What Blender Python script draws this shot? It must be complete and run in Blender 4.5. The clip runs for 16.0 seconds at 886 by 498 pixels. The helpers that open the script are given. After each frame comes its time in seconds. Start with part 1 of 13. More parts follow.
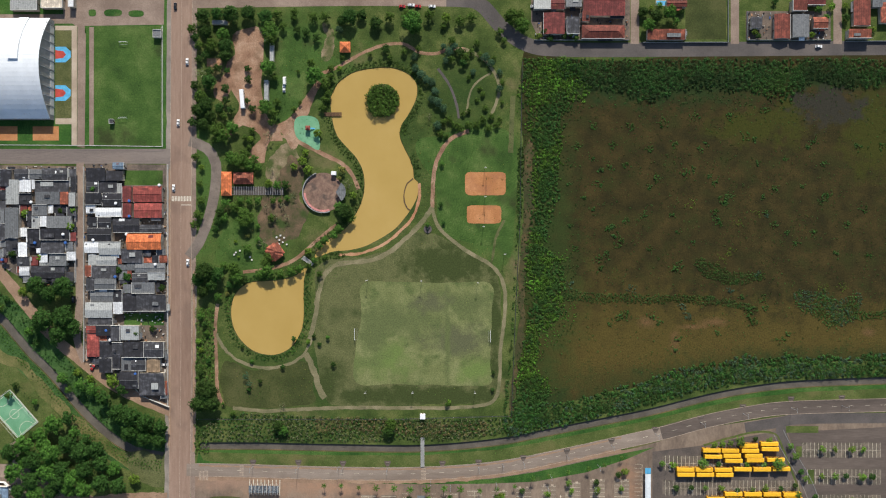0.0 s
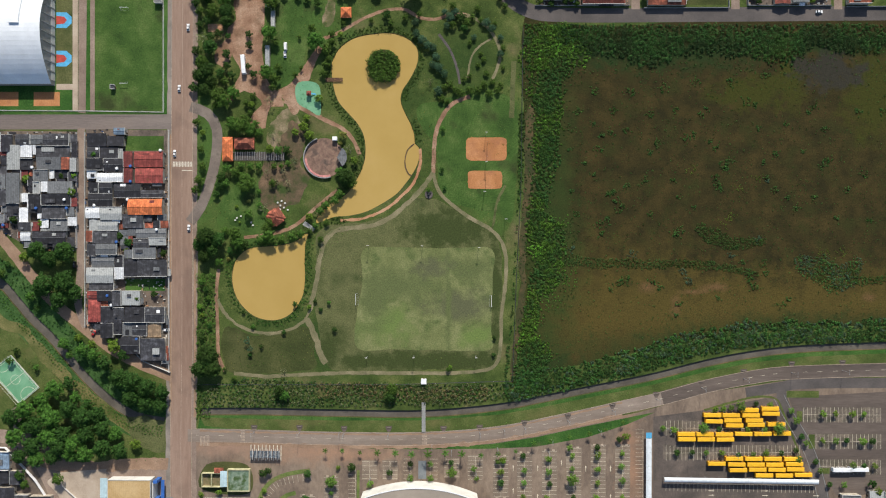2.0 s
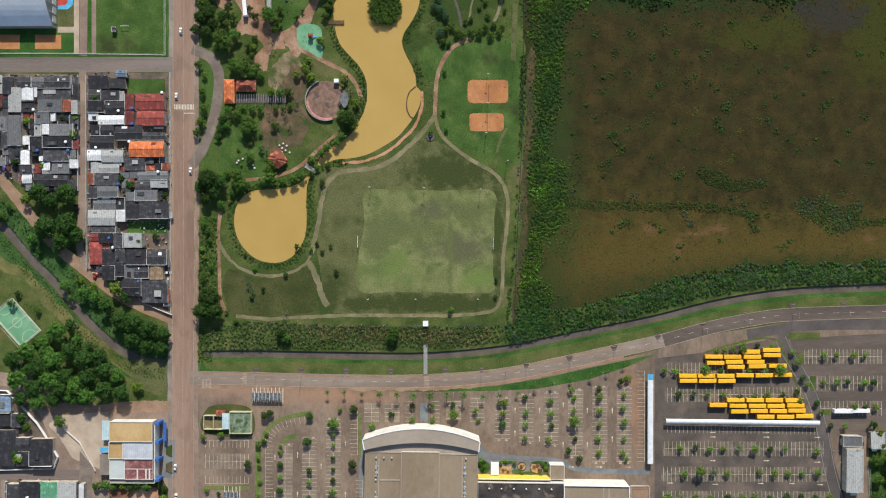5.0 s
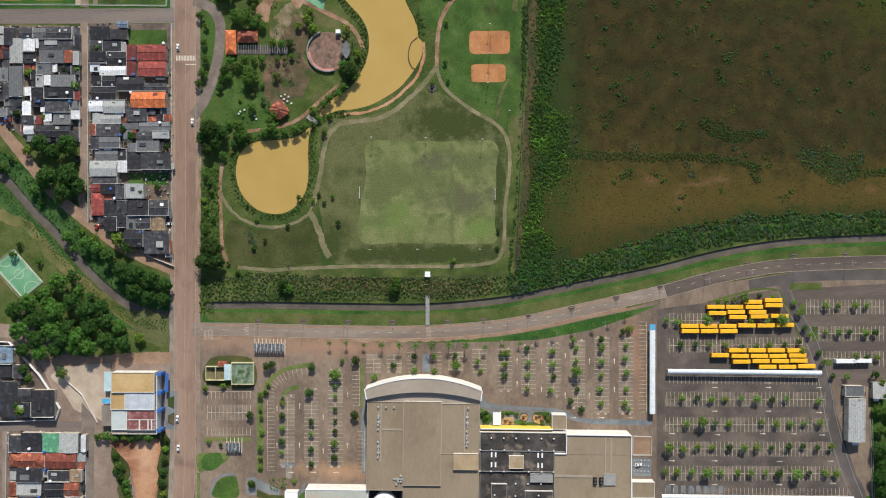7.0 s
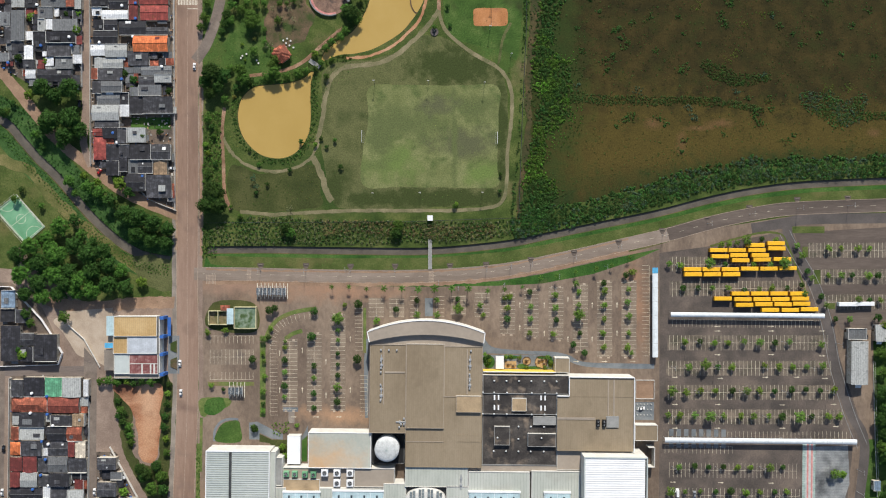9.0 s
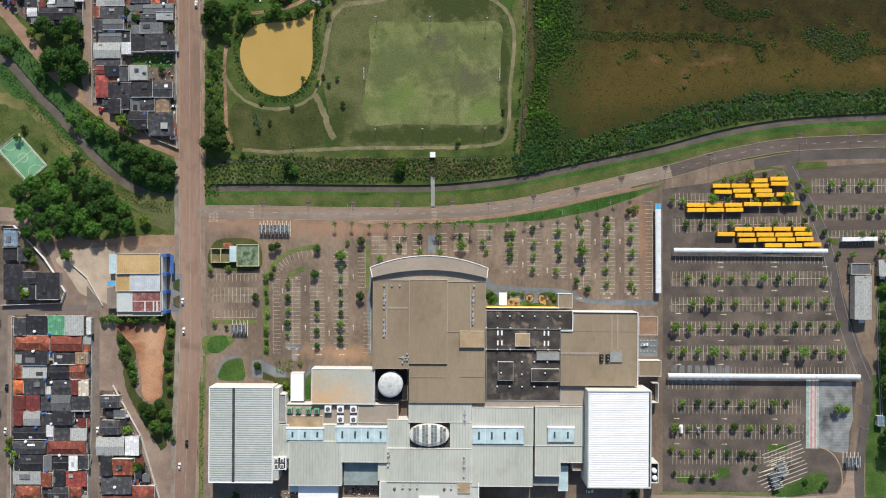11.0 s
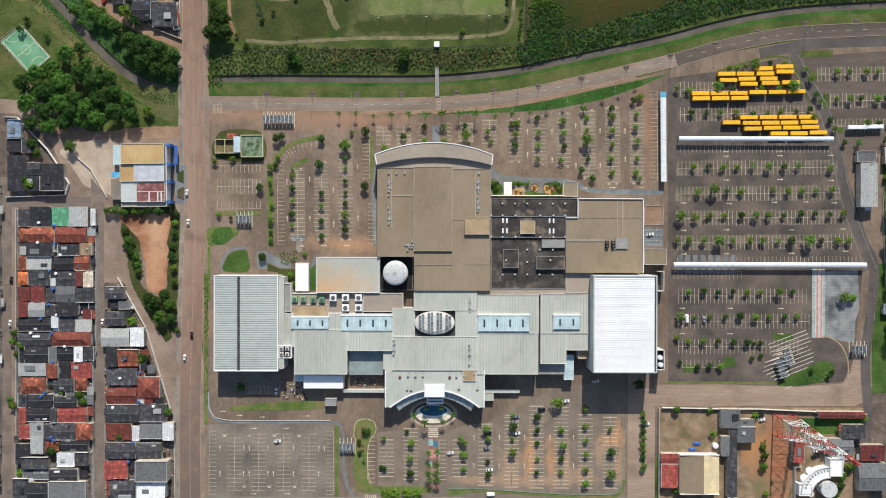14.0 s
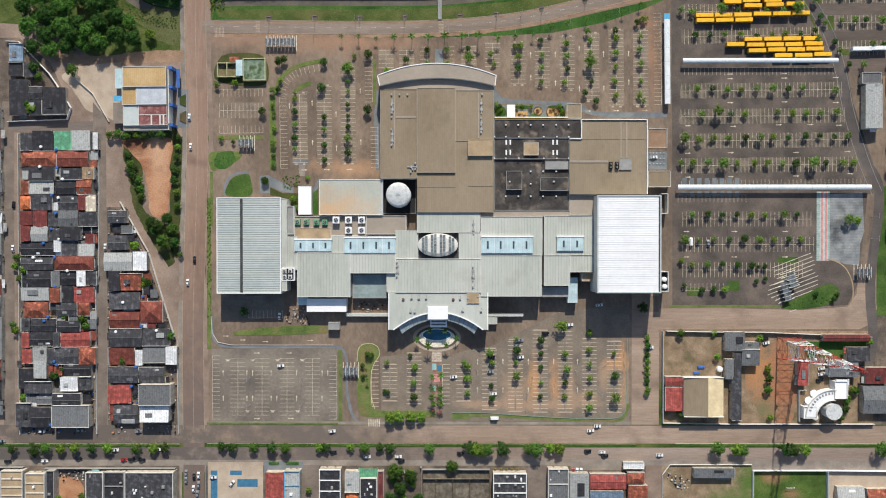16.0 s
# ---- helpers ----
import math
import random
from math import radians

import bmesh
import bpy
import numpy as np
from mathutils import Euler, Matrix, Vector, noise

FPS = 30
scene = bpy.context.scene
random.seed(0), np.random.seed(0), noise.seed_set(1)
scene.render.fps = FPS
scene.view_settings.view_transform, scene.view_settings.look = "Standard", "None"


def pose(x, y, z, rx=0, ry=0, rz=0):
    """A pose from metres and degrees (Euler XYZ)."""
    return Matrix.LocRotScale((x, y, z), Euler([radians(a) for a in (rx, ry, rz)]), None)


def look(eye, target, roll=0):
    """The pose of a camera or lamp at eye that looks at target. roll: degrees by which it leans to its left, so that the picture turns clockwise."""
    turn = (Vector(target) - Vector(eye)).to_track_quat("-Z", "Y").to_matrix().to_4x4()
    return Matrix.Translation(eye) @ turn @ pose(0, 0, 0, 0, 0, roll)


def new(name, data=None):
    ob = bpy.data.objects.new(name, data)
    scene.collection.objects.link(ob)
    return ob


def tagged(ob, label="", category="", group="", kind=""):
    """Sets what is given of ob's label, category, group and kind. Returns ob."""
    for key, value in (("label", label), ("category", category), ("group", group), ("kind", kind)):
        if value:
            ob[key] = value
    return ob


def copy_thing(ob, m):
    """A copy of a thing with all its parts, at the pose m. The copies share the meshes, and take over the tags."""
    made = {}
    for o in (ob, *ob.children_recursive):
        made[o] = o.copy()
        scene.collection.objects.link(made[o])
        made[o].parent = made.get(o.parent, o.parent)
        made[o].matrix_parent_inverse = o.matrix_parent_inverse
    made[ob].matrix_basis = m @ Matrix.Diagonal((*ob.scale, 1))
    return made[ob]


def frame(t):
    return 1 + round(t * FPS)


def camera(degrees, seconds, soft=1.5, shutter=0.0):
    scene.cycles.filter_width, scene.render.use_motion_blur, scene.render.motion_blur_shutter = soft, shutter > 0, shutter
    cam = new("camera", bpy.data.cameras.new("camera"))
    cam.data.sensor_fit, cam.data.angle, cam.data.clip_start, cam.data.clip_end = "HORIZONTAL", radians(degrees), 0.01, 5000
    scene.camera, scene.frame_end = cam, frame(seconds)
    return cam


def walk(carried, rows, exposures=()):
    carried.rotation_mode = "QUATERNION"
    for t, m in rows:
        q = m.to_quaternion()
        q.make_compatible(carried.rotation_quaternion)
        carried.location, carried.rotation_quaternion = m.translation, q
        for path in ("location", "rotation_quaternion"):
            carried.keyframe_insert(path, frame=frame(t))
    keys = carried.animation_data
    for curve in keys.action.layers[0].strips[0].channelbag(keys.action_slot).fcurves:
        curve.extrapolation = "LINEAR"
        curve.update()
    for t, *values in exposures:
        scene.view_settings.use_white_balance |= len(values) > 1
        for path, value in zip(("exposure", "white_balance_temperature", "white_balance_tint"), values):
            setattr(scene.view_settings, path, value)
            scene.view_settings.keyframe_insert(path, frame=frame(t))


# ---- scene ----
# Straight-down flight southwards over the park and the shopping centre: t, x, y, z and turns in degrees.
cam = camera(65.0, 16.0, soft=1.1)
PATH = [
    (0.0, 3.07, -0.77, 442.37, 0.097, 0.375, -0.062),
    (0.5, 2.78, -6.24, 442.44, 0.097, 0.358, -0.067),
    (1.0, 2.48, -11.72, 442.51, 0.095, 0.341, -0.073),
    (1.5, 2.15, -17.22, 442.59, 0.094, 0.325, -0.079),
    (2.0, 1.87, -22.81, 442.67, 0.092, 0.307, -0.085),
    (2.5, 1.58, -28.49, 442.74, 0.089, 0.289, -0.093),
    (3.0, 1.26, -34.25, 442.81, 0.087, 0.269, -0.101),
    (3.5, 0.93, -40.06, 442.87, 0.086, 0.249, -0.110),
    (4.0, 0.58, -45.85, 442.93, 0.087, 0.229, -0.119),
    (6.5, -1.51, -82.57, 442.97, 0.056, 0.144, -0.178),
    (7.0, -1.95, -90.49, 442.92, 0.061, 0.135, -0.198),
    (7.5, -2.38, -98.90, 442.87, 0.062, 0.126, -0.219),
    (8.0, -2.89, -107.81, 442.81, 0.057, 0.119, -0.241),
    (8.5, -3.39, -116.83, 442.75, 0.053, 0.112, -0.266),
    (9.0, -3.92, -125.99, 442.68, 0.048, 0.106, -0.294),
    (11.5, -6.66, -176.37, 442.18, 0.011, 0.087, -0.560),
    (12.0, -7.20, -187.12, 442.05, -0.021, 0.095, -0.599),
    (12.5, -7.71, -198.47, 441.91, -0.064, 0.104, -0.636),
    (13.0, -8.24, -210.19, 441.76, -0.114, 0.117, -0.672),
    (13.5, -8.76, -221.77, 441.59, -0.164, 0.133, -0.705),
    (14.0, -9.34, -233.49, 441.39, -0.218, 0.153, -0.737),
    (14.5, -9.86, -245.19, 441.17, -0.273, 0.176, -0.768),
    (15.0, -10.33, -256.73, 440.93, -0.328, 0.200, -0.800),
    (15.5, -10.79, -268.37, 440.67, -0.385, 0.226, -0.831),
    (16.0, -11.24, -280.03, 440.40, -0.443, 0.253, -0.864),
]
walk(cam, [(t, pose(x, y, z, rx, ry, rz)) for t, x, y, z, rx, ry, rz in PATH], [(0.0, 0.22), (16.0, 0.22)])

# ---- daylight ----
SUN_HIGH, SUN_EAST = 35.0, 6.0  # degrees above the horizon; degrees east of north
sky_world = bpy.data.worlds.new("sky")
scene.world = sky_world
sky_world.use_nodes = True
sky_node = sky_world.node_tree.nodes.new("ShaderNodeTexSky")
sky_node.sky_type = "NISHITA"
sky_node.sun_disc = False
sky_node.sun_elevation, sky_node.sun_rotation = radians(SUN_HIGH), radians(SUN_EAST)
sky_world.node_tree.links.new(sky_node.outputs[0], sky_world.node_tree.nodes["Background"].inputs[0])
sky_world.node_tree.nodes["Background"].inputs[1].default_value = 0.11
sun_data = bpy.data.lights.new("sun", "SUN")
sun_data.energy, sun_data.angle, sun_data.color = 4.9, radians(0.53), (1.0, 0.945, 0.84)
sun = new("sun", sun_data)
sx, sy = math.sin(radians(SUN_EAST)), math.cos(radians(SUN_EAST))
sun.matrix_world = look((sx * 300, sy * 300, 300 * math.tan(radians(SUN_HIGH))), (0, 0, 0))

# ---- building kit ----
GRID = Matrix()


def grid(deg):
    """The plan north of the quarter that is being built."""
    global GRID
    GRID = pose(0, 0, 0, 0, 0, deg)


def thing(name, x, y, z, label, category, group="", kind="", rz=0):
    ob = new(name)
    ob.empty_display_size = 0.3
    ob.matrix_world = GRID @ pose(x, y, z, 0, 0, rz)
    return tagged(ob, label, category, group, kind)


class Shape:
    """A mesh in the making: corners and faces."""

    def __init__(self):
        self.v, self.f = [], []

    def add(self, v, f):
        n = len(self.v)
        self.v += v
        self.f += [tuple(i + n for i in face) for face in f]
        return self

    def box(self, x0, y0, z0, x1, y1, z1, c=0.0):
        """A box; c: chamfer of its upper edges."""
        v = [(x0, y0, z0), (x1, y0, z0), (x1, y1, z0), (x0, y1, z0)]
        f = [(3, 2, 1, 0), (0, 1, 5, 4), (1, 2, 6, 5), (2, 3, 7, 6), (3, 0, 4, 7)]
        if c > 0:
            v += [(x0, y0, z1 - c), (x1, y0, z1 - c), (x1, y1, z1 - c), (x0, y1, z1 - c),
                  (x0 + c, y0 + c, z1), (x1 - c, y0 + c, z1), (x1 - c, y1 - c, z1), (x0 + c, y1 - c, z1)]
            f += [(4, 5, 9, 8), (5, 6, 10, 9), (6, 7, 11, 10), (7, 4, 8, 11), (8, 9, 10, 11)]
        else:
            v += [(x0, y0, z1), (x1, y0, z1), (x1, y1, z1), (x0, y1, z1)]
            f += [(4, 5, 6, 7)]
        return self.add(v, f)

    def prism(self, pts, z0, z1):
        n = len(pts)
        area = sum(pts[i - 1][0] * pts[i][1] - pts[i][0] * pts[i - 1][1] for i in range(n))
        pts = pts if area > 0 else pts[::-1]
        v = [(x, y, z0) for x, y in pts] + [(x, y, z1) for x, y in pts]
        f = [tuple(range(n - 1, -1, -1)), tuple(range(n, 2 * n))] + [(i, (i + 1) % n, (i + 1) % n + n, i + n) for i in range(n)]
        return self.add(v, f)

    def cyl(self, x, y, z0, z1, r, n=12, r2=None, cap=True):
        r2 = r if r2 is None else r2
        a = [2 * math.pi * i / n for i in range(n)]
        v = [(x + r * math.cos(t), y + r * math.sin(t), z0) for t in a] + [(x + r2 * math.cos(t), y + r2 * math.sin(t), z1) for t in a]
        f = [(i, (i + 1) % n, (i + 1) % n + n, i + n) for i in range(n)]
        if cap:
            f += [tuple(range(n - 1, -1, -1)), tuple(range(n, 2 * n))]
        return self.add(v, f)

    def rod(self, a, b, r, n=5, r2=None):
        """A round bar from a to b."""
        a, b = Vector(a), Vector(b)
        m = (b - a).to_track_quat("Z", "Y").to_matrix()
        r2 = r if r2 is None else r2
        ring = [2 * math.pi * i / n for i in range(n)]
        v = [tuple(a + m @ Vector((r * math.cos(t), r * math.sin(t), 0))) for t in ring]
        v += [tuple(b + m @ Vector((r2 * math.cos(t), r2 * math.sin(t), 0))) for t in ring]
        return self.add(v, [(i, (i + 1) % n, (i + 1) % n + n, i + n) for i in range(n)] + [tuple(range(n - 1, -1, -1)), tuple(range(n, 2 * n))])

    def dome(self, x, y, z, r, h, n=16, k=5):
        v, f = [], []
        for j in range(k):
            t = math.pi / 2 * j / k
            v += [(x + r * math.cos(t) * math.cos(2 * math.pi * i / n), y + r * math.cos(t) * math.sin(2 * math.pi * i / n), z + h * math.sin(t)) for i in range(n)]
        v.append((x, y, z + h))
        for j in range(k - 1):
            f += [(j * n + i, j * n + (i + 1) % n, (j + 1) * n + (i + 1) % n, (j + 1) * n + i) for i in range(n)]
        f += [((k - 1) * n + i, (k - 1) * n + (i + 1) % n, k * n) for i in range(n)]
        return self.add(v, f)

    def gable(self, x0, y0, x1, y1, z, rise, t=0.12, along="x"):
        """Two roof slopes of thickness t over a rectangle, ridge along x or y."""
        if along == "x":
            m = (y0 + y1) / 2
            a = [(x0, y0, z), (x1, y0, z), (x1, m, z + rise), (x0, m, z + rise)]
            b = [(x0, m, z + rise), (x1, m, z + rise), (x1, y1, z), (x0, y1, z)]
        else:
            m = (x0 + x1) / 2
            a = [(x0, y1, z), (x0, y0, z), (m, y0, z + rise), (m, y1, z + rise)]
            b = [(m, y1, z + rise), (m, y0, z + rise), (x1, y0, z), (x1, y1, z)]
        return self.slab(a, t).slab(b, t)

    def slab(self, q, t):
        """A plate through the corners q, t thick downwards."""
        n = len(q)
        v = [(x, y, z - t) for x, y, z in q] + list(q)
        return self.add(v, [tuple(range(n - 1, -1, -1)), tuple(range(n, 2 * n))] + [(i, (i + 1) % n, (i + 1) % n + n, i + n) for i in range(n)])

    def vault(self, ring, a, b, t, along="x"):
        """A bent plate: a ring of (across, height) swept from a to b along x or y, t thick."""
        n = len(ring)
        v = [(q, u, z - k) for k in (0, t) for q in (a, b) for u, z in ring]
        v = v if along == "x" else [(-u, q, z) for q, u, z in v]
        f = []
        for i in range(n - 1):
            f += [(i, i + n, i + n + 1, i + 1), (i + 2 * n, i + 2 * n + 1, i + 3 * n + 1, i + 3 * n), (i, i + 1, i + 1 + 2 * n, i + 2 * n), (i + n, i + 3 * n, i + 3 * n + 1, i + n + 1)]
        f += [(0, 2 * n, 3 * n, n), (n - 1, 2 * n - 1, 4 * n - 1, 3 * n - 1)]
        return self.add(v, f)

    def hip(self, x0, y0, x1, y1, z, rise, t=0.12):
        w, d = x1 - x0, y1 - y0
        if w >= d:
            r0, r1 = (x0 + d / 2, (y0 + y1) / 2, z + rise), (x1 - d / 2, (y0 + y1) / 2, z + rise)
        else:
            r0, r1 = ((x0 + x1) / 2, y0 + w / 2, z + rise), ((x0 + x1) / 2, y1 - w / 2, z + rise)
        a, b, c, d4 = (x0, y0, z), (x1, y0, z), (x1, y1, z), (x0, y1, z)
        quads = [[a, b, r1, r0], [b, c, r1], [c, d4, r0, r1], [d4, a, r0]] if w >= d else [[a, b, r0], [b, c, r1, r0], [c, d4, r1], [d4, a, r0, r1]]
        for q in quads:
            self.slab(q, t)
        return self


def to_mesh(name, s, mat, smooth=False):
    me = bpy.data.meshes.new(name)
    me.from_pydata(s.v, [], s.f)
    me.materials.append(mat)
    if smooth:
        me.shade_smooth()
    return me


def part(name, s, mat, parent, label="", smooth=False):
    """One mesh object under a thing or a part; s: a Shape, or mesh data to share."""
    ob = new(name, s if isinstance(s, bpy.types.Mesh) else to_mesh(name, s, mat, smooth))
    ob.parent = parent
    return tagged(ob, label)


def structure(name, s, mat, label, category, kind="structure", smooth=False):
    ob = new(name, to_mesh(name, s, mat, smooth))
    ob.matrix_world = GRID
    return tagged(ob, label, category, "", kind)


def curve(pts, step=2.0, closed=False):
    """Points at even steps on a smooth line through pts."""
    n, out = len(pts), []
    for i in range(n if closed else n - 1):
        p = [Vector(pts[j % n] if closed else pts[max(0, min(n - 1, j))]) for j in (i - 1, i, i + 1, i + 2)]
        k = max(1, int((p[2] - p[1]).length / step))
        for j in range(k):
            t = j / k
            q = 0.5 * (2 * p[1] + (p[2] - p[0]) * t + (2 * p[0] - 5 * p[1] + 4 * p[2] - p[3]) * t * t + (3 * p[1] - p[0] - 3 * p[2] + p[3]) * t ** 3)
            out.append((q.x, q.y))
    return out if closed else out + [tuple(pts[-1])]


def sides(line, off, closed=False):
    """The line moved off metres to its left."""
    n, out = len(line), []
    for i in range(n):
        a, b = (line[i - 1], line[(i + 1) % n]) if closed else (line[max(0, i - 1)], line[min(n - 1, i + 1)])
        d = Vector((b[0] - a[0], b[1] - a[1]))
        d = d.normalized() if d.length > 0 else Vector((1, 0))
        out.append((line[i][0] - d.y * off, line[i][1] + d.x * off))
    return out


def ribbon(s, line, width, z, wobble=0.0, closed=False, z2=None, shift=0.0):
    """A strip along a line; wobble: uneven edges in metres."""
    l, r = sides(line, width / 2 + shift, closed), sides(line, -width / 2 + shift, closed)
    if wobble:
        l = [(x + wobble * noise.noise((x * 0.3, y * 0.3, 1)), y + wobble * noise.noise((x * 0.3, y * 0.3, 2))) for x, y in l]
        r = [(x + wobble * noise.noise((x * 0.3, y * 0.3, 3)), y + wobble * noise.noise((x * 0.3, y * 0.3, 4))) for x, y in r]
    n = len(line)
    v = [(x, y, z) for x, y in r] + [(x, y, z if z2 is None else z2) for x, y in l]
    m = n if closed else n - 1
    return s.add(v, [(i, (i + 1) % n, (i + 1) % n + n, i + n) for i in range(m)])


def wall_line(s, pts, z0, z1, t):
    """A wall of thickness t along a line of points."""
    for a, b in zip(pts, pts[1:]):
        d = Vector((b[0] - a[0], b[1] - a[1])).normalized()
        o = Vector((-d.y, d.x)) * t / 2
        s.prism([(a[0] + o.x, a[1] + o.y), (a[0] - o.x, a[1] - o.y), (b[0] - o.x + d.x * 0, b[1] - o.y), (b[0] + o.x, b[1] + o.y)], z0, z1)
    return s


def ragged(pts, amp, step=2.0, size=0.08):
    """A closed outline with uneven edges."""
    return [(x + amp * (noise.noise((x * size, y * size, 5)) + 0.5 * noise.noise((x * size * 3, y * size * 3, 6))), y + amp * (noise.noise((x * size, y * size, 7)) + 0.5 * noise.noise((x * size * 3, y * size * 3, 8)))) for x, y in curve(pts, step, True)]


def inside(p, poly):
    x, y = p
    hit = False
    for i in range(len(poly)):
        (x0, y0), (x1, y1) = poly[i - 1], poly[i]
        if (y0 > y) != (y1 > y) and x < (x1 - x0) * (y - y0) / (y1 - y0) + x0:
            hit = not hit
    return hit


def scatter(poly, gap, rng, clear=()):
    """Random points in a polygon, at least gap apart, outside the polygons in clear."""
    xs, ys = [p[0] for p in poly], [p[1] for p in poly]
    got, cell = [], {}
    tries = int((max(xs) - min(xs)) * (max(ys) - min(ys)) / gap / gap * 5)
    for _ in range(tries):
        p = (rng.uniform(min(xs), max(xs)), rng.uniform(min(ys), max(ys)))
        k = (int(p[0] // gap), int(p[1] // gap))
        near = [q for i in (-1, 0, 1) for j in (-1, 0, 1) for q in cell.get((k[0] + i, k[1] + j), ())]
        if inside(p, poly) and not any(inside(p, c) for c in clear) and all((p[0] - q[0]) ** 2 + (p[1] - q[1]) ** 2 > gap * gap for q in near):
            got.append(p)
            cell.setdefault(k, []).append(p)
    return got

# ---- materials ----


def rgb(r, g, b, k=0.8):
    """A base colour from the eight-bit values of a swatch."""
    return tuple(k * ((c / 255) / 12.92 if c < 10 else ((c / 255 + 0.055) / 1.055) ** 2.4) for c in (r, g, b)) + (1,)


def material(name, cols, scale=0.3, rough=0.85, metal=0.0, bump=0.0, fine=3.0, vary=0.0, per="", spec=0.3, stretch=(1, 1, 1), stripes=None, blotch=None, grit=0.0, patches=()):
    """A procedural surface. cols: three colours mixed by noise at two scales; vary: change of value from object to object (per='object')
    or piece to piece (per='island'); stripes: (across 'X' or 'Y', waves per metre, strength); blotch: (colour, scale, from, to) stains;
    patches: (x, y, reach along x, reach along y, colour, softness) areas of another growth or soil with wandering edges."""
    m = bpy.data.materials.new(name)
    m.use_nodes = True
    nt = m.node_tree
    bsdf, link, add = nt.nodes["Principled BSDF"], nt.links.new, nt.nodes.new
    bsdf.inputs["Roughness"].default_value, bsdf.inputs["Metallic"].default_value = rough, metal
    bsdf.inputs["Specular IOR Level"].default_value = spec
    co, mp = add("ShaderNodeTexCoord"), add("ShaderNodeMapping")
    link(co.outputs["Object"], mp.inputs["Vector"])
    mp.inputs["Scale"].default_value = stretch
    big, small = add("ShaderNodeTexNoise"), add("ShaderNodeTexNoise")
    for t, sc, d in ((big, scale, 6.0), (small, scale * fine * 3, 4.0)):
        link(mp.outputs[0], t.inputs["Vector"])
        t.inputs["Scale"].default_value, t.inputs["Detail"].default_value, t.inputs["Roughness"].default_value = sc, d, 0.62
    mix = add("ShaderNodeMath")
    mix.operation = "MULTIPLY_ADD"
    link(small.outputs["Fac"], mix.inputs[0])
    mix.inputs[1].default_value = 0.45
    sub = add("ShaderNodeMath")
    sub.operation = "MULTIPLY_ADD"
    link(big.outputs["Fac"], sub.inputs[0])
    sub.inputs[1].default_value, sub.inputs[2].default_value = 1.0, -0.22
    link(sub.outputs[0], mix.inputs[2])
    ramp = add("ShaderNodeValToRGB")
    e = ramp.color_ramp.elements
    e[0].position, e[0].color, e[1].position, e[1].color = 0.32, cols[0], 0.68, cols[2]
    mid = e.new(0.5)
    mid.color = cols[1]
    link(mix.outputs[0], ramp.inputs[0])
    colour = ramp.outputs[0]
    if blotch:
        t = add("ShaderNodeTexNoise")
        link(co.outputs["Object"], t.inputs["Vector"])
        t.inputs["Scale"].default_value, t.inputs["Detail"].default_value = blotch[1], 5.0
        r = add("ShaderNodeMapRange")
        r.inputs["From Min"].default_value, r.inputs["From Max"].default_value = blotch[2], blotch[3]
        link(t.outputs["Fac"], r.inputs["Value"])
        mx = add("ShaderNodeMix")
        mx.data_type = "RGBA"
        link(r.outputs[0], mx.inputs["Factor"])
        link(colour, mx.inputs[6])
        mx.inputs[7].default_value = blotch[0]
        colour = mx.outputs[2]
    if patches:
        t = add("ShaderNodeTexNoise")
        link(co.outputs["Object"], t.inputs["Vector"])
        t.inputs["Scale"].default_value, t.inputs["Detail"].default_value, t.inputs["Roughness"].default_value = 0.1, 9.0, 0.72
        for x, y, u, v, tone, soft in patches:
            off, far, wander, r = add("ShaderNodeMapping"), add("ShaderNodeVectorMath"), add("ShaderNodeMath"), add("ShaderNodeMapRange")
            off.inputs["Location"].default_value, off.inputs["Scale"].default_value = (-x / u, -y / v, 0), (1 / u, 1 / v, 0)
            link(co.outputs["Object"], off.inputs["Vector"])
            far.operation, wander.operation = "LENGTH", "MULTIPLY_ADD"
            link(off.outputs[0], far.inputs[0])
            link(t.outputs["Fac"], wander.inputs[0])
            wander.inputs[1].default_value = 4.4
            link(far.outputs["Value"], wander.inputs[2])
            r.inputs["From Min"].default_value, r.inputs["From Max"].default_value = 3.2 + soft, 3.2 - soft
            link(wander.outputs[0], r.inputs["Value"])
            mx = add("ShaderNodeMix")
            mx.data_type = "RGBA"
            link(r.outputs[0], mx.inputs["Factor"])
            link(colour, mx.inputs[6])
            mx.inputs[7].default_value = tone
            colour = mx.outputs[2]
    if grit:
        t = add("ShaderNodeTexNoise")
        link(co.outputs["Object"], t.inputs["Vector"])
        t.inputs["Scale"].default_value, t.inputs["Detail"].default_value, t.inputs["Roughness"].default_value = 1.1, 5.0, 0.7
        r = add("ShaderNodeMapRange")
        r.inputs["From Min"].default_value, r.inputs["From Max"].default_value = 0.3, 0.7
        r.inputs["To Min"].default_value, r.inputs["To Max"].default_value = 1 - grit, 1 + grit
        link(t.outputs["Fac"], r.inputs["Value"])
        mx = add("ShaderNodeVectorMath")
        mx.operation = "SCALE"
        link(colour, mx.inputs[0])
        link(r.outputs[0], mx.inputs["Scale"])
        colour = mx.outputs[0]
    if stripes:
        w = add("ShaderNodeTexWave")
        w.bands_direction = stripes[0]
        w.inputs["Scale"].default_value, w.inputs["Distortion"].default_value = stripes[1] / 3.18, 0.0
        link(co.outputs["Object"], w.inputs["Vector"])
        r = add("ShaderNodeMapRange")
        r.inputs["To Min"].default_value, r.inputs["To Max"].default_value = 1 - stripes[2], 1.0
        link(w.outputs["Fac"], r.inputs["Value"])
        mx = add("ShaderNodeVectorMath")
        mx.operation = "SCALE"
        link(colour, mx.inputs[0])
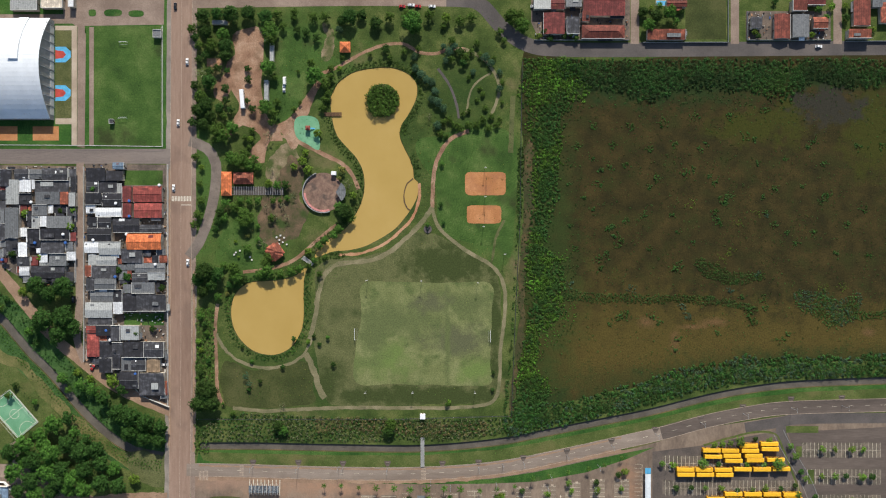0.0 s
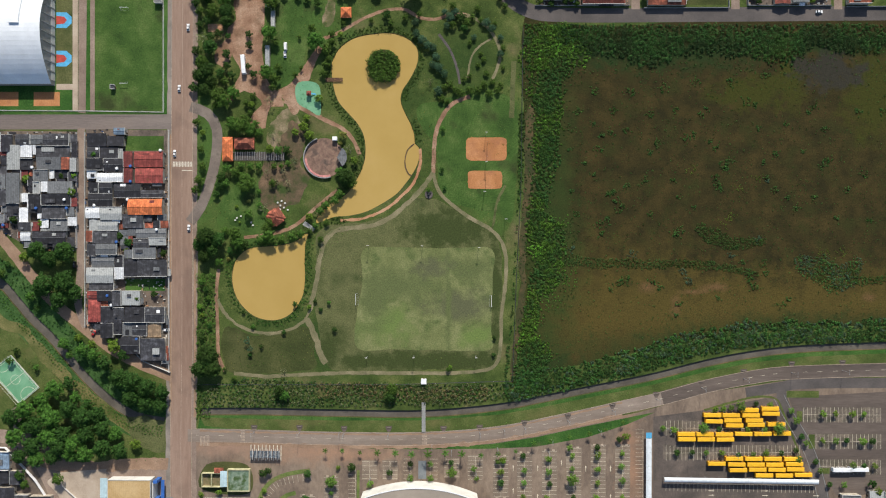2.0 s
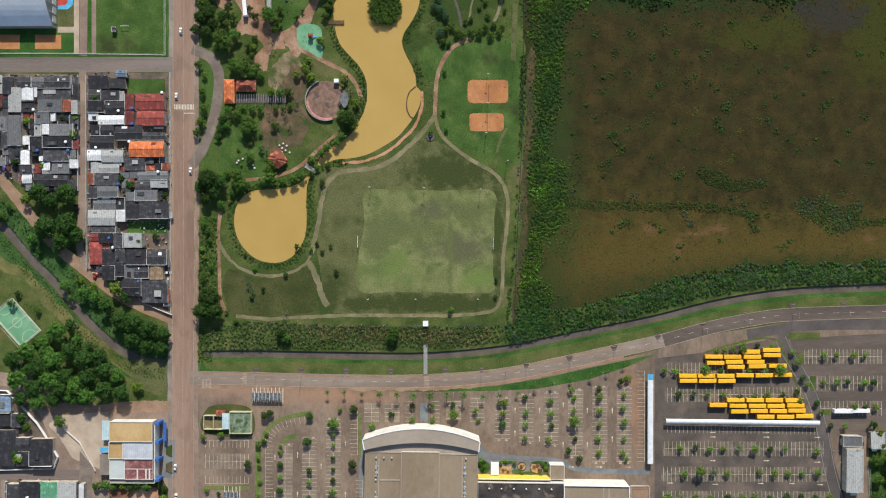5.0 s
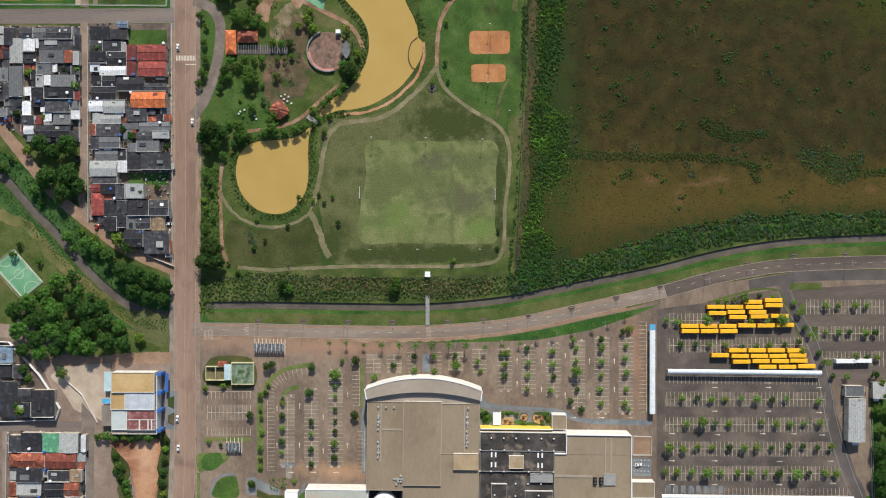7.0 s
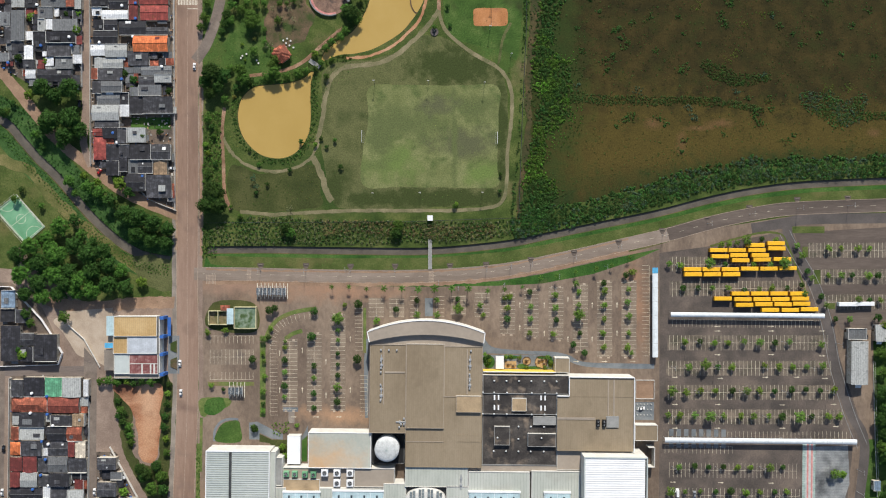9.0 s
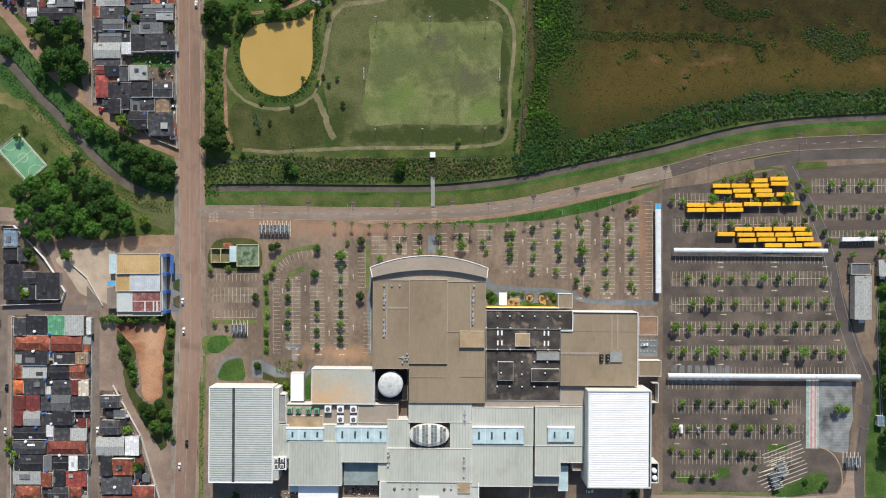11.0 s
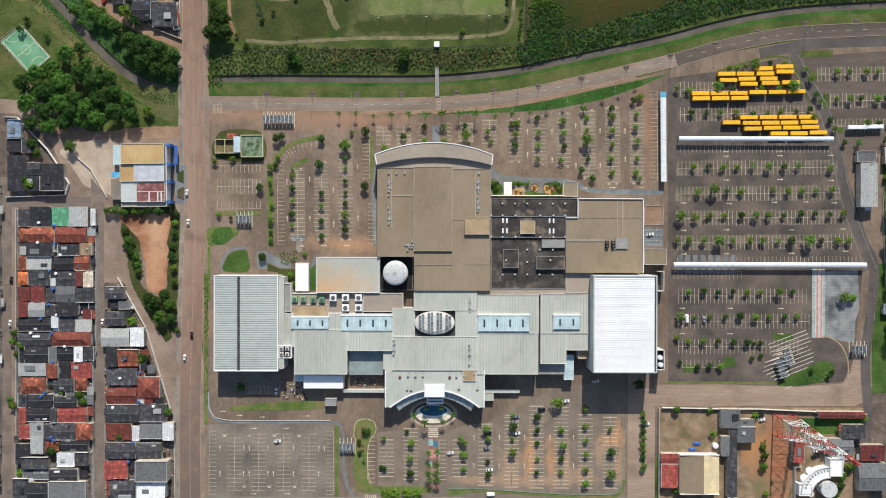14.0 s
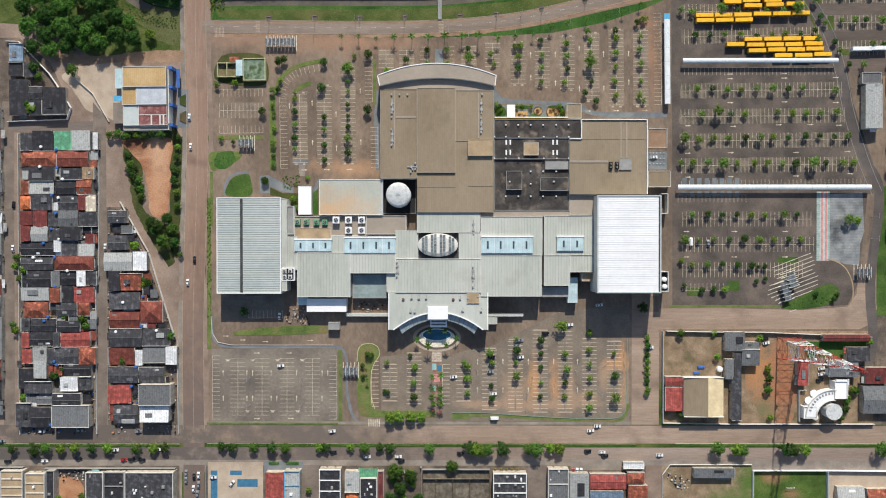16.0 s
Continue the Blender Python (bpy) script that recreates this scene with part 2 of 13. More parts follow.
        link(r.outputs[0], mx.inputs["Scale"])
        colour = mx.outputs[0]
    if vary:
        if per == "island":
            g = add("ShaderNodeNewGeometry")
            src = g.outputs["Random Per Island"]
        else:
            g = add("ShaderNodeObjectInfo")
            src = g.outputs["Random"]
        r = add("ShaderNodeMapRange")
        r.inputs["To Min"].default_value, r.inputs["To Max"].default_value = 1 - vary, 1 + vary
        link(src, r.inputs["Value"])
        mx = add("ShaderNodeVectorMath")
        mx.operation = "SCALE"
        link(colour, mx.inputs[0])
        link(r.outputs[0], mx.inputs["Scale"])
        colour = mx.outputs[0]
        if per == "island":
            g2 = add("ShaderNodeObjectInfo")
            hs = add("ShaderNodeHueSaturation")
            r2 = add("ShaderNodeMapRange")
            r2.inputs["To Min"].default_value, r2.inputs["To Max"].default_value = 0.485, 0.515
            link(g2.outputs["Random"], r2.inputs["Value"])
            link(r2.outputs[0], hs.inputs["Hue"])
            r3 = add("ShaderNodeMapRange")
            r3.inputs["To Min"].default_value, r3.inputs["To Max"].default_value = 0.78, 1.25
            link(g2.outputs["Random"], r3.inputs["Value"])
            link(r3.outputs[0], hs.inputs["Value"])
            link(colour, hs.inputs["Color"])
            colour = hs.outputs[0]
    link(colour, bsdf.inputs["Base Color"])
    if bump:
        b = add("ShaderNodeBump")
        b.inputs["Strength"].default_value, b.inputs["Distance"].default_value = 0.6, bump
        link(mix.outputs[0], b.inputs["Height"])
        link(b.outputs[0], bsdf.inputs["Normal"])
    return m


def tones(r, g, b, d=0.18, k=0.8):
    """Darker, middle and lighter tone of a colour."""
    return [rgb(*(min(255, c * (1 + s)) for c in (r, g, b)), k) for s in (-d, 0, d)]


M = {}
lawn_tone, shade_tone = rgb(75, 103, 49), rgb(56, 76, 37)
M["grass"] = material("grass", [rgb(54, 70, 34), rgb(77, 92, 46), rgb(106, 112, 65)], 0.06, 0.95, bump=0.15, fine=8, spec=0.1, blotch=(rgb(112, 102, 74), 0.03, 0.6, 0.74), grit=0.3, patches=(
    (-127, 2, 20, 18, lawn_tone, 0.9), (-151, 45, 7, 34, lawn_tone, 0.9), (22, 60, 20, 16, lawn_tone, 0.9), (30, 6, 12, 14, lawn_tone, 0.9), (-85, 125, 22, 22, lawn_tone, 0.9), (12, 98, 18, 18, shade_tone, 0.9), (-30, 60, 12, 40, shade_tone, 0.9), (-75, -80, 40, 18, shade_tone, 0.9)))
M["lawn"] = material("lawn", [rgb(54, 78, 37), rgb(71, 98, 46), rgb(95, 114, 62)], 0.06, 0.95, bump=0.1, fine=6, spec=0.1, blotch=(rgb(60, 70, 40), 0.05, 0.55, 0.7), grit=0.26)
M["dull_grass"] = material("dull_grass", [rgb(58, 66, 37), rgb(71, 78, 44), rgb(90, 92, 56)], 0.05, 0.95, bump=0.1, fine=6, spec=0.1, blotch=(rgb(88, 90, 56), 0.04, 0.52, 0.7), grit=0.3)
dull_tone = rgb(66, 76, 42)
M["worn_grass"] = material("worn_grass", [rgb(82, 88, 54), rgb(102, 105, 68), rgb(124, 121, 84)], 0.06, 0.95, bump=0.08, fine=7, spec=0.1, blotch=(rgb(72, 82, 48), 0.06, 0.5, 0.66), grit=0.34, patches=(
    (5, -9, 27, 12, dull_tone, 0.35), (-10, -93.5, 62, 6, dull_tone, 0.35), (33, -50, 4, 45, dull_tone, 0.5), (-72, -84, 9, 12, dull_tone, 0.6)))
M["dry_grass"] = material("dry_grass", [rgb(92, 98, 56), rgb(114, 112, 70), rgb(140, 130, 88)], 0.06, 0.95, bump=0.08, fine=6, spec=0.1, blotch=(rgb(80, 92, 48), 0.05, 0.48, 0.66), grit=0.22)
M["lush"] = material("lush", [rgb(50, 78, 40), rgb(64, 94, 50), rgb(80, 108, 60)], 0.12, 0.95, bump=0.25, fine=6, spec=0.1, grit=0.32)
dim_green, smudge, bright_green = rgb(98, 107, 68), rgb(96, 99, 72), rgb(108, 126, 70)
M["pitch"] = material("pitch", [rgb(102, 110, 68), rgb(117, 123, 79), rgb(132, 136, 92)], 0.05, 0.95, bump=0.05, fine=7, spec=0.1, blotch=(rgb(88, 102, 60), 0.12, 0.5, 0.7), grit=0.34, patches=(
    (-30, -45.5, 24, 9, dim_green, 0.6), (9.4, -58, 18, 8, smudge, 0.6), (-37, -69, 13, 10, bright_green, 0.6), (-44, -58, 8, 14, dim_green, 0.6), (3, -54, 1.6, 30, dim_green, 0.6), (16, -36, 14, 7, dim_green, 0.6), (-8, -34, 10, 5, smudge, 0.6), (20, -78, 10, 6, bright_green, 0.6)))
dry_tone, moss_tone, mud_tone, soil_tone, wet_tone, fen_tone = rgb(86, 75, 38), rgb(62, 64, 27), rgb(56, 54, 46), rgb(108, 84, 56), rgb(44, 58, 30), rgb(51, 67, 32)
M["marsh"] = material("marsh", [rgb(45, 43, 25), rgb(58, 52, 29), rgb(72, 62, 35)], 0.09, 0.95, bump=0.2, fine=6, spec=0.1, blotch=(rgb(55, 56, 29), 0.08, 0.5, 0.72), grit=0.45, patches=(
    (94, -66, 46, 32, dry_tone, 1.0), (149.1, -66, 46, 20, dry_tone, 1.0), (202.8, -62, 54, 16, dry_tone, 1.0), (270, -58, 60, 16, dry_tone, 1.0),
    (65, 39.7, 11, 54, fen_tone, 1.3), (64, -25, 15, 30, fen_tone, 1.3), (58, -88, 15, 20, fen_tone, 1.3), (131.3, 104, 72, 11, wet_tone, 0.5), (240, 108, 70, 7, wet_tone, 0.4),
    (272.6, 75.3, 17, 26, moss_tone, 0.4), (220.8, 86.2, 9, 17, moss_tone, 0.4), (195.8, 77.2, 24, 9, moss_tone, 0.4), (244.1, 90.5, 20, 11, mud_tone, 0.25),
    (80, -104, 44, 9, wet_tone, 0.9), (150, -87, 48, 9, wet_tone, 0.9), (220, -76, 48, 9, wet_tone, 0.9), (300, -75, 60, 9, wet_tone, 0.9),
    (129.4, -46.5, 4, 2.4, soil_tone, 0.9), (147.3, -58, 2.2, 4, soil_tone, 0.9), (172.4, -46.5, 6, 1.8, soil_tone, 0.9), (158.1, -49.4, 6, 1.2, soil_tone, 0.9), (270, -53, 3, 2, soil_tone, 0.9)))
M["verge"] = material("verge", [rgb(46, 78, 35), rgb(61, 97, 43), rgb(84, 112, 56)], 0.05, 0.95, bump=0.1, fine=6, spec=0.1, blotch=(rgb(100, 106, 68), 0.07, 0.6, 0.78), grit=0.36)
M["red_asphalt"] = material("red_asphalt", [rgb(132, 107, 92), rgb(149, 123, 107), rgb(162, 137, 120)], 0.05, 0.9, bump=0.01, fine=5, stretch=(1, 0.12, 1), blotch=(rgb(128, 106, 93), 0.06, 0.54, 0.74), grit=0.08, patches=((-172, -400, 16, 70, rgb(120, 105, 97), 0.9), (-174, -440, 16, 50, rgb(114, 101, 94), 0.9)))
M["red_asphalt_x"] = material("red_asphalt_x", [rgb(126, 112, 101), rgb(142, 128, 116), rgb(158, 143, 130)], 0.05, 0.9, bump=0.01, fine=5, stretch=(0.12, 1, 1), blotch=(rgb(128, 114, 103), 0.06, 0.54, 0.74), grit=0.1, patches=((-240, -404, 110, 40, rgb(108, 100, 94), 0.6), (-95, -402, 50, 30, rgb(112, 103, 97), 0.7)))
M["grey_avenue"] = material("grey_avenue", [rgb(130, 115, 104), rgb(148, 131, 119), rgb(166, 149, 135)], 0.05, 0.9, bump=0.01, fine=8, stretch=(0.12, 1, 1), grit=0.12, patches=((-240, -412, 130, 40, rgb(97, 90, 86), 0.6), (-80, -412, 60, 30, rgb(112, 102, 95), 0.8)))
M["avenue_x"] = material("avenue_x", [rgb(142, 122, 107), rgb(160, 139, 122), rgb(178, 157, 139)], 0.05, 0.9, bump=0.01, fine=5, stretch=(0.12, 1, 1), blotch=(rgb(128, 110, 97), 0.06, 0.52, 0.74), grit=0.12, patches=((-240, -404, 110, 40, rgb(108, 98, 91), 0.6), (-95, -402, 50, 30, rgb(114, 104, 96), 0.8)))
M["asphalt"] = material("asphalt", [rgb(108, 98, 93), rgb(124, 113, 107), rgb(138, 126, 118)], 0.06, 0.9, bump=0.01, fine=8, stretch=(0.15, 1, 1), grit=0.08)
M["dark_asphalt"] = material("dark_asphalt", [rgb(80, 75, 73), rgb(94, 88, 85), rgb(108, 100, 96)], 0.05, 0.9, bump=0.01, fine=8, grit=0.08)
M["lot_red"] = material("lot_red", [rgb(104, 90, 79), rgb(125, 109, 95), rgb(149, 131, 114)], 0.035, 0.92, bump=0.01, fine=5, stretch=(1, 0.45, 1), blotch=(rgb(158, 133, 110), 0.02, 0.6, 0.78), grit=0.12, patches=((-72, -231, 20, 4, rgb(172, 138, 110), 0.9), (-78, -152, 32, 5, rgb(164, 130, 106), 0.9), (118, -160, 6, 22, rgb(158, 124, 100), 0.9), (-140, -148, 16, 5, rgb(160, 130, 110), 0.9)))
M["lot_bay"] = material("lot_bay", [rgb(118, 104, 91), rgb(135, 120, 105), rgb(153, 138, 121)], 0.08, 0.92, fine=5, blotch=(rgb(112, 101, 92), 0.1, 0.56, 0.74), grit=0.09)
M["lot_grey"] = material("lot_grey", [rgb(76, 70, 66), rgb(97, 88, 82), rgb(122, 109, 99)], 0.05, 0.92, bump=0.01, fine=8, blotch=(rgb(66, 62, 60), 0.04, 0.56, 0.76), grit=0.08)
M["lot_mid"] = material("lot_mid", [rgb(108, 100, 92), rgb(126, 117, 107), rgb(144, 134, 122)], 0.035, 0.92, bump=0.01, fine=5, blotch=(rgb(100, 93, 87), 0.04, 0.58, 0.78), grit=0.07)
ochre_dust, pale_dust = rgb(190, 146, 107), rgb(170, 143, 119)
M["dusty_lot"] = material("dusty_lot", [rgb(114, 103, 92), rgb(132, 120, 107), rgb(154, 140, 124)], 0.06, 0.92, bump=0.01, fine=6, blotch=(rgb(102, 93, 85), 0.06, 0.54, 0.72), grit=0.16, patches=(
    (36, -374, 6.7, 9.3, pale_dust, 0.9), (49, -369, 2.8, 11.9, ochre_dust, 0.8), (62, -369, 2.8, 10.3, ochre_dust, 0.8), (100, -357, 6.7, 2.8, ochre_dust, 0.7), (105, -351, 2.3, 9.3, ochre_dust, 0.7), (106, -373, 2.1, 10.3, pale_dust, 0.8),
    (82, -380, 5.7, 4.6, pale_dust, 0.8), (52, -382, 30.9, 2.3, pale_dust, 0.9), (72, -371, 2.3, 9.3, pale_dust, 0.8), (93, -364, 2.6, 6.7, pale_dust, 0.8), (22, -382, 15.5, 2.1, pale_dust, 0.9)))
# This dark tone also carries cloud shade on the north-east road and lot.
M["worn_dark"] = material("worn_dark", [rgb(84, 75, 69), rgb(100, 89, 82), rgb(117, 105, 96)], 0.05, 0.9, bump=0.01, fine=6, stretch=(0.15, 1, 1), grit=0.08)
M["deep_lawn"] = material("deep_lawn", [rgb(66, 80, 40), rgb(84, 97, 51), rgb(106, 112, 66)], 0.07, 0.95, bump=0.1, fine=6, spec=0.1, blotch=(rgb(108, 106, 66), 0.05, 0.56, 0.72), grit=0.26)
M["street"] = material("street", [rgb(112, 101, 93), rgb(127, 115, 106), rgb(142, 130, 119)], 0.1, 0.92, fine=5, blotch=(rgb(108, 98, 90), 0.15, 0.55, 0.72), grit=0.1)
M["dirt"] = material("dirt", [rgb(126, 108, 96), rgb(144, 125, 112), rgb(164, 145, 130)], 0.06, 0.95, bump=0.05, fine=6, grit=0.1)
M["red_dirt"] = material("red_dirt", [rgb(160, 110, 80), rgb(184, 136, 102), rgb(200, 160, 128)], 0.06, 0.95, bump=0.05, fine=6, grit=0.14)
M["red_plot"] = material("red_plot", [rgb(150, 100, 72), rgb(176, 124, 92), rgb(198, 154, 122)], 0.07, 0.95, bump=0.05, fine=6, blotch=(rgb(128, 84, 62), 0.08, 0.5, 0.7), grit=0.24, patches=((-205, -215, 10, 5, rgb(112, 76, 58), 0.8), (-190, -222, 5, 16, rgb(202, 162, 130), 0.9), (-192, -247, 4, 10, rgb(196, 152, 118), 0.9)))
M["dust"] = material("dust", [rgb(138, 112, 92), rgb(154, 126, 104), rgb(170, 142, 118)], 0.1, 0.95, fine=6, grit=0.14)
M["park_dirt"] = material("park_dirt", [rgb(132, 98, 78), rgb(158, 124, 100), rgb(182, 152, 128)], 0.09, 0.95, bump=0.03, fine=6, blotch=(rgb(116, 90, 68), 0.1, 0.5, 0.7), grit=0.24)
M["path"] = material("path", [rgb(106, 104, 74), rgb(127, 120, 90), rgb(150, 140, 110)], 0.08, 0.95, bump=0.03, fine=6, blotch=(rgb(100, 104, 68), 0.12, 0.55, 0.72), grit=0.14)
M["clay"] = material("clay", [rgb(170, 114, 72), rgb(186, 128, 82), rgb(200, 143, 98)], 0.08, 0.95, bump=0.03, fine=6, grit=0.16, blotch=(rgb(166, 112, 78), 0.12, 0.5, 0.7))
M["bank"] = material("bank", [rgb(54, 60, 32), rgb(70, 68, 40), rgb(98, 82, 54)], 0.1, 0.95, fine=6, grit=0.2)
M["concrete"] = material("concrete", [rgb(168, 150, 132), rgb(188, 170, 150), rgb(200, 184, 166)], 0.08, 0.9, bump=0.01, fine=6)
M["pavement"] = material("pavement", [rgb(122, 114, 106), rgb(142, 132, 122), rgb(162, 151, 139)], 0.1, 0.9, bump=0.01, fine=6)
M["slate"] = material("slate", [rgb(100, 106, 110), rgb(120, 126, 130), rgb(136, 140, 142)], 0.1, 0.85, bump=0.01, fine=6)
M["worn_lawn"] = material("worn_lawn", [rgb(82, 98, 54), rgb(102, 118, 66), rgb(122, 132, 82)], 0.15, 0.95, fine=6, spec=0.1, grit=0.2)
M["bed_grass"] = material("bed_grass", [rgb(82, 100, 52), rgb(104, 120, 66), rgb(128, 132, 82)], 0.1, 0.95, fine=6, spec=0.1, blotch=(rgb(132, 118, 84), 0.09, 0.5, 0.68), grit=0.24)
M["bare_soil"] = material("bare_soil", [rgb(96, 98, 62), rgb(128, 116, 88), rgb(158, 140, 114)], 0.16, 0.95, bump=0.03, fine=5, blotch=(rgb(76, 88, 44), 0.12, 0.5, 0.64), grit=0.2)
M["bare_soil_brown"] = material("bare_soil_brown", [rgb(68, 74, 40), rgb(98, 84, 64), rgb(128, 104, 82)], 0.12, 0.95, bump=0.03, fine=5, blotch=(rgb(62, 78, 36), 0.1, 0.5, 0.64), grit=0.2)
M["water"] = material("water", [rgb(180, 150, 84), rgb(186, 156, 90), rgb(192, 162, 98)], 0.008, 0.22, bump=0.0, fine=2, spec=0.25)
M["canal"] = material("canal", [rgb(88, 82, 74), rgb(100, 94, 85), rgb(112, 105, 95)], 0.1, 0.45, fine=3, spec=0.25)
M["bay_line"] = material("bay_line", tones(216, 205, 182, 0.16), 0.5, 0.85, grit=0.22, fine=5, blotch=(rgb(168, 152, 132), 0.12, 0.54, 0.74))
M["line"] = material("line", tones(224, 216, 198, 0.16), 0.7, 0.8, grit=0.12)
M["worn_line"] = material("worn_line", tones(172, 154, 136, 0.14), 0.5, 0.85, grit=0.12)
M["white"] = material("white", tones(244, 244, 242, 0.03), 0.1, 0.5, spec=0.4)
M["faded_red"] = material("faded_red", tones(206, 140, 136, 0.1), 0.3, 0.8, grit=0.1)

# ---- ground, water, roads ----
grid(-0.06)  # A
pond_north = curve([(-71.8, 93.9), (-70.4, 99.3), (-66.1, 106.5), (-57.1, 112.6), (-46.2, 115.1), (-33.6, 115.8), (-23.6, 112.6), (-17.4, 107.2), (-16, 101.1), (-17.4, 93.9), (-22.1, 84.9), (-26.1, 78.8), (-27.2, 72.3), (-25, 65.8), (-21, 57.9), (-18.5, 50.7), (-18.2, 45.3), (-15.6, 42.8), (-15.3, 37), (-16.7, 31.3), (-20.3, 24.8), (-24.6, 19), (-30, 12.9), (-39, 6.8), (-49.8, 1.4), (-60.6, -1.1), (-69.6, -1.8), (-78.6, -5.1), (-81.9, -6.1), (-79.7, 0.3), (-71.4, 7.5), (-62.4, 12.9), (-57, 20.1), (-52.4, 29.1), (-50.2, 38.1), (-50.9, 48.9), (-55.2, 57.9), (-61.7, 65.1), (-67.5, 72.3), (-70.4, 81.3)], 2.0, True)
pond_south = curve([(-86.2, -12.2), (-88, -18.4), (-88.4, -28.4), (-88.4, -42.8), (-89.8, -51.8), (-94.8, -60.8), (-102, -66.2), (-111.1, -67.7), (-121.9, -64.5), (-130.9, -55.5), (-134.9, -44.7), (-134.5, -33.9), (-130.9, -26.7), (-123.7, -21.3), (-112.9, -20.2), (-102.1, -19.1), (-93.1, -16.2), (-88.4, -11.9)], 2.0, True)
canal_line = curve([(-155.4, -125.7), (-120.1, -125.6), (-66, -126.6), (-12, -126.9), (34.6, -122.8), (59.8, -118.1), (95.6, -110.9), (131.4, -103.7), (167.2, -94.7), (195.8, -89.2), (228, -85.6), (280.7, -83.4), (334.9, -81.2)], 6.0)
creek_line = curve([(-315, -30), (-284.9, -43.0), (-274.0, -53.9), (-263.2, -66.5), (-252.3, -77), (-243.2, -87.3), (-234.2, -98.2), (-223.3, -109.7), (-210.7, -120.5), (-196.2, -128.8), (-178.2, -132.4)], 5.0)
canal_edge = sides(canal_line, 2.4) + sides(canal_line, -2.4)[::-1]
creek_edge = sides(creek_line, 3.0) + sides(creek_line, -3.0)[::-1]


def ground_sheet(holes):
    """One sheet to the horizon, open where the water lies."""
    bm = bmesh.new()
    for loop in [[(-2500, -2800), (2500, -2800), (2500, 2500), (-2500, 2500)]] + holes:
        vs = [bm.verts.new((x, y, 0)) for x, y in loop]
        for i in range(len(vs)):
            bm.edges.new((vs[i - 1], vs[i]))
    bmesh.ops.triangle_fill(bm, use_beauty=True, edges=bm.edges[:])
    bmesh.ops.recalc_face_normals(bm, faces=bm.faces[:])
    if sum(f.normal.z for f in bm.faces) < 0:
        bmesh.ops.reverse_faces(bm, faces=bm.faces[:])
    me = bpy.data.meshes.new("ground")
    bm.to_mesh(me)
    bm.free()
    me.materials.append(M["grass"])
    ob = new("ground", me)
    ob.matrix_world = GRID
    return tagged(ob, "mottled green and straw-coloured grassland", "ground", "", "structure")


ground_sheet([pond_north, pond_south, canal_edge, creek_edge])


def basin(name, loop, z, mat, label):
    """Water with sloping banks down from the ground's edge."""
    area = sum(loop[i - 1][0] * loop[i][1] - loop[i][0] * loop[i - 1][1] for i in range(len(loop)))
    loop = loop if area > 0 else loop[::-1]
    n = len(loop)
    inner = sides(loop, 0.5, True)
    s = Shape()
    s.add([(x, y, 0) for x, y in loop] + [(x, y, z - 0.3) for x, y in inner], [(i, (i + 1) % n, (i + 1) % n + n, i + n) for i in range(n)])
    structure(name + "_bank", s, M["bank"], "overgrown earth bank of the " + label, "bank")
    w = Shape()
    w.add([(x, y, z) for x, y in loop], [tuple(range(n))])
    structure(name, w, mat, label, "water")


basin("water_1", pond_north, -0.35, M["water"], "opaque ochre muddy pond water")
basin("water_2", pond_south, -0.35, M["water"], "opaque ochre muddy pond water")
basin("water_3", canal_edge, -1.0, M["canal"], "murky grey canal water")
basin("water_4", creek_edge, -0.8, M["canal"], "murky dark creek water")


def zone(name, pts, z, mat, label, category, smooth=0.0, kind="structure", uneven=None):
    """A flat area of ground; smooth: step of the rounded outline; uneven: how far its edge wanders."""
    uneven = (1.2 if smooth else 0.0) if uneven is None else uneven
    pts = ragged(pts, uneven, 1.5) if uneven and smooth else curve(pts, smooth, True) if smooth else pts
    s = Shape()
    area = sum(pts[i - 1][0] * pts[i][1] - pts[i][0] * pts[i - 1][1] for i in range(len(pts)))
    pts = pts if area > 0 else pts[::-1]
    s.add([(x, y, z) for x, y in pts], [tuple(range(len(pts)))])
    return structure(name, s, M[mat], label, category, kind)


def slab_zone(name, pts, z, mat, label, category, smooth=0.0):
    """A raised area with real edges, such as a kerbed bed."""
    pts = curve(pts, smooth, True) if smooth else pts
    return structure(name, Shape().prism(pts, -0.05, z), M[mat], label, category)


def band_outline(pts, width):
    line = curve(pts, 8.0)
    return sides(line, width / 2) + sides(line, -width / 2)[::-1]


def rect(x0, y0, x1, y1):
    return [(x0, y0), (x1, y0), (x1, y1), (x0, y1)]


def road(name, pts, width, mat, label, z=0.03, wobble=0.0, category="road", step=4.0):
    return structure(name, ribbon(Shape(), curve(pts, step), width, z, wobble), M[mat], label, category)


# marsh east of the park
zone("marsh_strip", [(52.3, 65), (56.9, 65), (57.6, 14.7), (52.6, -14), (51.2, -57.1), (43.6, -107.4), (41.1, -107.4), (46.9, -57.1), (48.3, -14), (50.8, 14.7)], 0.02, "bank", "trodden brown strip beside the hedge", "ground", 4.0, "structure", 2.0)
zone("ground_marsh", [(50.9, 122.5), (77.8, 121), (113.6, 120.3), (328, 122), (363.5, 14.6), (334.9, -71.2), (280.8, -71.2), (220.8, -71.3), (185.1, -74.9), (149.3, -81.4), (113.5, -89.3), (77.7, -97.3), (52.6, -98.4), (47.2, -57.1), (52.6, 14.7)], 0.012, "marsh", "brown and dark green marsh grass", "ground", 8.0)
north_bank, south_bank = sides(creek_line, 14.0) + sides(creek_line, 3.1)[::-1], sides(creek_line, -3.1) + sides(creek_line, -13.0)[::-1]
zone("creek_bank", north_bank, 0.0125, "lush", "lush green creek bank", "ground")
zone("creek_bank.001", south_bank, 0.0135, "lush", "lush green creek bank", "ground")
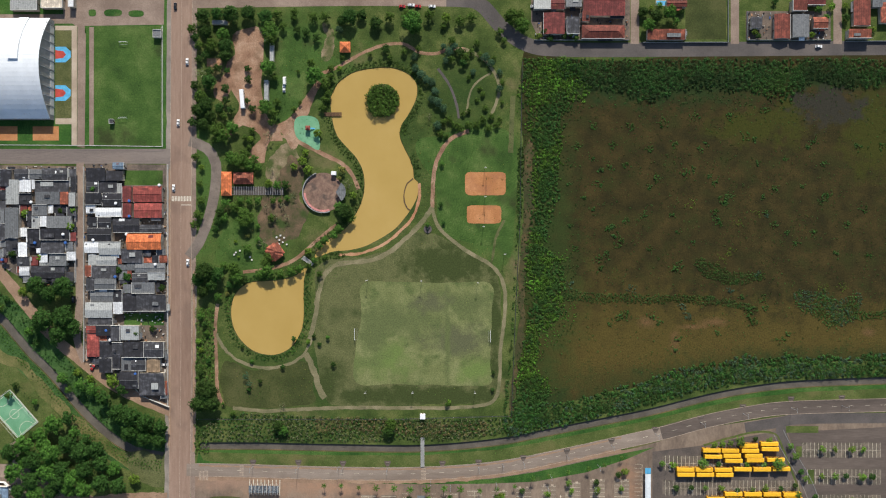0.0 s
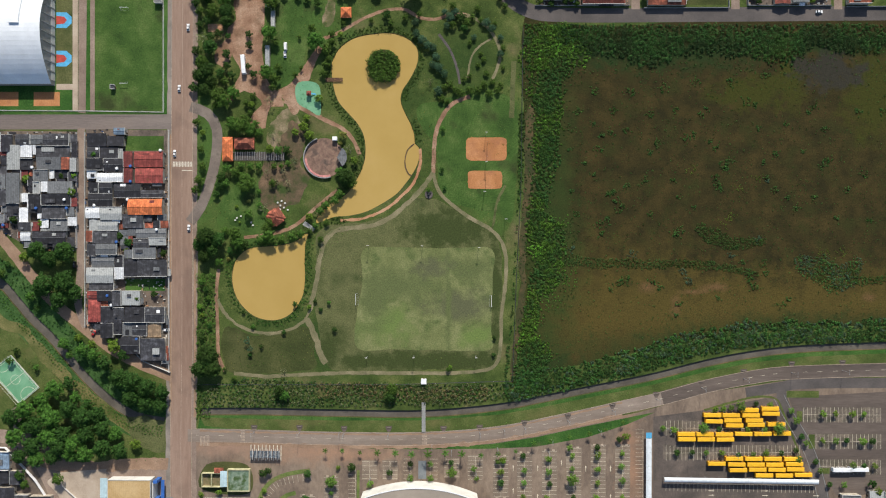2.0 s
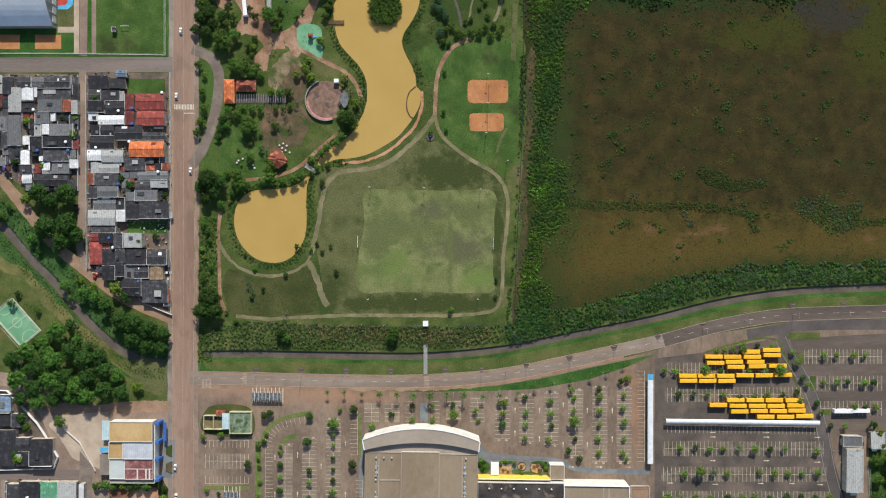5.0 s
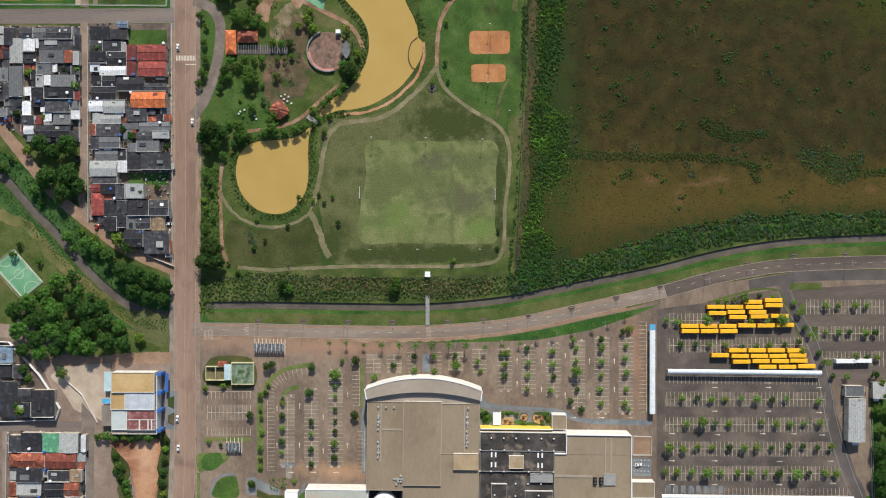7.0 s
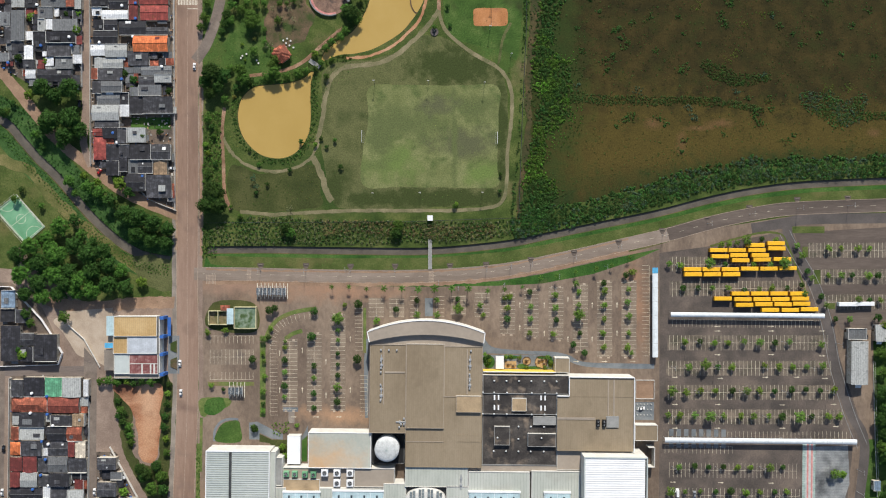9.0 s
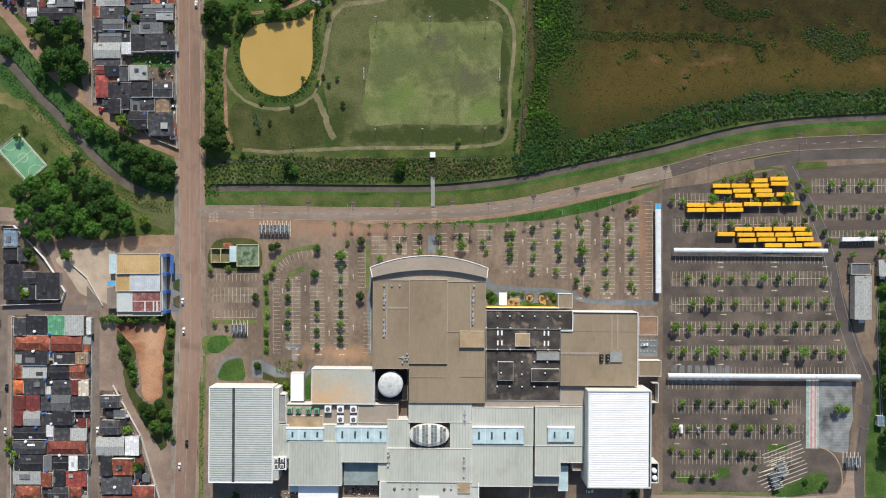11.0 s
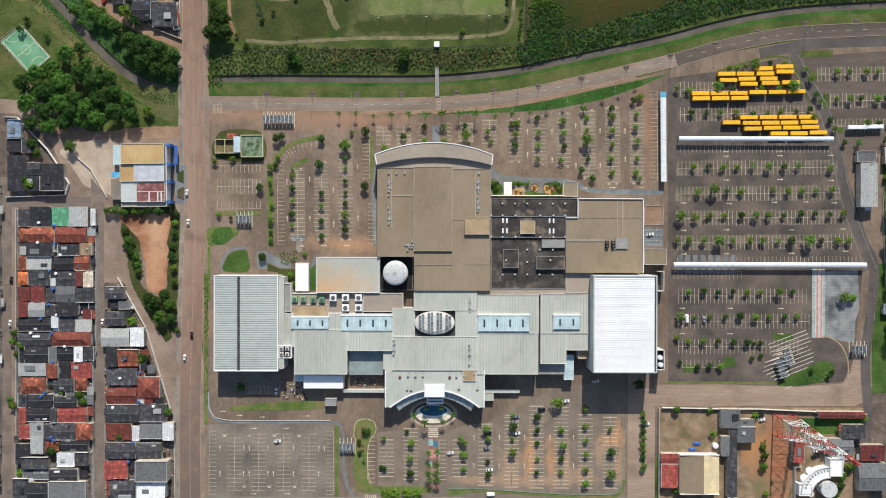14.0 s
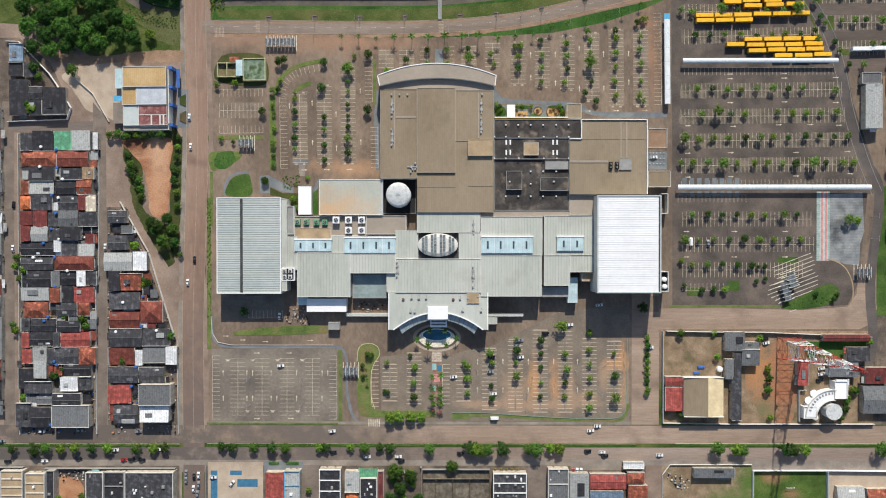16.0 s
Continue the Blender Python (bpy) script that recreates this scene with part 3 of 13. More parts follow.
road_line = curve([(-157, -141), (-130.9, -141.1), (-66, -142.8), (-12, -142.7), (34.6, -139), (77.7, -130.7), (113.5, -122.7), (142.2, -116.2), (167.2, -109.3), (195.8, -103.6), (220.8, -100.7), (280.7, -98.8), (334.9, -97.2)], 6.0)
zone("verge_3", sides(canal_line, -2.6) + sides(road_line, 4.0)[::-1], 0.013, "verge", "lush green verge between canal and road", "ground")
# playing field and worn lawns
zone("ground_worn", [(-78.6, -10.4), (-51.6, -5.1), (-36, -1), (-22.1, 8), (-8.5, 10), (5.9, 4), (23.9, -6), (34, -15.8), (37, -30), (36.4, -60), (34.5, -86.6), (30.3, -97), (-30, -99.5), (-66, -99.5), (-76, -93), (-80.4, -71.6), (-81.9, -57.2), (-80.4, -35.6)], 0.012, "worn_grass", "worn mottled grass round the football pitch", "ground", 4.0)
zone("ground_dry.001", [(-201.3, -129.4), (-175.6, -133.7), (-175.6, -150.9), (-187.9, -150.2), (-197.7, -143.8)], 0.0145, "worn_grass", "dry yellowish grass by the avenue", "ground", 4.0, "structure", 3.0)
zone("ground_dull.001", [(-139.9, -71.7), (-120.1, -77.1), (-87.6, -71.6), (-82.2, -89.6), (-84, -98.6), (-112.9, -101.2), (-138.1, -98.7)], 0.016, "dull_grass", "dull dark green grass", "ground", 4.0)
zone("pitch", [(-51.6, -22.7), (-30, -21.2), (2.3, -21.6), (30.4, -22.3), (31.1, -42.8), (30.3, -71.5), (29.6, -85.9), (2.3, -86.6), (-30, -85.9), (-54.5, -85.2), (-55.6, -64.4), (-51.6, -42.8)], 0.024, "pitch", "pale worn football pitch", "ground", 3.0, "structure", 0.7)
zone("ground_dull.003", [(-313, -55.3), (-287.7, -55.3), (-262.3, -82.4), (-244.3, -107.7), (-226.2, -125.7), (-206.4, -138.3), (-206.4, -145.5), (-229.8, -140.1), (-251.5, -152.7), (-269.6, -116.7), (-284.1, -134.7), (-313, -123.9)], 0.01, "deep_lawn", "dark green rough grass round the sports court", "ground", 4.0, "structure", 4.0)
zone("ground_dry", band_outline([(-297.6, -64.7), (-272.2, -73), (-255.9, -88), (-243.2, -102.5), (-225.1, -117.5), (-207.1, -131), (-189.0, -141), (-176, -142)], 7.0), 0.014, "dry_grass", "dry yellowish grass beside the creek", "ground", 5.0, "structure", 2.5)
zone("lawn_1", [(-17.4, 64.4), (-4.9, 72.3), (43.7, 72.2), (44, 0.3), (34.7, 0.3), (5.9, 7.5), (-3.1, 18.3), (-4.9, 39.9)], 0.014, "lawn", "green lawn round the clay courts", "ground", 4.0)
# roads
road("road_1", [(-166.4, 216.7), (-166.4, 187.9), (-166.7, 104.9), (-167, 14.8), (-167, -75.3)] + [(-167.7, -146.2), (-167.7, -218.2)] + [(-172.1, -323.9), (-172.9, -395.8), (-174, -482.3), (-174.6, -536.5)], 13.4, "red_asphalt", "wide reddish worn asphalt avenue")
zone("road_2", rect(-326.4, 54.4, -172.9, 63.9), 0.026, "asphalt", "grey-pink asphalt street", "road")
road("road_3", [(-231.4, 55.2), (-231.4, 22), (-231.8, -3.3), (-232.1, -42.9), (-233.5, -57.3), (-228.4, -71.8)], 5.0, "dirt", "narrow dirt lane between houses", 0.034, 0.6)
road("road_4", [(-304.6, 4), (-282.8, -14.8), (-264.7, -37.5), (-246.6, -58.1), (-226.6, -74.6), (-204.9, -89.8), (-173.5, -103.4)], 7.0, "dust", "pinkish dirt road", 0.027, 0.8)
# The dark asphalt colour includes the cloud shade lying over this street.
road("road_5", [(-163.5, 158.3), (-66.1, 159.5), (-30, 159.4), (9.5, 158.6), (23.9, 155.7), (38.3, 140.5), (54.4, 129.7), (77.8, 126.8), (149.5, 126.7), (281, 127.5), (345.8, 127.7)], 9.2, "dark_asphalt", "grey asphalt street beside the marsh", 0.026)
road("road_23", [(-163.5, 158.3), (-66.1, 159.5), (-30, 159.4), (2.3, 159)], 9.4, "dirt", "pinkish dusty stretch of the street", 0.029)
for n, u in enumerate([(119.4, 130.3, 124.8, 179.9), (182.8, 130.2, 188.1, 179.7), (247.8, 130, 253.1, 179.5)]):
    zone("road_%d" % (6 + n), rect(*u), 0.03, "dirt", "narrow dusty side street", "road")
road("road_9", [(-161.7, 68.8), (-150.8, 64.5), (-144.7, 54.4), (-145.4, 36.4), (-149.7, 18.4), (-155.5, 4), (-162, -5.1)], 6.6, "street", "grey-brown worn drive into the park", 0.0345)
road("road_10", [(-163.3, -140.8), (-130.9, -141.1), (-66, -142.8), (-12, -142.7), (34.6, -139), (77.7, -130.7), (113.5, -122.7), (142.2, -116.2), (167.2, -109.3), (195.8, -103.6), (220.8, -100.7), (280.7, -98.8), (345.5, -96.9)], 8.0, "red_asphalt_x", "long curving reddish road with dashed lines", 0.032)
# Overlay that paints the north-east cloud shade onto the curving road.
road("road_24", [(138.6, -116.9), (167.2, -109.3), (195.8, -103.6), (220.8, -100.7), (280.7, -98.8), (345.5, -96.9)], 8.6, "worn_dark", "darker worn stretch of the curving road", 0.0335)
# shopping centre site
zone("car_park", [(-157.9, -144.4), (-66, -147.1), (-12, -147), (34.6, -143.3), (77.7, -134.6), (124.3, -125.9), (167.2, -113.3), (220.8, -105), (334.8, -102.6)][:] + [(292.1, -330.2), (258.2, -329.7), (257.9, -369.8), (122.2, -369.4), (121.9, -396.7), (-164.6, -393)], 0.014, "lot_red", "reddish worn car park asphalt", "road")
zone("car_park.001", [(133.1, -128.7), (162.9, -124.9), (211.4, -115.4), (225.7, -140.6), (243.4, -183.8), (259.4, -234.1), (259.3, -252.1)] + [(255.4, -252.9), (249.5, -308.2), (242.3, -322.3), (213.8, -323.7), (171, -321.4), (131.7, -322.6), (132.6, -245.8)], 0.02, "lot_grey", "dark worn car park asphalt with oil stains", "road")
# Worn asphalt; its overall darkness has cloud shade put into the colour.
zone("car_park.002", [(218.6, -116.1), (324.5, -110.4), (324.2, -176.9), (248.8, -178.4), (239.9, -164), (227.5, -140.6)], 0.0215, "worn_dark", "dark worn car park asphalt with oil stains", "road")
zone("car_park.004", [(132.5, -249.4), (253.6, -251.1), (249.5, -308.2), (242.3, -322.3), (213.8, -323.7), (171, -321.4), (131.7, -322.6)], 0.0225, "lot_grey", "worn car park asphalt with faded white bays", "road")
zone("car_park.003", rect(-160.9, -392.6, -81.2, -344.9), 0.02, "lot_mid", "dark worn car park asphalt with white bays", "road")
road("road_11", [(191.7, -113.5), (213.3, -110), (234.8, -107.5), (331.7, -107.2)], 6.5, "dark_asphalt", "dark asphalt service road", 0.036)
road("road_12", [(214, -111.8), (216.8, -122.6), (231, -147.8), (239.9, -173), (245.2, -201.7), (254, -230.5), (262.9, -252.1)] + [(256.7, -308.3), (258.1, -344), (252.6, -361.8), (234.7, -365.2)], 6.2, "dark_asphalt", "dark asphalt service road", 0.04)
grid(-0.86)  # C
zone("road_13", rect(-348.6, -406.9, 347, -395.5), 0.044, "avenue_x", "wide reddish avenue carriageway", "road")
zone("road_14", rect(-348.7, -417.6, 347, -409.5), 0.044, "grey_avenue", "greyish avenue carriageway with parked cars", "road")
zone("pavement_1", rect(-348.8, -420.8, 347, -416.7), 0.04, "pavement", "worn grey pavement before shops", "pavement")
zone("pavement_4", rect(-348.8, -425.5, 347, -420.4), 0.016, "pavement", "worn grey strip before the plots", "pavement")
zone("pavement_5", rect(-178, -450, -175, -420.4), 0.018, "pavement", "worn grey pavement beside the shop", "pavement")
zone("pavement_2", rect(-159.1, -395, 110.3, -393.1), 0.034, "pavement", "worn grey pavement before the car park", "pavement")

# ---- plants ----
LEAF = {}
for leaf_name, leaf_tone in (("dark", (48, 72, 31)), ("mid", (66, 94, 38)), ("fresh", (88, 112, 42)), ("yellow", (106, 108, 54)), ("grey", (98, 102, 74)), ("blue", (54, 78, 54)), ("brown", (92, 78, 56)),
                             ("lush", (62, 94, 38)), ("lot", (84, 112, 48)), ("fen_dark", (42, 62, 34)), ("fen", (50, 76, 37)), ("fen_green", (56, 86, 40)), ("fen_bush", (58, 86, 43)), ("fen_light", (74, 111, 42)), ("fen_lime", (91, 128, 46)), ("fen_grey", (60, 80, 60)), ("fen_straw", (70, 60, 32))):
    LEAF[leaf_name] = material("leaf_" + leaf_name, tones(*leaf_tone, 0.26, 1.3), 0.7, 0.75, vary=0.2, per="island", spec=0.12)
    leaf_tree = LEAF[leaf_name].node_tree
    leaf_face, leaf_through, leaf_both = leaf_tree.nodes["Principled BSDF"], leaf_tree.nodes.new("ShaderNodeBsdfTranslucent"), leaf_tree.nodes.new("ShaderNodeMixShader")
    leaf_both.inputs[0].default_value = 0.36
    leaf_tree.links.new(leaf_face.inputs["Base Color"].links[0].from_socket, leaf_through.inputs["Color"])
    leaf_tree.links.new(leaf_face.outputs[0], leaf_both.inputs[1])
    leaf_tree.links.new(leaf_through.outputs[0], leaf_both.inputs[2])
    leaf_tree.links.new(leaf_both.outputs[0], leaf_tree.nodes["Material Output"].inputs["Surface"])
M["door"] = material("door", tones(92, 66, 48), 2.0, 0.7)
M["bark"] = material("bark", tones(96, 78, 60), 2.0, 0.95, bump=0.03)
LEAVES = np.random.default_rng(7)


def leaf_cloud(centres, radii, per, size, flat=0.75, up=0.35):
    """Corners of many small leaf blades on the upper shells of round clumps, four for each blade."""
    c = np.repeat(np.asarray(centres, float), per, axis=0)
    r = np.repeat(np.asarray(radii, float), per)[:, None]
    n = len(c)
    d = LEAVES.normal(size=(n, 3))
    d[:, 2] = np.abs(d[:, 2]) * 1.1 - up * 0.6
    d /= np.linalg.norm(d, axis=1)[:, None]
    lop = np.repeat(LEAVES.uniform(0.6, 1.4, (len(c) // per, 2)), per, axis=0)
    p = c + d * r * LEAVES.uniform(0.5, 1.1, (n, 1)) * np.column_stack([lop, np.full(n, flat)])
    nrm = d + LEAVES.normal(size=(n, 3)) * 0.32
    nrm[:, 2] += 0.3
    nrm /= np.linalg.norm(nrm, axis=1)[:, None]
    a = np.cross(nrm, LEAVES.normal(size=(n, 3)))
    a /= np.linalg.norm(a, axis=1)[:, None] + 1e-9
    b = np.cross(nrm, a)
    s = size * LEAVES.uniform(0.6, 1.4, (n, 1))
    return np.stack([p - a * s, p - b * s * 0.55, p + a * s, p + b * s * 0.55], 1).reshape(-1, 3)


def blade_mesh(name, corners, mat):
    n = len(corners) // 4
    me = bpy.data.meshes.new(name)
    me.vertices.add(n * 4)
    me.vertices.foreach_set("co", np.asarray(corners, np.float32).ravel())
    me.loops.add(n * 4)
    me.loops.foreach_set("vertex_index", np.arange(n * 4, dtype=np.int32))
    me.polygons.add(n)
    me.polygons.foreach_set("loop_start", np.arange(0, n * 4, 4, dtype=np.int32))
    me.update(calc_edges=True)
    me.materials.append(mat)
    return me


def tree_kind(label, radius, height, leaf, clumps, per, size, group="", spread=0.62, name="tree"):
    """A broadleaf tree: tapered trunk with limbs, and a crown of leafy clumps. Stands at the origin as the pattern for copies."""
    rng = random.Random(len(label) * 31 + clumps)
    root = new(name)
    tagged(root, label, "tree", group)
    s = Shape()
    fork = height * 0.4
    s.cyl(0, 0, -0.05, fork, radius * 0.075, 7, radius * 0.05)
    centres, radii = [], []
    for i in range(clumps):
        t = 2.4 * i + rng.uniform(-0.3, 0.3)
        q = radius * spread * math.sqrt((i + 0.3) / clumps) * rng.uniform(0.85, 1.2)
        z = height - radius * 0.3 - (q / radius) ** 2 * height * 0.5 + rng.uniform(-0.24, 0.16) * radius
        centres.append((q * math.cos(t), q * math.sin(t), z))
        radii.append(radius * rng.uniform(0.22, 0.4))
        if i % 3 == 0:
            s.rod((0, 0, fork * 0.95), (centres[-1][0] * 0.8, centres[-1][1] * 0.8, z - 0.1 * radius), radius * 0.035, 5, radius * 0.015)
    part("trunk", s, M["bark"], root, "brown branching trunk")
    part("crown", blade_mesh("crown", leaf_cloud(centres, radii, per, size), LEAF[leaf]), None, root)
    return root


def palm_kind(label, radius, height):
    root = new("palm_tree")
    tagged(root, label, "palm", "palms")
    s = Shape()
    s.cyl(0, 0, -0.05, height * 0.5, 0.2, 7, 0.15).cyl(0, 0, height * 0.5, height, 0.15, 7, 0.12)
    part("trunk", s, M["bark"], root, "slim ringed palm trunk")
    f = Shape()
    for i in range(11):
        t = 2 * math.pi * i / 11 + 0.2 * math.sin(i * 3)
        dx, dy = math.cos(t), math.sin(t)
        rise = 0.5 + 0.3 * math.sin(i * 2.3)
        line = [(0.0, 0.0), (0.35, rise * 0.8), (0.7, rise * 0.6), (1.0, -0.5)]
        for (q0, z0), (q1, z1), w0, w1 in zip(line, line[1:], (0.08, 0.3, 0.26), (0.3, 0.26, 0.04)):
            a, b = (radius * q0 * dx, radius * q0 * dy, height + z0), (radius * q1 * dx, radius * q1 * dy, height + z1)
            f.add([(a[0] - dy * w0, a[1] + dx * w0, a[2] - 0.15), a, b, (b[0] - dy * w1, b[1] + dx * w1, b[2] - 0.15)], [(0, 1, 2, 3)])
            f.add([a, (a[0] + dy * w0, a[1] - dx * w0, a[2] - 0.15), (b[0] + dy * w1, b[1] - dx * w1, b[2] - 0.15), b], [(0, 1, 2, 3)])
    part("crown", f, LEAF["mid"], root, "spray of arching green fronds")
    return root


KIND = {
    "big": [tree_kind("large dark green broadleaf tree with dense crown", 5.0, 9.0, "dark", 32, 66, 0.42, spread=0.68), tree_kind("large green spreading tree with lumpy crown", 5.0, 9.5, "mid", 30, 66, 0.42, spread=0.7)],
    "round": [tree_kind("green broadleaf tree with rounded crown", 3.2, 5.8, "mid", 16, 52, 0.32, spread=0.66), tree_kind("dark green broadleaf tree with rounded crown", 3.2, 5.4, "dark", 16, 52, 0.32, spread=0.66), tree_kind("bright green young broadleaf tree", 3.2, 5.2, "fresh", 16, 52, 0.32, spread=0.66)],
    "thin": [tree_kind("sparse greyish tree with open crown", 3.0, 6.0, "grey", 8, 16, 0.28, spread=0.75), tree_kind("pale blue-green feathery tree", 3.0, 6.0, "blue", 10, 18, 0.3, spread=0.75)],
    "lot": [tree_kind("small clipped green tree in a car park row", 2.35, 3.9, "lot", 12, 44, 0.24, "car park trees", name="car_park_tree"), tree_kind("small yellowish green tree in a car park row", 2.2, 3.7, "fresh", 12, 44, 0.24, "car park trees", name="car_park_tree"), tree_kind("small dark green tree in a car park row", 2.3, 3.9, "dark", 12, 44, 0.24, "car park trees", name="car_park_tree")],
    "blue": [tree_kind("small blue-green tree with feathery crown", 3.2, 5.0, "blue", 16, 52, 0.3, spread=0.7), tree_kind("small green tree with rounded crown", 3.2, 4.6, "mid", 14, 52, 0.3, spread=0.68)],
    "gold": [tree_kind("small tree with yellow-green crown", 2.4, 3.8, "yellow", 11, 34, 0.3)],
    "palm": [palm_kind("slim palm beside the car park", 2.6, 7.5)],
}
PATTERNS = [t for ts in KIND.values() for t in ts]
PICK = random.Random(5)


def plant(kind, x, y, size=1.0, z=0.0, which=None):
    """A copy of a tree of that kind, turned and sized."""
    src = PICK.choice(KIND[kind]) if which is None else KIND[kind][which]
    k = size * PICK.uniform(0.92, 1.08)
    return copy_thing(src, GRID @ pose(x, y, z, 0, 0, PICK.uniform(0, 360)) @ Matrix.Diagonal((k, k, k * PICK.uniform(0.72, 0.92), 1)))


def row_of(kind, pts, size=1.0, jitter=0.15, which=None):
    for x, y in pts:
        plant(kind, x, y, size * PICK.uniform(1 - jitter, 1 + jitter), 0.0, which)


def grove(poly, gap, kinds, low, high, seed, clear=(), label="stand of green broadleaf trees with merging crowns"):
    """Woodland whose crowns merge: trunks, limbs and leaves of many trees in one mesh."""
    rng = random.Random(seed)
    woods = {}
    for x, y in scatter(poly, gap, rng, clear):
        src = rng.choice(KIND[rng.choice(kinds)])
        k = rng.uniform(low, high)
        m = pose(x, y, 0, 0, 0, rng.uniform(0, 360)) @ Matrix.Diagonal((k, k, k * rng.uniform(0.65, 1.2), 1))
        for ob in src.children:
            woods.setdefault(ob.data.materials[0].name, []).append((ob.data, np.array(m)))
    joined_trees(woods, label)


def joined_trees(woods, label):
    """One mesh a material out of (mesh, placement) pairs."""
    for mat_name, items in woods.items():
        vs, ls, starts, n, q = [], [], [], 0, 0
        for me, m in items:
            v = np.empty(len(me.vertices) * 3)
            me.vertices.foreach_get("co", v)
            vs.append(v.reshape(-1, 3) @ m[:3, :3].T + m[:3, 3])
            l = np.empty(len(me.loops), np.int32)
            me.loops.foreach_get("vertex_index", l)
            s = np.empty(len(me.polygons), np.int32)
            me.polygons.foreach_get("loop_start", s)
            ls.append(l + n)
            starts.append(s + q)
            n, q = n + len(me.vertices), q + len(l)
        me = bpy.data.meshes.new("grove")
        me.vertices.add(n)
        me.vertices.foreach_set("co", np.concatenate(vs).astype(np.float32).ravel())
        me.loops.add(q)
        me.loops.foreach_set("vertex_index", np.concatenate(ls))
        starts = np.concatenate(starts)
        me.polygons.add(len(starts))
        me.polygons.foreach_set("loop_start", starts)
        me.update(calc_edges=True)
        me.materials.append(bpy.data.materials[mat_name])
        ob = new("grove", me)
        ob.matrix_world = GRID
        tagged(ob, "bare brown trunks and limbs of a stand of trees" if mat_name == "bark" else label, "trees", "", "stuff")


def thicket(name, poly, gap, r0, r1, leaf, label, seed, per=34, size=0.34, base=0.3, clear=(), category="bushes", patch=None):
    """Dense growth that nobody could count, in one mesh."""
    rng = random.Random(seed)
    pts = scatter(poly, gap, rng, clear)
    if patch:
        pts = [p for p in pts if noise.noise((p[0] * patch[0], p[1] * patch[0], seed)) + 0.5 * noise.noise((p[0] * patch[0] * 3, p[1] * patch[0] * 3, seed)) + rng.uniform(-0.3, 0.3) > patch[1]]
    if not pts:
        return None
    rad = [rng.uniform(r0, r1) * (0.75 + 0.5 * noise.noise((x * 0.06, y * 0.06, seed))) for x, y in pts]
    c = [(x, y, base * r) for (x, y), r in zip(pts, rad)]
    ob = new(name, blade_mesh(name, leaf_cloud(c, rad, per, size), LEAF[leaf]))
    ob.matrix_world = GRID
    return tagged(ob, label, category, "", "stuff")


def band(pts, width, step=6.0):
    """The outline of a strip along a line."""
    line = curve(pts, step)
    return sides(line, width / 2) + sides(line, -width / 2)[::-1]


grid(-0.06)  # A
# --- park, tree by tree: x, y, reach of the crown ---
park_wood = {}
REACH = {"big": 5.0, "gold": 2.4, "thin": 3.0}


def stand(kind, trees, which=None, stature=1.0, wood=None):
    """Trees of known reach: x, y, radius of the crown. Single things, or gathered in wood to be joined."""
    for x, y, r in trees:
        src = PICK.choice(KIND[kind]) if which is None else KIND[kind][which]
        k = r / REACH.get(kind, 3.2)
        m = pose(x, y, 0, 0, 0, PICK.uniform(0, 360)) @ Matrix.Diagonal((k, k, k * stature * PICK.uniform(0.75, 1.05), 1))
        if wood is None:
            copy_thing(src, GRID @ m)
        else:
            for ob in src.children:
                wood.setdefault(ob.data.materials[0].name, []).append((ob.data, np.array(m)))


stand("big", [(-151.4, 146.7, 5.3), (-142.5, 148.5, 4.5), (-133.5, 147.7, 6.1), (-122.8, 149.2, 5.3), (-149.6, 137.8, 4.5), (-137.1, 128.8, 5.3), (-137.8, 122.7, 4.5), (-147.8, 105.6, 5.3), (-149.6, 91.3, 5.3), (-155, 87.8, 4.5), (-147.1, 84.2, 4.5), (-151.4, 78.8, 4.5), (-112.1, 146.6, 5.3), (-58.4, 146.5, 5.3), (-42.4, 142.9, 4.5), (-149.6, -14, 6.8), (-142.4, -15.8, 5.3), (-154.9, -19.4, 4.5), (-151.3, -26.5, 4.5), (-146, -23, 4.5), (-62, 23.4, 6.1), (-51.3, 148.3, 3.8), (-63.8, 144.7, 3.8)], 0, 0.9)
stand("big", [(-138.9, 136, 4.5), (-146, 128.8, 4.5), (-153.2, 96.7, 4.5), (-142.4, 75.2, 5.3), (-138.9, 71.7, 5.3), (-133.5, 77, 4.5), (-109.2, 137.7, 6.1), (-110.3, 114.5, 5.3), (-112, 89.5, 4.9), (-80.6, 109.1, 6.1), (-124.5, 19.2, 6.1), (-131.7, -12.3, 4.5), (-129.9, -17.6, 4.5), (-19.2, 142.8, 6.8), (-17.4, 139.3, 4.5), (43.2, 146.3, 5.3), (50.3, 140.9, 5.3), (-128.1, 55.6, 5.3), (-133.5, 57.4, 4.5), (-122.8, 53.8, 4.5), (-110.2, -14, 4.5)], 1, 0.9)
stand("round", [(-156.8, 134.2, 3.4), (-149.6, 123.5, 3.8), (-155, 120.6, 3), (-147.8, 112.8, 3.4), (-142.5, 114.5, 3.4), (-137.1, 113.5, 2.3), (-156.8, 103.8, 3.8), (-137.8, 102, 3.4), (-137.8, 94.2, 3), (-141.4, 89.5, 3.8), (-134.6, 88.4, 3), (-123.8, 114.5, 2.7), (-123.5, 107.7, 3), (-120.6, 88.8, 3), (-124.2, 94.1, 2.3), (-158.5, 80.6, 3.8), (-92.4, 139.4, 2.7), (-86.7, 137.6, 3), (-79.9, 134.1, 3), (-99.5, 40.6, 3.4), (-140.6, 23.4, 3.8), (-142.4, 18.1, 3.4), (-144.2, 12.7, 3), (-126.3, -19.4, 3.8), (-135.2, -23, 3), (-36, 126.8, 3.4), (11.1, 124.9, 3.8), (12.9, 117.8, 3)], 1, 0.9)
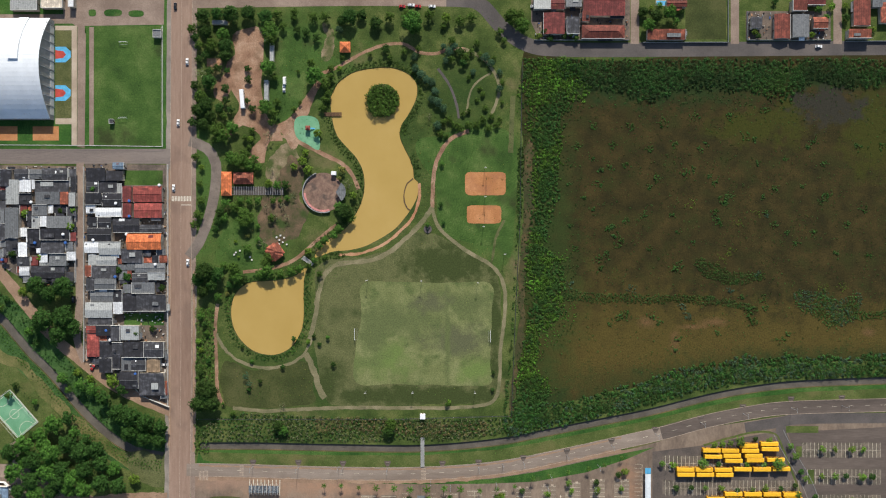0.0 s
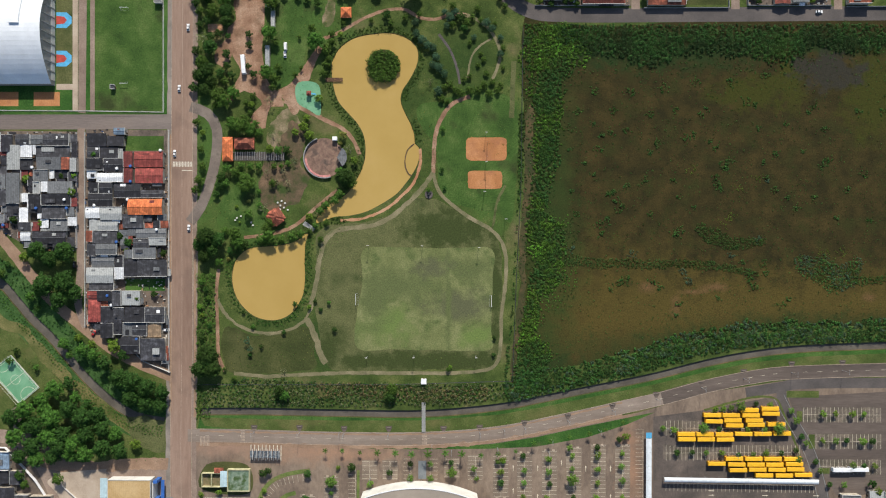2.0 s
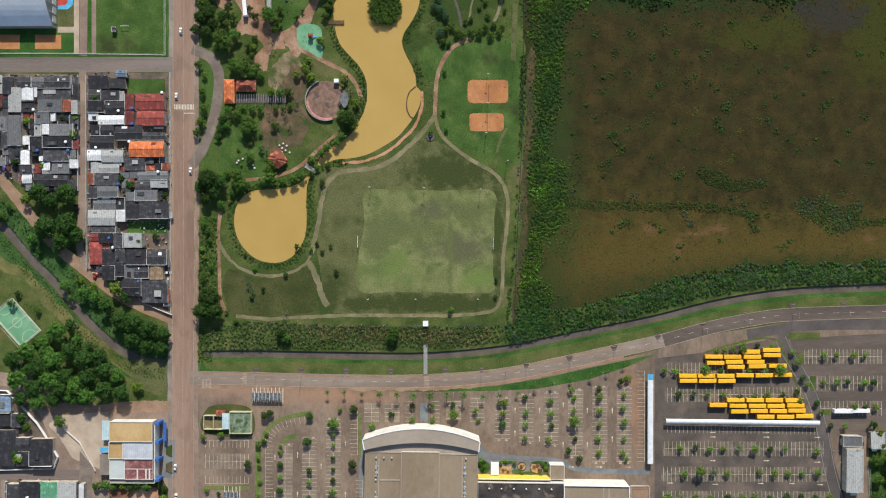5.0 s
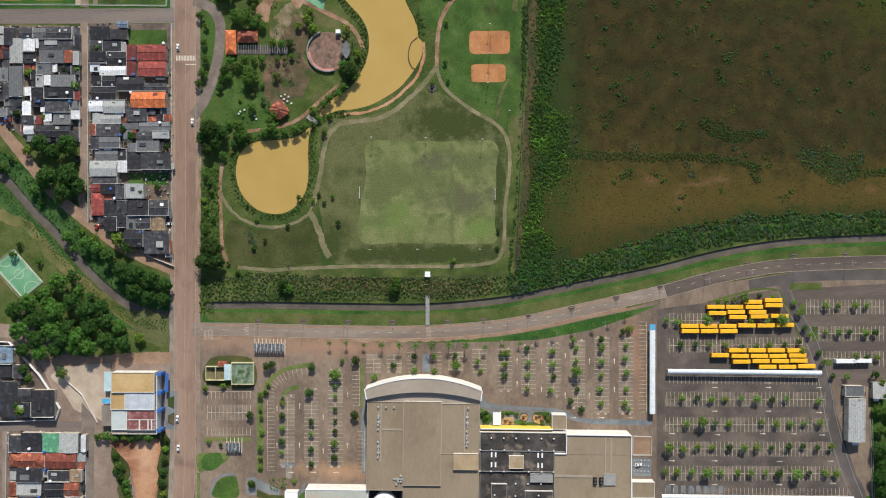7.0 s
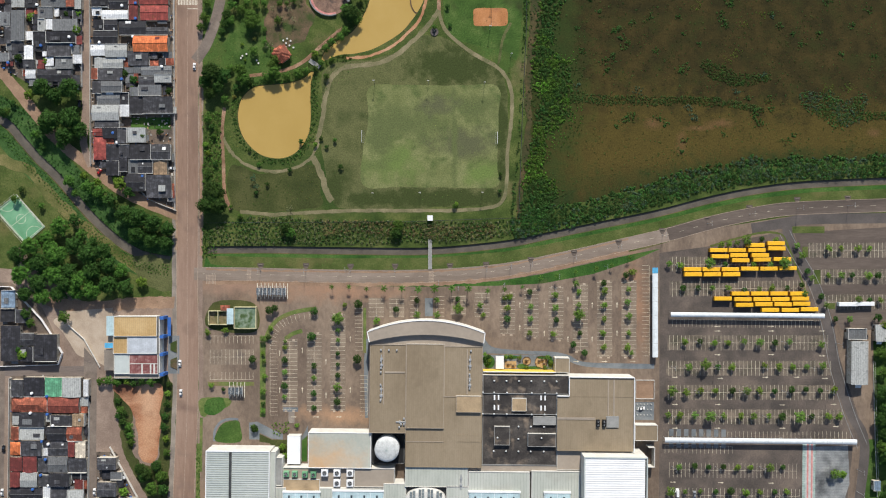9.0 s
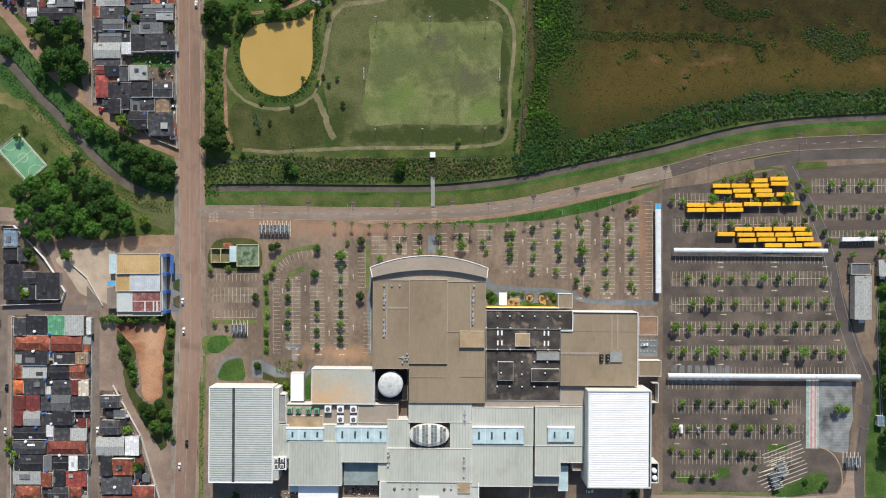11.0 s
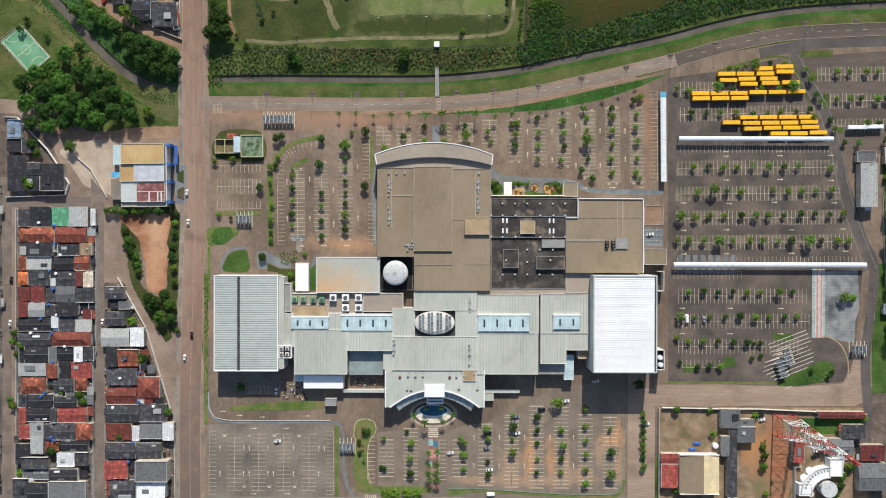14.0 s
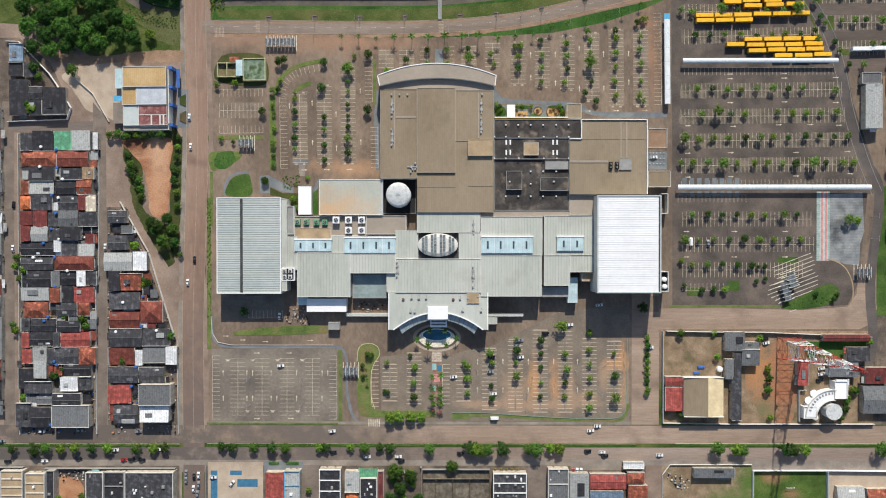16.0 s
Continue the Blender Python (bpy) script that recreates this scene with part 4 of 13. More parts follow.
stand("round", [(-158.6, 139.6, 3.8), (-154.3, 128.9, 3.4), (-138.9, 84.2, 3), (-144.2, 69.2, 3), (-104.9, 148.4, 3.8), (-101.3, 141.2, 3), (-108.5, 132.3, 4.5), (-106.7, 109.1, 3), (-104.9, 93, 3), (-106.7, 85.9, 3.8), (-108.5, 80.5, 3), (-91.7, 112.7, 1.5), (-121, 75.2, 2.7), (-125.3, 70.6, 2.3), (-122.8, 64.5, 2.3), (-126.3, 60.9, 3), (-94.2, 88.4, 2.3), (-74.5, 103.7, 3.8), (-83.4, 118, 3), (-70.9, 109, 3), (-74.5, 94.8, 3), (-76.3, 89.4, 3), (-72.7, 98.3, 3), (-70.9, 114.4, 2.7), (-154.2, 41.3, 2.7), (-153.2, 30.6, 3), (-154.9, 21.7, 3.8), (-157.8, 15.6, 3), (-156.7, 58.5, 3)], 0, 0.9, wood=park_wood)
stand("round", [(-117.4, 52, 3.4), (-124.5, 59.9, 3), (-119.2, 57.3, 3), (-104.9, 40.6, 3.4), (-65.6, 27, 3.8), (-58.4, 19.8, 3.8), (-107.7, 30.6, 2.3), (-103.1, 30.6, 1.9), (-98.8, 32.3, 2.3), (-108.4, 19.9, 3), (-137, 28.8, 3.8), (-131.7, 27, 3.8), (-138.8, 19.9, 3.4), (-122.7, 30.6, 3), (-117.4, 30.6, 2.7), (-128.1, 30.6, 3), (-126.3, 23.4, 3.8), (-117.4, 14.5, 1.9), (-123.8, 0.2, 3.4), (-116.7, 5.6, 2.3), (-110.2, -5.1, 3.8), (-138.8, -10.5, 3), (-142.4, -30.1, 3), (-115.6, -15.8, 3.8), (-103.1, -15.8, 3), (-95.9, -14, 3.8), (-90.6, -12.3, 3), (-78.1, 2, 3), (-74.5, 5.6, 3), (-69.1, 9.1, 3.4), (-65.6, 12.7, 3.4), (-81.6, -6.9, 2.3)], 0, 0.9)
stand("round", [(-112, -8.7, 3.8), (-85.2, -10.5, 2.3), (-78.1, -15.8, 2.3), (-74.5, -5.1, 2.3), (-33.5, 146.4, 3.8), (-22.8, 148.2, 3.8), (-8.5, 148.2, 3.8), (0.4, 141, 2.3), (11.1, 144.6, 3.8), (18.2, 146.3, 3.8), (5.8, 132.1, 3), (48.5, 148, 3.8), (36.1, 137.4, 3), (38.9, 132, 2.3), (-63.8, 121.5, 1.9), (-74.5, 105.5, 3), (-33.5, 121.5, 2.3), (-24.5, 125, 2.3), (-46, 123.3, 1.9), (-15.6, 126.8, 2.3), (-81.7, 146.6, 3.8), (-74.5, 146.5, 3.8), (-94.2, 150.2, 3), (-94.2, 146.6, 2.3), (-90.6, 93, 1.5)], 0, 0.9, wood=park_wood)
stand("round", [(-122, 69.8, 2.7), (-79.2, 73.4, 3.4), (-153.2, 52, 2.3), (-110.2, 41.3, 3.4), (-94.2, 52, 3), (-88.8, 55.5, 3.8), (-85.2, 50.2, 3.8), (-87, 60.9, 3), (-65.6, 114.4, 2.3), (2.2, 146.4, 3.8), (-131.7, 4.9, 1.5), (-56.7, 34.1, 3), (-85.2, -1.6, 3), (-129.9, -5.1, 1.1)], 2, 0.9, wood=park_wood)
stand("gold", [(-63.8, 50.2, 3), (-123.8, 8.4, 1.9), (-137, -28.3, 1.9), (-65.6, 44.8, 1.9), (-1.4, 72.6, 2.3)], 0, 0.9)
stand("thin", [(-153.2, 111, 4.5), (-110.2, 71.6, 3.8), (-108.4, 50.2, 2.7), (-104.9, 46.6, 2.3), (-60.2, 41.2, 3.8), (-105.9, 20.6, 2.7), (-98.8, 19.9, 2.7), (-113.8, 3.8, 3.8), (-8.5, 84, 2.7), (-101.3, 27, 2.7), (-94.1, 34.1, 2.7), (-112, 27, 2.3)], 0, 0.9)
stand("blue", [(-65.6, 139.4, 3), (-18.1, 121.4, 3), (-17.4, 114.3, 3), (-13.8, 110.7, 3.4), (-10.3, 107.2, 3.4), (-6.7, 105.4, 3), (-4.9, 100, 3), (-6.7, 94.7, 3), (-3.1, 92.9, 3.4), (0.4, 89.3, 3), (-3.2, 78.6, 3.4), (4, 125, 3.4), (7.5, 128.5, 3), (0.4, 128.5, 2.3), (2.2, 119.6, 2.7), (19.3, 112.5, 2.3), (36, 101.7, 2.7), (36, 112.4, 2.3), (30.7, 117.8, 3), (27.1, 121.4, 3.4)], 0, 0.9)
stand("blue", [(0.4, 80.4, 3), (-1.4, 73.3, 3), (2.2, 71.5, 2.3), (4, 82.2, 3), (7.5, 78.6, 3), (11.1, 76.8, 3), (16.4, 78.6, 3), (21.8, 78.6, 3.4), (25.4, 82.1, 3), (30.7, 83.9, 2.7), (34.3, 78.6, 3), (28.9, 76.8, 3), (36, 82.1, 2.3), (12.9, 85.7, 1.9), (16.4, 87.5, 2.3), (23.6, 101.8, 1.9), (25.4, 98.2, 2.3), (27.1, 89.3, 2.3), (21.8, 94.6, 1.9), (37.8, 105.3, 2.3), (37.8, 92.8, 1.9), (23.6, 123.1, 2.3), (32.5, 121.3, 1.9), (14.7, 121.4, 3.4), (18.2, 124.9, 2.7), (5.8, 120.3, 3), (16.5, 108.9, 1.9), (21.8, 130.3, 2.7)], 1, 0.9, wood=park_wood)
joined_trees(park_wood, "small green park trees with rounded crowns")
thicket("bushes", [(-156.9, -38.4), (-145.4, -38.4), (-146.1, -89.3), (-156.9, -89.3)], 2.0, 1.0, 2.2, "mid", "dense green bushes beside the avenue", 8, 60, 0.26, 0.6)
row_of("big", [(-150.1, -92.2), (-153.6, -97.6), (-146.5, -97.6), (-149, -88.7)], 1.4, 0.1, 0)
row_of("round", [(-153.3, -42.6), (-149.7, -53.3), (-153.3, -64.1), (-148.6, -71.2), (-153.3, -78.4), (-150.8, -48), (-155.1, -58.7)], 0.8)
# pond shores


def shore(loop, out, wide, leaves, seed, bare):
    """A continuous ragged fringe of low plants round a pond; bare: stretches left open (x, y, reach)."""
    rng = random.Random(seed)
    area = sum(loop[i - 1][0] * loop[i][1] - loop[i][0] * loop[i - 1][1] for i in range(len(loop)))
    loop = loop if area > 0 else loop[::-1]
    heaps = {}
    for row in range(4):
        for x, y in sides(loop, -(out + wide * row / 3), True):
            for _ in range(2):
                px, py = x + rng.uniform(-0.9, 0.9), y + rng.uniform(-0.9, 0.9)
                if any(math.hypot(px - a, py - b) < r for a, b, r in bare) or inside((px, py), loop) or rng.random() < 0.16 * row:
                    continue
                r = rng.uniform(0.4, 0.9) * (1 + 0.7 * noise.noise((px * 0.12, py * 0.12, seed)))
                q = 0.5 + 0.9 * noise.noise((px * 0.05, py * 0.05, seed + 3)) + rng.uniform(-0.2, 0.2)
                heaps.setdefault(leaves[max(0, min(len(leaves) - 1, int(q * len(leaves))))], []).append((px, py, 0.15 * r, r))
    for leaf, c in heaps.items():
        c = np.array(c)
        ob = new("shore_growth", blade_mesh("shore_growth", leaf_cloud(c[:, :3], c[:, 3], 24, 0.2), LEAF[leaf]))
        ob.matrix_world = GRID
        tagged(ob, "low green growth along the pond shore", "plants", "", "stuff")


shore(pond_north, 0.7, 3.2, ["dark", "dark", "mid"], 20, [(-15, 34, 12), (-22, 18, 10), (-36, 5, 12), (-54, -1, 9), (-70, 86, 3), (-24, 66, 7), (-83, -6, 4)])
shore(pond_south, 0.7, 3.0, ["dark", "dark", "mid"], 21, [(-87, -12, 4)])
structure("island", Shape().prism(curve([(-48, 98.2), (-45.2, 102.9), (-39, 105.1), (-32.9, 103.6), (-29, 98.2), (-29.3, 91), (-32.9, 86), (-39, 84.5), (-45.2, 86.7), (-47.7, 91.7)], 2.0, True), -1.0, 0.1), M["bank"], "earth island in the pond", "island")
thicket("island_bushes", curve([(-47.7, 97.6), (-44.8, 102.2), (-38.8, 104.3), (-32.7, 102.9), (-28.7, 97.5), (-29.1, 90.4), (-32.7, 85.4), (-38.8, 84), (-44.8, 86.1), (-47.3, 91.1)], 2.0, True), 1.6, 1.6, 2.8, "mid", "dense green bushes on the pond island", 30, 90, 0.42, 0.9)
row_of("round", [(-115.9, -83.9), (-121.3, -71.3), (-123.1, -89.3), (-139.3, -98.2), (-133.1, -104.3), (-101.6, -74.9), (-72.9, -56.2), (-78.3, -60.5), (-81.8, -55.2), (-69.3, -73.1), (-9.5, 15.4), (-0.5, 54), (-1.2, 28.3), (0.5, 16.4), (-85.4, -58.8), (-94.4, -57), (-127.4, -62.4), (4.1, -97), (3, -98.4), (32, -78.3), (31.7, -89.1)], 0.55)
row_of("thin", [(-122.8, -85.5), (-124.6, -80.1), (-101.3, -99.7)], 0.9)
# belt between path and canal
belt = [(-155.1, -116.4), (-145, -108.2), (-127, -104.5), (-80.2, -106.6), (-30, -108), (34.6, -107.9), (41.7, -108.9), (38.2, -117.2), (5.9, -120.8), (-47.9, -122.3), (-101.8, -122.4), (-152.2, -122.5)]
thicket("scrub", belt, 1.8, 0.8, 1.9, "fen", "tangled green scrub beside the canal", 31, 30, 0.32, 0.3)
thicket("dry_scrub", belt, 2.4, 0.9, 2.2, "grey", "pale dry shrubs beside the canal", 32, 36, 0.28, 0.5, patch=(0.06, -0.35))
thicket("dry_scrub", band([(-80, -112.5), (-51.4, -111.3), (-12, -114.9), (27.4, -114.1)], 8), 2.2, 1.0, 2.2, "brown", "brownish dry shrubs beside the canal", 33, 40, 0.3, 0.5)
thicket("scrub", [(-158.3, -122.1), (-154, -121.4), (-148.2, -123.5), (-148.2, -129.3), (-157.6, -130)], 1.5, 0.8, 1.8, "mid", "green bushes at the mouth of the canal", 34, 30, 0.3, 0.4)
thicket("scrub", [(-157.9, -109.1), (-154, -107.7), (-151.8, -118.5), (-157.6, -122.1)], 1.5, 0.8, 1.8, "dark", "green bushes beside the avenue", 35, 30, 0.3, 0.4)
row_of("big", [(-101.1, -114.5), (-103.9, -112), (-34, -115.4), (-32.6, -110.8)], 0.75)
# --- marsh ---
marsh_area = [(47.6, 121.1), (335.1, 120.6), (334.9, -78.3), (280.7, -80.5), (220.8, -82.1), (185.1, -85.7), (149.3, -93.6), (113.5, -103.7), (77.7, -112.4), (41.8, -119.6), (37.5, -109.2), (43.6, -57.1), (47.2, 14.7)]


def growth(name, line, half, leaves, label, seed, gap=1.8, r0=0.6, r1=2.0, wander=0.5, per=34, size=0.27, base=0.35, category="bushes"):
    """Uncountable growth along a line of changing half width, its edge wandering, its leaf colours in patches."""
    rng = random.Random(seed)
    reach = max(half) * 1.7
    xs, ys = [p[0] for p in line], [p[1] for p in line]
    x0, y0 = min(xs) - reach, min(ys) - reach
    nx, ny = int((max(xs) + reach - x0) / gap), int((max(ys) + reach - y0) / gap)
    gx, gy = np.meshgrid(np.arange(nx), np.arange(ny))
    jitter = np.random.default_rng(seed).uniform(0, 1, (2, ny, nx))
    px, py = (x0 + (gx + jitter[0]) * gap).ravel(), (y0 + (gy + jitter[1]) * gap).ravel()
    f = np.full(len(px), 9.0)
    for (ax, ay), (bx, by), h0, h1 in zip(line, line[1:], half, half[1:]):
        dx, dy = bx - ax, by - ay
        t = np.clip(((px - ax) * dx + (py - ay) * dy) / (dx * dx + dy * dy), 0, 1)
        f = np.minimum(f, np.hypot(px - ax - t * dx, py - ay - t * dy) / (h0 + (h1 - h0) * t))
    heaps = {}
    for i in np.nonzero(f < 1.7)[0]:
        x, y = float(px[i]), float(py[i])
        v = f[i] + wander * (noise.noise((x * 0.045, y * 0.045, seed)) + 0.6 * noise.noise((x * 0.14, y * 0.14, seed + 9))) + rng.uniform(-0.12, 0.12)
        if v > 1 or not inside((x, y), marsh_area):
            continue
        q = 0.5 + 0.75 * noise.noise((x * 0.035, y * 0.035, seed + 20)) + 0.45 * noise.noise((x * 0.11, y * 0.11, seed + 30)) + rng.uniform(-0.16, 0.16)
        leaf = leaves[max(0, min(len(leaves) - 1, int(q * len(leaves))))]
        r = (r0 + (r1 - r0) * min(1, max(0, 1.15 - v))) * rng.uniform(0.55, 1.1) * (1 + 0.5 * noise.noise((x * 0.1, y * 0.1, seed + 40)))
        heaps.setdefault(leaf, []).append((x, y, base * r, max(0.25, r)))
    for leaf, c in heaps.items():
        c = np.array(c)
        ob = new(name, blade_mesh(name, leaf_cloud(c[:, :3], c[:, 3], per, size), LEAF[leaf]))
        ob.matrix_world = GRID
        tagged(ob, label, category, "", "stuff")


growth("marsh_bushes", [(72.4, 117.1), (69.9, 100.9), (64.1, 86.6), (67, 65), (67, 39.8), (61.6, 14.7), (59.1, 0.3), (64.1, -17.6), (64.1, -35.6), (57.3, -53.5), (54, -75.1), (58, -91.2), (52.6, -105.6)], [17, 17, 13, 11, 10, 5, 6, 13, 12, 5.5, 6, 12, 10], ["fen", "fen_green", "fen_green", "fen_light", "fen_light", "fen_lime"], "tangled green bushes at the marsh edge", 41, 1.8, 0.7, 1.9, 0.5, 40, 0.32, 0.22)
growth("marsh_trees", [(77.8, 116), (99.3, 112.4), (124.4, 108), (149.5, 109.8), (170.9, 111.5), (192.4, 110.4), (213.8, 108.6), (223.8, 110.7), (231.7, 114.3), (247.8, 112.5), (281, 113.5), (335.1, 113.4)], [8, 9, 14, 12.5, 11, 12, 13, 11, 8.5, 11, 9.5, 10], ["fen_dark", "fen_dark", "fen", "fen", "fen_green"], "dense green bushes below the street", 43, 2.0, 0.7, 2.3, 0.45, 56, 0.26, 0.5)
growth("canal_bushes", [(43.6, -111.7), (59.8, -106.3), (77.7, -104.8), (113.5, -95.8), (149.3, -86.1), (185.1, -78.9), (220.8, -74.9), (256.5, -75.2), (280.8, -74.8), (334.9, -73)], [8, 8.5, 8, 8.5, 9, 9.5, 8.5, 8, 8, 8], ["fen", "fen", "fen_green", "fen_grey", "fen", "fen_green", "fen_grey", "fen_green", "fen"], "dense green bushes beside the canal", 45, 1.9, 0.7, 2.2, 0.4, 44, 0.34, 0.32)
growth("hedge", [(49.8, 63.2), (49.4, 39.9), (47.2, 14.7), (44.7, -3.3), (44, -28.4), (42.6, -57.1), (40.4, -85.9), (37.9, -107.4)], [1.8] * 8, ["fen", "fen_green"], "ragged hedge along the park fence", 46, 1.3, 0.6, 1.3, 0.4, 26, 0.26, 0.5)
west_line, west_half = [(72.4, 117.1), (69.9, 100.9), (64.1, 86.6), (67, 65), (67, 39.8), (61.6, 14.7), (59.1, 0.3), (64.1, -17.6), (64.1, -35.6), (57.3, -53.5), (54, -75.1), (58, -91.2), (52.6, -105.6)], [22, 22, 17, 15, 13, 9, 10, 18, 17, 9, 10, 17, 13]
growth("marsh_fringe", west_line, west_half, ["fen", "fen_green", "fen", "fen_light"], "low green growth thinning out into the marsh", 141, 2.3, 0.35, 0.95, 0.9, 20, 0.24, 0.05, "plants")
growth("marsh_fringe", [(77.8, 112.4), (124.4, 104.4), (170.9, 107.9), (213.8, 104.3), (247.8, 109.6), (335.1, 111.3)], [13, 19, 16, 19, 13, 13], ["fen", "fen_green"], "low green growth thinning out into the marsh", 143, 3.2, 0.3, 0.9, 0.9, 26, 0.2, 0.05, "plants")


def shrubs(leaf, label, seed, pts, per=34, size=0.19):
    """Low loose bushes, each a heap of small leafy clumps round its middle."""
    rng = random.Random(seed)
    c, r = [], []
    for x, y, reach in pts:
        for _ in range(int(4 + reach * 4)):
            t, q = rng.uniform(0, 2 * math.pi), reach * math.sqrt(rng.random()) * rng.choice((0.9, 1.3, 1.9))
            k = rng.uniform(0.35, 0.9) * (0.7 + 0.15 * reach)
            c.append((x + q * math.cos(t), y + q * math.sin(t) * 0.9, 0.15 * k + max(0, 0.35 * (reach - q))))
            r.append(k)
    ob = new("marsh_shrubs", blade_mesh("marsh_shrubs", leaf_cloud(c, r, per, size, 0.55), LEAF[leaf]))
    ob.matrix_world = GRID
    tagged(ob, label, "bushes", "", "stuff")


dark_bush, green_bush, lime_bush = "low dull green bushes in the open marsh", "low green bushes in the open marsh", "yellowish green weeds in the open marsh"
shrubs("fen_green", dark_bush, 181, [(131.3, 63.0, 1.8), (147.4, 66.5, 1.8), (192.2, 71.8, 2.5), (163.5, 62.9, 1.8), (116.9, 53.3, 1.8), (106.2, 52.2, 1.8), (154.6, 47.5, 2.5), (134.9, 45.0, 2.2), (172.5, 43.2, 2.2), (99.0, 41.4, 2.2), (177.8, 30.6, 2.5), (172.5, 23.4, 2.2), (176.0, 16.2, 1.8), (112.6, 4.4, 2.9), (104.4, 12.7, 1.8), (210.0, 37.7, 1.8), (244.0, 34.1, 1.8), (267.2, 25.1, 1.8), (278.0, 65.3, 2.2), (235.1, 68.2, 1.8), (147.4, -12.5, 2.5), (99.0, -7.1, 2.5), (100.8, -12.4, 2.2), (115.1, -41.2, 2.9), (133.0, -43.0, 2.2)])
shrubs("fen_green", dark_bush, 182, [(195.6, -42.9, 2.9), (193.9, -38.6, 2.5), (197.4, -46.5, 2.5), (149.1, -57.3, 2.2), (213.5, -59.1, 2.2), (202.8, -32.2, 2.2), (90.0, 32.5, 1.4), (145.6, 21.6, 1.4), (84.6, 0.1, 1.8), (235.0, 10.8, 1.4), (270.7, -3.5, 1.8), (217.2, 57.5, 1.4), (149.2, 10.9, 1.4), (131.2, 0.1, 1.4), (160, 84, 2.6), (140, 80, 3), (118, 78, 2.6), (96, 78, 2.4), (182, 84, 2.4), (205, 88, 2.2), (86, 66, 2.2), (108, 66, 2)])
shrubs("fen_bush", green_bush, 183, [(197.5, 70.0, 1.8), (167.1, 66.5, 1.4), (100.8, 50.4, 2.2), (95.4, 57.6, 1.4), (158.2, 50.4, 1.8), (131.3, 39.6, 1.8), (168.9, 46.0, 1.4), (79.3, 41.5, 1.4), (95.4, 25.3, 1.4), (181.4, 32.4, 2.9), (174.2, 18.8, 2.2), (109.7, 9.1, 2.5), (108.0, 14.5, 2.2), (116.2, 17.4, 1.8), (240.4, 32.3, 2.5), (242.2, 53.8, 1.8), (256.5, 16.2, 1.8), (263.7, 64.6, 2.2), (231.5, 64.6, 1.4), (150.9, -10.7, 2.2), (104.4, -3.5, 2.2), (111.5, -43.0, 2.9), (106.1, -48.3, 1.4), (136.6, -46.5, 1.8), (147.3, -64.5, 1.8)])
shrubs("fen_bush", green_bush, 184, [(174.2, -53.7, 1.4), (218.9, -53.7, 1.8), (204.6, -37.6, 1.8), (127.7, 21.7, 1.8), (81.1, 14.5, 1.4), (224.3, 3.7, 1.8), (249.3, -3.5, 1.8), (227.9, 39.5, 1.4), (199.3, 53.9, 1.4), (159.9, 3.7, 1.8), (203.6, 33.1, 1.4), (205.0, 23.4, 1.8), (210.0, 15.1, 2.2), (217.2, 10.8, 1.4), (184.9, -21.4, 1.4), (190.3, -30.4, 1.8)])
shrubs("fen_grey", "greyish bushes in the open marsh", 185, [(152.0, -36.5, 2.2), (156.3, -43.0, 2.5), (120.5, -25.0, 2.2), (250, -43, 4), (245, -36, 3), (256.4, -39.4, 3), (200, -16, 1.8), (182, -26, 1.8), (206, 21, 1.2), (82, -22, 2)])
shrubs("fen_lime", lime_bush, 186, [(240.3, -25.0, 3.2), (252.9, -24.3, 3.6), (187.8, 16.2, 2.2), (181.4, -1.7, 2.9), (177.1, -6.4, 2.5), (158.1, 28.8, 2.4), (199.3, 23.4, 2.2), (76, -20, 3), (74, -32, 3)], 12, 0.16)


def clumps(items, seed):
    """Low loose bushes along short lines."""
    for k, (line, half, leaves) in enumerate(items):
        growth("marsh_clump", line, half, leaves, "clump of low marsh bushes", seed + k, 1.3, 0.45, 1.25, 0.6, 26, 0.22, 0.15)


clumps([([(77.4, -29.3), (95.4, -31.1), (113.3, -31.1), (131.2, -32.2), (149.1, -31.1), (172.4, -33.3), (200, -38)], [4, 3.4, 2.8, 2.4, 3, 2.4, 1.6], ["fen_green", "fen_bush", "fen_bush"]),
        ([(163.5, -10.7), (170.6, -15.0), (179.6, -18.6), (192.1, -18.6), (202.8, -17.8)], [4, 5, 4, 3, 2.4], ["fen_green", "fen_bush", "fen_green"]),
        ([(227.8, -30.4), (238.6, -35.8), (249.3, -42.9), (256.4, -39.4), (261.8, -32.2)], [5, 8, 9, 7, 4], ["fen_green", "fen_bush", "fen_grey", "fen_bush"]),
        ([(263.5, -42.2), (279.6, -41.5), (300, -42)], [3, 3.4, 3], ["fen_green", "fen_bush"])], 60)
marsh_open = [(77.8, 90.1), (281, 104.2), (328, 104.1), (327.8, -62.3), (280.8, -64.1), (185.1, -71.3), (113.5, -87.6), (63.4, -93), (59.8, -57.1), (79.5, -14), (77.7, 39.8)]
for gap, r0, r1, leaf, seed, per, size, patch in ((3.0, 0.25, 0.65, "fen", 49, 16, 0.16, (0.04, 0.05)), (3.0, 0.25, 0.7, "fen_green", 51, 16, 0.17, (0.05, 0.05)), (4.0, 0.3, 0.9, "fen_bush", 52, 18, 0.18, (0.05, 0.25)), (4.0, 0.2, 0.6, "fen_straw", 53, 12, 0.17, (0.06, 0.0)), (6.0, 0.5, 1.3, "fen_bush", 54, 24, 0.2, (0.03, 0.25))):
    thicket("marsh_tufts", marsh_open, gap, r0, r1, leaf, "scattered tufts of marsh plants", seed, per, size, 0.1, (), "plants", patch)
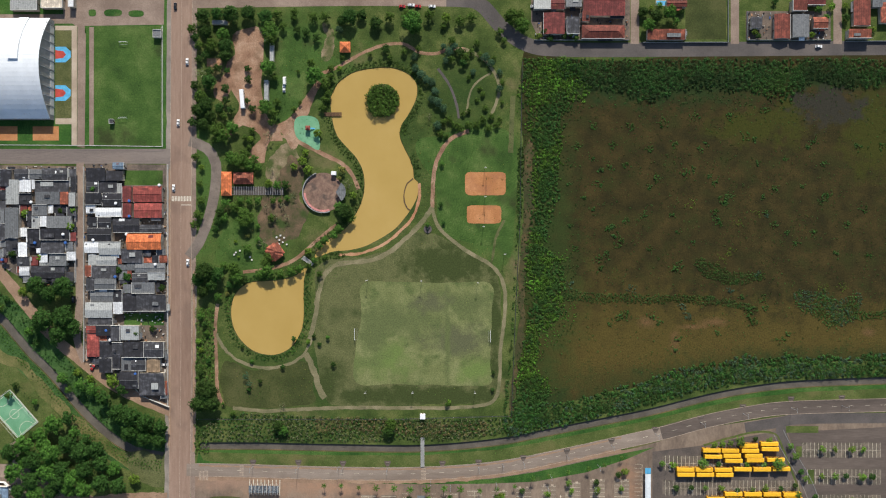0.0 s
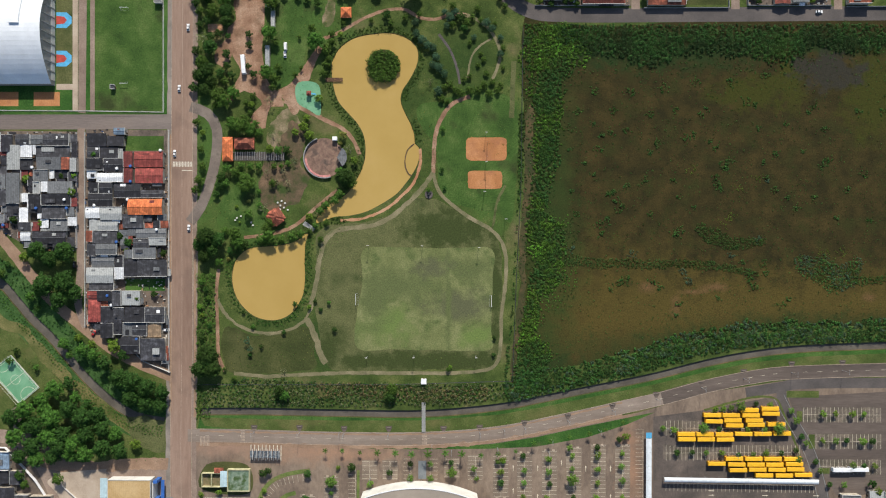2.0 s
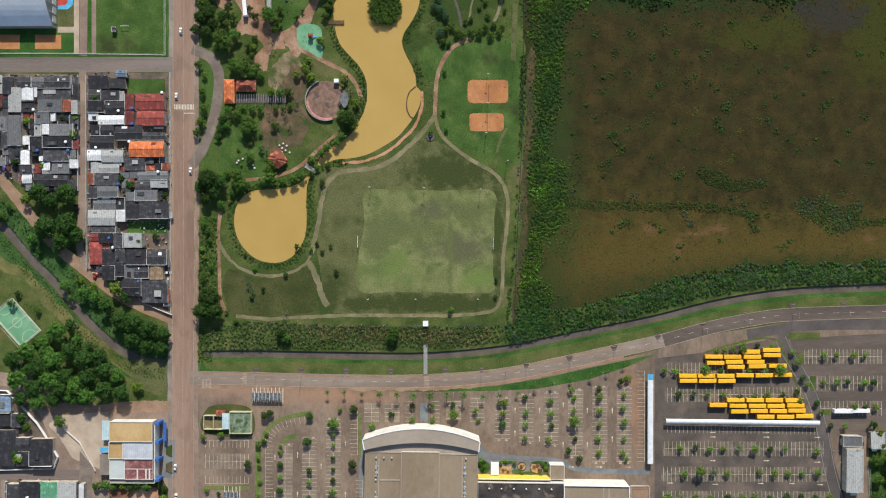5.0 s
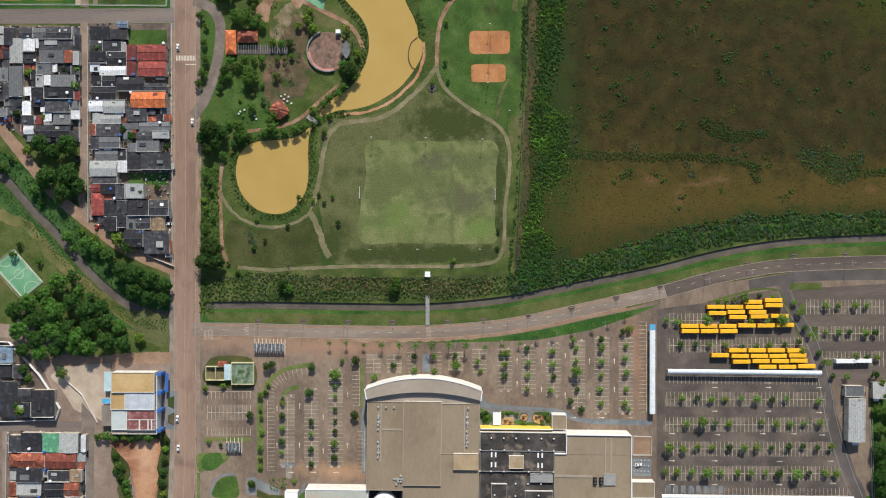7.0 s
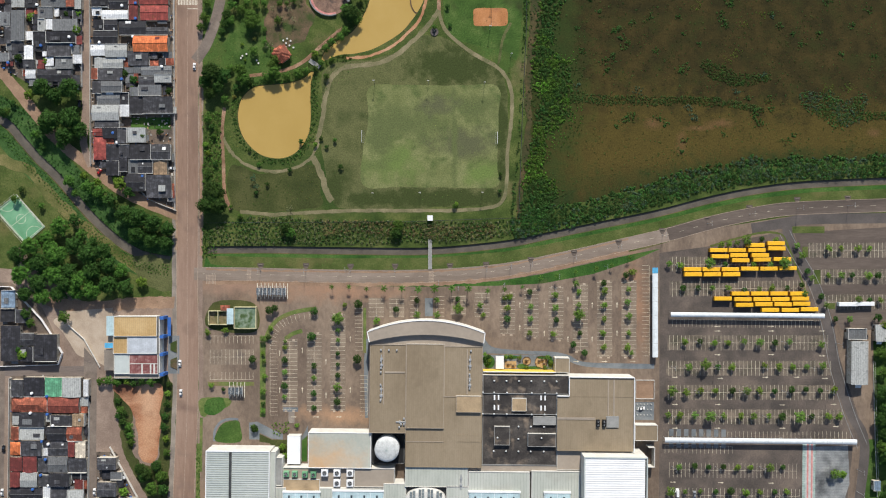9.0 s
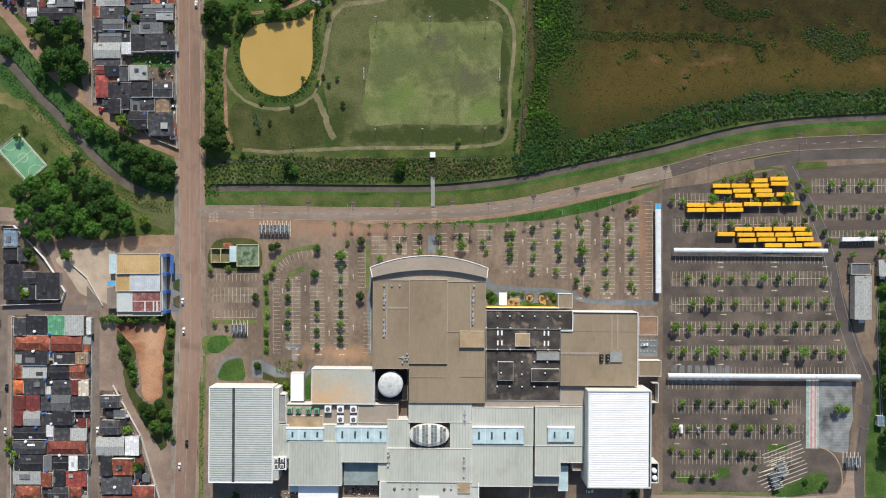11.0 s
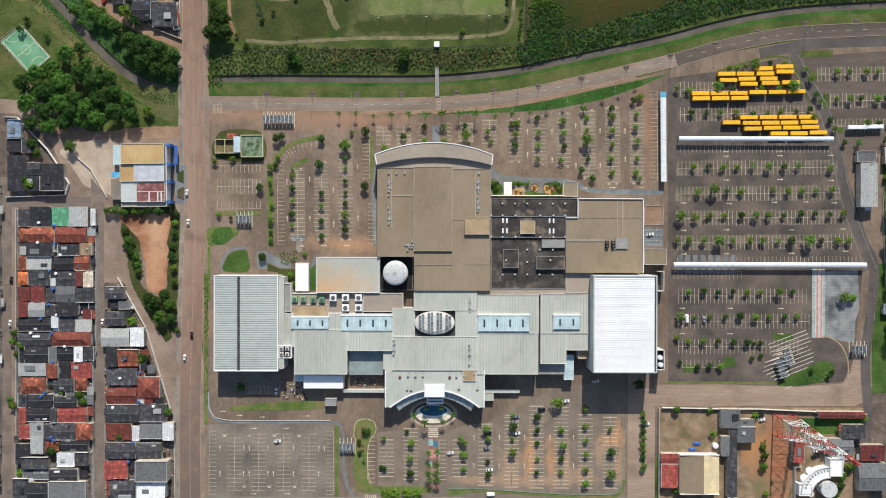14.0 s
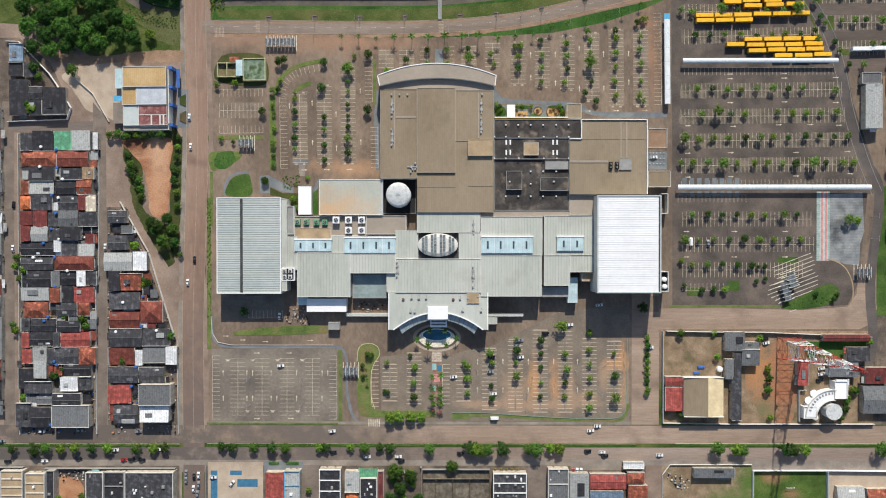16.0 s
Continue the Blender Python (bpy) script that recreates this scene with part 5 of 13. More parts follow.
# --- creek woods in the west ---
creek_wood = {}
thicket("creek_growth", north_bank, 1.9, 0.6, 1.5, "fen_green", "green bushes along the creek", 72, 26, 0.26, 0.3, patch=(0.05, -0.35))
thicket("creek_growth", north_bank, 3.4, 0.8, 1.8, "fen", "dark green bushes along the creek", 74, 30, 0.28, 0.4, patch=(0.05, -0.1))
thicket("creek_growth", sides(creek_line, -3.0) + sides(creek_line, -9.5)[::-1], 1.5, 0.5, 1.1, "lush", "dense bright green reeds along the creek", 73, 22, 0.24, 0.2)
thicket("rough_grass", [(-305.8, -73.4), (-284, -73.4), (-262.3, -95), (-244.3, -116.7), (-222.6, -134.7), (-229.8, -140.1), (-251.5, -152.7), (-269.6, -116.7), (-284.1, -134.7), (-305.8, -123.9)], 1.8, 0.3, 0.9, "dark", "rough dark grass round the sports court", 75, 9, 0.22, 0.1, ([(-284, -91.4), (-276.8, -87.8), (-255.8, -111.3), (-269.6, -123.9), (-284, -109.5)],), "grass", (0.03, -0.05))
stand("big", [(-256.6, -23.1, 6.5), (-247.7, -28.4, 5.8), (-238.7, -24.1, 7.2), (-251.2, -44.5, 7.9), (-238.7, -42.7, 7.9), (-233.3, -49.8, 5.8), (-242.3, -53.4, 6.5), (-254.8, -48.0, 5.1), (-204.7, -103.2, 6.5), (-195.8, -105.0, 7.2), (-186.8, -108.6, 6.5), (-177.9, -112.1, 5.1), (-197.5, -115.7, 5.8), (-188.6, -119.3, 5.8), (-179.7, -121.0, 5.1)], 0, wood=creek_wood)
stand("round", [(-265.6, -27.0, 4.0), (-245.9, -58.7, 3.6), (-240.5, -81.9, 4.3), (-231.5, -78.3, 3.2), (-228.0, -85.5, 5.1), (-220.8, -89.0, 5.1), (-213.6, -94.3, 5.8), (-208.3, -83.7, 5.1), (-202.9, -89.0, 4.3), (-262, -52, 3.4), (-258, -60, 3), (-283, -38, 3.6)], wood=creek_wood)
stand("big", [(-272.0, -128.0, 6.5), (-263.1, -122.7, 6.5), (-254.2, -117.3, 5.1), (-245.3, -110.2, 6.5), (-257.7, -133.3, 7.2), (-247.0, -128.0, 7.2), (-236.3, -122.6, 6.5), (-270.2, -140.5, 6.5), (-259.5, -145.8, 6.5), (-248.8, -140.4, 7.2), (-239.9, -138.6, 5.8), (-227.4, -127.9, 7.2), (-218.5, -126.2, 5.8), (-225.6, -138.6, 6.5), (-214.9, -135.0, 5.8)], wood=creek_wood)
stand("big", [(-207.8, -138.6, 5.1), (-257.7, -154.7, 5.8), (-247.0, -152.9, 5.8), (-236.3, -151.1, 5.8), (-225.6, -151.1, 5.8), (-214.9, -147.5, 6.5), (-204.2, -149.2, 5.8), (-268.4, -152.9, 5.1), (-232, -144, 6), (-242, -146, 6), (-253, -123, 5), (-265, -134, 5)], wood=creek_wood)
stand("round", [(-236.3, -106.6, 5.1), (-232.8, -115.5, 4.3), (-195.3, -145.7, 4.3), (-225, -120, 4)], wood=creek_wood)
row_of("round", [(-277.3, -31.9), (-280.9, -37.3), (-223.3, -82), (-212.5, -80.2), (-237.6, -89.2), (-271.8, -86.7), (-259.2, -97.1), (-275.4, -92.8), (-261, -117.9)], 0.9)
joined_trees(creek_wood, "stand of green trees with merging crowns by the creek")
# rough grass over the lawns
for gap, r0, r1, leaf, seed, patch in ((2.3, 0.2, 0.6, "mid", 110, (0.02, 0.0)), (3.2, 0.3, 0.9, "dark", 111, (0.025, 0.1)), (3.0, 0.2, 0.5, "yellow", 112, (0.03, 0.15))):
    thicket("rough_grass", [(-158.1, 151.8), (27.5, 151.3), (43.7, 133.3), (44.7, 50.6), (34.7, 0.3), (34.7, -10.4), (-8.5, 3.9), (-51.6, -5.1), (-80.4, -28.4), (-85.8, -71.6), (-80.4, -93.2), (-138.1, -98.7), (-139.9, -42.9), (-158, -35.7)], gap, r0, r1, leaf, "rough tufts of grass and weeds in the park", seed, 7, 0.22, 0.1, [pond_north, pond_south, [(-138.2, 137.3), (-112.9, 140.9), (-111.1, 54.4), (-138.2, 54.4)], [(-161.7, 71.7), (-148.3, 66.7), (-141.1, 54.4), (-141.8, 36.4), (-146.8, 16.2), (-153.3, 0.4), (-161.3, -8.7), (-162, 4), (-156.2, 7.6), (-152.6, 20.2), (-149, 36.4), (-149, 53.7), (-154.4, 60.9), (-161.7, 63.8)]], "grass", patch)
    thicket("rough_grass", [(-78.6, -10.4), (-24.6, -5), (-24.3, -21.2), (30.4, -22.7), (34.7, -89.4), (30.3, -97.4), (-66, -98.2), (-80.4, -71.6)], gap * 1.6, r0 * 0.7, r1 * 0.7, leaf, "weeds in the worn playing field", seed + 10, 6, 0.2, 0.1, (), "grass", (0.03, 0.2))
    thicket("rough_grass", [(-304.5, -64.6), (-282.8, -71.8), (-257.4, -86.2), (-235.7, -107.8), (-210.3, -125.8), (-177.8, -136.5), (-177.8, -158.1), (-195.8, -158.2), (-213.9, -125.8), (-253.7, -116.9), (-282.7, -89.9), (-304.5, -89.9)], gap, r0, r1, leaf, "rough tufts of grass and weeds by the creek", seed + 20, 7, 0.22, 0.1, (), "grass", (0.03, 0.0))
    thicket("rough_grass", [(-155.4, -130), (-66, -132), (-12, -131.9), (34.6, -128.2), (95.6, -116.6), (167.2, -100.7), (228, -91.4), (334.9, -86.9), (334.9, -92.6), (220.8, -96.4), (167.2, -104.7), (77.7, -126), (34.6, -134.3), (-66, -138.1), (-152.5, -134)], gap, r0 * 0.7, r1 * 0.6, {"yellow": "fen_light"}.get(leaf, leaf), "rough tufts of grass on the road verge", seed + 30, 6, 0.2, 0.1, (), "grass", (0.04, 0.1))

# ---- shopping centre ----
M["sail"] = material("sail", tones(150, 196, 196, 0.12), 0.3, 0.7)
M["roof_white"] = material("roof_white", tones(246, 247, 248, 0.03), 0.05, 0.45, spec=0.4)
M["blue_bay"] = material("blue_bay", tones(64, 116, 146, 0.15), 0.3, 0.85, grit=0.12)
M["seam"] = material("seam", tones(158, 163, 155, 0.1), 0.3, 0.6)
M["tank_white"] = material("tank_white", tones(206, 208, 208, 0.12), 0.5, 0.6, blotch=(rgb(150, 152, 152), 0.5, 0.58, 0.75))
M["deck"] = material("deck", tones(140, 154, 154, 0.1), 0.15, 0.7, grit=0.08)
M["roof_pale"] = material("roof_pale", [rgb(173, 178, 169), rgb(189, 193, 184), rgb(199, 202, 194)], 0.04, 0.5, fine=4, spec=0.4, stretch=(1, 0.25, 1), blotch=(rgb(172, 170, 160), 0.05, 0.6, 0.78), grit=0.04)
M["roof_hall"] = material("roof_hall", [rgb(178, 188, 188), rgb(194, 202, 200), rgb(206, 212, 210)], 0.03, 0.5, fine=4, spec=0.4)
M["roof_brown"] = material("roof_brown", [rgb(137, 122, 101), rgb(148, 133, 111), rgb(156, 141, 119)], 0.03, 0.8, fine=5, stretch=(1, 0.4, 1), stripes=("X", 0.75, 0.05), blotch=(rgb(126, 112, 92), 0.07, 0.58, 0.8), grit=0.07)
M["roof_arch"] = material("roof_arch", tones(164, 152, 138, 0.06), 0.05, 0.7)
M["roof_dark"] = material("roof_dark", [rgb(50, 47, 46), rgb(66, 62, 60), rgb(92, 87, 83)], 0.12, 0.85, fine=5, blotch=(rgb(134, 120, 106), 0.15, 0.55, 0.72), grit=0.25)
M["rust"] = material("rust", tones(172, 150, 120, 0.1), 0.15, 0.8, grit=0.06)
M["glass_roof"] = material("glass_roof", tones(190, 214, 220, 0.08), 0.2, 0.5, spec=0.3, stripes=("X", 0.9, 0.1), grit=0.06)
M["slot_dark"] = material("slot_dark", tones(64, 76, 82, 0.15), 0.4, 0.5)
M["glass_bright"] = material("glass_bright", tones(158, 170, 174, 0.1), 0.3, 0.45, spec=0.3)
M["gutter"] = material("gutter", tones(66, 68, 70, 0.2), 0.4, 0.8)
M["wall_pale"] = material("wall_pale", tones(214, 212, 206, 0.06), 0.15, 0.8)
M["wall_grey"] = material("wall_grey", tones(150, 150, 148, 0.08), 0.15, 0.8)
M["steel"] = material("steel", tones(170, 172, 174, 0.1), 0.8, 0.5, metal=0.3)
M["black"] = material("black", tones(34, 34, 36, 0.2), 0.8, 0.7)
M["pool"] = material("pool", tones(44, 104, 128, 0.12), 0.2, 0.1, spec=0.5)
M["blue_paint"] = material("blue_paint", tones(58, 104, 176, 0.1), 0.4, 0.6)
M["sky_paint"] = material("sky_paint", tones(92, 176, 220, 0.1), 0.4, 0.6)
M["yellow_paint"] = material("yellow_paint", tones(246, 204, 90, 0.06), 0.3, 0.5)
M["green_court"] = material("green_court", [rgb(96, 150, 112), rgb(112, 166, 128), rgb(130, 178, 142)], 0.1, 0.85, fine=4)
M["red_paint"] = material("red_paint", tones(186, 74, 66, 0.1), 0.3, 0.6)

grid(-0.86)  # C
MX, MY = -12.2, -251
mall = thing("shopping_centre", MX, MY, 0, "sprawling shopping centre with brown, pale grey and white roofs", "building")


def piece(name, s, mat, parent, label="", smooth=False):
    """A part of the shopping centre, drawn in plan coordinates."""
    ob = part(name, s, mat, parent, label, smooth)
    if parent == mall:
        ob.location = (-MX, -MY, 0)
    return ob


def ribs(s, x0, y0, x1, y1, z, across, pitch, w=0.12, h=0.09):
    """Raised seams over a roof, running along x (across='y') or along y (across='x')."""
    a, b = (x0, x1) if across == "x" else (y0, y1)
    n = max(1, round((b - a) / pitch))
    for i in range(1, n):
        q = a + (b - a) * i / n
        if across == "x":
            s.box(q - w / 2, y0, z, q + w / 2, y1, z + h)
        else:
            s.box(x0, q - w / 2, z, x1, q + w / 2, z + h)
    return s


def wing(x0, y0, x1, y1, z, roof, label, rim=0.35, lip=0.5, rim_mat="wall_pale", seams=None, base=0.0):
    """A block of the building: wall, roof within a raised rim, seams."""
    w = piece("wing", Shape().box(x0, y0, base, x1, y1, z - 0.35), M["wall_pale"], mall, label)
    part("roof", Shape().box(x0 + rim, y0 + rim, z - 0.35, x1 - rim, y1 - rim, z), M[roof], w)
    r = Shape()
    r.box(x0, y0, z - 0.35, x1, y0 + rim, z + lip).box(x0, y1 - rim, z - 0.35, x1, y1, z + lip)
    r.box(x0, y0 + rim, z - 0.35, x0 + rim, y1 - rim, z + lip).box(x1 - rim, y0 + rim, z - 0.35, x1, y1 - rim, z + lip)
    part("rim", r, M[rim_mat], w)
    if seams:
        part("seams", ribs(Shape(), x0 + rim, y0 + rim, x1 - rim, y1 - rim, z, *seams), M["seam" if roof in ("roof_pale", "roof_hall") else roof], w)
    return w


# halls
x0, y0, x1, y1 = -148.2, -310.9, -108.6, -251.8
west_hall = wing(x0, y0, x1, y1, 13, "roof_hall", "tall hall with ribbed pale metal roof", 0.5, 0.4, "roof_white", ("y", 1.38, 0.4, 0.16))
gx = x0 + (x1 - x0) * 0.385
part("gutter", Shape().box(gx - 0.8, y0 + 0.5, 13.0, gx + 0.8, y1 - 0.5, 13.3), M["gutter"], west_hall, "dark roof gutter")
wing(-108.5, -309.5, -105.4, -252.6, 11.5, "roof_pale", "pale lean-to strip of the hall", 0.2, 0.2)
x0, y0, x1, y1 = 84.1, -310, 122.7, -251
east_hall = wing(x0, y0, x1, y1, 20.5, "roof_white", "tall hall with glaring white ribbed roof", 0.7, 0.5, "roof_hall", ("y", 1.38, 0.4, 0.14))
part("gutter", Shape().box(x1 - 1.5, y0 + 0.7, 20.5, x1 - 0.8, y1 - 0.7, 20.75), M["gutter"], east_hall, "dark roof gutter")
for r in [(127.4, -261.3, 131.3, -249, 6), (125.3, -309.6, 129.9, -297.5, 12)]:
    piece("annex", wall_line(Shape(), [(r[0], r[1]), (r[2], r[1]), (r[2], r[3]), (r[0], r[3])], 0, r[4], 0.4), M["wall_pale"], mall, "open-topped plant yard")
piece("annex_floor", Shape().box(125.3, -309.4, 0, 129.7, -297.7, 9.5), M["black"], mall, "dark floor of the tank tower")
for tx, ty in [(127.4, -302.2), (127.7, -306.6)]:
    piece("tank", Shape().cyl(tx, ty, 9.5, 12.2, 1.5, 20).dome(tx, ty, 12.2, 1.5, 0.4, 20, 3), M["roof_white"], mall, "white cylindrical water tank", True)
# brown north block with its arched front
wing(-47.5, -240, -24.9, -185.1, 12, "roof_brown", "brown roofed north block", 0.3, 0.3, "roof_arch")
wing(-24.9, -236.6, -1.3, -184.6, 13, "roof_brown", "raised brown middle roof", 0.3, 0.2, "roof_arch")
wing(-1.3, -217.1, 22.4, -185.8, 12, "roof_brown", "brown roofed north block", 0.3, 0.3, "roof_arch")
wing(-24.9, -260.9, -1.3, -236.9, 12, "roof_brown", "brown roofed block", 0.2, 0.2, "roof_brown")
wing(-1.3, -260.9, 22.4, -217.1, 12, "roof_brown", "brown roofed block", 0.2, 0.2, "roof_brown")
wing(6.3, -226.3, 21.6, -216.3, 13.6, "rust", "raised beige roof box", 0.2, 0.2, "roof_arch")
wing(6.4, -244.9, 22.4, -240.7, 12.15, "roof_brown", "brown roof strip", 0.1, 0.05, "roof_brown")
wing(-47.6, -186.4, 22.4, -179.1, 11.4, "roof_arch", "roof strip behind the curved front", 0.2, 0.1, "roof_arch")
ridge = Shape()
for r in [(-13.4, -235.9, -12.4, -185.4), (-39.1, -222.3, -38.5, -185.8), (-38.1, -202.8, -25.6, -201.8), (12.6, -215.4, 13.3, -187.6), (-24.9, -245.2, -1.3, -244.9)]:
    ridge.box(r[0], r[1], 11.9, r[2], r[3], 13.25 if r[0] > -10 and r[2] < 0 else 12.25)
piece("flashing", ridge, M["roof_arch"], mall, "pale roof flashing")


def arc(a, b, rise, n=18):
    """Points on an arc from a to b, its middle moved rise to the left."""
    a, b = Vector(a), Vector(b)
    d = b - a
    nrm = Vector((-d.y, d.x)).normalized()
    return [tuple(a + d * (i / n) + nrm * rise * (1 - (2 * i / n - 1) ** 2)) for i in range(n + 1)]


fr = [(-49, -177.2), (23.6, -177.3), (-47.7, -183.5), (22.9, -183.5)]
outer, inner = arc(fr[0], fr[1], 7.4), arc(fr[2], fr[3], 4.8)
arch = piece("front", Shape().prism(outer + inner[::-1], 0, 13.6), M["wall_pale"], mall, "curved north front with broad pale brown coping")
part("coping", Shape().prism(outer + inner[::-1], 13.6, 14.0), M["roof_arch"], arch)
rimline = Shape()
wall_line(rimline, outer, 14.0, 14.35, 0.5)
wall_line(rimline, [outer[0], inner[0]], 14.0, 14.35, 0.5)
wall_line(rimline, [outer[-1], inner[-1]], 14.0, 14.35, 0.5)
part("rim", rimline, M["roof_white"], arch)
# dark flat roofs
wing(22.8, -215.2, 76.1, -203.6, 10.5, "roof_dark", "blackened flat roof", 0.3, 0.4, "wall_grey")
wing(22.8, -228, 68.8, -215.1, 10.3, "roof_dark", "blackened flat roof", 0.3, 0.4, "wall_grey")
wing(22.9, -259.7, 69.1, -227.9, 9.5, "roof_dark", "blackened flat roof", 0.3, 0.4, "wall_grey")
wing(40.8, -225.7, 49.9, -217.7, 11.6, "rust", "beige roof box", 0.2, 0.15, "wall_pale")
wing(30.1, -246.9, 39.8, -235.4, 11.5, "roof_dark", "dark raised roof box", 0.25, 0.25, "wall_grey")
wing(50.9, -247.6, 68.3, -239.6, 11.5, "roof_dark", "dark raised roof box", 0.25, 0.25, "wall_grey")
wing(54.2, -234.3, 68.4, -229.1, 10.8, "wall_grey", "grey plant deck on the flat roof", 0.15, 0.15, "wall_grey")
vent = to_mesh("vent", Shape().cyl(0, 0, 0, 0.7, 0.4, 10).dome(0, 0, 0.7, 0.58, 0.3, 10, 3), M["tank_white"])
for pts, z in [([(22.1, -207.1), (29.8, -207.1), (37.4, -207.1), (45.1, -207.1), (52.8, -207.1), (60.8, -207.1), (68.5, -207.1)], 10.5), ([(22.8, -214.4), (29.8, -214.4), (37.8, -214.4), (53.1, -214.4), (61.2, -214.4), (68.5, -214.5), (22.8, -227.7), (29.8, -227.7), (37.8, -227.7), (53.2, -227.7), (61.2, -227.7), (68.5, -227.7)], 10.6),
               ([(45.2, -235.6), (29.9, -251), (37.6, -251), (45.3, -251), (52.9, -251), (61, -251), (45.2, -243.3), (52.9, -235.6), (61, -235.6)], 9.5), ([(32.1, -242.1), (59.3, -242.1)], 11.5)]:
    for x, y in pts:
        piece("vent", vent, None, mall).location = (x - MX, y - MY, z)
for pts in [[(30.1, -217.6), (32.6, -217.6), (30.1, -223.8), (32.6, -223.8), (59, -217.6), (61.5, -217.6), (59.1, -223.9), (61.5, -223.9)]]:
    for x, y in pts:
        piece("skylight_strip", Shape().box(x - 0.45, y - 1.5, 10.3, x + 0.45, y + 1.5, 10.6), M["roof_white"], mall)
# brown east block
wing(76.1, -216.2, 116.3, -204, 12.35, "roof_brown", "brown roofed east block", 0.3, 0.1, "roof_brown")
ux = [(68.8, -215.8), (76.1, -215.8), (76.1, -204), (116.3, -204.1), (116.4, -249.8)]
piece("coping", wall_line(Shape(), ux, 12.2, 13.2, 0.45), M["roof_white"], mall, "white roof edge coping")
wing(68.8, -249.8, 116.4, -215.8, 12.3, "roof_brown", "brown roofed east block", 0.3, 0.1, "roof_brown")
wing(69.3, -262.2, 86.1, -248.2, 10, "roof_arch", "lower beige roof", 0.2, 0.2, "wall_pale")
wing(118.9, -244.8, 133, -234.9, 6, "roof_brown", "low brown annex roof", 0.25, 0.3, "wall_pale")
wing(68, -202.3, 77.1, -193.2, 7, "roof_brown", "small brown annex roof", 0.25, 0.3, "wall_pale")
strip = Shape()
for r in [(68.8, -230.4, 92.4, -229), (100, -227.6, 100.7, -205.4), (103.4, -227.6, 104.2, -205.5)]:
    strip.box(r[0], r[1], 12.3, r[2], r[3], 12.6)
piece("flashing", strip, M["roof_arch"], mall, "pale roof flashing")


def chiller(x, y, z, size, mat, label):
    """A rooftop cooling unit with a round fan."""
    c = piece("cooling_unit", Shape().box(x - size, y - size, z, x + size, y + size, z + size * 1.3, 0.12), M[mat], mall, label)
    part("fan_ring", Shape().cyl(x, y, z + size * 1.3, z + size * 1.3 + 0.3, size * 0.62, 16), M["black"], c)
    f = Shape()
    for i in range(4):
        t = i * math.pi / 2
        f.slab([(x, y, z + size * 1.3 + 0.36), (x + size * 0.55 * math.cos(t), y + size * 0.55 * math.sin(t), z + size * 1.3 + 0.4), (x + size * 0.55 * math.cos(t + 0.6), y + size * 0.55 * math.sin(t + 0.6), z + size * 1.3 + 0.36)], 0.03)
    part("fan", f, M["steel"], c)


for x, y in [(93.9, -231.2), (93.9, -233.3), (97.7, -231.2), (97.7, -233.3)]:
    chiller(x, y, 12.4, 1.1, "black", "dark cooling unit")
wing(99.2, -234.9, 106.8, -228, 13, "wall_grey", "grey rooftop plant box", 0.15, 0.1, "wall_grey")
# middle row
M["roof_stained"] = material("roof_stained", [rgb(173, 178, 169), rgb(186, 188, 178), rgb(197, 197, 186)], 0.04, 0.5, fine=4, spec=0.4, grit=0.05, patches=((-82, -259, 16, 7, rgb(212, 172, 128), 1.4),))
wing(-85.4, -262.5, -46.3, -240.5, 10.5, "roof_stained", "pale metal roof with orange dust stain", 0.3, 0.3, "roof_white", ("x", 2.2, 0.16, 0.14))
wing(-101.4, -275.4, -56.7, -263.1, 8, "roof_arch", "plant deck with cooling units", 0.3, 0.6, "wall_pale")
wing(-56.6, -274.4, -31.7, -262.8, 9.5, "roof_arch", "beige flat roof", 0.3, 0.4, "wall_pale")
wing(-101.2, -277.2, -78.4, -270.2, 8.8, "rust", "dusty orange roof", 0.2, 0.2, "wall_pale")
for x, y in [(-99.1, -266.7), (-93.8, -266.7), (-87.5, -267), (-82.2, -267)]:
    chiller(x, y, 8.1, 1.7, "green_court", "green cooling unit")
for x, y in [(-75.1, -265.6), (-67.4, -265.6), (-59.3, -265.6), (-67.4, -271.9), (-59.3, -271.9)]:
    chiller(x, y, 8.1, 2.1, "roof_white", "white cooling unit")
wing(-109.3, -274.4, -101.6, -256.8, 9, "wall_grey", "plant yard between hall and roofs", 0.3, 0.5, "wall_pale")
wing(-108.4, -296.4, -99.3, -275.4, 10, "roof_pale", "pale metal roof", 0.25, 0.2, "wall_pale", ("x", 2.2, 0.16, 0.14))
wing(-108.9, -303, -100.5, -295, 11, "black", "dark plant pit on the roof", 0.6, 0.9, "roof_white")
wing(-99.2, -313.2, -66.3, -285.6, 10.5, "roof_pale", "pale ribbed metal roof", 0.25, 0.2, "wall_pale", ("x", 1.8, 0.16, 0.16))
wing(-66.3, -298.5, -38.3, -286.6, 10.5, "roof_pale", "pale ribbed metal roof", 0.25, 0.2, "wall_pale", ("x", 1.8, 0.16, 0.16))
wing(-78.3, -287.3, -25, -275.4, 9.6, "roof_pale", "pale metal roof", 0.2, 0.15, "wall_pale", ("x", 2.2, 0.16, 0.14))
wing(-65.6, -314.3, -44.3, -299.4, 5.5, "deck", "lower blue-grey roof in a recess", 0.3, 0.2, "wall_grey", ("y", 2.0, 0.1, 0.06))
wing(-44, -310.2, -38.4, -298.6, 9, "roof_pale", "pale roof strip", 0.2, 0.2, "wall_pale")
wing(-25, -273.4, 14.1, -260.1, 11, "roof_pale", "pale ribbed metal roof", 0.25, 0.3, "wall_pale", ("x", 1.8, 0.16, 0.16))
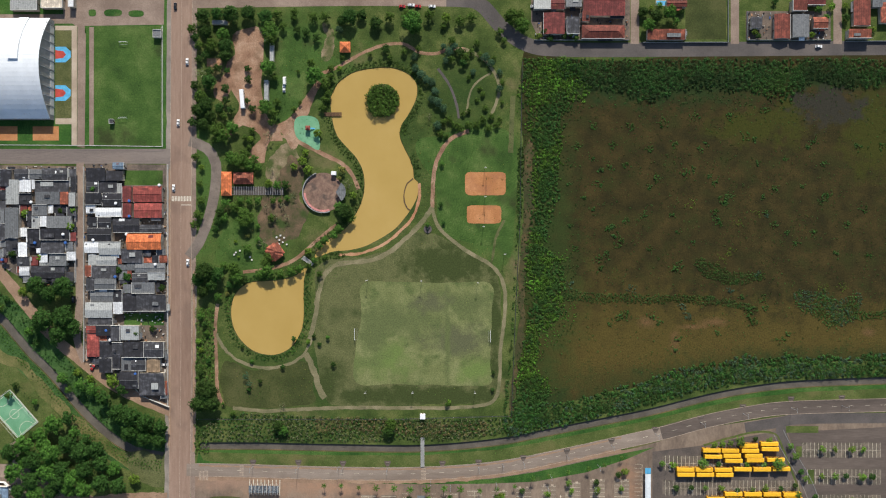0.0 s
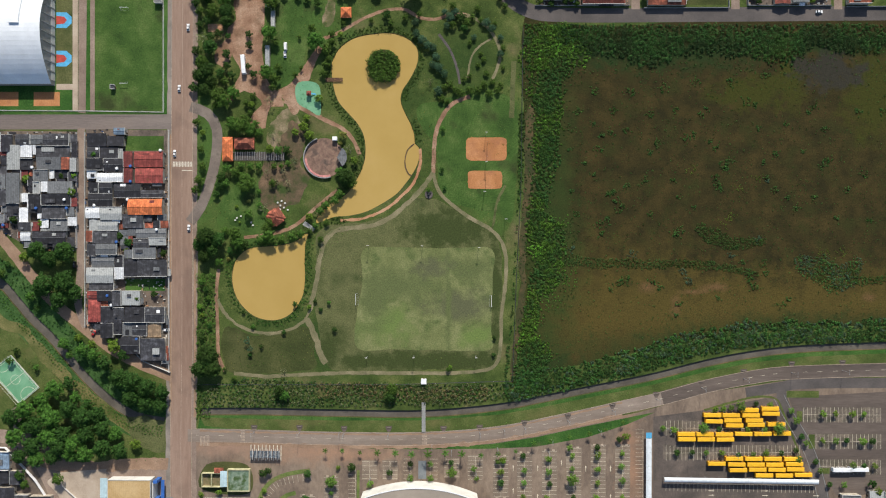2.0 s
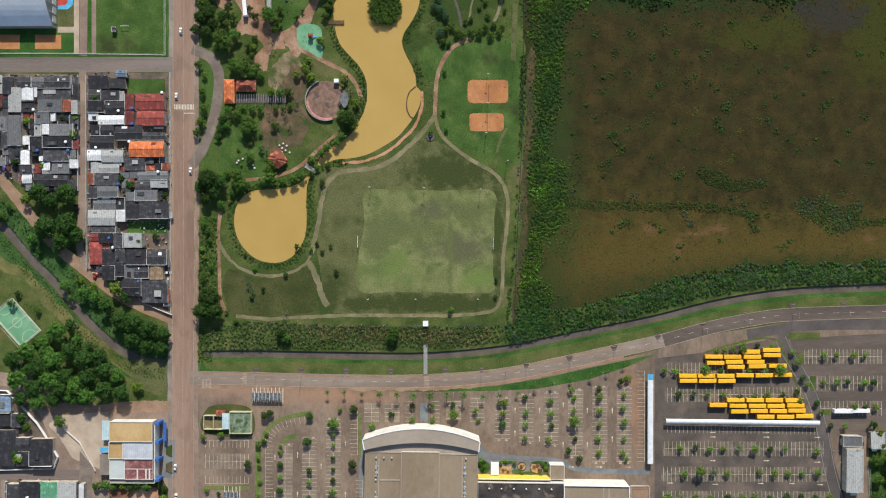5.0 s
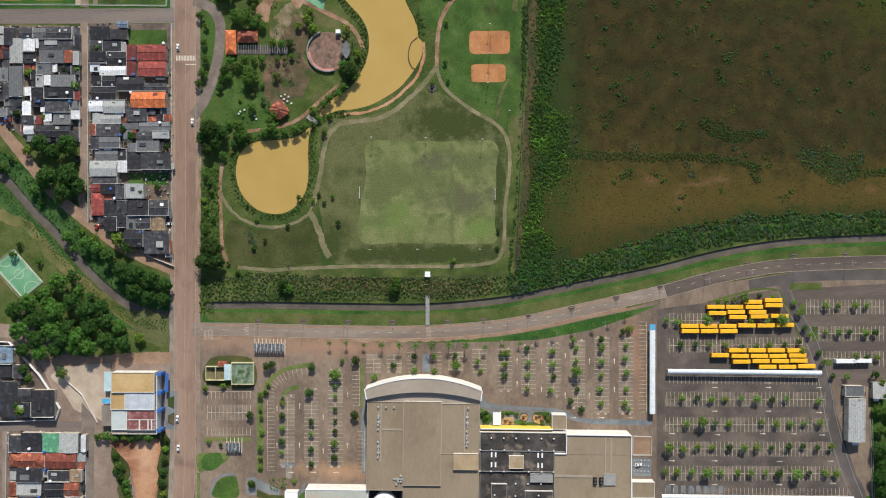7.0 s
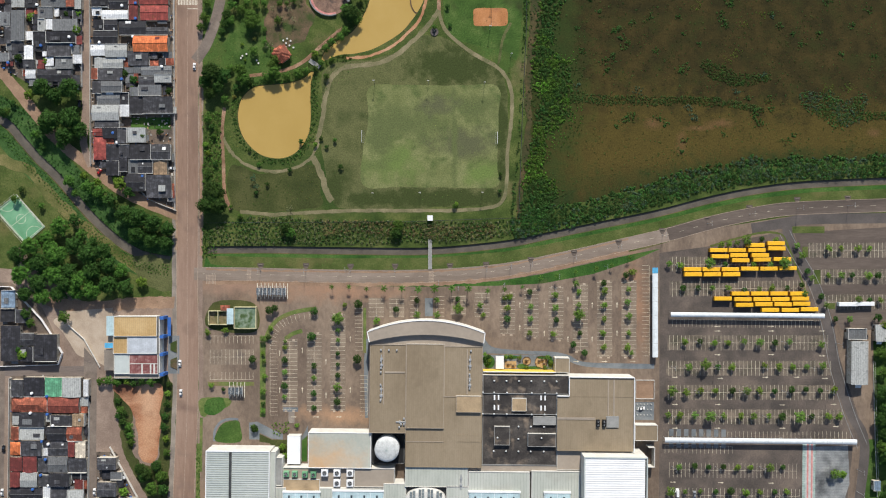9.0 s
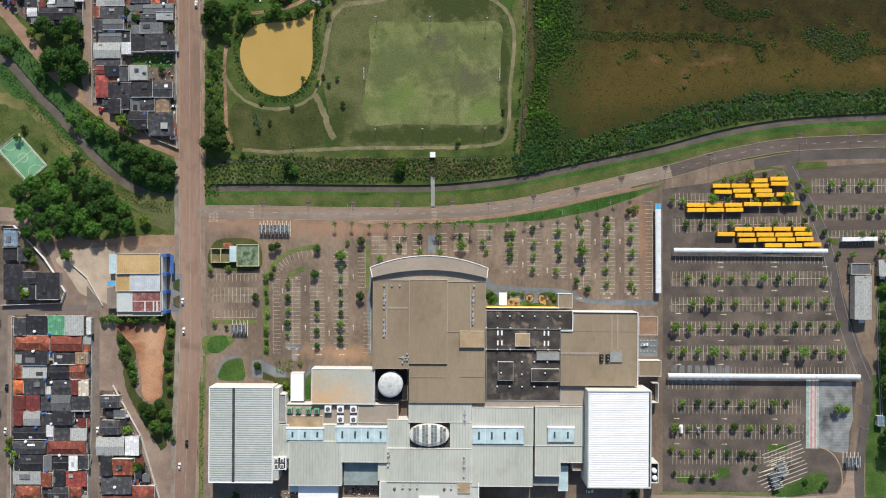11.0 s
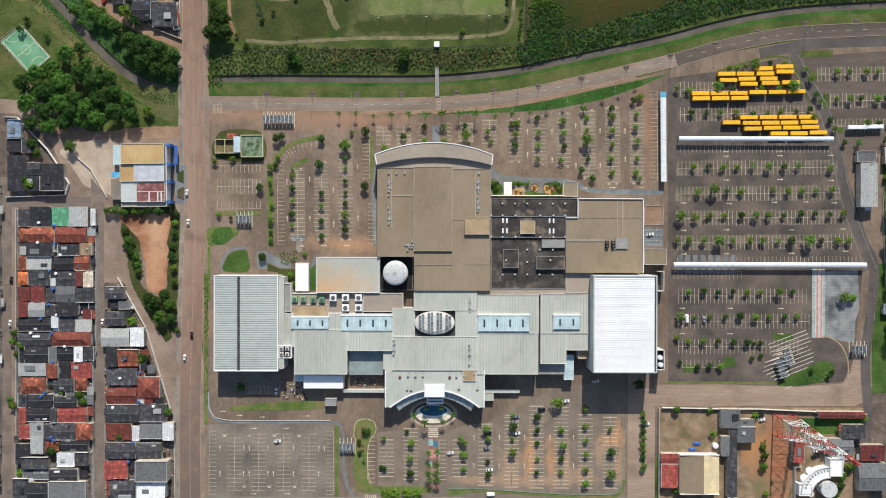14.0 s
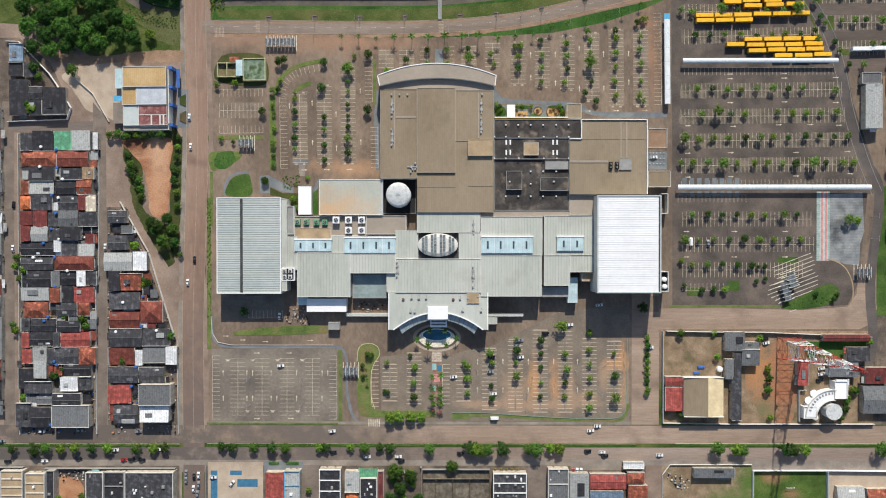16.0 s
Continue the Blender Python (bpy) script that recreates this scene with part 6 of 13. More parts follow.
wing(0.8, -289.4, 14.4, -272.7, 11, "roof_pale", "pale metal roof", 0.2, 0.15, "wall_pale", ("x", 1.8, 0.16, 0.16))
wing(-38.3, -289.4, -24.3, -272, 10.4, "roof_pale", "pale metal roof", 0.2, 0.15, "wall_pale", ("x", 1.8, 0.16, 0.16))
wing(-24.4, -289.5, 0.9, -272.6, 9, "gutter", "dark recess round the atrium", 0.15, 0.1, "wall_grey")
wing(-38.3, -310.4, 14.5, -289.4, 11, "roof_pale", "broad pale ribbed metal roof", 0.25, 0.3, "wall_pale", ("x", 1.8, 0.16, 0.16))
wing(14.4, -287.3, 52.4, -263.6, 11, "roof_pale", "pale ribbed metal roof", 0.25, 0.3, "wall_pale", ("x", 1.8, 0.16, 0.16))
wing(14.4, -312.8, 52.1, -287.3, 10.9, "roof_pale", "pale ribbed metal roof", 0.25, 0.3, "wall_pale", ("x", 1.8, 0.16, 0.16))
wing(53.5, -287.3, 83.8, -262.9, 11, "roof_pale", "pale ribbed metal roof", 0.25, 0.3, "wall_pale", ("x", 1.8, 0.16, 0.16))
wing(53.5, -306.2, 69.5, -287.3, 10.9, "roof_pale", "pale ribbed metal roof", 0.25, 0.3, "wall_pale", ("x", 1.8, 0.16, 0.16))
wing(69.5, -297.8, 85.9, -287.3, 10.8, "roof_pale", "pale ribbed metal roof", 0.25, 0.3, "wall_pale", ("x", 1.8, 0.16, 0.16))
wing(77.4, -303.5, 86.6, -298.6, 8, "rust", "small beige roof", 0.2, 0.2, "wall_pale")
wing(53, -313.4, 69.2, -307.1, 7, "wall_grey", "low grey roof", 0.2, 0.2, "wall_grey")
wing(69, -317, 75, -301.5, 6, "glass_roof", "pale blue canopy roof", 0.2, 0.1, "roof_white")
wing(-99.8, -318.5, -93.4, -299.1, 6, "glass_roof", "pale blue canopy roof", 0.2, 0.1, "roof_white")
wing(-94.1, -322.7, -69.3, -314.6, 6.5, "roof_white", "bright white canopy roof", 0.3, 0.15, "roof_white")
wing(14.5, -263.6, 86.2, -260, 9.5, "roof_arch", "narrow beige roof strip", 0.2, 0.2, "wall_grey")
wing(-99.6, -261.9, -91.4, -244.2, 5, "roof_white", "white walkway canopy", 0.2, 0.1, "roof_white")


def skylight(x0, y0, x1, y1, z, bays, label):
    """A glazed roof light with slot vents."""
    g = piece("skylight", Shape().box(x0, y0, z, x1, y1, z + 1.2, 0.4), M["glass_roof"], mall, label)
    f = Shape()
    f.box(x0 - 0.3, y1, z, x1 + 0.3, y1 + 0.9, z + 1.5)
    part("flashing", f, M["roof_white"], g)
    for i in range(bays):
        q = x0 + (x1 - x0) * (i + 0.5) / bays
        part("slot", Shape().box(q - 0.55, y0 + (y1 - y0) * 0.3, z + 1.2, q + 0.55, y0 + (y1 - y0) * 0.76, z + 1.4), M["slot_dark"], g, "dark vent slot")
        part("glazing_bar", Shape().box(x0 + (x1 - x0) * i / bays - 0.08, y0, z + 1.2, x0 + (x1 - x0) * i / bays + 0.08, y1, z + 1.32), M["roof_white"], g)


skylight(-100.8, -285.2, -77.7, -277.9, 9.8, 3, "blue-grey roof light")
skylight(-70, -286.3, -38.3, -276.8, 9.9, 4, "pale blue roof light")
skylight(14.7, -286.3, 46.4, -276.2, 11, 4, "pale blue roof light")
skylight(61.3, -284.9, 77.7, -276.2, 11, 2, "pale blue roof light")
# oval atrium light
ox, oy = -12.1, -281
oval = piece("atrium", Shape().add(*(lambda n: ([(ox + 12.6 * math.cos(2 * math.pi * i / n), oy + 7.4 * math.sin(2 * math.pi * i / n), 9) for i in range(n)] + [(ox + 12.4 * math.cos(2 * math.pi * i / n), oy + 7.2 * math.sin(2 * math.pi * i / n), 11.4) for i in range(n)] + [(ox + 9 * math.cos(2 * math.pi * i / n), oy + 5.2 * math.sin(2 * math.pi * i / n), 12.4) for i in range(n)],
            [(i, (i + 1) % n, (i + 1) % n + n, i + n) for i in range(n)] + [(i + n, (i + 1) % n + n, (i + 1) % n + 2 * n, i + 2 * n) for i in range(n)] + [tuple(range(2 * n, 3 * n))]))(36)), M["wall_pale"], mall, "oval glazed atrium roof with pale ribs")
M["atrium_glass"] = material("atrium_glass", tones(122, 130, 132, 0.2), 0.6, 0.3, spec=0.5, vary=0.25, per="object")
for i in range(8):
    qx = ox - 9.6 + (i // 2) * 5.5 + (i % 2) * 1.9
    half = 6.7 * math.sqrt(max(0.05, 1 - ((qx + 0.7 - ox) / 12.6) ** 2))
    rows = max(3, int(half / 0.95))
    for j in range(rows):
        yy = oy - half + (j + 0.5) * 2 * half / rows
        part("pane", Shape().box(qx - 0.2, yy - half / rows + 0.12, 11.5, qx + 1.4, yy + half / rows - 0.12, 12.55), M["atrium_glass"], oval)
# white tank dome in its dark court
wing(-46.9, -261.2, -26, -239.9, 4, "black", "dark sunken court round the tank", 0.2, 0.1, "wall_grey")
dx, dy = -36.4, -250.1
tank = piece("tank", Shape().cyl(dx, dy, 0, 12.5, 7.6, 40).dome(dx, dy, 12.5, 7.6, 1.6, 40, 5), M["tank_white"], mall, "big white round water tank", True)
cap = Shape()
for i in range(16):
    t = 2 * math.pi * i / 16
    cap.rod((dx + 5.4 * math.cos(t), dy + 5.4 * math.sin(t), 13.75), (dx, dy, 14.2), 0.09, 4)
part("seams", cap, M["roof_hall"], tank)
# south entrance with its concave front
en = [(-42.5, -310.4), (18.7, -310.4), (18.7, -333.5), (15.9, -333.5), (-39.7, -333.5), (-42.5, -333.5)]
sweep = arc(en[4], en[3], 10.8, 20)
entrance = piece("entrance", Shape().prism([en[0], en[5]] + sweep + [en[2], en[1]], 0, 10.3), M["wall_pale"], mall, "concave white south entrance with flat pale roof")
part("roof", Shape().prism([en[0], en[5]] + sweep + [en[2], en[1]], 10.3, 10.6), M["roof_pale"], entrance)
edge = Shape()
wall_line(edge, sweep, 10.6, 11.1, 0.7)
wall_line(edge, [en[0], en[5]], 10.6, 11.1, 0.6)
wall_line(edge, [en[1], en[2]], 10.6, 11.1, 0.6)
part("rim", edge, M["roof_white"], entrance)
low = [(sweep[10][0] + (x - sweep[10][0]) * 0.9, y - 4.8) for x, y in sweep]
for i in range(1, 19):
    if 8 <= i <= 10:
        continue
    a, b, c, d = sweep[i], sweep[i + 1], low[i + 1], low[i]
    part("glass_panel", Shape().slab([(d[0] + 0.1, d[1], 8.2), (c[0] - 0.1, c[1], 8.2), (b[0] - 0.12, b[1], 9.4), (a[0] + 0.12, a[1], 9.4)], 0.15), M["glass_bright"], entrance)
x0, y0, x1, y1 = -18.4, -327.1, -5.8, -319.1
part("porch", Shape().box(x0, y0, 5, x1, y1, 11.6, 0.2), M["roof_white"], entrance, "white boxed porch over the doors")
x0, y0, x1, y1 = -17, -332.4, -6.5, -327.5
lower = part("porch_roof", Shape().box(x0, y0, 0, x1, y1, 6.5, 0.1), M["roof_white"], entrance, "lower white porch roof")
for q in (1.2, 3.2):
    part("roof_light", Shape().box(x0 + 0.8, y0 + q, 6.5, x1 - 0.8, y0 + q + 1.0, 6.62), M["slate"], lower, "grey-blue roof light strip")
wing(5.7, -317, 13.4, -310, 11.2, "rust", "small beige roof box", 0.15, 0.15, "wall_pale")
M["vent_rust"] = material("vent_rust", tones(116, 88, 78, 0.2), 1.0, 0.8)
old_vent = to_mesh("vent", Shape().cyl(0, 0, 0, 0.6, 0.75, 12).dome(0, 0, 0.6, 0.9, 0.4, 12, 3), M["vent_rust"])
for x, y in [(-33.5, -314.6), (-2.6, -314.6)]:
    piece("vent", old_vent, None, mall).location = (x - MX, y - MY, 10.6)
machine = to_mesh("roof_machine", Shape().box(-0.7, -0.5, 0, 0.7, 0.5, 0.8, 0.1).rod((0.2, 0.5, 0.3), (0.2, 2.2, 0.3), 0.18, 6).cyl(-0.3, 0, 0.8, 1.05, 0.3, 8), M["steel"])
for x, y in [(-28.4, -314), (-23.9, -314.2), (-19.3, -314), (1.6, -314.4), (6.4, -314), (14.6, -322), (-29, -322.4), (-26.4, -322.6), (3.2, -321.8), (12.8, -313)]:
    piece("roof_machine", machine, None, mall, "grey rooftop machine").location = (x - MX, y - MY, 10.6)
ducts = to_mesh("duct", Shape().box(-0.35, -4.5, 0, 0.35, 4.5, 0.5, 0.08).box(-0.9, -2.6, 0, 0.9, -1.2, 0.7, 0.1).box(-0.8, 1.5, 0, 0.8, 2.6, 0.6, 0.1), M["steel"])
for x, y, r in [(-40.2, -196, 0), (-40.2, -215, 0), (14.6, -196, 0), (14.6, -208, 0), (-26.5, -233, 90), (9.8, -270, 0), (-37.2, -296, 0), (9.6, -299, 0)]:
    piece("duct", ducts, None, mall, "grey rooftop duct").matrix_basis = pose(x - MX, y - MY, 11.05 if y < -260 else 12.05, 0, 0, r)
for x, y in [(-37.5, -291.8), (-37.5, -294.3), (-37.5, -300.5), (9.5, -294.6), (9.5, -300.5), (9.5, -306.8), (-40.6, -188.6), (-35.7, -188.6), (-30.8, -188.6), (15.1, -188.6), (-40.6, -195.2), (-40.6, -199.7), (-40.6, -202.4), (-40.6, -210.1), (-40.6, -219.8), (14.4, -194.5), (14.4, -203.2), (14.4, -207.4), (14.4, -211.9), (-27.7, -234.4), (-26, -230.9), (-28.8, -236.2), (-26, -234.4)]:
    piece("vent", Shape().box(-0.5, -0.6, 0, 0.5, 0.6, 0.9, 0.15), M["steel"], mall).location = (x - MX, y - MY, 11 if y < -290 else 12)
# front service yards
wing(-70.2, -325.9, -42.4, -324.1, 3, "roof_pale", "low pale yard wall", 0.1, 0.1, "roof_white")
wing(18.8, -325.9, 41.5, -324.1, 3, "roof_pale", "low pale yard wall", 0.1, 0.1, "roof_white")
wing(18.7, -330.8, 25.1, -326.5, 3.5, "roof_pale", "slatted pale ramp roof", 0.1, 0.1, "wall_pale", ("x", 0.9, 0.1, 0.1))
wing(-81.1, -334.3, -74, -329.7, 4, "wall_grey", "small grey plant room", 0.2, 0.2, "wall_grey")
for x, y in [(-106.6, -297.1), (-103.1, -297.1), (-106.6, -300.6), (-103.2, -300.6)]:
    chiller(x, y, 11.0, 1.2, "wall_pale", "pale cooling unit")
# playground terrace behind its yellow wall
x0, y0, x1, y1 = 23.1, -201.6, 68.3, -192.7
terrace = thing("playground", (x0 + x1) / 2, (y0 + y1) / 2, 0, "walled playground terrace with sand pits and planting", "playground")
hw, hd = (x1 - x0) / 2, (y1 - y0) / 2
part("floor", Shape().box(-hw, -hd, -0.05, hw, hd, 0.25), M["slate"], terrace, "grey-blue paved floor")
M["sand"] = material("sand", tones(190, 158, 112, 0.1), 0.3, 0.9, fine=5, blotch=(rgb(140, 112, 78), 0.3, 0.5, 0.66), grit=0.14)
for bx, by, bu, bv in ((-18.5, 0, 3.6, 4.0), (-4.4, 3.2, 4.6, 1.1), (2.6, -2.6, 3.4, 1.6), (16.5, 3.3, 5, 1.0), (20.5, 0, 1.6, 3.8), (9.5, -3.4, 5, 0.9), (-12.8, -3.3, 1.0, 1.0)):
    part("planting", Shape().prism([(bx + bu * math.cos(a * math.pi / 8), by + bv * math.sin(a * math.pi / 8)) for a in range(16)], 0.25, 0.5), M["verge"], terrace, "green planted bed")
part("sand_pit", Shape().box(-8.6, -4.0, 0.25, -1.2, 0.6, 0.33), M["sand"], terrace, "pale sand play area")
for cx_, cy_, cr in ((5.4, 0.8, 2.6), (14.6, 0.2, 3.9)):
    pit = part("sand_pit", Shape().cyl(cx_, cy_, 0.25, 0.33, cr, 28), M["sand"], terrace, "round ochre sand pit")
    part("pit_ring", wall_line(Shape(), [(cx_ + cr * math.cos(a * math.pi / 12), cy_ + cr * math.sin(a * math.pi / 12)) for a in range(25)], 0.25, 0.6, 0.3), M["door"], pit, "low brown timber ring")
for cx_, cy_ in ((-6.5, -1.5), (-3.4, -2.4), (4.9, 1.2), (13.2, 1.0), (16.4, -0.8), (15.2, 1.8)):
    part("play_frame", Shape().box(cx_ - 0.8, cy_ - 0.5, 0.3, cx_ + 0.8, cy_ + 0.5, 1.6, 0.2).rod((cx_ + 0.8, cy_, 1.4), (cx_ + 2.2, cy_ + 0.4, 0.4), 0.15), M["bark"], terrace, "brown wooden play frame")
part("shade_roof", Shape().box(-14.5, -3.9, 3.0, -9.4, 4.2, 3.2), M["roof_white"], terrace, "white shade roof on posts")
for cx_ in (-14.2, -9.7):
    for cy_ in (-3.6, 3.9):
        part("roof_post", Shape().box(cx_ - 0.1, cy_ - 0.1, 0.2, cx_ + 0.1, cy_ + 0.1, 3.0), M["roof_white"], terrace)
part("coping", Shape().box(-hw, -hd - 0.6, 9.0, hw, -hd - 0.05, 9.12), M["roof_white"], terrace, "white wall coping")
part("yellow_wall", Shape().box(-hw, -hd - 0.55, 0, hw, -hd - 0.1, 9.0), M["yellow_paint"], terrace, "tall bright yellow wall")
for x, y in [(24.1, -195), (25.9, -197.9), (26.9, -193.6), (37.6, -193.6), (46.5, -194), (64.3, -193.6), (24.6, -192.5), (27.4, -196), (41, -193.2), (51, -200.2), (63, -200.4), (66.4, -197)]:
    plant("lot", x, y, 0.8)
# entrance plaza with pool
zone("plaza", curve([(-39.1, -342.3), (-31.9, -335.2), (-13.3, -331.6), (5.7, -335.1), (12.9, -342.3), (3.9, -348.4), (-13.3, -351.3), (-31.2, -348.4)], 2.0, True), 0.05, "lot_red", "reddish paved plaza", "pavement")
px, py = -12.9, -338.7
for k, (rx, ry, z, mt) in enumerate([(15.2, 8.8, 0.12, "concrete"), (13.2, 7.4, 0.2, "worn_dark"), (11.6, 6.0, 0.28, "line")]):
    structure("plaza_step", Shape().prism([(px + rx * math.cos(2 * math.pi * i / 40), py - 1.2 + ry * math.sin(2 * math.pi * i / 40)) for i in range(40)], 0.0, z), M[mt], "curved pale plaza step", "step")
pool = thing("pool", px, py + 0.8, 0, "oval blue pool with white rim before the entrance", "pool")
part("rim", Shape().prism([(9.4 * math.cos(2 * math.pi * i / 40), 3.9 * math.sin(2 * math.pi * i / 40)) for i in range(40)], 0, 0.5), M["roof_white"], pool)
part("water", Shape().prism([(8.8 * math.cos(2 * math.pi * i / 40), 3.4 * math.sin(2 * math.pi * i / 40)) for i in range(40)], 0.45, 0.53), M["pool"], pool, "still blue water")
M["walk_pavers"] = material("walk_pavers", [rgb(122, 100, 88), rgb(144, 120, 106), rgb(164, 142, 128)], 0.4, 0.9, fine=4, blotch=(rgb(150, 92, 82), 0.25, 0.52, 0.66), grit=0.2)
zone("plaza_walk", rect(-16.2, -389, -9.7, -347.7), 0.07, "walk_pavers", "worn reddish paved walk through the car park", "pavement")
for u, mt, lb in [((-15.9, -360.4, -13.2, -356.2), "sail", "pale turquoise paving square"), ((-12.6, -361, -10, -357.4), "blue_bay", "blue paving square"), ((-14.7, -367.8, -10.8, -362.8), "faded_red", "faded red paving square"), ((-15.8, -373.6, -13.8, -370.2), "sail", "pale turquoise paving square")]:
    zone("paving_square", rect(*u), 0.078, mt, lb, "pavement")
for k in range(6):
    structure("crossing_stripe", Shape().box(-16.0, -348.6 - k * 1.25, 0.071, -9.9, -348.0 - k * 1.25, 0.08), M["line"], "worn white crossing stripe", "markings")
row_of("palm", [(-25.2, -340.3), (-17.4, -335), (-7.9, -335), (-0.5, -339.6), (-18.1, -343.8), (-6.8, -343.8), (-15.7, -363.6), (-10.4, -362.5), (-15.7, -371.4), (-10.7, -371.3), (-14.6, -380.2), (-10.4, -380.2), (-15.7, -375.9), (-10.4, -375.9)], 0.95)

# ---- car parks ----
M["tent"] = material("tent", tones(226, 232, 235, 0.05), 0.4, 0.6)
M["tyre"] = material("tyre", tones(30, 30, 32, 0.15), 3.0, 0.8)
M["car_glass"] = material("car_glass", tones(36, 42, 48, 0.15), 2.0, 0.1, spec=0.6)
M["bus_yellow"] = material("bus_yellow", tones(240, 172, 26, 0.05), 0.6, 0.4, vary=0.08, per="object", spec=0.4)
M["bus_roof"] = material("bus_roof", tones(250, 190, 44, 0.05), 0.6, 0.45, vary=0.06, per="object", spec=0.4)
M["lamp_glass"] = material("lamp_glass", tones(226, 226, 216, 0.05), 2.0, 0.2, spec=0.6)
PAINT = {"white": material("paint_white", tones(238, 238, 238, 0.03), 1.0, 0.3, spec=0.5), "black": material("paint_black", tones(30, 31, 34, 0.1), 1.0, 0.25, spec=0.5),
         "silver": material("paint_silver", tones(168, 172, 176, 0.05), 1.0, 0.3, metal=0.4), "red": material("paint_red", tones(176, 40, 40, 0.08), 1.0, 0.3, spec=0.5),
         "blue": material("paint_blue", tones(70, 92, 130, 0.08), 1.0, 0.3, spec=0.5)}


def bays(s, a, b, left=True, right=True, pitch=2.5, depth=4.7, spine=True, w=0.15, z=0.052):
    """Painted parking bays along a spine from a to b."""
    a, b = Vector(a), Vector(b)
    d = (b - a).normalized()
    o = Vector((-d.y, d.x))
    n = max(1, round((b - a).length / pitch))

    def strip(p, q):
        e = (q - p).normalized()
        k = Vector((-e.y, e.x)) * w / 2
        s.add([(*(p + k), z), (*(p - k), z), (*(q - k), z), (*(q + k), z)], [(0, 1, 2, 3)])
    if spine:
        strip(a, b)
    for i in range(n + 1):
        p = a + (b - a) * i / n
        if left:
            strip(p + o * 0.1, p + o * depth)
        if right:
            strip(p - o * 0.1, p - o * depth)


def arrows(s, pts, turn, z=0.052):
    """Painted lane arrows."""
    c, e = math.cos(radians(turn)), math.sin(radians(turn))
    for x, y in pts:
        for q in ([(-1.9, -0.18), (0.5, -0.18), (0.5, 0.18), (-1.9, 0.18)], [(0.5, -0.55), (1.9, 0), (0.5, 0.55)]):
            s.add([(x + c * u - e * v, y + e * u + c * v, z) for u, v in q], [tuple(range(len(q)))])


def lamp_post(x, y, h=8.0, label="pale steel lamp post with two grey lamp heads", arms=2, group="lamp posts"):
    p = thing("lamp_post", x, y, 0, label, "lamp post", group)
    part("pole", Shape().cyl(0, 0, -0.02, h, 0.11, 7, 0.07).cyl(0, 0, -0.02, 0.5, 0.22, 8), M["steel"], p)
    for i in range(arms):
        k = 1 if i == 0 else -1
        a = part("arm", Shape().rod((0, 0, h - 0.1), (0, k * 1.1, h + 0.15), 0.05), M["steel"], p)
        part("lamp_head", Shape().box(-0.18, min(k * 0.9, k * 1.5), h + 0.05, 0.18, max(k * 0.9, k * 1.5), h + 0.2, 0.05), M["wall_grey"], a, "grey lamp head")
    return p


LAMP = []


def lamps(pts, h=8.0):
    for x, y in pts:
        if not LAMP:
            LAMP.append(lamp_post(x, y, h))
        else:
            copy_thing(LAMP[0], GRID @ pose(x, y, 0))


def car_kind(paint, label, long=4.3, wide=1.75, high=1.48, van=False):
    """A car along x: body, cabin, glass, wheels and lights."""
    root = new("van" if van else "car")
    tagged(root, label, "van" if van else "car", "parked cars")
    l, w = long / 2, wide / 2
    b = Shape()
    side = [(-l, 0.3), (l, 0.3), (l, 0.62), (l * 0.86, 0.78), (l * 0.42, 0.88), (-l * 0.8, 0.92), (-l, 0.84)]
    n = len(side)
    v = [(x, -w, z) for x, z in side] + [(x, w, z) for x, z in side]
    b.add(v, [tuple(range(n)), tuple(range(2 * n - 1, n - 1, -1))] + [((i + 1) % n, i, i + n, (i + 1) % n + n) for i in range(n)])
    body = part("body", b, PAINT[paint], root)
    f0, f1, r0, r1 = (l * 0.8, l * 0.66, -l * 0.98, -l * 0.95) if van else (l * 0.42, l * 0.1, -l * 0.82, -l * 0.58)
    top = high + (0.5 if van else 0)
    g = Shape()
    q, k = w * 0.94, w * 0.78
    g.add([(r0, -q, 0.86), (f0, -q, 0.86), (f0, q, 0.86), (r0, q, 0.86), (r1, -k, top), (f1, -k, top), (f1, k, top), (r1, k, top)],
          [(0, 1, 5, 4), (1, 2, 6, 5), (2, 3, 7, 6), (3, 0, 4, 7), (4, 5, 6, 7)])
    part("glass", g, PAINT[paint] if van else M["car_glass"], root, "" if van else "dark tinted glass")
    part("roof", Shape().box(r1 + 0.05, -k + 0.02, top, f1 - 0.02, k - 0.02, top + 0.05, 0.03), PAINT[paint], root)
    for x in (-l * 0.62, l * 0.62):
        for y in (-w + 0.1, w - 0.1):
            part("wheel", Shape().rod((x, y - 0.11, 0.32), (x, y + 0.11, 0.32), 0.32, 12), M["tyre"], root)
    for y in (-w * 0.7, w * 0.7):
        part("headlight", Shape().box(l - 0.06, y - 0.18, 0.58, l + 0.02, y + 0.18, 0.72), M["lamp_glass"], body)
    return root


CARS = {"w": car_kind("white", "white hatchback car on worn asphalt"), "k": car_kind("black", "black saloon car on worn asphalt", 4.5), "s": car_kind("silver", "silver grey car on worn asphalt"), "r": car_kind("red", "small red car at the kerb", 3.9), "b": car_kind("blue", "blue-grey car on worn asphalt"),
        "v": car_kind("white", "white delivery van on worn asphalt", 5.2, 2.0, 1.6, True)}
PATTERNS += list(CARS.values())


def cars(kind, turn, pts, z=0.04):
    for x, y in pts:
        copy_thing(CARS[kind], GRID @ pose(x, y, z, 0, 0, turn))


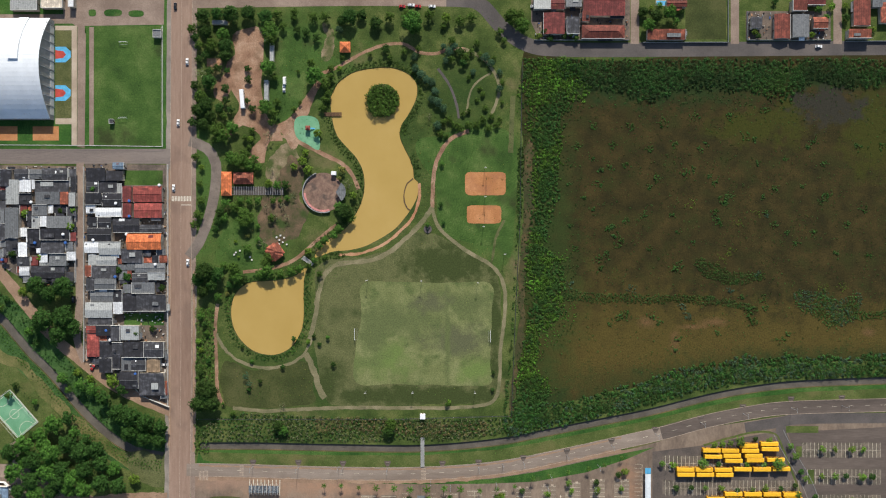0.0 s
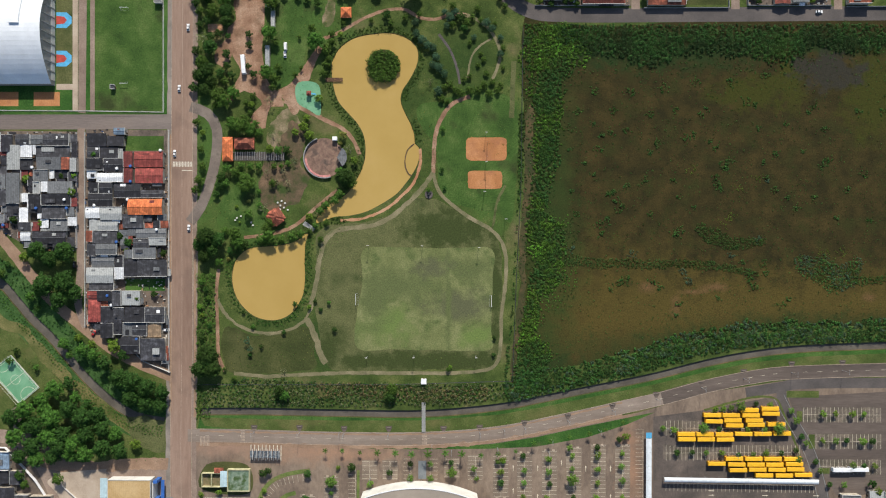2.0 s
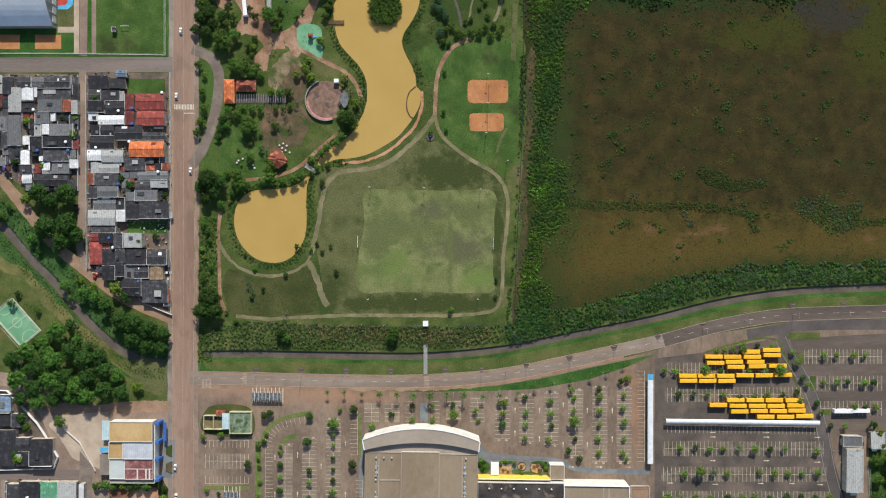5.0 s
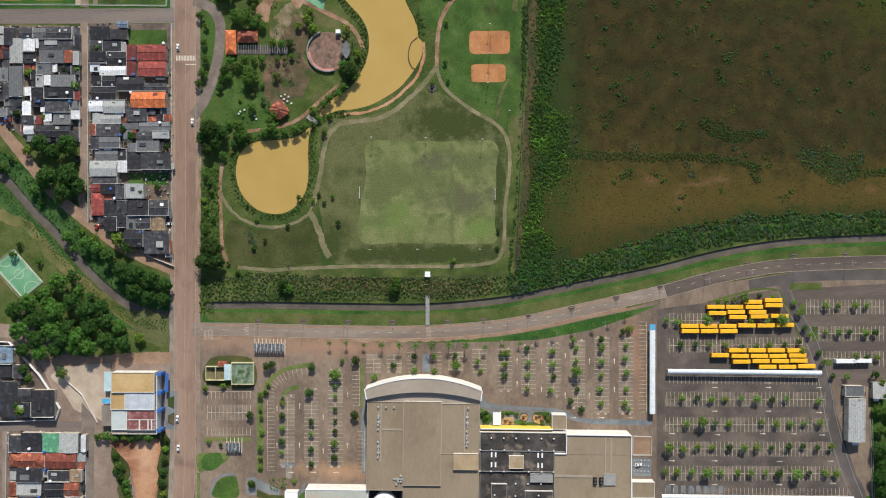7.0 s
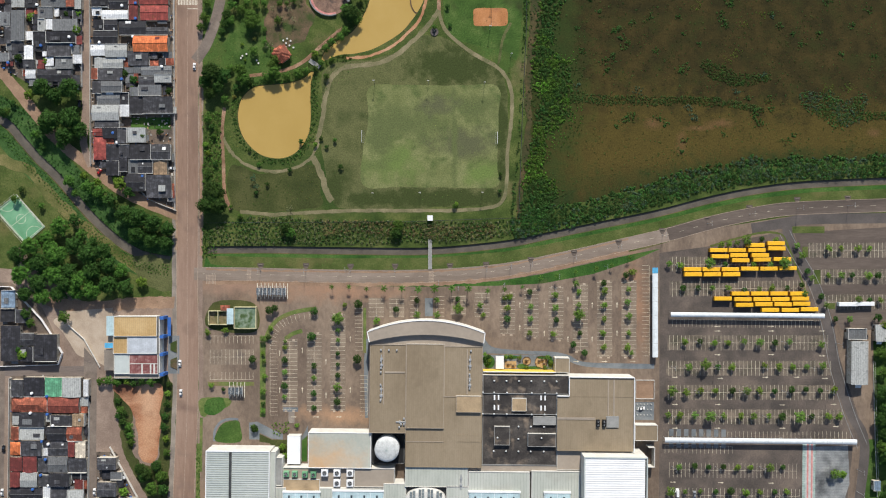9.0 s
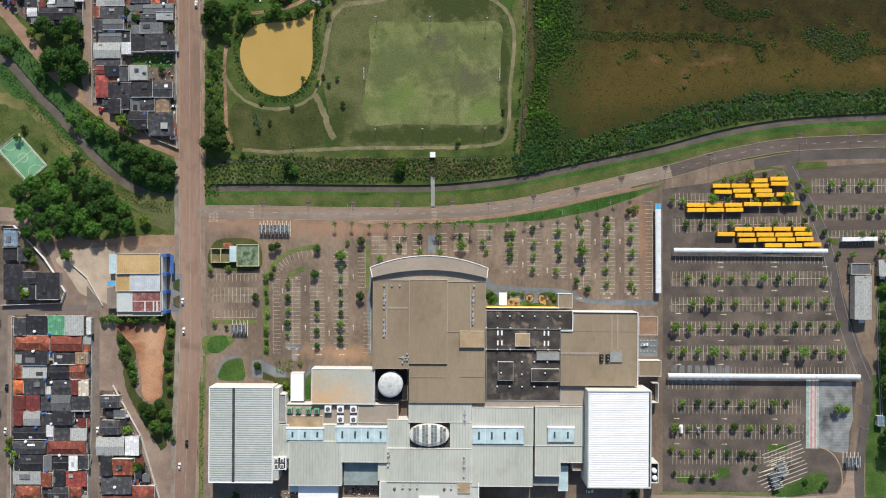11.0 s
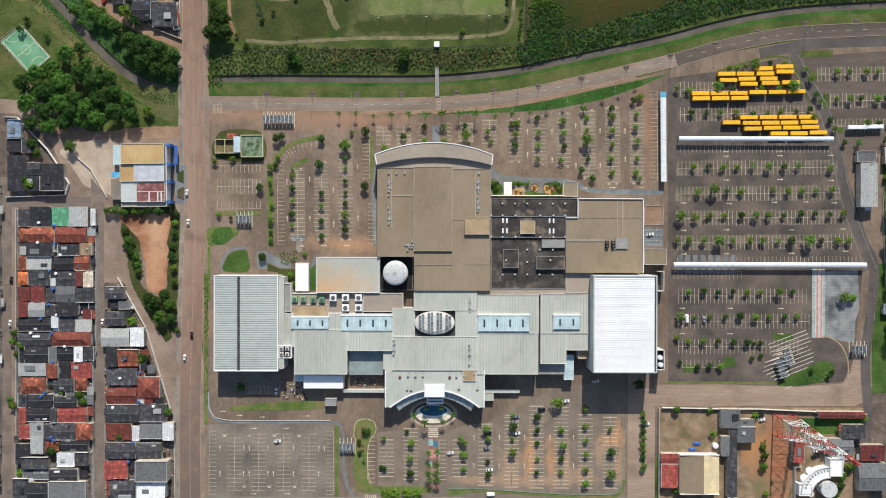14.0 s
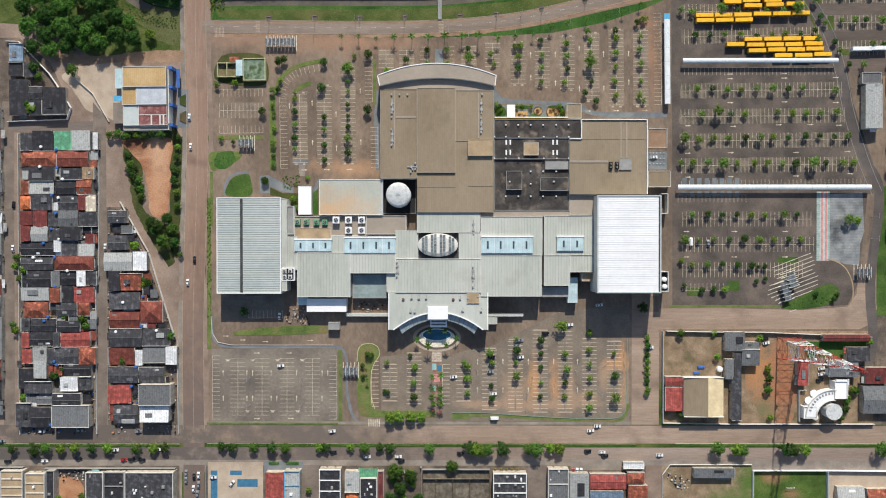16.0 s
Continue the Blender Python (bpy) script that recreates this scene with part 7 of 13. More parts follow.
def bus_kind(label, body_mat, roof_mat, long=11.0):
    root = new("bus")
    tagged(root, label, "bus", "parked buses")
    l, w = long / 2, 1.27
    body = part("body", Shape().box(-l, -w, 0.4, l, w, 3.0), M[body_mat], root)
    part("roof", Shape().box(-l + 0.03, -w + 0.03, 3.0, l - 0.03, w - 0.03, 3.22, 0.16), M[roof_mat], root)
    for x in (-l * 0.55, l * 0.5):
        part("roof_hatch", Shape().box(x - 0.4, -0.4, 3.22, x + 0.4, 0.4, 3.34, 0.05), M[roof_mat], root)
    part("windscreen", Shape().box(l, -w + 0.15, 1.4, l + 0.04, w - 0.15, 2.7), M["car_glass"], body)
    for y in (-w, w):
        part("window_band", Shape().box(-l + 0.7, y - 0.02, 1.6, l - 1.0, y + 0.02, 2.5), M["car_glass"], body)
    for y in (-w, w):
        part("stripe", Shape().box(-l, y - 0.015, 1.05, l, y + 0.015, 1.3), M["black"], body)
        for x in (-l * 0.55, l * 0.6):
            part("wheel", Shape().rod((x, y - (0.25 if y > 0 else 0), 0.5), (x, y + (0.03 if y > 0 else 0.22), 0.5), 0.5, 14), M["tyre"], root)
    return root


BUS = bus_kind("yellow school bus with black stripe", "bus_yellow", "bus_roof")
COACH = bus_kind("white coach with pale roof", "roof_white", "roof_white", 12.0)
PATTERNS += [BUS, COACH]

grid(-0.29)  # B
for x, y in [(170.1, -126.4), (181.8, -126.4), (171.1, -130.3), (182.9, -129.6), (184, -132.8), (193.6, -123.2), (194.3, -126.4), (196.4, -129.6), (197.5, -132.4), (206.4, -122.1), (206.8, -125.3), (210.3, -132.1), (153.6, -138.5), (165.4, -138.5), (177.5, -138.5), (189.7, -138.1), (201.8, -138.1), (213.9, -137.8), (154, -141.7), (166.1, -141.7), (178.2, -141.7)]:
    copy_thing(BUS, GRID @ pose(x, y, 0.03, 0, 0, PICK.uniform(-0.8, 0.8)))
for x, y in [(183.9, -153.8), (196.1, -153.8), (208.2, -153.8), (220.7, -153.8), (172.9, -157), (185.4, -157.4), (197.5, -157.4), (209.3, -157.4), (221.7, -157), (186.4, -161), (198.6, -160.6), (210.7, -160.6), (222.4, -160.3), (202.8, -164.2), (215.3, -164.2), (227.4, -163.8)]:
    copy_thing(BUS, GRID @ pose(x, y, 0.03, 0, 0, PICK.uniform(-0.8, 0.8)))
for x, y in [(252, -160.6), (262.4, -160.3)]:
    copy_thing(COACH, GRID @ pose(x, y, 0.03))

# painted bays
lot = Shape()
for q, l, r in [([(-114.2, -184.6), (-114.2, -231.4)], True, False), ([(-101.6, -184.6), (-101.6, -227.8)], True, True), ([(-86.1, -180), (-86.1, -227.8)], True, True), ([(-71, -167.7), (-71, -227.8)], True, True), ([(-55.5, -161.2), (-55.5, -190)], False, True), ([(-52.3, -206.2), (-52.3, -231.4)], False, True),
                ([(-152.4, -181), (-125, -181)], False, True), ([(-152.4, -194.4), (-125, -194.4)], True, True), ([(-152.4, -208.8), (-125, -208.7)], True, False)]:
    bays(lot, q[0], q[1], l, r)
for q, l, r in [([(-46.6, -157.6), (-46.6, -168.4)], True, True), ([(52, -152.2), (52, -181)], True, True), ([(67.8, -150.4), (67.8, -182.8)], True, True), ([(83.3, -148.7), (83.3, -190)], True, True), ([(98.7, -146.9), (98.7, -193.6)], True, True), ([(114.2, -146.9), (114.2, -193.6)], True, True), ([(127.1, -136.1), (127.1, -193.6)], False, True),
                ([(36.9, -154), (36.9, -179.2)], True, True), ([(20.7, -154), (20.7, -168.4)], True, True), ([(-33.6, -157.6), (-33.6, -168.4)], True, True), ([(-20.3, -155.8), (-20.3, -168.4)], False, True), ([(-8.1, -155.8), (-8.1, -168.4)], True, False), ([(5.6, -155.8), (5.6, -166.6)], True, True)]:
    bays(lot, q[0], q[1], l, r)
def fan(s, pts, side, depth=4.6, w=0.15, z=0.052):
    """Bays fanned out along a bend."""
    line = curve(pts, 2.45)
    a, b = sides(line, side * 1.5), sides(line, side * (1.5 + depth))
    for p, q in zip(a, b):
        e = (Vector(q) - Vector(p)).normalized()
        k = Vector((-e.y, e.x)) * w / 2
        s.add([(*(Vector(p) + k), z), (*(Vector(p) - k), z), (*(Vector(q) - k), z), (*(Vector(q) + k), z)], [(0, 1, 2, 3)])


fan(lot, [(-117.1, -184.6), (-114.9, -177.4), (-109.2, -170.6), (-99.1, -165.9), (-84.7, -163.4)], -1)
arrows(lot, [(-108.1, -191.8), (-108.1, -215.2), (-93.7, -190), (-93.7, -215.2), (-78.6, -197.2), (-78.6, -218.8), (-63.1, -182.8), (-63.1, -215.2), (60.3, -161.2), (60.3, -179.2), (75.4, -157.6), (75.4, -182.8), (90.8, -161.2), (90.8, -182.8), (106.6, -161.2), (106.6, -179.2), (44.8, -161.2), (44.8, -175.6)], 90)
arrows(lot, [(116.7, -197.2), (98.7, -197.2), (80.7, -197.2), (-99.1, -232.5), (-84.7, -232.5), (-70.3, -232.5)], 0)
structure("bay_markings", lot, M["bay_line"], "worn cream parking bay lines", "markings")
lot = Shape()
for q, l, r in [([(141.9, -135.3), (217.3, -135.4)], True, True), ([(141.8, -151.2), (226.2, -150.4)], True, True), ([(141.8, -170.6), (235.2, -171.3)], False, True), ([(140, -185.3), (240.6, -185.3)], True, True), ([(139.3, -201.5), (242.4, -201.5)], True, True), ([(139.3, -216.9), (244.2, -216.9)], True, True), ([(139.3, -232.4), (249.5, -232.4)], True, True), ([(139.3, -246.4), (254.9, -246.4)], True, False),
                ([(228.8, -126.4), (277.6, -126.4)], True, True), ([(231.6, -143.3), (277.6, -143.3)], True, True), ([(238.8, -159.4), (277.6, -159.4)], True, True)]:
    bays(lot, q[0], q[1], l, r)
arrows(lot, [(170.6, -174.9), (170.6, -177.8), (204.7, -174.9), (204.7, -177.8), (237, -177.8), (170.6, -192.9), (204.7, -192.8), (237, -193.6), (143.6, -207.2), (172.4, -207.9), (201.1, -207.2), (220.8, -207.2), (238.8, -207.9), (143.6, -224.5), (170.6, -224.5), (211.8, -224.8), (244.2, -224.5), (143.6, -239.6), (170.5, -239.6), (211.8, -239.6), (245.9, -238.5), (253.1, -193.6)], 0)
structure("bay_markings", lot, M["bay_line"], "worn cream parking bay lines", "markings")
grid(-0.86)  # C
lot = Shape()
for q, l, r in [([(139.6, -249.3), (182.4, -249.3)], False, True), ([(142.5, -264.6), (223.4, -264.7)], True, True), ([(142.5, -280.7), (225.2, -280.7)], True, True), ([(142.6, -296.8), (218.2, -296.8)], True, True), ([(142.6, -310), (168.3, -310)], True, False)]:
    bays(lot, q[0], q[1], l, r)
for q, l, r in [([(-155.4, -351.4), (-155.5, -391.6)], True, False), ([(-139.2, -353.2), (-139.3, -389.1)], True, True), ([(-123.8, -353.2), (-123.9, -389.1)], True, True), ([(-108, -353.1), (-108, -389.1)], True, True), ([(-91.8, -353.1), (-91.9, -389.1)], True, True), ([(-76.4, -351.3), (-76.4, -391.6)], False, True)]:
    bays(lot, q[0], q[1], l, r)
for q, l, r in [([(-54.5, -354.9), (-54.5, -383.6)], True, False), ([(-42.7, -356.7), (-42.7, -380)], True, True), ([(-27.3, -349.5), (-27.3, -381.8)], True, True), ([(-9.3, -356.7), (-9.3, -381.8)], True, False), ([(3.9, -356.7), (3.9, -380)], True, True), ([(20.4, -347.7), (20.4, -385.4)], True, True), ([(36.8, -342.3), (36.9, -386.4)], True, True), ([(52.6, -335.1), (52.6, -387.1)], True, True), ([(68.3, -333.3), (68.4, -387.1)], True, True), ([(83.7, -340.5), (83.8, -387.1)], True, True), ([(99.4, -342.3), (99.5, -387.1)], True, True)]:
    bays(lot, q[0], q[1], l, r, w=0.26)
bays(lot, *[(-132.3, -327.3), (-110.8, -327.3)], True, False)
arrows(lot, [(-148.6, -362.2), (-148.6, -378.3), (-133.5, -362.1), (-133.5, -378.3), (-129.9, -362.1), (-129.9, -378.3), (-118.1, -362.1), (-118.1, -378.3), (-114.5, -378.3), (-101.9, -362.1), (-101.9, -378.3), (-85.7, -362.1), (-85.8, -378.3), (-82.1, -362.1), (12.9, -354.9), (12.9, -372.8), (29, -354.8), (29, -372.8), (45.1, -354.8), (45.1, -372.8), (61.2, -354.8), (61.2, -372.8), (76.2, -354.8), (76.2, -372.7)], 90)
arrows(lot, [(-127, -349.6), (-106.5, -349.6), (-127.1, -391.3), (-105.5, -391.2), (-136, -341.3), (-92.9, -341.6), (-121.6, -342.4), (-146.7, -338.8), (145, -272.5), (175.3, -272.5), (207.4, -272.5), (145, -288.6), (175.4, -288.6), (207.4, -288.6)], 0)
for x, y in [(-145.6, -354.2), (-130, -354.2), (-114.1, -354.2), (-98.1, -354.2), (-133, -386.7), (-117.2, -386.7), (-101.3, -386.7)]:
    lot.box(x - 1.5, y + 0.35, 0.05, x + 1.5, y + 0.65, 0.056).box(x - 0.9, y - 0.6, 0.05, x + 0.9, y + 0.05, 0.056)
for k in range(6):
    x, y = -56.3, -393.7
    lot.box(x + k * 1.3, y - 2.5, 0.05, x + k * 1.3 + 0.6, y + 2.0, 0.056)
structure("bay_markings", lot, M["bay_line"], "worn cream parking bay lines", "markings")

for x, y0, y1 in [(-42.7, -356.7, -380), (-27.3, -349.5, -381.8), (3.9, -356.7, -380), (20.4, -346.5, -385.5), (36.8, -341, -386.5), (52.6, -335, -387), (68.3, -333, -387), (83.7, -340.4, -387), (99.4, -342, -387)]:
    for y in (y0, y1):
        structure("row_ends", Shape().box(x - 4.2, y - 0.35, 0, x + 4.2, y + 0.35, 0.14, 0.05), M["concrete"], "pale kerbed end of a parking row", "kerb")
    structure("row_spine", Shape().box(x - 0.35, y1 + 0.4, 0, x + 0.35, y0 - 0.4, 0.12, 0.04), M["pavement"], "worn pale kerb between facing bays", "kerb")

M["ochre_wash"] = material("ochre_wash", [rgb(152, 122, 98), rgb(172, 136, 106), rgb(192, 154, 120)], 0.4, 0.95, fine=5, blotch=(rgb(132, 118, 104), 0.3, 0.48, 0.62), grit=0.2)
for n, (q, wide) in enumerate([([(104.0, -347.0), (98.3, -353.4), (91.1, -360.6)], 0.9), ([(103.6, -349.8), (96.2, -357.7)], 0.6), ([(105.1, -342.7), (105.8, -364.2), (104.8, -381.4)], 1.0), ([(101.2, -366.3), (104.1, -372.1), (103.7, -380.3)], 0.7), ([(63.2, -360.7), (61.4, -370.7), (59.0, -380.8)], 1.0), ([(47.8, -364.3), (46.4, -372.2), (44.3, -381.5)], 0.9), ([(81.5, -372.1), (77.6, -381.5)], 0.7)]):
    structure("dust_line", ribbon(Shape(), curve(q, 2.0), wide, 0.0225 + 0.0004 * n, 0.35), M["ochre_wash"], "thin line of ochre dust washed over the car park", "ground")

# car park trees
grid(-0.29)  # B
row_of("lot", [(-85.7, -180.6)], 0.66, 0.1)
row_of("lot", [(-104.3, -184.0), (-143.5, -214.5)], 0.77, 0.1)
row_of("lot", [(-104.6, -219.4), (-66.6, -161.1), (-70.7, -177.1), (-70.7, -183.5), (-70.8, -191.8), (-70.8, -198.9), (-118.3, -191.8), (-117.6, -196.8), (-117.3, -206.4), (-118.2, -223.9), (-118.2, -228.2), (-113.2, -176.1), (-151.0, -212.3), (-96.8, -237.6)], 0.88, 0.1)
row_of("lot", [(-104.3, -188.0), (-104.4, -195.8), (-104.4, -203.7), (-85.8, -199.5), (-85.9, -207.4), (-86.0, -226.3), (-70.9, -205.7), (-118.2, -182.2), (-114.6, -181.5), (-153.2, -178.3), (-142.1, -177.0)], 1.10, 0.1)
row_of("lot", [(-104.5, -212.2), (-85.6, -164.9), (-86.0, -217.0), (-70.9, -212.8), (-71.0, -222.1), (-118.1, -215.7), (-123.6, -239.3)], 1.32, 0.1)
row_of("lot", [(-70.6, -169.6)], 1.76, 0.1)
row_of("lot", [(-113.8, -164.3), (-110.6, -162.9), (-124.8, -195.3), (-57.7, -160.4), (-58.3, -195.1), (-87.5, -180.9)], 1.5, 0.15, 2)
row_of("palm", [(-41.3, -150.4), (-29.9, -150.4), (-19.7, -151.1), (-9.4, -150.4), (1.6, -150.4), (11.8, -150.4)], 1.0)
row_of("palm", [(-52.5, -150.9), (-74.2, -149.5), (-63.5, -149.5), (57.4, -143.8), (67.4, -142.7), (79.8, -140.2), (92.6, -138.1), (102.6, -136), (113.6, -131), (46, -149.5), (34.7, -150.9), (24, -152)], 0.7)
row_of("lot", [(-33.8, -163.9), (-20.5, -158.1), (-20.5, -167.1), (-8, -158.1), (-8, -167.1), (-46.3, -171), (5.5, -162.8), (5.2, -157.4), (19.5, -161), (21.3, -167.4), (34.8, -156.4), (38.4, -156.4), (36.6, -162.8), (36.6, -169.9), (38.1, -155.6), (50.9, -152.8), (51.6, -162.1), (51.3, -169.9), (50.9, -178.9), (67, -154.6), (67, -162.8), (67.7, -170.6), (65.9, -179.6), (80.2, -147.4), (82, -152.8), (82, -161), (82, -167.4), (82.7, -178.9), (78.4, -186), (85.5, -191.3), (97.7, -147.1)], 1.1)
row_of("lot", [(98, -152.1), (98, -161), (98, -169.9), (97.3, -178.8), (98, -187.8), (113.7, -151), (113, -159.2), (113.7, -168.1), (113.7, -178.8), (113, -187.8), (115.2, -191.3), (111.6, -142.1), (115.9, -140.3)], 1.1)
row_of("lot", [(139.1, -134.9), (146.2, -136), (148, -150.3), (157.6, -150.3), (166.6, -150.3), (174.8, -135.3), (176.5, -150.3), (192.6, -135.3), (203.3, -135.3), (186.5, -151.7), (196.2, -151), (204.4, -150.3), (214, -150.3), (222.9, -148.5), (224.7, -153.8), (171.9, -122.8), (177.3, -122.4), (181.9, -121.7), (198, -119.2), (206.9, -119.9)], 1.15)
row_of("lot", [(164.4, -134.2), (211.7, -134.2), (187.5, -120), (161.2, -198.3), (140.5, -215), (164.7, -231.1), (220.6, -231.4), (81.8, -167), (5.5, -163.1), (-70.4, -169.1)], 1.9, 0.1, 0)
row_of("lot", [(149.1, -184.2), (158.7, -184.2), (167.6, -184.9), (176.5, -184.9), (186.5, -184.2), (196.1, -184.5), (206.1, -184.9), (215, -184.2), (235.4, -186), (151.5, -200.3), (170.1, -200.3), (179, -200.3), (199.7, -199.5), (208.6, -200.2), (217.5, -200.2), (226.4, -200.2), (236.1, -199.5)], 1.2)
row_of("lot", [(149.8, -216.3), (158.7, -215.2), (168.3, -215.2), (179, -215.2), (187.9, -215.2), (196.1, -215.2), (205.8, -215.6), (216.5, -214.5), (225.7, -214.5), (234.6, -215.2), (243.2, -214.5), (138.3, -230.6), (145.5, -230.6), (155.1, -230.6), (173.7, -231.3), (184.4, -231.3), (192.6, -231.3), (202.2, -231.6), (210.4, -231.6), (229.3, -231.6), (240, -231.6), (246.7, -231.6)], 1.25)
row_of("lot", [(220.1, -123.5), (222.9, -129.6), (240, -125.3), (247.9, -125.3), (258.6, -125.3), (265.7, -125.3), (240, -142.4), (247.9, -142.1), (255, -142.1), (265, -142.4), (271, -142.4), (235.4, -155.6), (238.2, -161), (258.6, -157.4), (265.7, -158.1), (272.8, -158.1), (244.3, -169.9), (253.2, -169.9), (226.5, -139.6), (229.3, -143.9)], 1.15)
lamps([(-45.9, -167.8), (-6.9, -146.5), (-21.1, -164.9), (5.5, -150.1), (21, -163.5), (34.5, -148.3), (67, -150.8), (96.4, -150.1), (113, -160.7), (142.4, -135.9), (156.5, -150.8), (184.1, -150.8), (170, -135.2), (199.3, -135.2), (156.5, -184.4), (184.4, -184.4), (211.3, -184.4), (168.5, -200.3), (198.6, -200.3), (227.9, -200.3), (141.3, -200.3), (155.8, -215.5), (184.4, -215.5), (211.3, -215.5), (240.2, -215.5), (141.3, -231.4), (169.9, -231.4), (198.9, -231.4), (227.9, -231.4), (245.6, -185.4), (68.8, -143), (98.9, -136.6)])
grid(-0.64)  # D
row_of("lot", [(146.9, -262.6), (165.7, -262.7), (174.9, -262.3), (192.3, -262.7), (212.9, -262.4), (150.8, -278.3), (160.7, -278.0), (170.3, -278.3), (198.4, -278.4), (207.6, -278.1), (215.4, -278.1), (140.1, -291.4), (146.8, -293.9), (165.7, -293.6), (175.3, -294.0), (152.9, -310.0), (167.4, -309.7)], 1.05, 0.15)
row_of("lot", [(156.8, -261.9), (183.8, -262.7), (204, -262.4), (179.5, -277.6), (189.1, -278.4), (156.4, -293.6), (184.1, -294.4), (160.3, -309.3)], 1.35, 0.1)
row_of("lot", [(141.5, -277.9)], 1.7, 0.1, 0)
row_of("lot", [(188.4, -295.5), (192.3, -295.1), (187.3, -304.7), (193.0, -303.0), (141.8, -307.1)], 1.0, 0.15, 2)
lamps([(143.1, -263), (170.7, -262.9), (198.9, -262.9), (143.1, -278.1), (170.7, -279.2), (209.5, -279.2), (143.1, -294.8), (170.7, -294.7), (260.6, -264), (260.6, -278.1)])
grid(-0.86)  # C
row_of("lot", [(-44.5, -355.3), (-29.8, -351.0), (21.5, -369.8), (37.2, -340.2), (37.2, -355.2), (52.8, -358.0), (52.9, -368.0), (52.5, -376.6), (67.8, -376.5), (98.8, -349.0)], 0.87, 0.08)
row_of("lot", [(-27.7, -367.8), (4.4, -355.2), (6.5, -374.5), (21.9, -355.5), (21.9, -377.7), (52.8, -349.4), (68.1, -349.4), (68.2, -367.6), (83.4, -336.2), (83.4, -347.3), (83.5, -356.2), (83.8, -365.1), (83.5, -374.7)], 1.12, 0.08)
row_of("lot", [(-27.0, -358.1), (-27.3, -376.7), (6.5, -357.7), (6.5, -365.2), (20.4, -348.8), (37.5, -347.3), (52.8, -340.9), (68.9, -359.1), (83.5, -383.3)], 1.43, 0.08)
row_of("lot", [(37.2, -363.0), (99.5, -363.3), (99.5, -377.2)], 1.63, 0.08)
row_of("lot", [(65.3, -331.6)], 2.14, 0.08)
row_of("lot", [(-45.9, -373.6), (-43.8, -374.3), (-56.7, -350.0), (-54.2, -350.7), (-59.9, -357.2), (-59.5, -364.3)], 0.9, 0.1, 2)
row_of("round", [(-42.3, -389.6), (-36.6, -389.5), (-29.2, -389.5), (-22.8, -389.5)], 1.35, 0.1, 2)
row_of("round", [(-134.5, -322.9), (116.9, -320.3)], 1.15)
row_of("round", [(-281.3, -410), (-259.8, -409.3), (-250.9, -410), (-242, -409.3), (-231.3, -409.6), (-220.5, -409.3), (-202.7, -409.6), (-184.9, -409.2), (-148.5, -408.1), (-142.1, -408.8), (-128.5, -408.8), (-117.1, -408.8), (-108.2, -409.1), (-86.9, -408.7), (-83.3, -408.7), (-67.3, -408.7), (-58.4, -409.1), (-48.8, -409), (-42.4, -409)], 1.15)
row_of("round", [(-17.5, -409.7), (10.9, -409.7), (8.1, -408.3), (14.5, -410.4), (19.1, -409.7), (28.7, -409), (44.7, -409.6), (49.3, -410), (58.9, -408.9), (64.2, -409.3), (163.5, -408.8), (175.9, -409.5), (179.4, -410.2), (206.7, -409.4), (211.3, -410.1), (218.3, -409.4), (266.1, -408.7), (-267, -410.4), (-192, -409.6)], 1.45)
lamps([(-131.5, -365.1), (-98.3, -365.1), (-131.5, -382.1), (-98.3, -382), (-42.1, -365), (12.6, -360.7), (44.3, -374.8), (74.9, -360.7), (90.1, -374.8), (-31.5, -360.8)])

# white vaulted canopies
def canopy(x0, y0, x1, y1, z, label, step=9.0, ends=None):
    """A long vaulted fabric roof on posts, in panels."""
    along_x = (x1 - x0) > (y1 - y0)
    root = thing("canopy", (x0 + x1) / 2, (y0 + y1) / 2, 0, label, "canopy")
    l, w = ((x1 - x0), (y1 - y0)) if along_x else ((y1 - y0), (x1 - x0))
    n = max(1, round(l / step))
    for i in range(n):
        a, b = -l / 2 + l * i / n + 0.04, -l / 2 + l * (i + 1) / n - 0.04
        ring = [(-w / 2 + w * j / 6, z + 0.6 * (1 - (2 * j / 6 - 1) ** 2)) for j in range(7)]
        s = Shape().vault(ring, a, b, 0.06, "x" if along_x else "y")
        part("roof_panel", s, M["tent"], root)
        for u in (-w / 2 + 0.25, w / 2 - 0.25):
            px_, py_ = ((a + 0.2, u) if along_x else (-u, a + 0.2))
            part("post", Shape().cyl(px_, py_, -0.02, z, 0.09, 6), M["steel"], root)
    return root


grid(-0.29)  # B
canopy(128.1, -194, 131.6, -141, 3.6, "long white vaulted walkway canopy on posts")
x0, y0, x1, y1 = 128.1, -141, 131.6, -137.4
blue_roof = thing("canopy_end", (x0 + x1) / 2, (y0 + y1) / 2, 0, "blue end roof of the walkway canopy", "canopy")
part("roof_panel", Shape().box(x0 - (x0 + x1) / 2, y0 - (y0 + y1) / 2, 3.4, x1 - (x0 + x1) / 2, y1 - (y0 + y1) / 2, 3.6), M["sky_paint"], blue_roof)
part("post", Shape().cyl(0, 0, -0.02, 3.4, 0.12, 6), M["steel"], blue_roof)
grid(-0.86)  # C
canopy(141.2, -167, 238.2, -164.1, 3.6, "long white vaulted walkway canopy on posts")
canopy(138.2, -246.4, 259.3, -243.2, 3.6, "long white vaulted walkway canopy on posts")
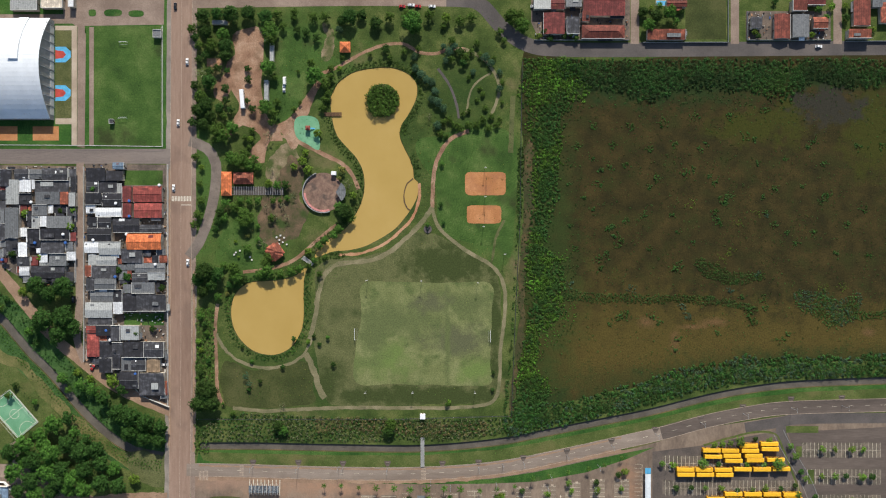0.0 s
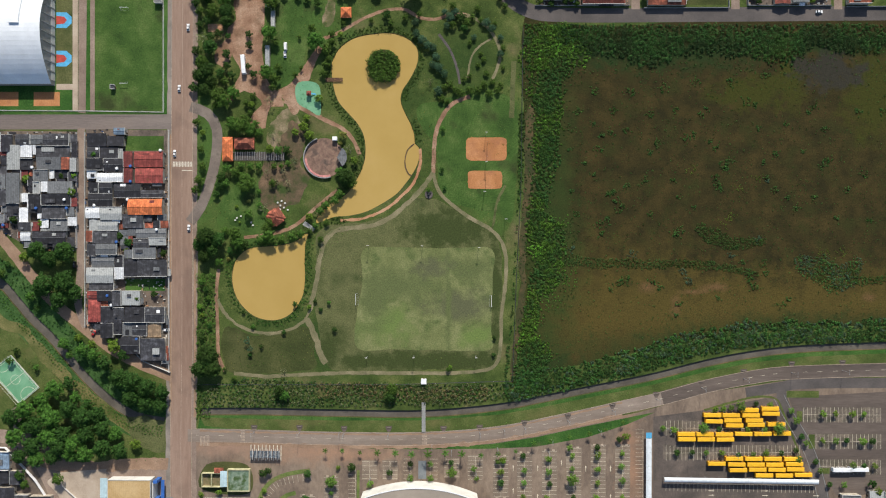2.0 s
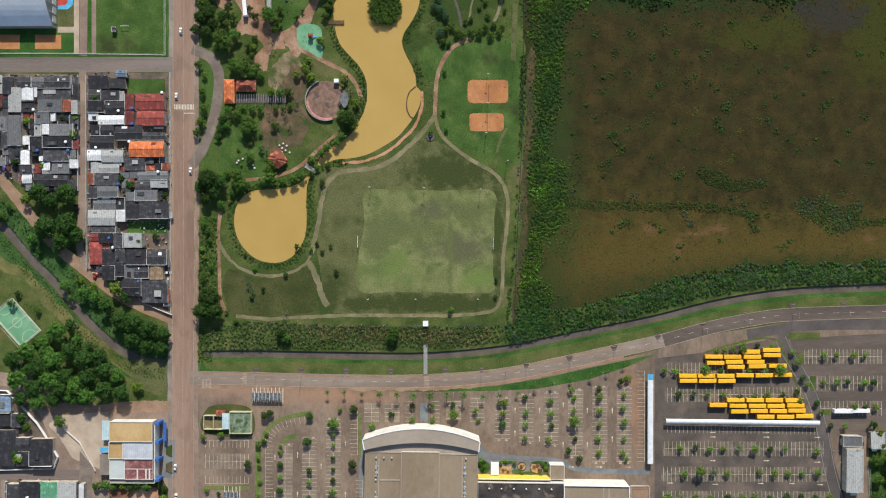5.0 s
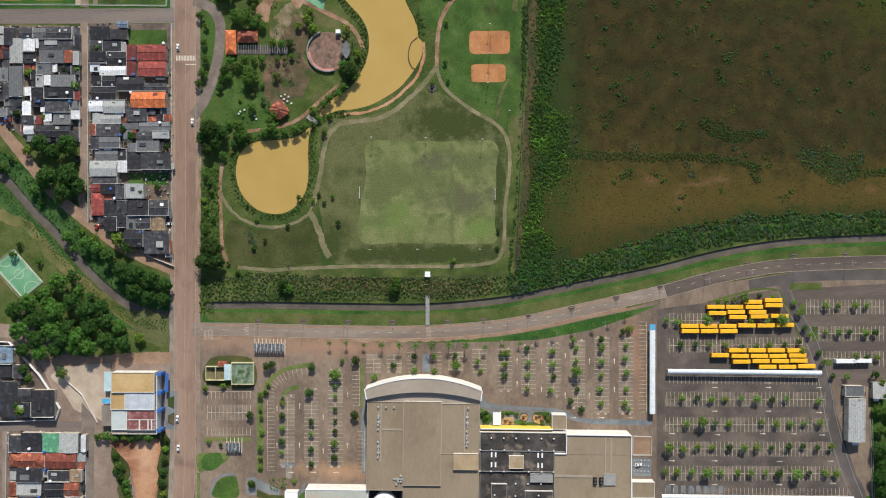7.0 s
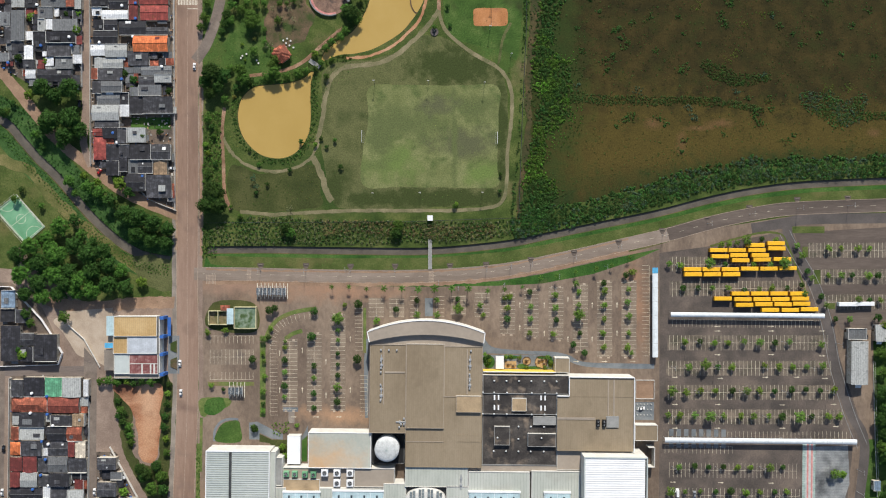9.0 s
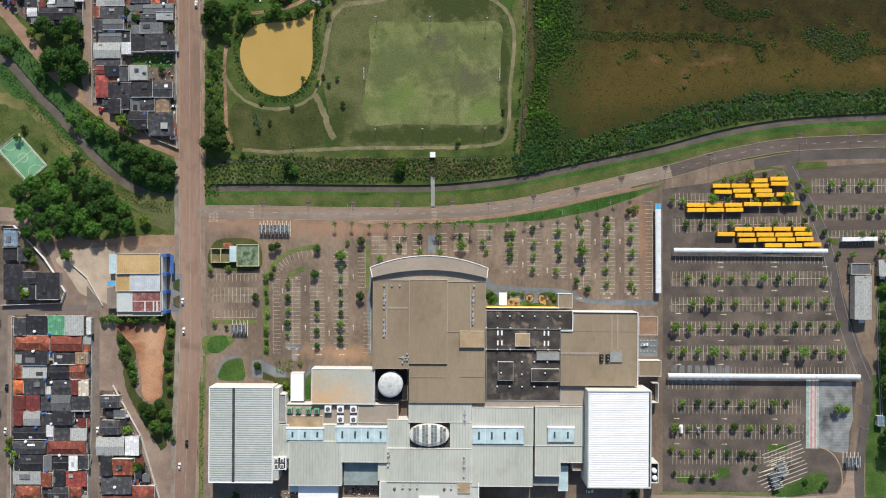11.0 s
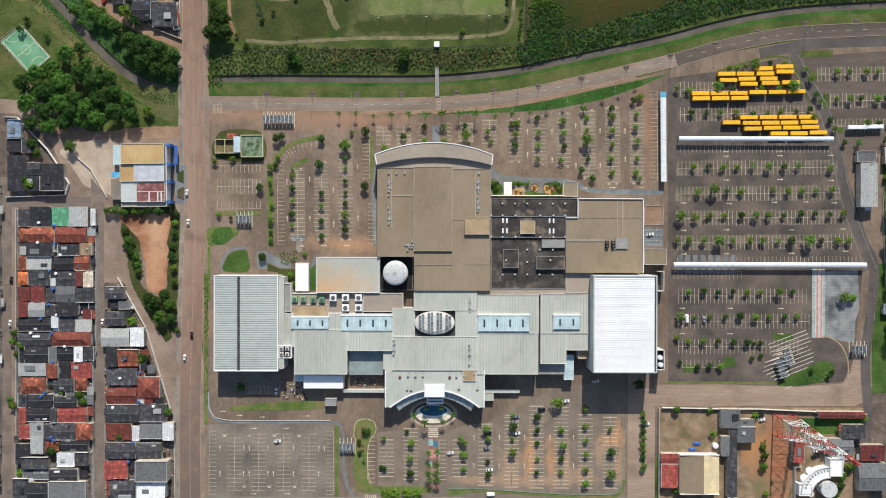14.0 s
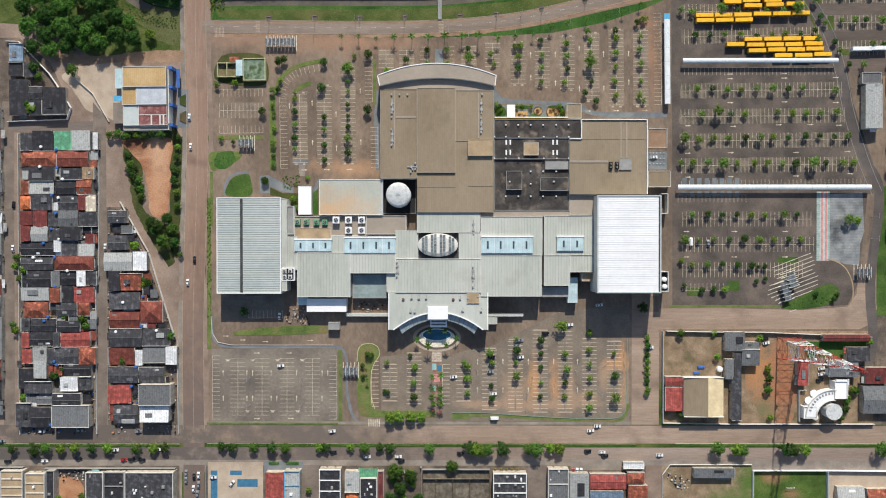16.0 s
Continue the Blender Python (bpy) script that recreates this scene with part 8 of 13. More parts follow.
# covered bays beside the canopy
for k in range(8):
    x, y = 142.1, -241.1
    zone("bay_paint", rect(x + k * 4.75, y - 2.2, x + k * 4.75 + 2.8, y + 2.4), 0.056, "slate", "grey painted special bay", "markings")
    zone("bay_paint", rect(x + k * 4.75, y - 9.4, x + k * 4.75 + 2.8, y - 6.0), 0.056, "slate", "grey painted special bay", "markings")

# cars in the south
cars("w", 5, [(-111.9, -357.5), (-79.3, -399.1), (71.2, -331.5), (40.1, -352), (-2.2, -364.6), (22.9, -375.3), (89.8, -319), (84.5, -398.6), (145, -277.9), (122, -345.8)])
cars("w", 0, [(88.8, -395.7), (128.2, -414), (91.7, -412.2), (-37.3, -415.2)])
cars("s", 0, [(39.7, -341.2), (37.9, -344.8), (21.8, -356.6), (21.1, -361.3)])
cars("k", 0, [(55.8, -336.9), (21.8, -352), (-78.6, -412.4), (-35.5, -417.8), (2.1, -413), (93.5, -414.4), (82.7, -411.5)])
cars("v", 0, [(23.6, -390.7)])
cars("w", 90, [(-112.6, -326.2)])
cars("s", 90, [(158.4, -279.9)])
cars("v", 90, [(147.5, -278.9)])

# ---- dwellings ----
ROOF = {}
for key, tone, gl in (("d", (70, 70, 74), 0.24), ("k", (48, 48, 53), 0.2), ("g", (118, 120, 122), 0.18), ("l", (172, 174, 172), 0.12), ("w", (226, 228, 230), 0.07), ("r", (126, 68, 57), 0.22), ("o", (204, 114, 70), 0.14), ("m", (116, 58, 55), 0.2), ("b", (146, 124, 100), 0.16), ("p", (154, 77, 70), 0.2), ("t", (92, 150, 118), 0.12), ("u", (120, 140, 160), 0.12), ("c", (204, 192, 174), 0.1), ("a", (140, 80, 62), 0.24)):
    ROOF[key] = material("roof_" + key, tones(*tone, gl, 0.85), 0.35, 0.8, fine=4, vary=0.16, per="object", stripes=("X", 0.9, 0.2), blotch=(tones(*tone, 0.5 if key in "dka" else 0.26, 0.85)[2 if key not in "lg" else 0], 0.35, 0.52, 0.7), grit=0.26)
ROOF_WORD = {"d": "dark grey corrugated", "k": "blackened corrugated", "g": "grey corrugated", "l": "pale grey metal", "w": "white painted metal", "r": "red tiled", "o": "bright orange tiled", "m": "maroon metal", "b": "brown metal", "p": "pinkish red metal", "t": "green sheet", "u": "blue-grey metal", "c": "cream metal", "a": "rusty red tiled"}
M["plaster"] = material("plaster", [rgb(150, 138, 122), rgb(186, 176, 160), rgb(208, 200, 188)], 0.5, 0.9, vary=0.2, per="object")
M["yard"] = material("yard", [rgb(80, 71, 64), rgb(106, 95, 86), rgb(136, 118, 103)], 0.12, 0.95, fine=5, grit=0.2)
TOWN = random.Random(17)
DOOR = to_mesh("door", Shape().box(-0.42, -0.05, 0, 0.42, 0.05, 2.05), M["door"])
PANE = to_mesh("window", Shape().box(-0.6, -0.04, 0, 0.6, 0.04, 1.0).box(-0.68, -0.06, -0.08, 0.68, 0.06, 0.0), M["car_glass"])


def house(key, x0, y0, x1, y1, h=None, form=None, group="terraced houses"):
    """A small house: plastered walls, roof in sheets, door and windows."""
    w, d = x1 - x0, y1 - y0
    h = h or TOWN.uniform(2.7, 4.3)
    root = thing("house", (x0 + x1) / 2, (y0 + y1) / 2, 0, "small plastered house with %s roof" % ROOF_WORD[key], "house", group)
    o = min(0.15, w * 0.05)
    a, b = w / 2, d / 2
    form = form or ("hip" if key in "roa" and min(w, d) > 6 and TOWN.random() < 0.35 else TOWN.choice(["shed", "gable", "gable", "shed"]))
    wall = part("wall", Shape().box(-a + o, -b + o, -0.05, a - o, b - o, h), M["plaster"], root)
    rise = max(0.35, min(w, d) * (0.14 if key in "roa" else 0.09))
    s = Shape()
    if form == "hip":
        s.hip(-a, -b, a, b, h + 0.1, rise * 1.5)
    elif form == "gable":
        s.gable(-a, -b, a, b, h + 0.1, rise, 0.1, "x" if w >= d else "y")
    elif form == "flat":
        s.box(-a + 0.2, -b + 0.2, h, a - 0.2, b - 0.2, h + 0.12)
    else:
        lo, hi = (h + 0.1, h + 0.1 + rise) if TOWN.random() < 0.5 else (h + 0.1 + rise, h + 0.1)
        s.slab([(-a, -b, lo), (a, -b, lo), (a, b, hi), (-a, b, hi)] if d < w or TOWN.random() < 0.5 else [(-a, -b, lo), (a, -b, hi), (a, b, hi), (-a, b, lo)], 0.1)
    roof = part("roof", s, ROOF[key], root)
    if form == "flat":
        r = Shape().box(-a, -b, h, a, -b + 0.2, h + 0.6).box(-a, b - 0.2, h, a, b, h + 0.6).box(-a, -b + 0.2, h, -a + 0.2, b - 0.2, h + 0.6).box(a - 0.2, -b + 0.2, h, a, b - 0.2, h + 0.6)
        part("parapet", r, M["wall_pale"], root)
    elif form in ("gable", "hip") and key not in "wl":
        rl = a * 0.98 if form == "gable" else max(0.2, a - b)
        if w >= d:
            part("ridge", Shape().rod((-rl, 0, h + 0.14 + rise * (1.5 if form == "hip" else 1)), (rl, 0, h + 0.14 + rise * (1.5 if form == "hip" else 1)), 0.13, 5), ROOF["g" if key in "dkg" else key], roof)
    if form == "shed" and min(w, d) > 4 and TOWN.random() < 0.6:
        q = TOWN.uniform(0.18, 0.38)
        cx, cy = TOWN.uniform(-a * 0.5, a * 0.5), TOWN.uniform(-b * 0.4, b * 0.4)
        part("roof_sheet", Shape().box(cx - w * q / 2, cy - d * q / 2, h + rise * 0.7, cx + w * q / 2, cy + d * q / 2, h + 0.2 + rise), ROOF[TOWN.choice("gldk")], roof)
    if form == "gable" and min(w, d) > 3.5 and w >= d:
        for _ in range(TOWN.choice((0, 1, 1, 2))):
            e = TOWN.choice((-1, 1))
            f0, q0 = TOWN.uniform(0.1, 0.45), TOWN.uniform(-a * 0.85, a * 0.45)
            f1, q1 = f0 + TOWN.uniform(0.2, 0.45), q0 + TOWN.uniform(0.8, max(1.0, a * 0.5))
            z0, z1 = h + 0.16 + rise * f0, h + 0.16 + rise * f1
            ya, yb = e * b * (1 - f0), e * b * (1 - f1)
            q = [(q0, ya, z0), (q1, ya, z0), (q1, yb, z1), (q0, yb, z1)]
            part("roof_sheet", Shape().slab(q if e < 0 else q[::-1], 0.05), ROOF[TOWN.choice("gldkw" if key in "dkglw" else "agrm")], roof)
    if TOWN.random() < 0.5:
        k = TOWN.uniform(1.2, 2.2)
        if TOWN.random() < 0.5:
            q0 = TOWN.uniform(-a, a * 0.3)
            q = [(q0, -b - k, h - 0.9), (q0 + w * 0.35, -b - k, h - 0.9), (q0 + w * 0.35, -b, h - 0.5), (q0, -b, h - 0.5)]
        else:
            q0, sgn = TOWN.uniform(-b, b * 0.3), TOWN.choice((-1, 1))
            q = [(sgn * a, q0, h - 0.5), (sgn * (a + k), q0, h - 0.9), (sgn * (a + k), q0 + d * 0.4, h - 0.9), (sgn * a, q0 + d * 0.4, h - 0.5)]
            q = q if sgn > 0 else q[::-1]
        part("lean_to", Shape().slab(q, 0.08), ROOF[TOWN.choice("dkgglwa")], root)
    if TOWN.random() < 0.5 and form != "flat":
        e = TOWN.choice((-1, 1))
        part("wall_cap", Shape().box(-a, e * b - 0.09, h - 0.3, a, e * b + 0.09, h + 0.45 + (rise if form == "shed" else 0)), M["wall_pale"], root)
    if TOWN.random() < 0.4 and form != "flat":
        e = TOWN.choice((-1, 1))
        part("wall_cap", Shape().box(e * a - 0.08, -b, h - 0.3, e * a + 0.08, b, h + 0.5 + (rise if form == "shed" else 0)), M["wall_pale"], root)
    fx = -a if TOWN.random() < 0.5 else a
    part("door", DOOR, None, wall).matrix_basis = pose(fx, TOWN.uniform(-b * 0.5, b * 0.5), 0, 0, 0, 90)
    part("window", PANE, None, wall).matrix_basis = pose(fx, b * 0.7 if b > 2.2 else 0.0, 1.1 if b > 2.2 else 2.2, 0, 0, 90)
    return root


def houses(rows, h=None, form=None):
    for key, x0, y0, x1, y1 in rows:
        house(key, x0, y0, x1, y1, h, form)


def block(rows, poly, seed, keep=0.25):
    """Houses grown together until they nearly touch, the gaps between them roofed over by lean-tos."""
    rng = random.Random(seed)
    rects = [list(r[1:]) for r in rows]

    def free(q, me):
        if not all(inside(p, poly) for p in ((q[0], q[1]), (q[2], q[1]), (q[2], q[3]), (q[0], q[3]))):
            return False
        return not any(i != me and q[0] < r[2] + 0.1 and q[2] > r[0] - 0.1 and q[1] < r[3] + 0.1 and q[3] > r[1] - 0.1 for i, r in enumerate(rects))

    for n, r in enumerate(rects):
        for side, step in ((0, -0.3), (1, -0.3), (2, 0.3), (3, 0.3)):
            for _ in range(rng.choice((1, 2, 4, 5))):
                q = list(r)
                q[side] += step
                if not free(q, n):
                    break
                r[side] = q[side]
    built = [house(row[0], *r) for row, r in zip(rows, rects)]
    xs, ys = [p[0] for p in poly], [p[1] for p in poly]
    for _ in range(len(rows) * 40):
        x, y = rng.uniform(min(xs), max(xs)), rng.uniform(min(ys), max(ys))
        q = [x - 0.4, y - 0.4, x + 0.4, y + 0.4]
        if not free(q, -1):
            continue
        for _ in range(9):
            for side, step in ((0, -0.4), (1, -0.4), (2, 0.4), (3, 0.4)):
                p = list(q)
                p[side] += step
                if p[2] - p[0] < 6 and p[3] - p[1] < 6 and free(p, -1):
                    q = p
        w, d = q[2] - q[0], q[3] - q[1]
        if min(w, d) < 1.3 or w * d < 4:
            continue
        rects.append(q)
        if rng.random() < keep:
            continue
        near = min(range(len(built)), key=lambda i: (rects[i][0] + rects[i][2] - q[0] - q[2]) ** 2 + (rects[i][1] + rects[i][3] - q[1] - q[3]) ** 2)
        hx, hy = (rects[near][0] + rects[near][2]) / 2, (rects[near][1] + rects[near][3]) / 2
        z, tilt = rng.uniform(2.2, 3.0), rng.uniform(0.2, 0.5)
        x0, y0, x1, y1 = q[0] - hx, q[1] - hy, q[2] - hx, q[3] - hy
        e = (0, 0, tilt, tilt) if rng.random() < 0.5 else (0, tilt, tilt, 0)
        part("lean_to", Shape().slab([(x0, y0, z + e[0]), (x1, y0, z + e[1]), (x1, y1, z + e[2]), (x0, y1, z + e[3])], 0.08), ROOF[rng.choice("ddkkkggglawrm")], built[near])
        if rng.random() < 0.5:
            part("side_wall", Shape().box(x0, y0, -0.02, x0 + 0.15, y1, z + 0.9), M["wall_pale"], built[near])


def tanks(pts, mat="blue_paint", label="round blue plastic water tank", z=3.6):
    for x, y in pts:
        t = thing("water_tank", x, y, 0, label, "water tank", "water tanks")
        part("stand", Shape().box(-0.6, -0.6, 0, 0.6, 0.6, z), M["plaster"], t)
        part("drum", Shape().cyl(0, 0, z, z + 1.0, 0.8, 14, 0.9), M[mat], t)
        part("lid", Shape().dome(0, 0, z + 1.0, 0.92, 0.25, 14, 3), M[mat], t)


def yard_wall(pts, h=2.2, mat="wall_pale", label="pale plastered yard wall"):
    ob = structure("yard_wall", wall_line(Shape(), pts, -0.05, h, 0.2), M[mat], label, "wall")
    return ob


def clutter(poly, gap, seed, label):
    """Odds and ends in yards: planks, drums, sheets, washing, in one mesh of small pieces."""
    rng = random.Random(seed)
    for k, (mat, share) in enumerate((("wall_pale", 0.3), ("wall_grey", 0.35), ("red_dirt", 0.15), ("blue_paint", 0.08), ("black", 0.4))):
        s = Shape()
        for x, y in scatter(poly, gap, rng):
            if rng.random() < share:
                l, w, z = rng.uniform(0.3, 1.6), rng.uniform(0.2, 0.8), rng.uniform(0.1, 1.2)
                if rng.random() < 0.5:
                    l, w = w, l
                s.box(x - l / 2, y - w / 2, 0, x + l / 2, y + w / 2, z, 0.04)
        if s.v:
            structure("clutter", s, M[mat], label, "clutter", "stuff")


grid(-0.06)  # A
clutter([(-304.7, 53.8), (-234.3, 53), (-234.3, -23.1), (-261.1, -23.1), (-282.8, -10.5), (-304.6, 4)], 2.6, 201, "odds and ends lying in house yards")
clutter([(-228.6, 54.5), (-204.7, 54.1), (-204.7, 39.3), (-175, 39.3), (-174.9, -99.1), (-204.9, -89.8), (-228.4, -71.8)], 2.4, 202, "odds and ends lying in house yards")
zone("yard_1", [(-304.7, 53.8), (-234.3, 53), (-234.3, -23.1), (-261.1, -23.1), (-282.8, -10.5), (-304.6, 4)], 0.02, "yard", "bare trodden yards between houses", "ground")
zone("yard_2", [(-228.6, 54.5), (-175, 53.7), (-174.9, -99.1), (-204.9, -89.8), (-228.4, -71.8)], 0.02, "yard", "bare trodden yards between houses", "ground")
west_rows = [("k", -280.6, 39.7, -273.4, 50.5), ("l", -277, 28.3, -268.7, 44), ("w", -268.8, 36.2, -261.2, 44), ("k", -268.7, 28.3, -260.8, 35.4), ("d", -270.6, 44.7, -262.6, 50.5), ("g", -261.9, 44.4, -253.7, 50.5), ("d", -253.7, 43.3, -237.5, 51.2), ("d", -258.3, 36.1, -236.8, 43.3), ("g", -258, 28.3, -242.5, 36.2), ("a", -242.1, 28.3, -236.8, 36.1), ("l", -236.4, 28.3, -233.2, 35.4), ("g", -258.3, 21.8, -251.8, 27.2), ("g", -277, 7.5, -269.1, 24.7), ("g", -282, 16.5, -277.4, 23.6), ("l", -259.7, 13.2, -255.8, 20.4), ("w", -255.4, 15.4, -251.1, 20.8)]
west_rows += [("g", -250.8, 13.2, -236.7, 20), ("k", -254.7, 5.7, -238.2, 12.9), ("k", -261.9, 2.1, -255.1, 12.9), ("d", -253.6, -2.2, -241, 5.4), ("w", -268.4, -3.9, -263.3, 3.9), ("d", -280.6, 5.7, -277.3, 16.1), ("d", -276.3, 0.3, -270.5, 6.8), ("g", -248.9, -10.4, -238.9, -2.9), ("d", -268, -10.4, -261.9, -5), ("w", -268, -16.8, -261.5, -11.1), ("k", -260.8, -18.3, -239.9, -10.8), ("g", -266.2, -21.1, -261.5, -17.2)]
east_rows = [("u", -208.8, 50.4, -201.6, 54.7), ("k", -224.9, 43.3, -213.4, 49.7), ("k", -213.1, 43.3, -202.7, 49.7), ("k", -217.4, 35.8, -206.6, 42.9), ("d", -224.9, 36.8, -218.1, 42.9), ("m", -202.7, 29.7, -196.9, 39.7), ("p", -195.8, 29.7, -177.5, 39.7), ("m", -202.6, 20, -196.9, 29), ("p", -195.1, 19.7, -177.5, 29), ("k", -226, 27.9, -215.6, 35.4), ("k", -215.2, 28.2, -203.4, 35.4), ("w", -224.9, 23.2, -219.9, 27.2), ("w", -219.5, 20.4, -203, 26.1), ("k", -223.8, 13.6, -218.8, 19.7), ("k", -224.5, 5.7, -210.2, 13.2), ("k", -218.1, 13.6, -210.2, 19.7)]
east_rows += [("k", -208.7, 10.4, -191.9, 19.7), ("d", -192.2, 10.4, -177.9, 15.4), ("w", -226.7, -2.5, -217.7, 4.6), ("l", -217.3, -2.5, -203.3, 4.6), ("l", -224.9, -10.4, -219.5, -3.2), ("l", -218.8, -10.4, -207.6, -3.9), ("d", -202.6, -7.9, -190.8, -0.4), ("g", -195.1, -15, -175.7, -9), ("a", -226.7, -17.5, -222.4, -10.4), ("d", -221.6, -18.3, -208, -10.7), ("d", -196.2, -20, -187.2, -15.8), ("l", -186.5, -19.7, -175.7, -14.7), ("g", -220.2, -25.4, -207.3, -18.6), ("d", -225.9, -26.5, -220.5, -18.6), ("g", -195.1, -27.5, -182.9, -21.1)]
east_rows += [("g", -223.1, -33.6, -208.7, -25.8), ("k", -208.3, -33.6, -203, -25.8), ("k", -202.2, -39, -194, -28.3), ("d", -193.6, -39, -176.4, -29), ("l", -225.9, -43.3, -209.4, -34), ("w", -208.7, -41.1, -202.6, -33.6), ("d", -223, -47.9, -209.4, -43.7), ("p", -225.6, -53.3, -218.7, -48.7), ("k", -218, -53.3, -210.5, -48.3), ("d", -208.7, -56.9, -204, -48.7), ("k", -218, -68.3, -209.7, -58.7), ("k", -217.6, -78.3, -209.4, -69), ("l", -203.3, -57.6, -191.8, -48.3), ("k", -200.8, -67.6, -189.3, -59), ("d", -188.6, -68.3, -177.5, -58.7)]
east_rows += [("k", -209, -74.8, -204, -67.6), ("g", -203.3, -76.5, -197.9, -68.7), ("d", -197.2, -76.5, -188.2, -68.7), ("b", -187.5, -77.6, -179.3, -68.7), ("k", -204, -88.3, -192.2, -77.3), ("d", -191.8, -92.6, -176, -78.3), ("d", -209, -66.9, -202.2, -59.7)]
block(west_rows, [(-302.2, 52.7), (-232.5, 51.9), (-232.4, -21.8), (-259, -21.8), (-280.6, -9), (-302.2, 5.4)], 301)
block([r for r in east_rows if r[0] not in "mp"], [(-226, 52.6), (-203, 52.6), (-203, 0.3), (-174.3, 0.3), (-174.3, -39.7), (-203, -39.7), (-202.9, -58.7), (-174.3, -58.6), (-174.2, -96.2), (-203.3, -87.6), (-225.9, -69.8)], 302)
houses([r for r in east_rows if r[0] in "mp"], 3.8, "gable")
house("o", -199.4, -0.4, -177.6, 9.6, 4.6, "gable")
house("p", -225.3, -68.3, -217.4, -54, 3.4, "hip")
zone("lawn_2", rect(-203.2, 40.7, -178.6, 50.1), 0.03, "lawn", "small green yard lawn", "ground")
zone("lawn_3", rect(-203.2, -48.7, -177.8, -41.1), 0.03, "verge", "overgrown yard", "ground")
zone("lawn_4", rect(-192.3, -58, -179.3, -48.7), 0.03, "yard", "bare yard", "ground")
tanks([(-198.1, 30.4), (-198.1, 20.7), (-238.6, 3.9), (-258, 3.9), (-207, -17.5), (-212.7, -51.5), (-194.1, -78.9), (-278.8, -6.8)])
tanks([(-179.1, 40.4), (-199.9, 9.3), (-181.6, -9.7), (-221, 5.7), (-206.7, 28.9), (-240.1, 9.3), (-260.5, 29.7), (-210.2, -57.5), (-197.7, -82.5)], "roof_white", "round white plastic water tank")
row_of("round", [(-265.2, 22.5), (-242.6, 24.3), (-234.7, 24.7), (-236.5, 14.6), (-273.1, -3.2), (-256.2, -5.7), (-221.8, 37.9), (-205.6, -13.2), (-199.9, -17.5), (-201.3, -22.9), (-200.6, -26.5), (-178, -24.7), (-194.1, -53.2), (-184.1, -50.4)], 0.95)
for q in [[(-228.6, 52.3), (-228.4, -71.8)], [(-175, 53.7), (-174.9, -100.5)], [(-234, 52.3), (-233.9, -21.3)], [(-204.9, -78.9), (-191.5, -93.3), (-174.2, -100.5)]]:
    yard_wall(q, 1.8)
cars("r", 60, [(-223, -75.7)])
cars("w", 0, [(-176.7, -73.5)])
cars("k", 90, [(-235.4, -32.1)])
cars("w", 90, [(-162.8, 119.3), (-168.5, 80.4), (-171.4, 38.9), (-162.3, -8.7)])
cars("k", 90, [(-170.4, 154.7)])
cars("r", 0, [(-15.7, 154.3)])
cars("w", 0, [(-6.7, 154.3), (-20, 155.1), (58, 154.2), (238.2, 128.3)])
cars("r", 0, [(-25.7, 154.3)])
cars("k", 0, [(72.4, 157.4)])

# north-east houses beyond the marsh street; darker roofs, walls and plot paint in cloud shade
houses([("m", 63.6, 135.6, 77.1, 149.2), ("r", 87.8, 132.7, 114.8, 141.3), ("m", 88.5, 146.9, 114.8, 157), ("r", 87.8, 143.4, 92.7, 149.8), ("a", 129, 131.9, 152.8, 138.4), ("r", 141.1, 152.5, 153.8, 156.8), ("r", 209.1, 132.5, 219, 148.1), ("g", 220.1, 133.2, 230.4, 147.4), ("r", 219.8, 149.5, 229, 156.6), ("r", 258.7, 140.5, 269.3, 156.5), ("a", 255.1, 132.4, 269.3, 138.1), ("l", 57.5, 151.3, 68.2, 160.6), ("l", 94.9, 157.6, 116.2, 164.1), ("a", 275.7, 142.3, 289.8, 156.5)])
zone("yard_3", [(56.3, 180.1), (119, 179.9), (119, 132.5), (61.6, 132.6), (56.2, 144.1)], 0.02, "yard", "paved and bare yards", "ground")
zone("yard_4", [(192.4, 151), (246, 150.8), (246, 132.9), (192.4, 133)], 0.02, "yard", "bare reddish yards", "ground")
zone("lawn_5", rect(154.1, 133.1, 179.9, 158.2), 0.02, "dull_grass", "green vacant plot", "ground")
for q in [[(58, 132.6), (117.9, 132.5)], [(127.3, 131), (181, 130.9), (181, 158.2)], [(193.1, 150.3), (193.1, 132.3), (246, 132.2)], [(255.3, 131.5), (292.4, 131.4)]]:
    yard_wall(q, 1.5, "wall_grey", "grey street wall")
grove([(124, 155.1), (139.3, 154), (152.4, 149.7), (151.7, 139.7), (126.9, 140.5)], 6.0, ["big", "round"], 0.7, 1.0, 90)
row_of("round", [(77.1, 134.9), (81.4, 136.3), (64.7, 137.4), (236.8, 151.3), (242.1, 145.9), (245.6, 153), (254.4, 145.9), (197.1, 137.1), (210.2, 156.7)], 0.8)
clutter(rect(59.1, 133.2, 117.2, 153.4), 2.6, 230, "odds and ends lying in house yards")
clutter(rect(193.9, 132.9, 245.3, 149.5), 2.6, 231, "odds and ends lying in house yards")
houses([("m", 68.2, 151.3, 77.1, 158.4), ("g", 77.8, 152.7, 87.8, 159.8), ("d", 78.2, 135.6, 86.3, 146.3), ("a", 233.2, 138.8, 242.4, 145.9), ("d", 194.3, 138.9, 201.3, 146), ("g", 270.4, 152.2, 281, 160.1), ("m", 229.7, 153.7, 241, 161.6)], 3.4)
row_of("round", [(61.1, 134.9), (68.2, 133.5), (84.2, 133.5), (148.1, 135.5), (132.2, 152.6), (233.2, 135.3), (199.6, 134.6), (254.4, 153.7), (272.1, 138.8)], 0.75)
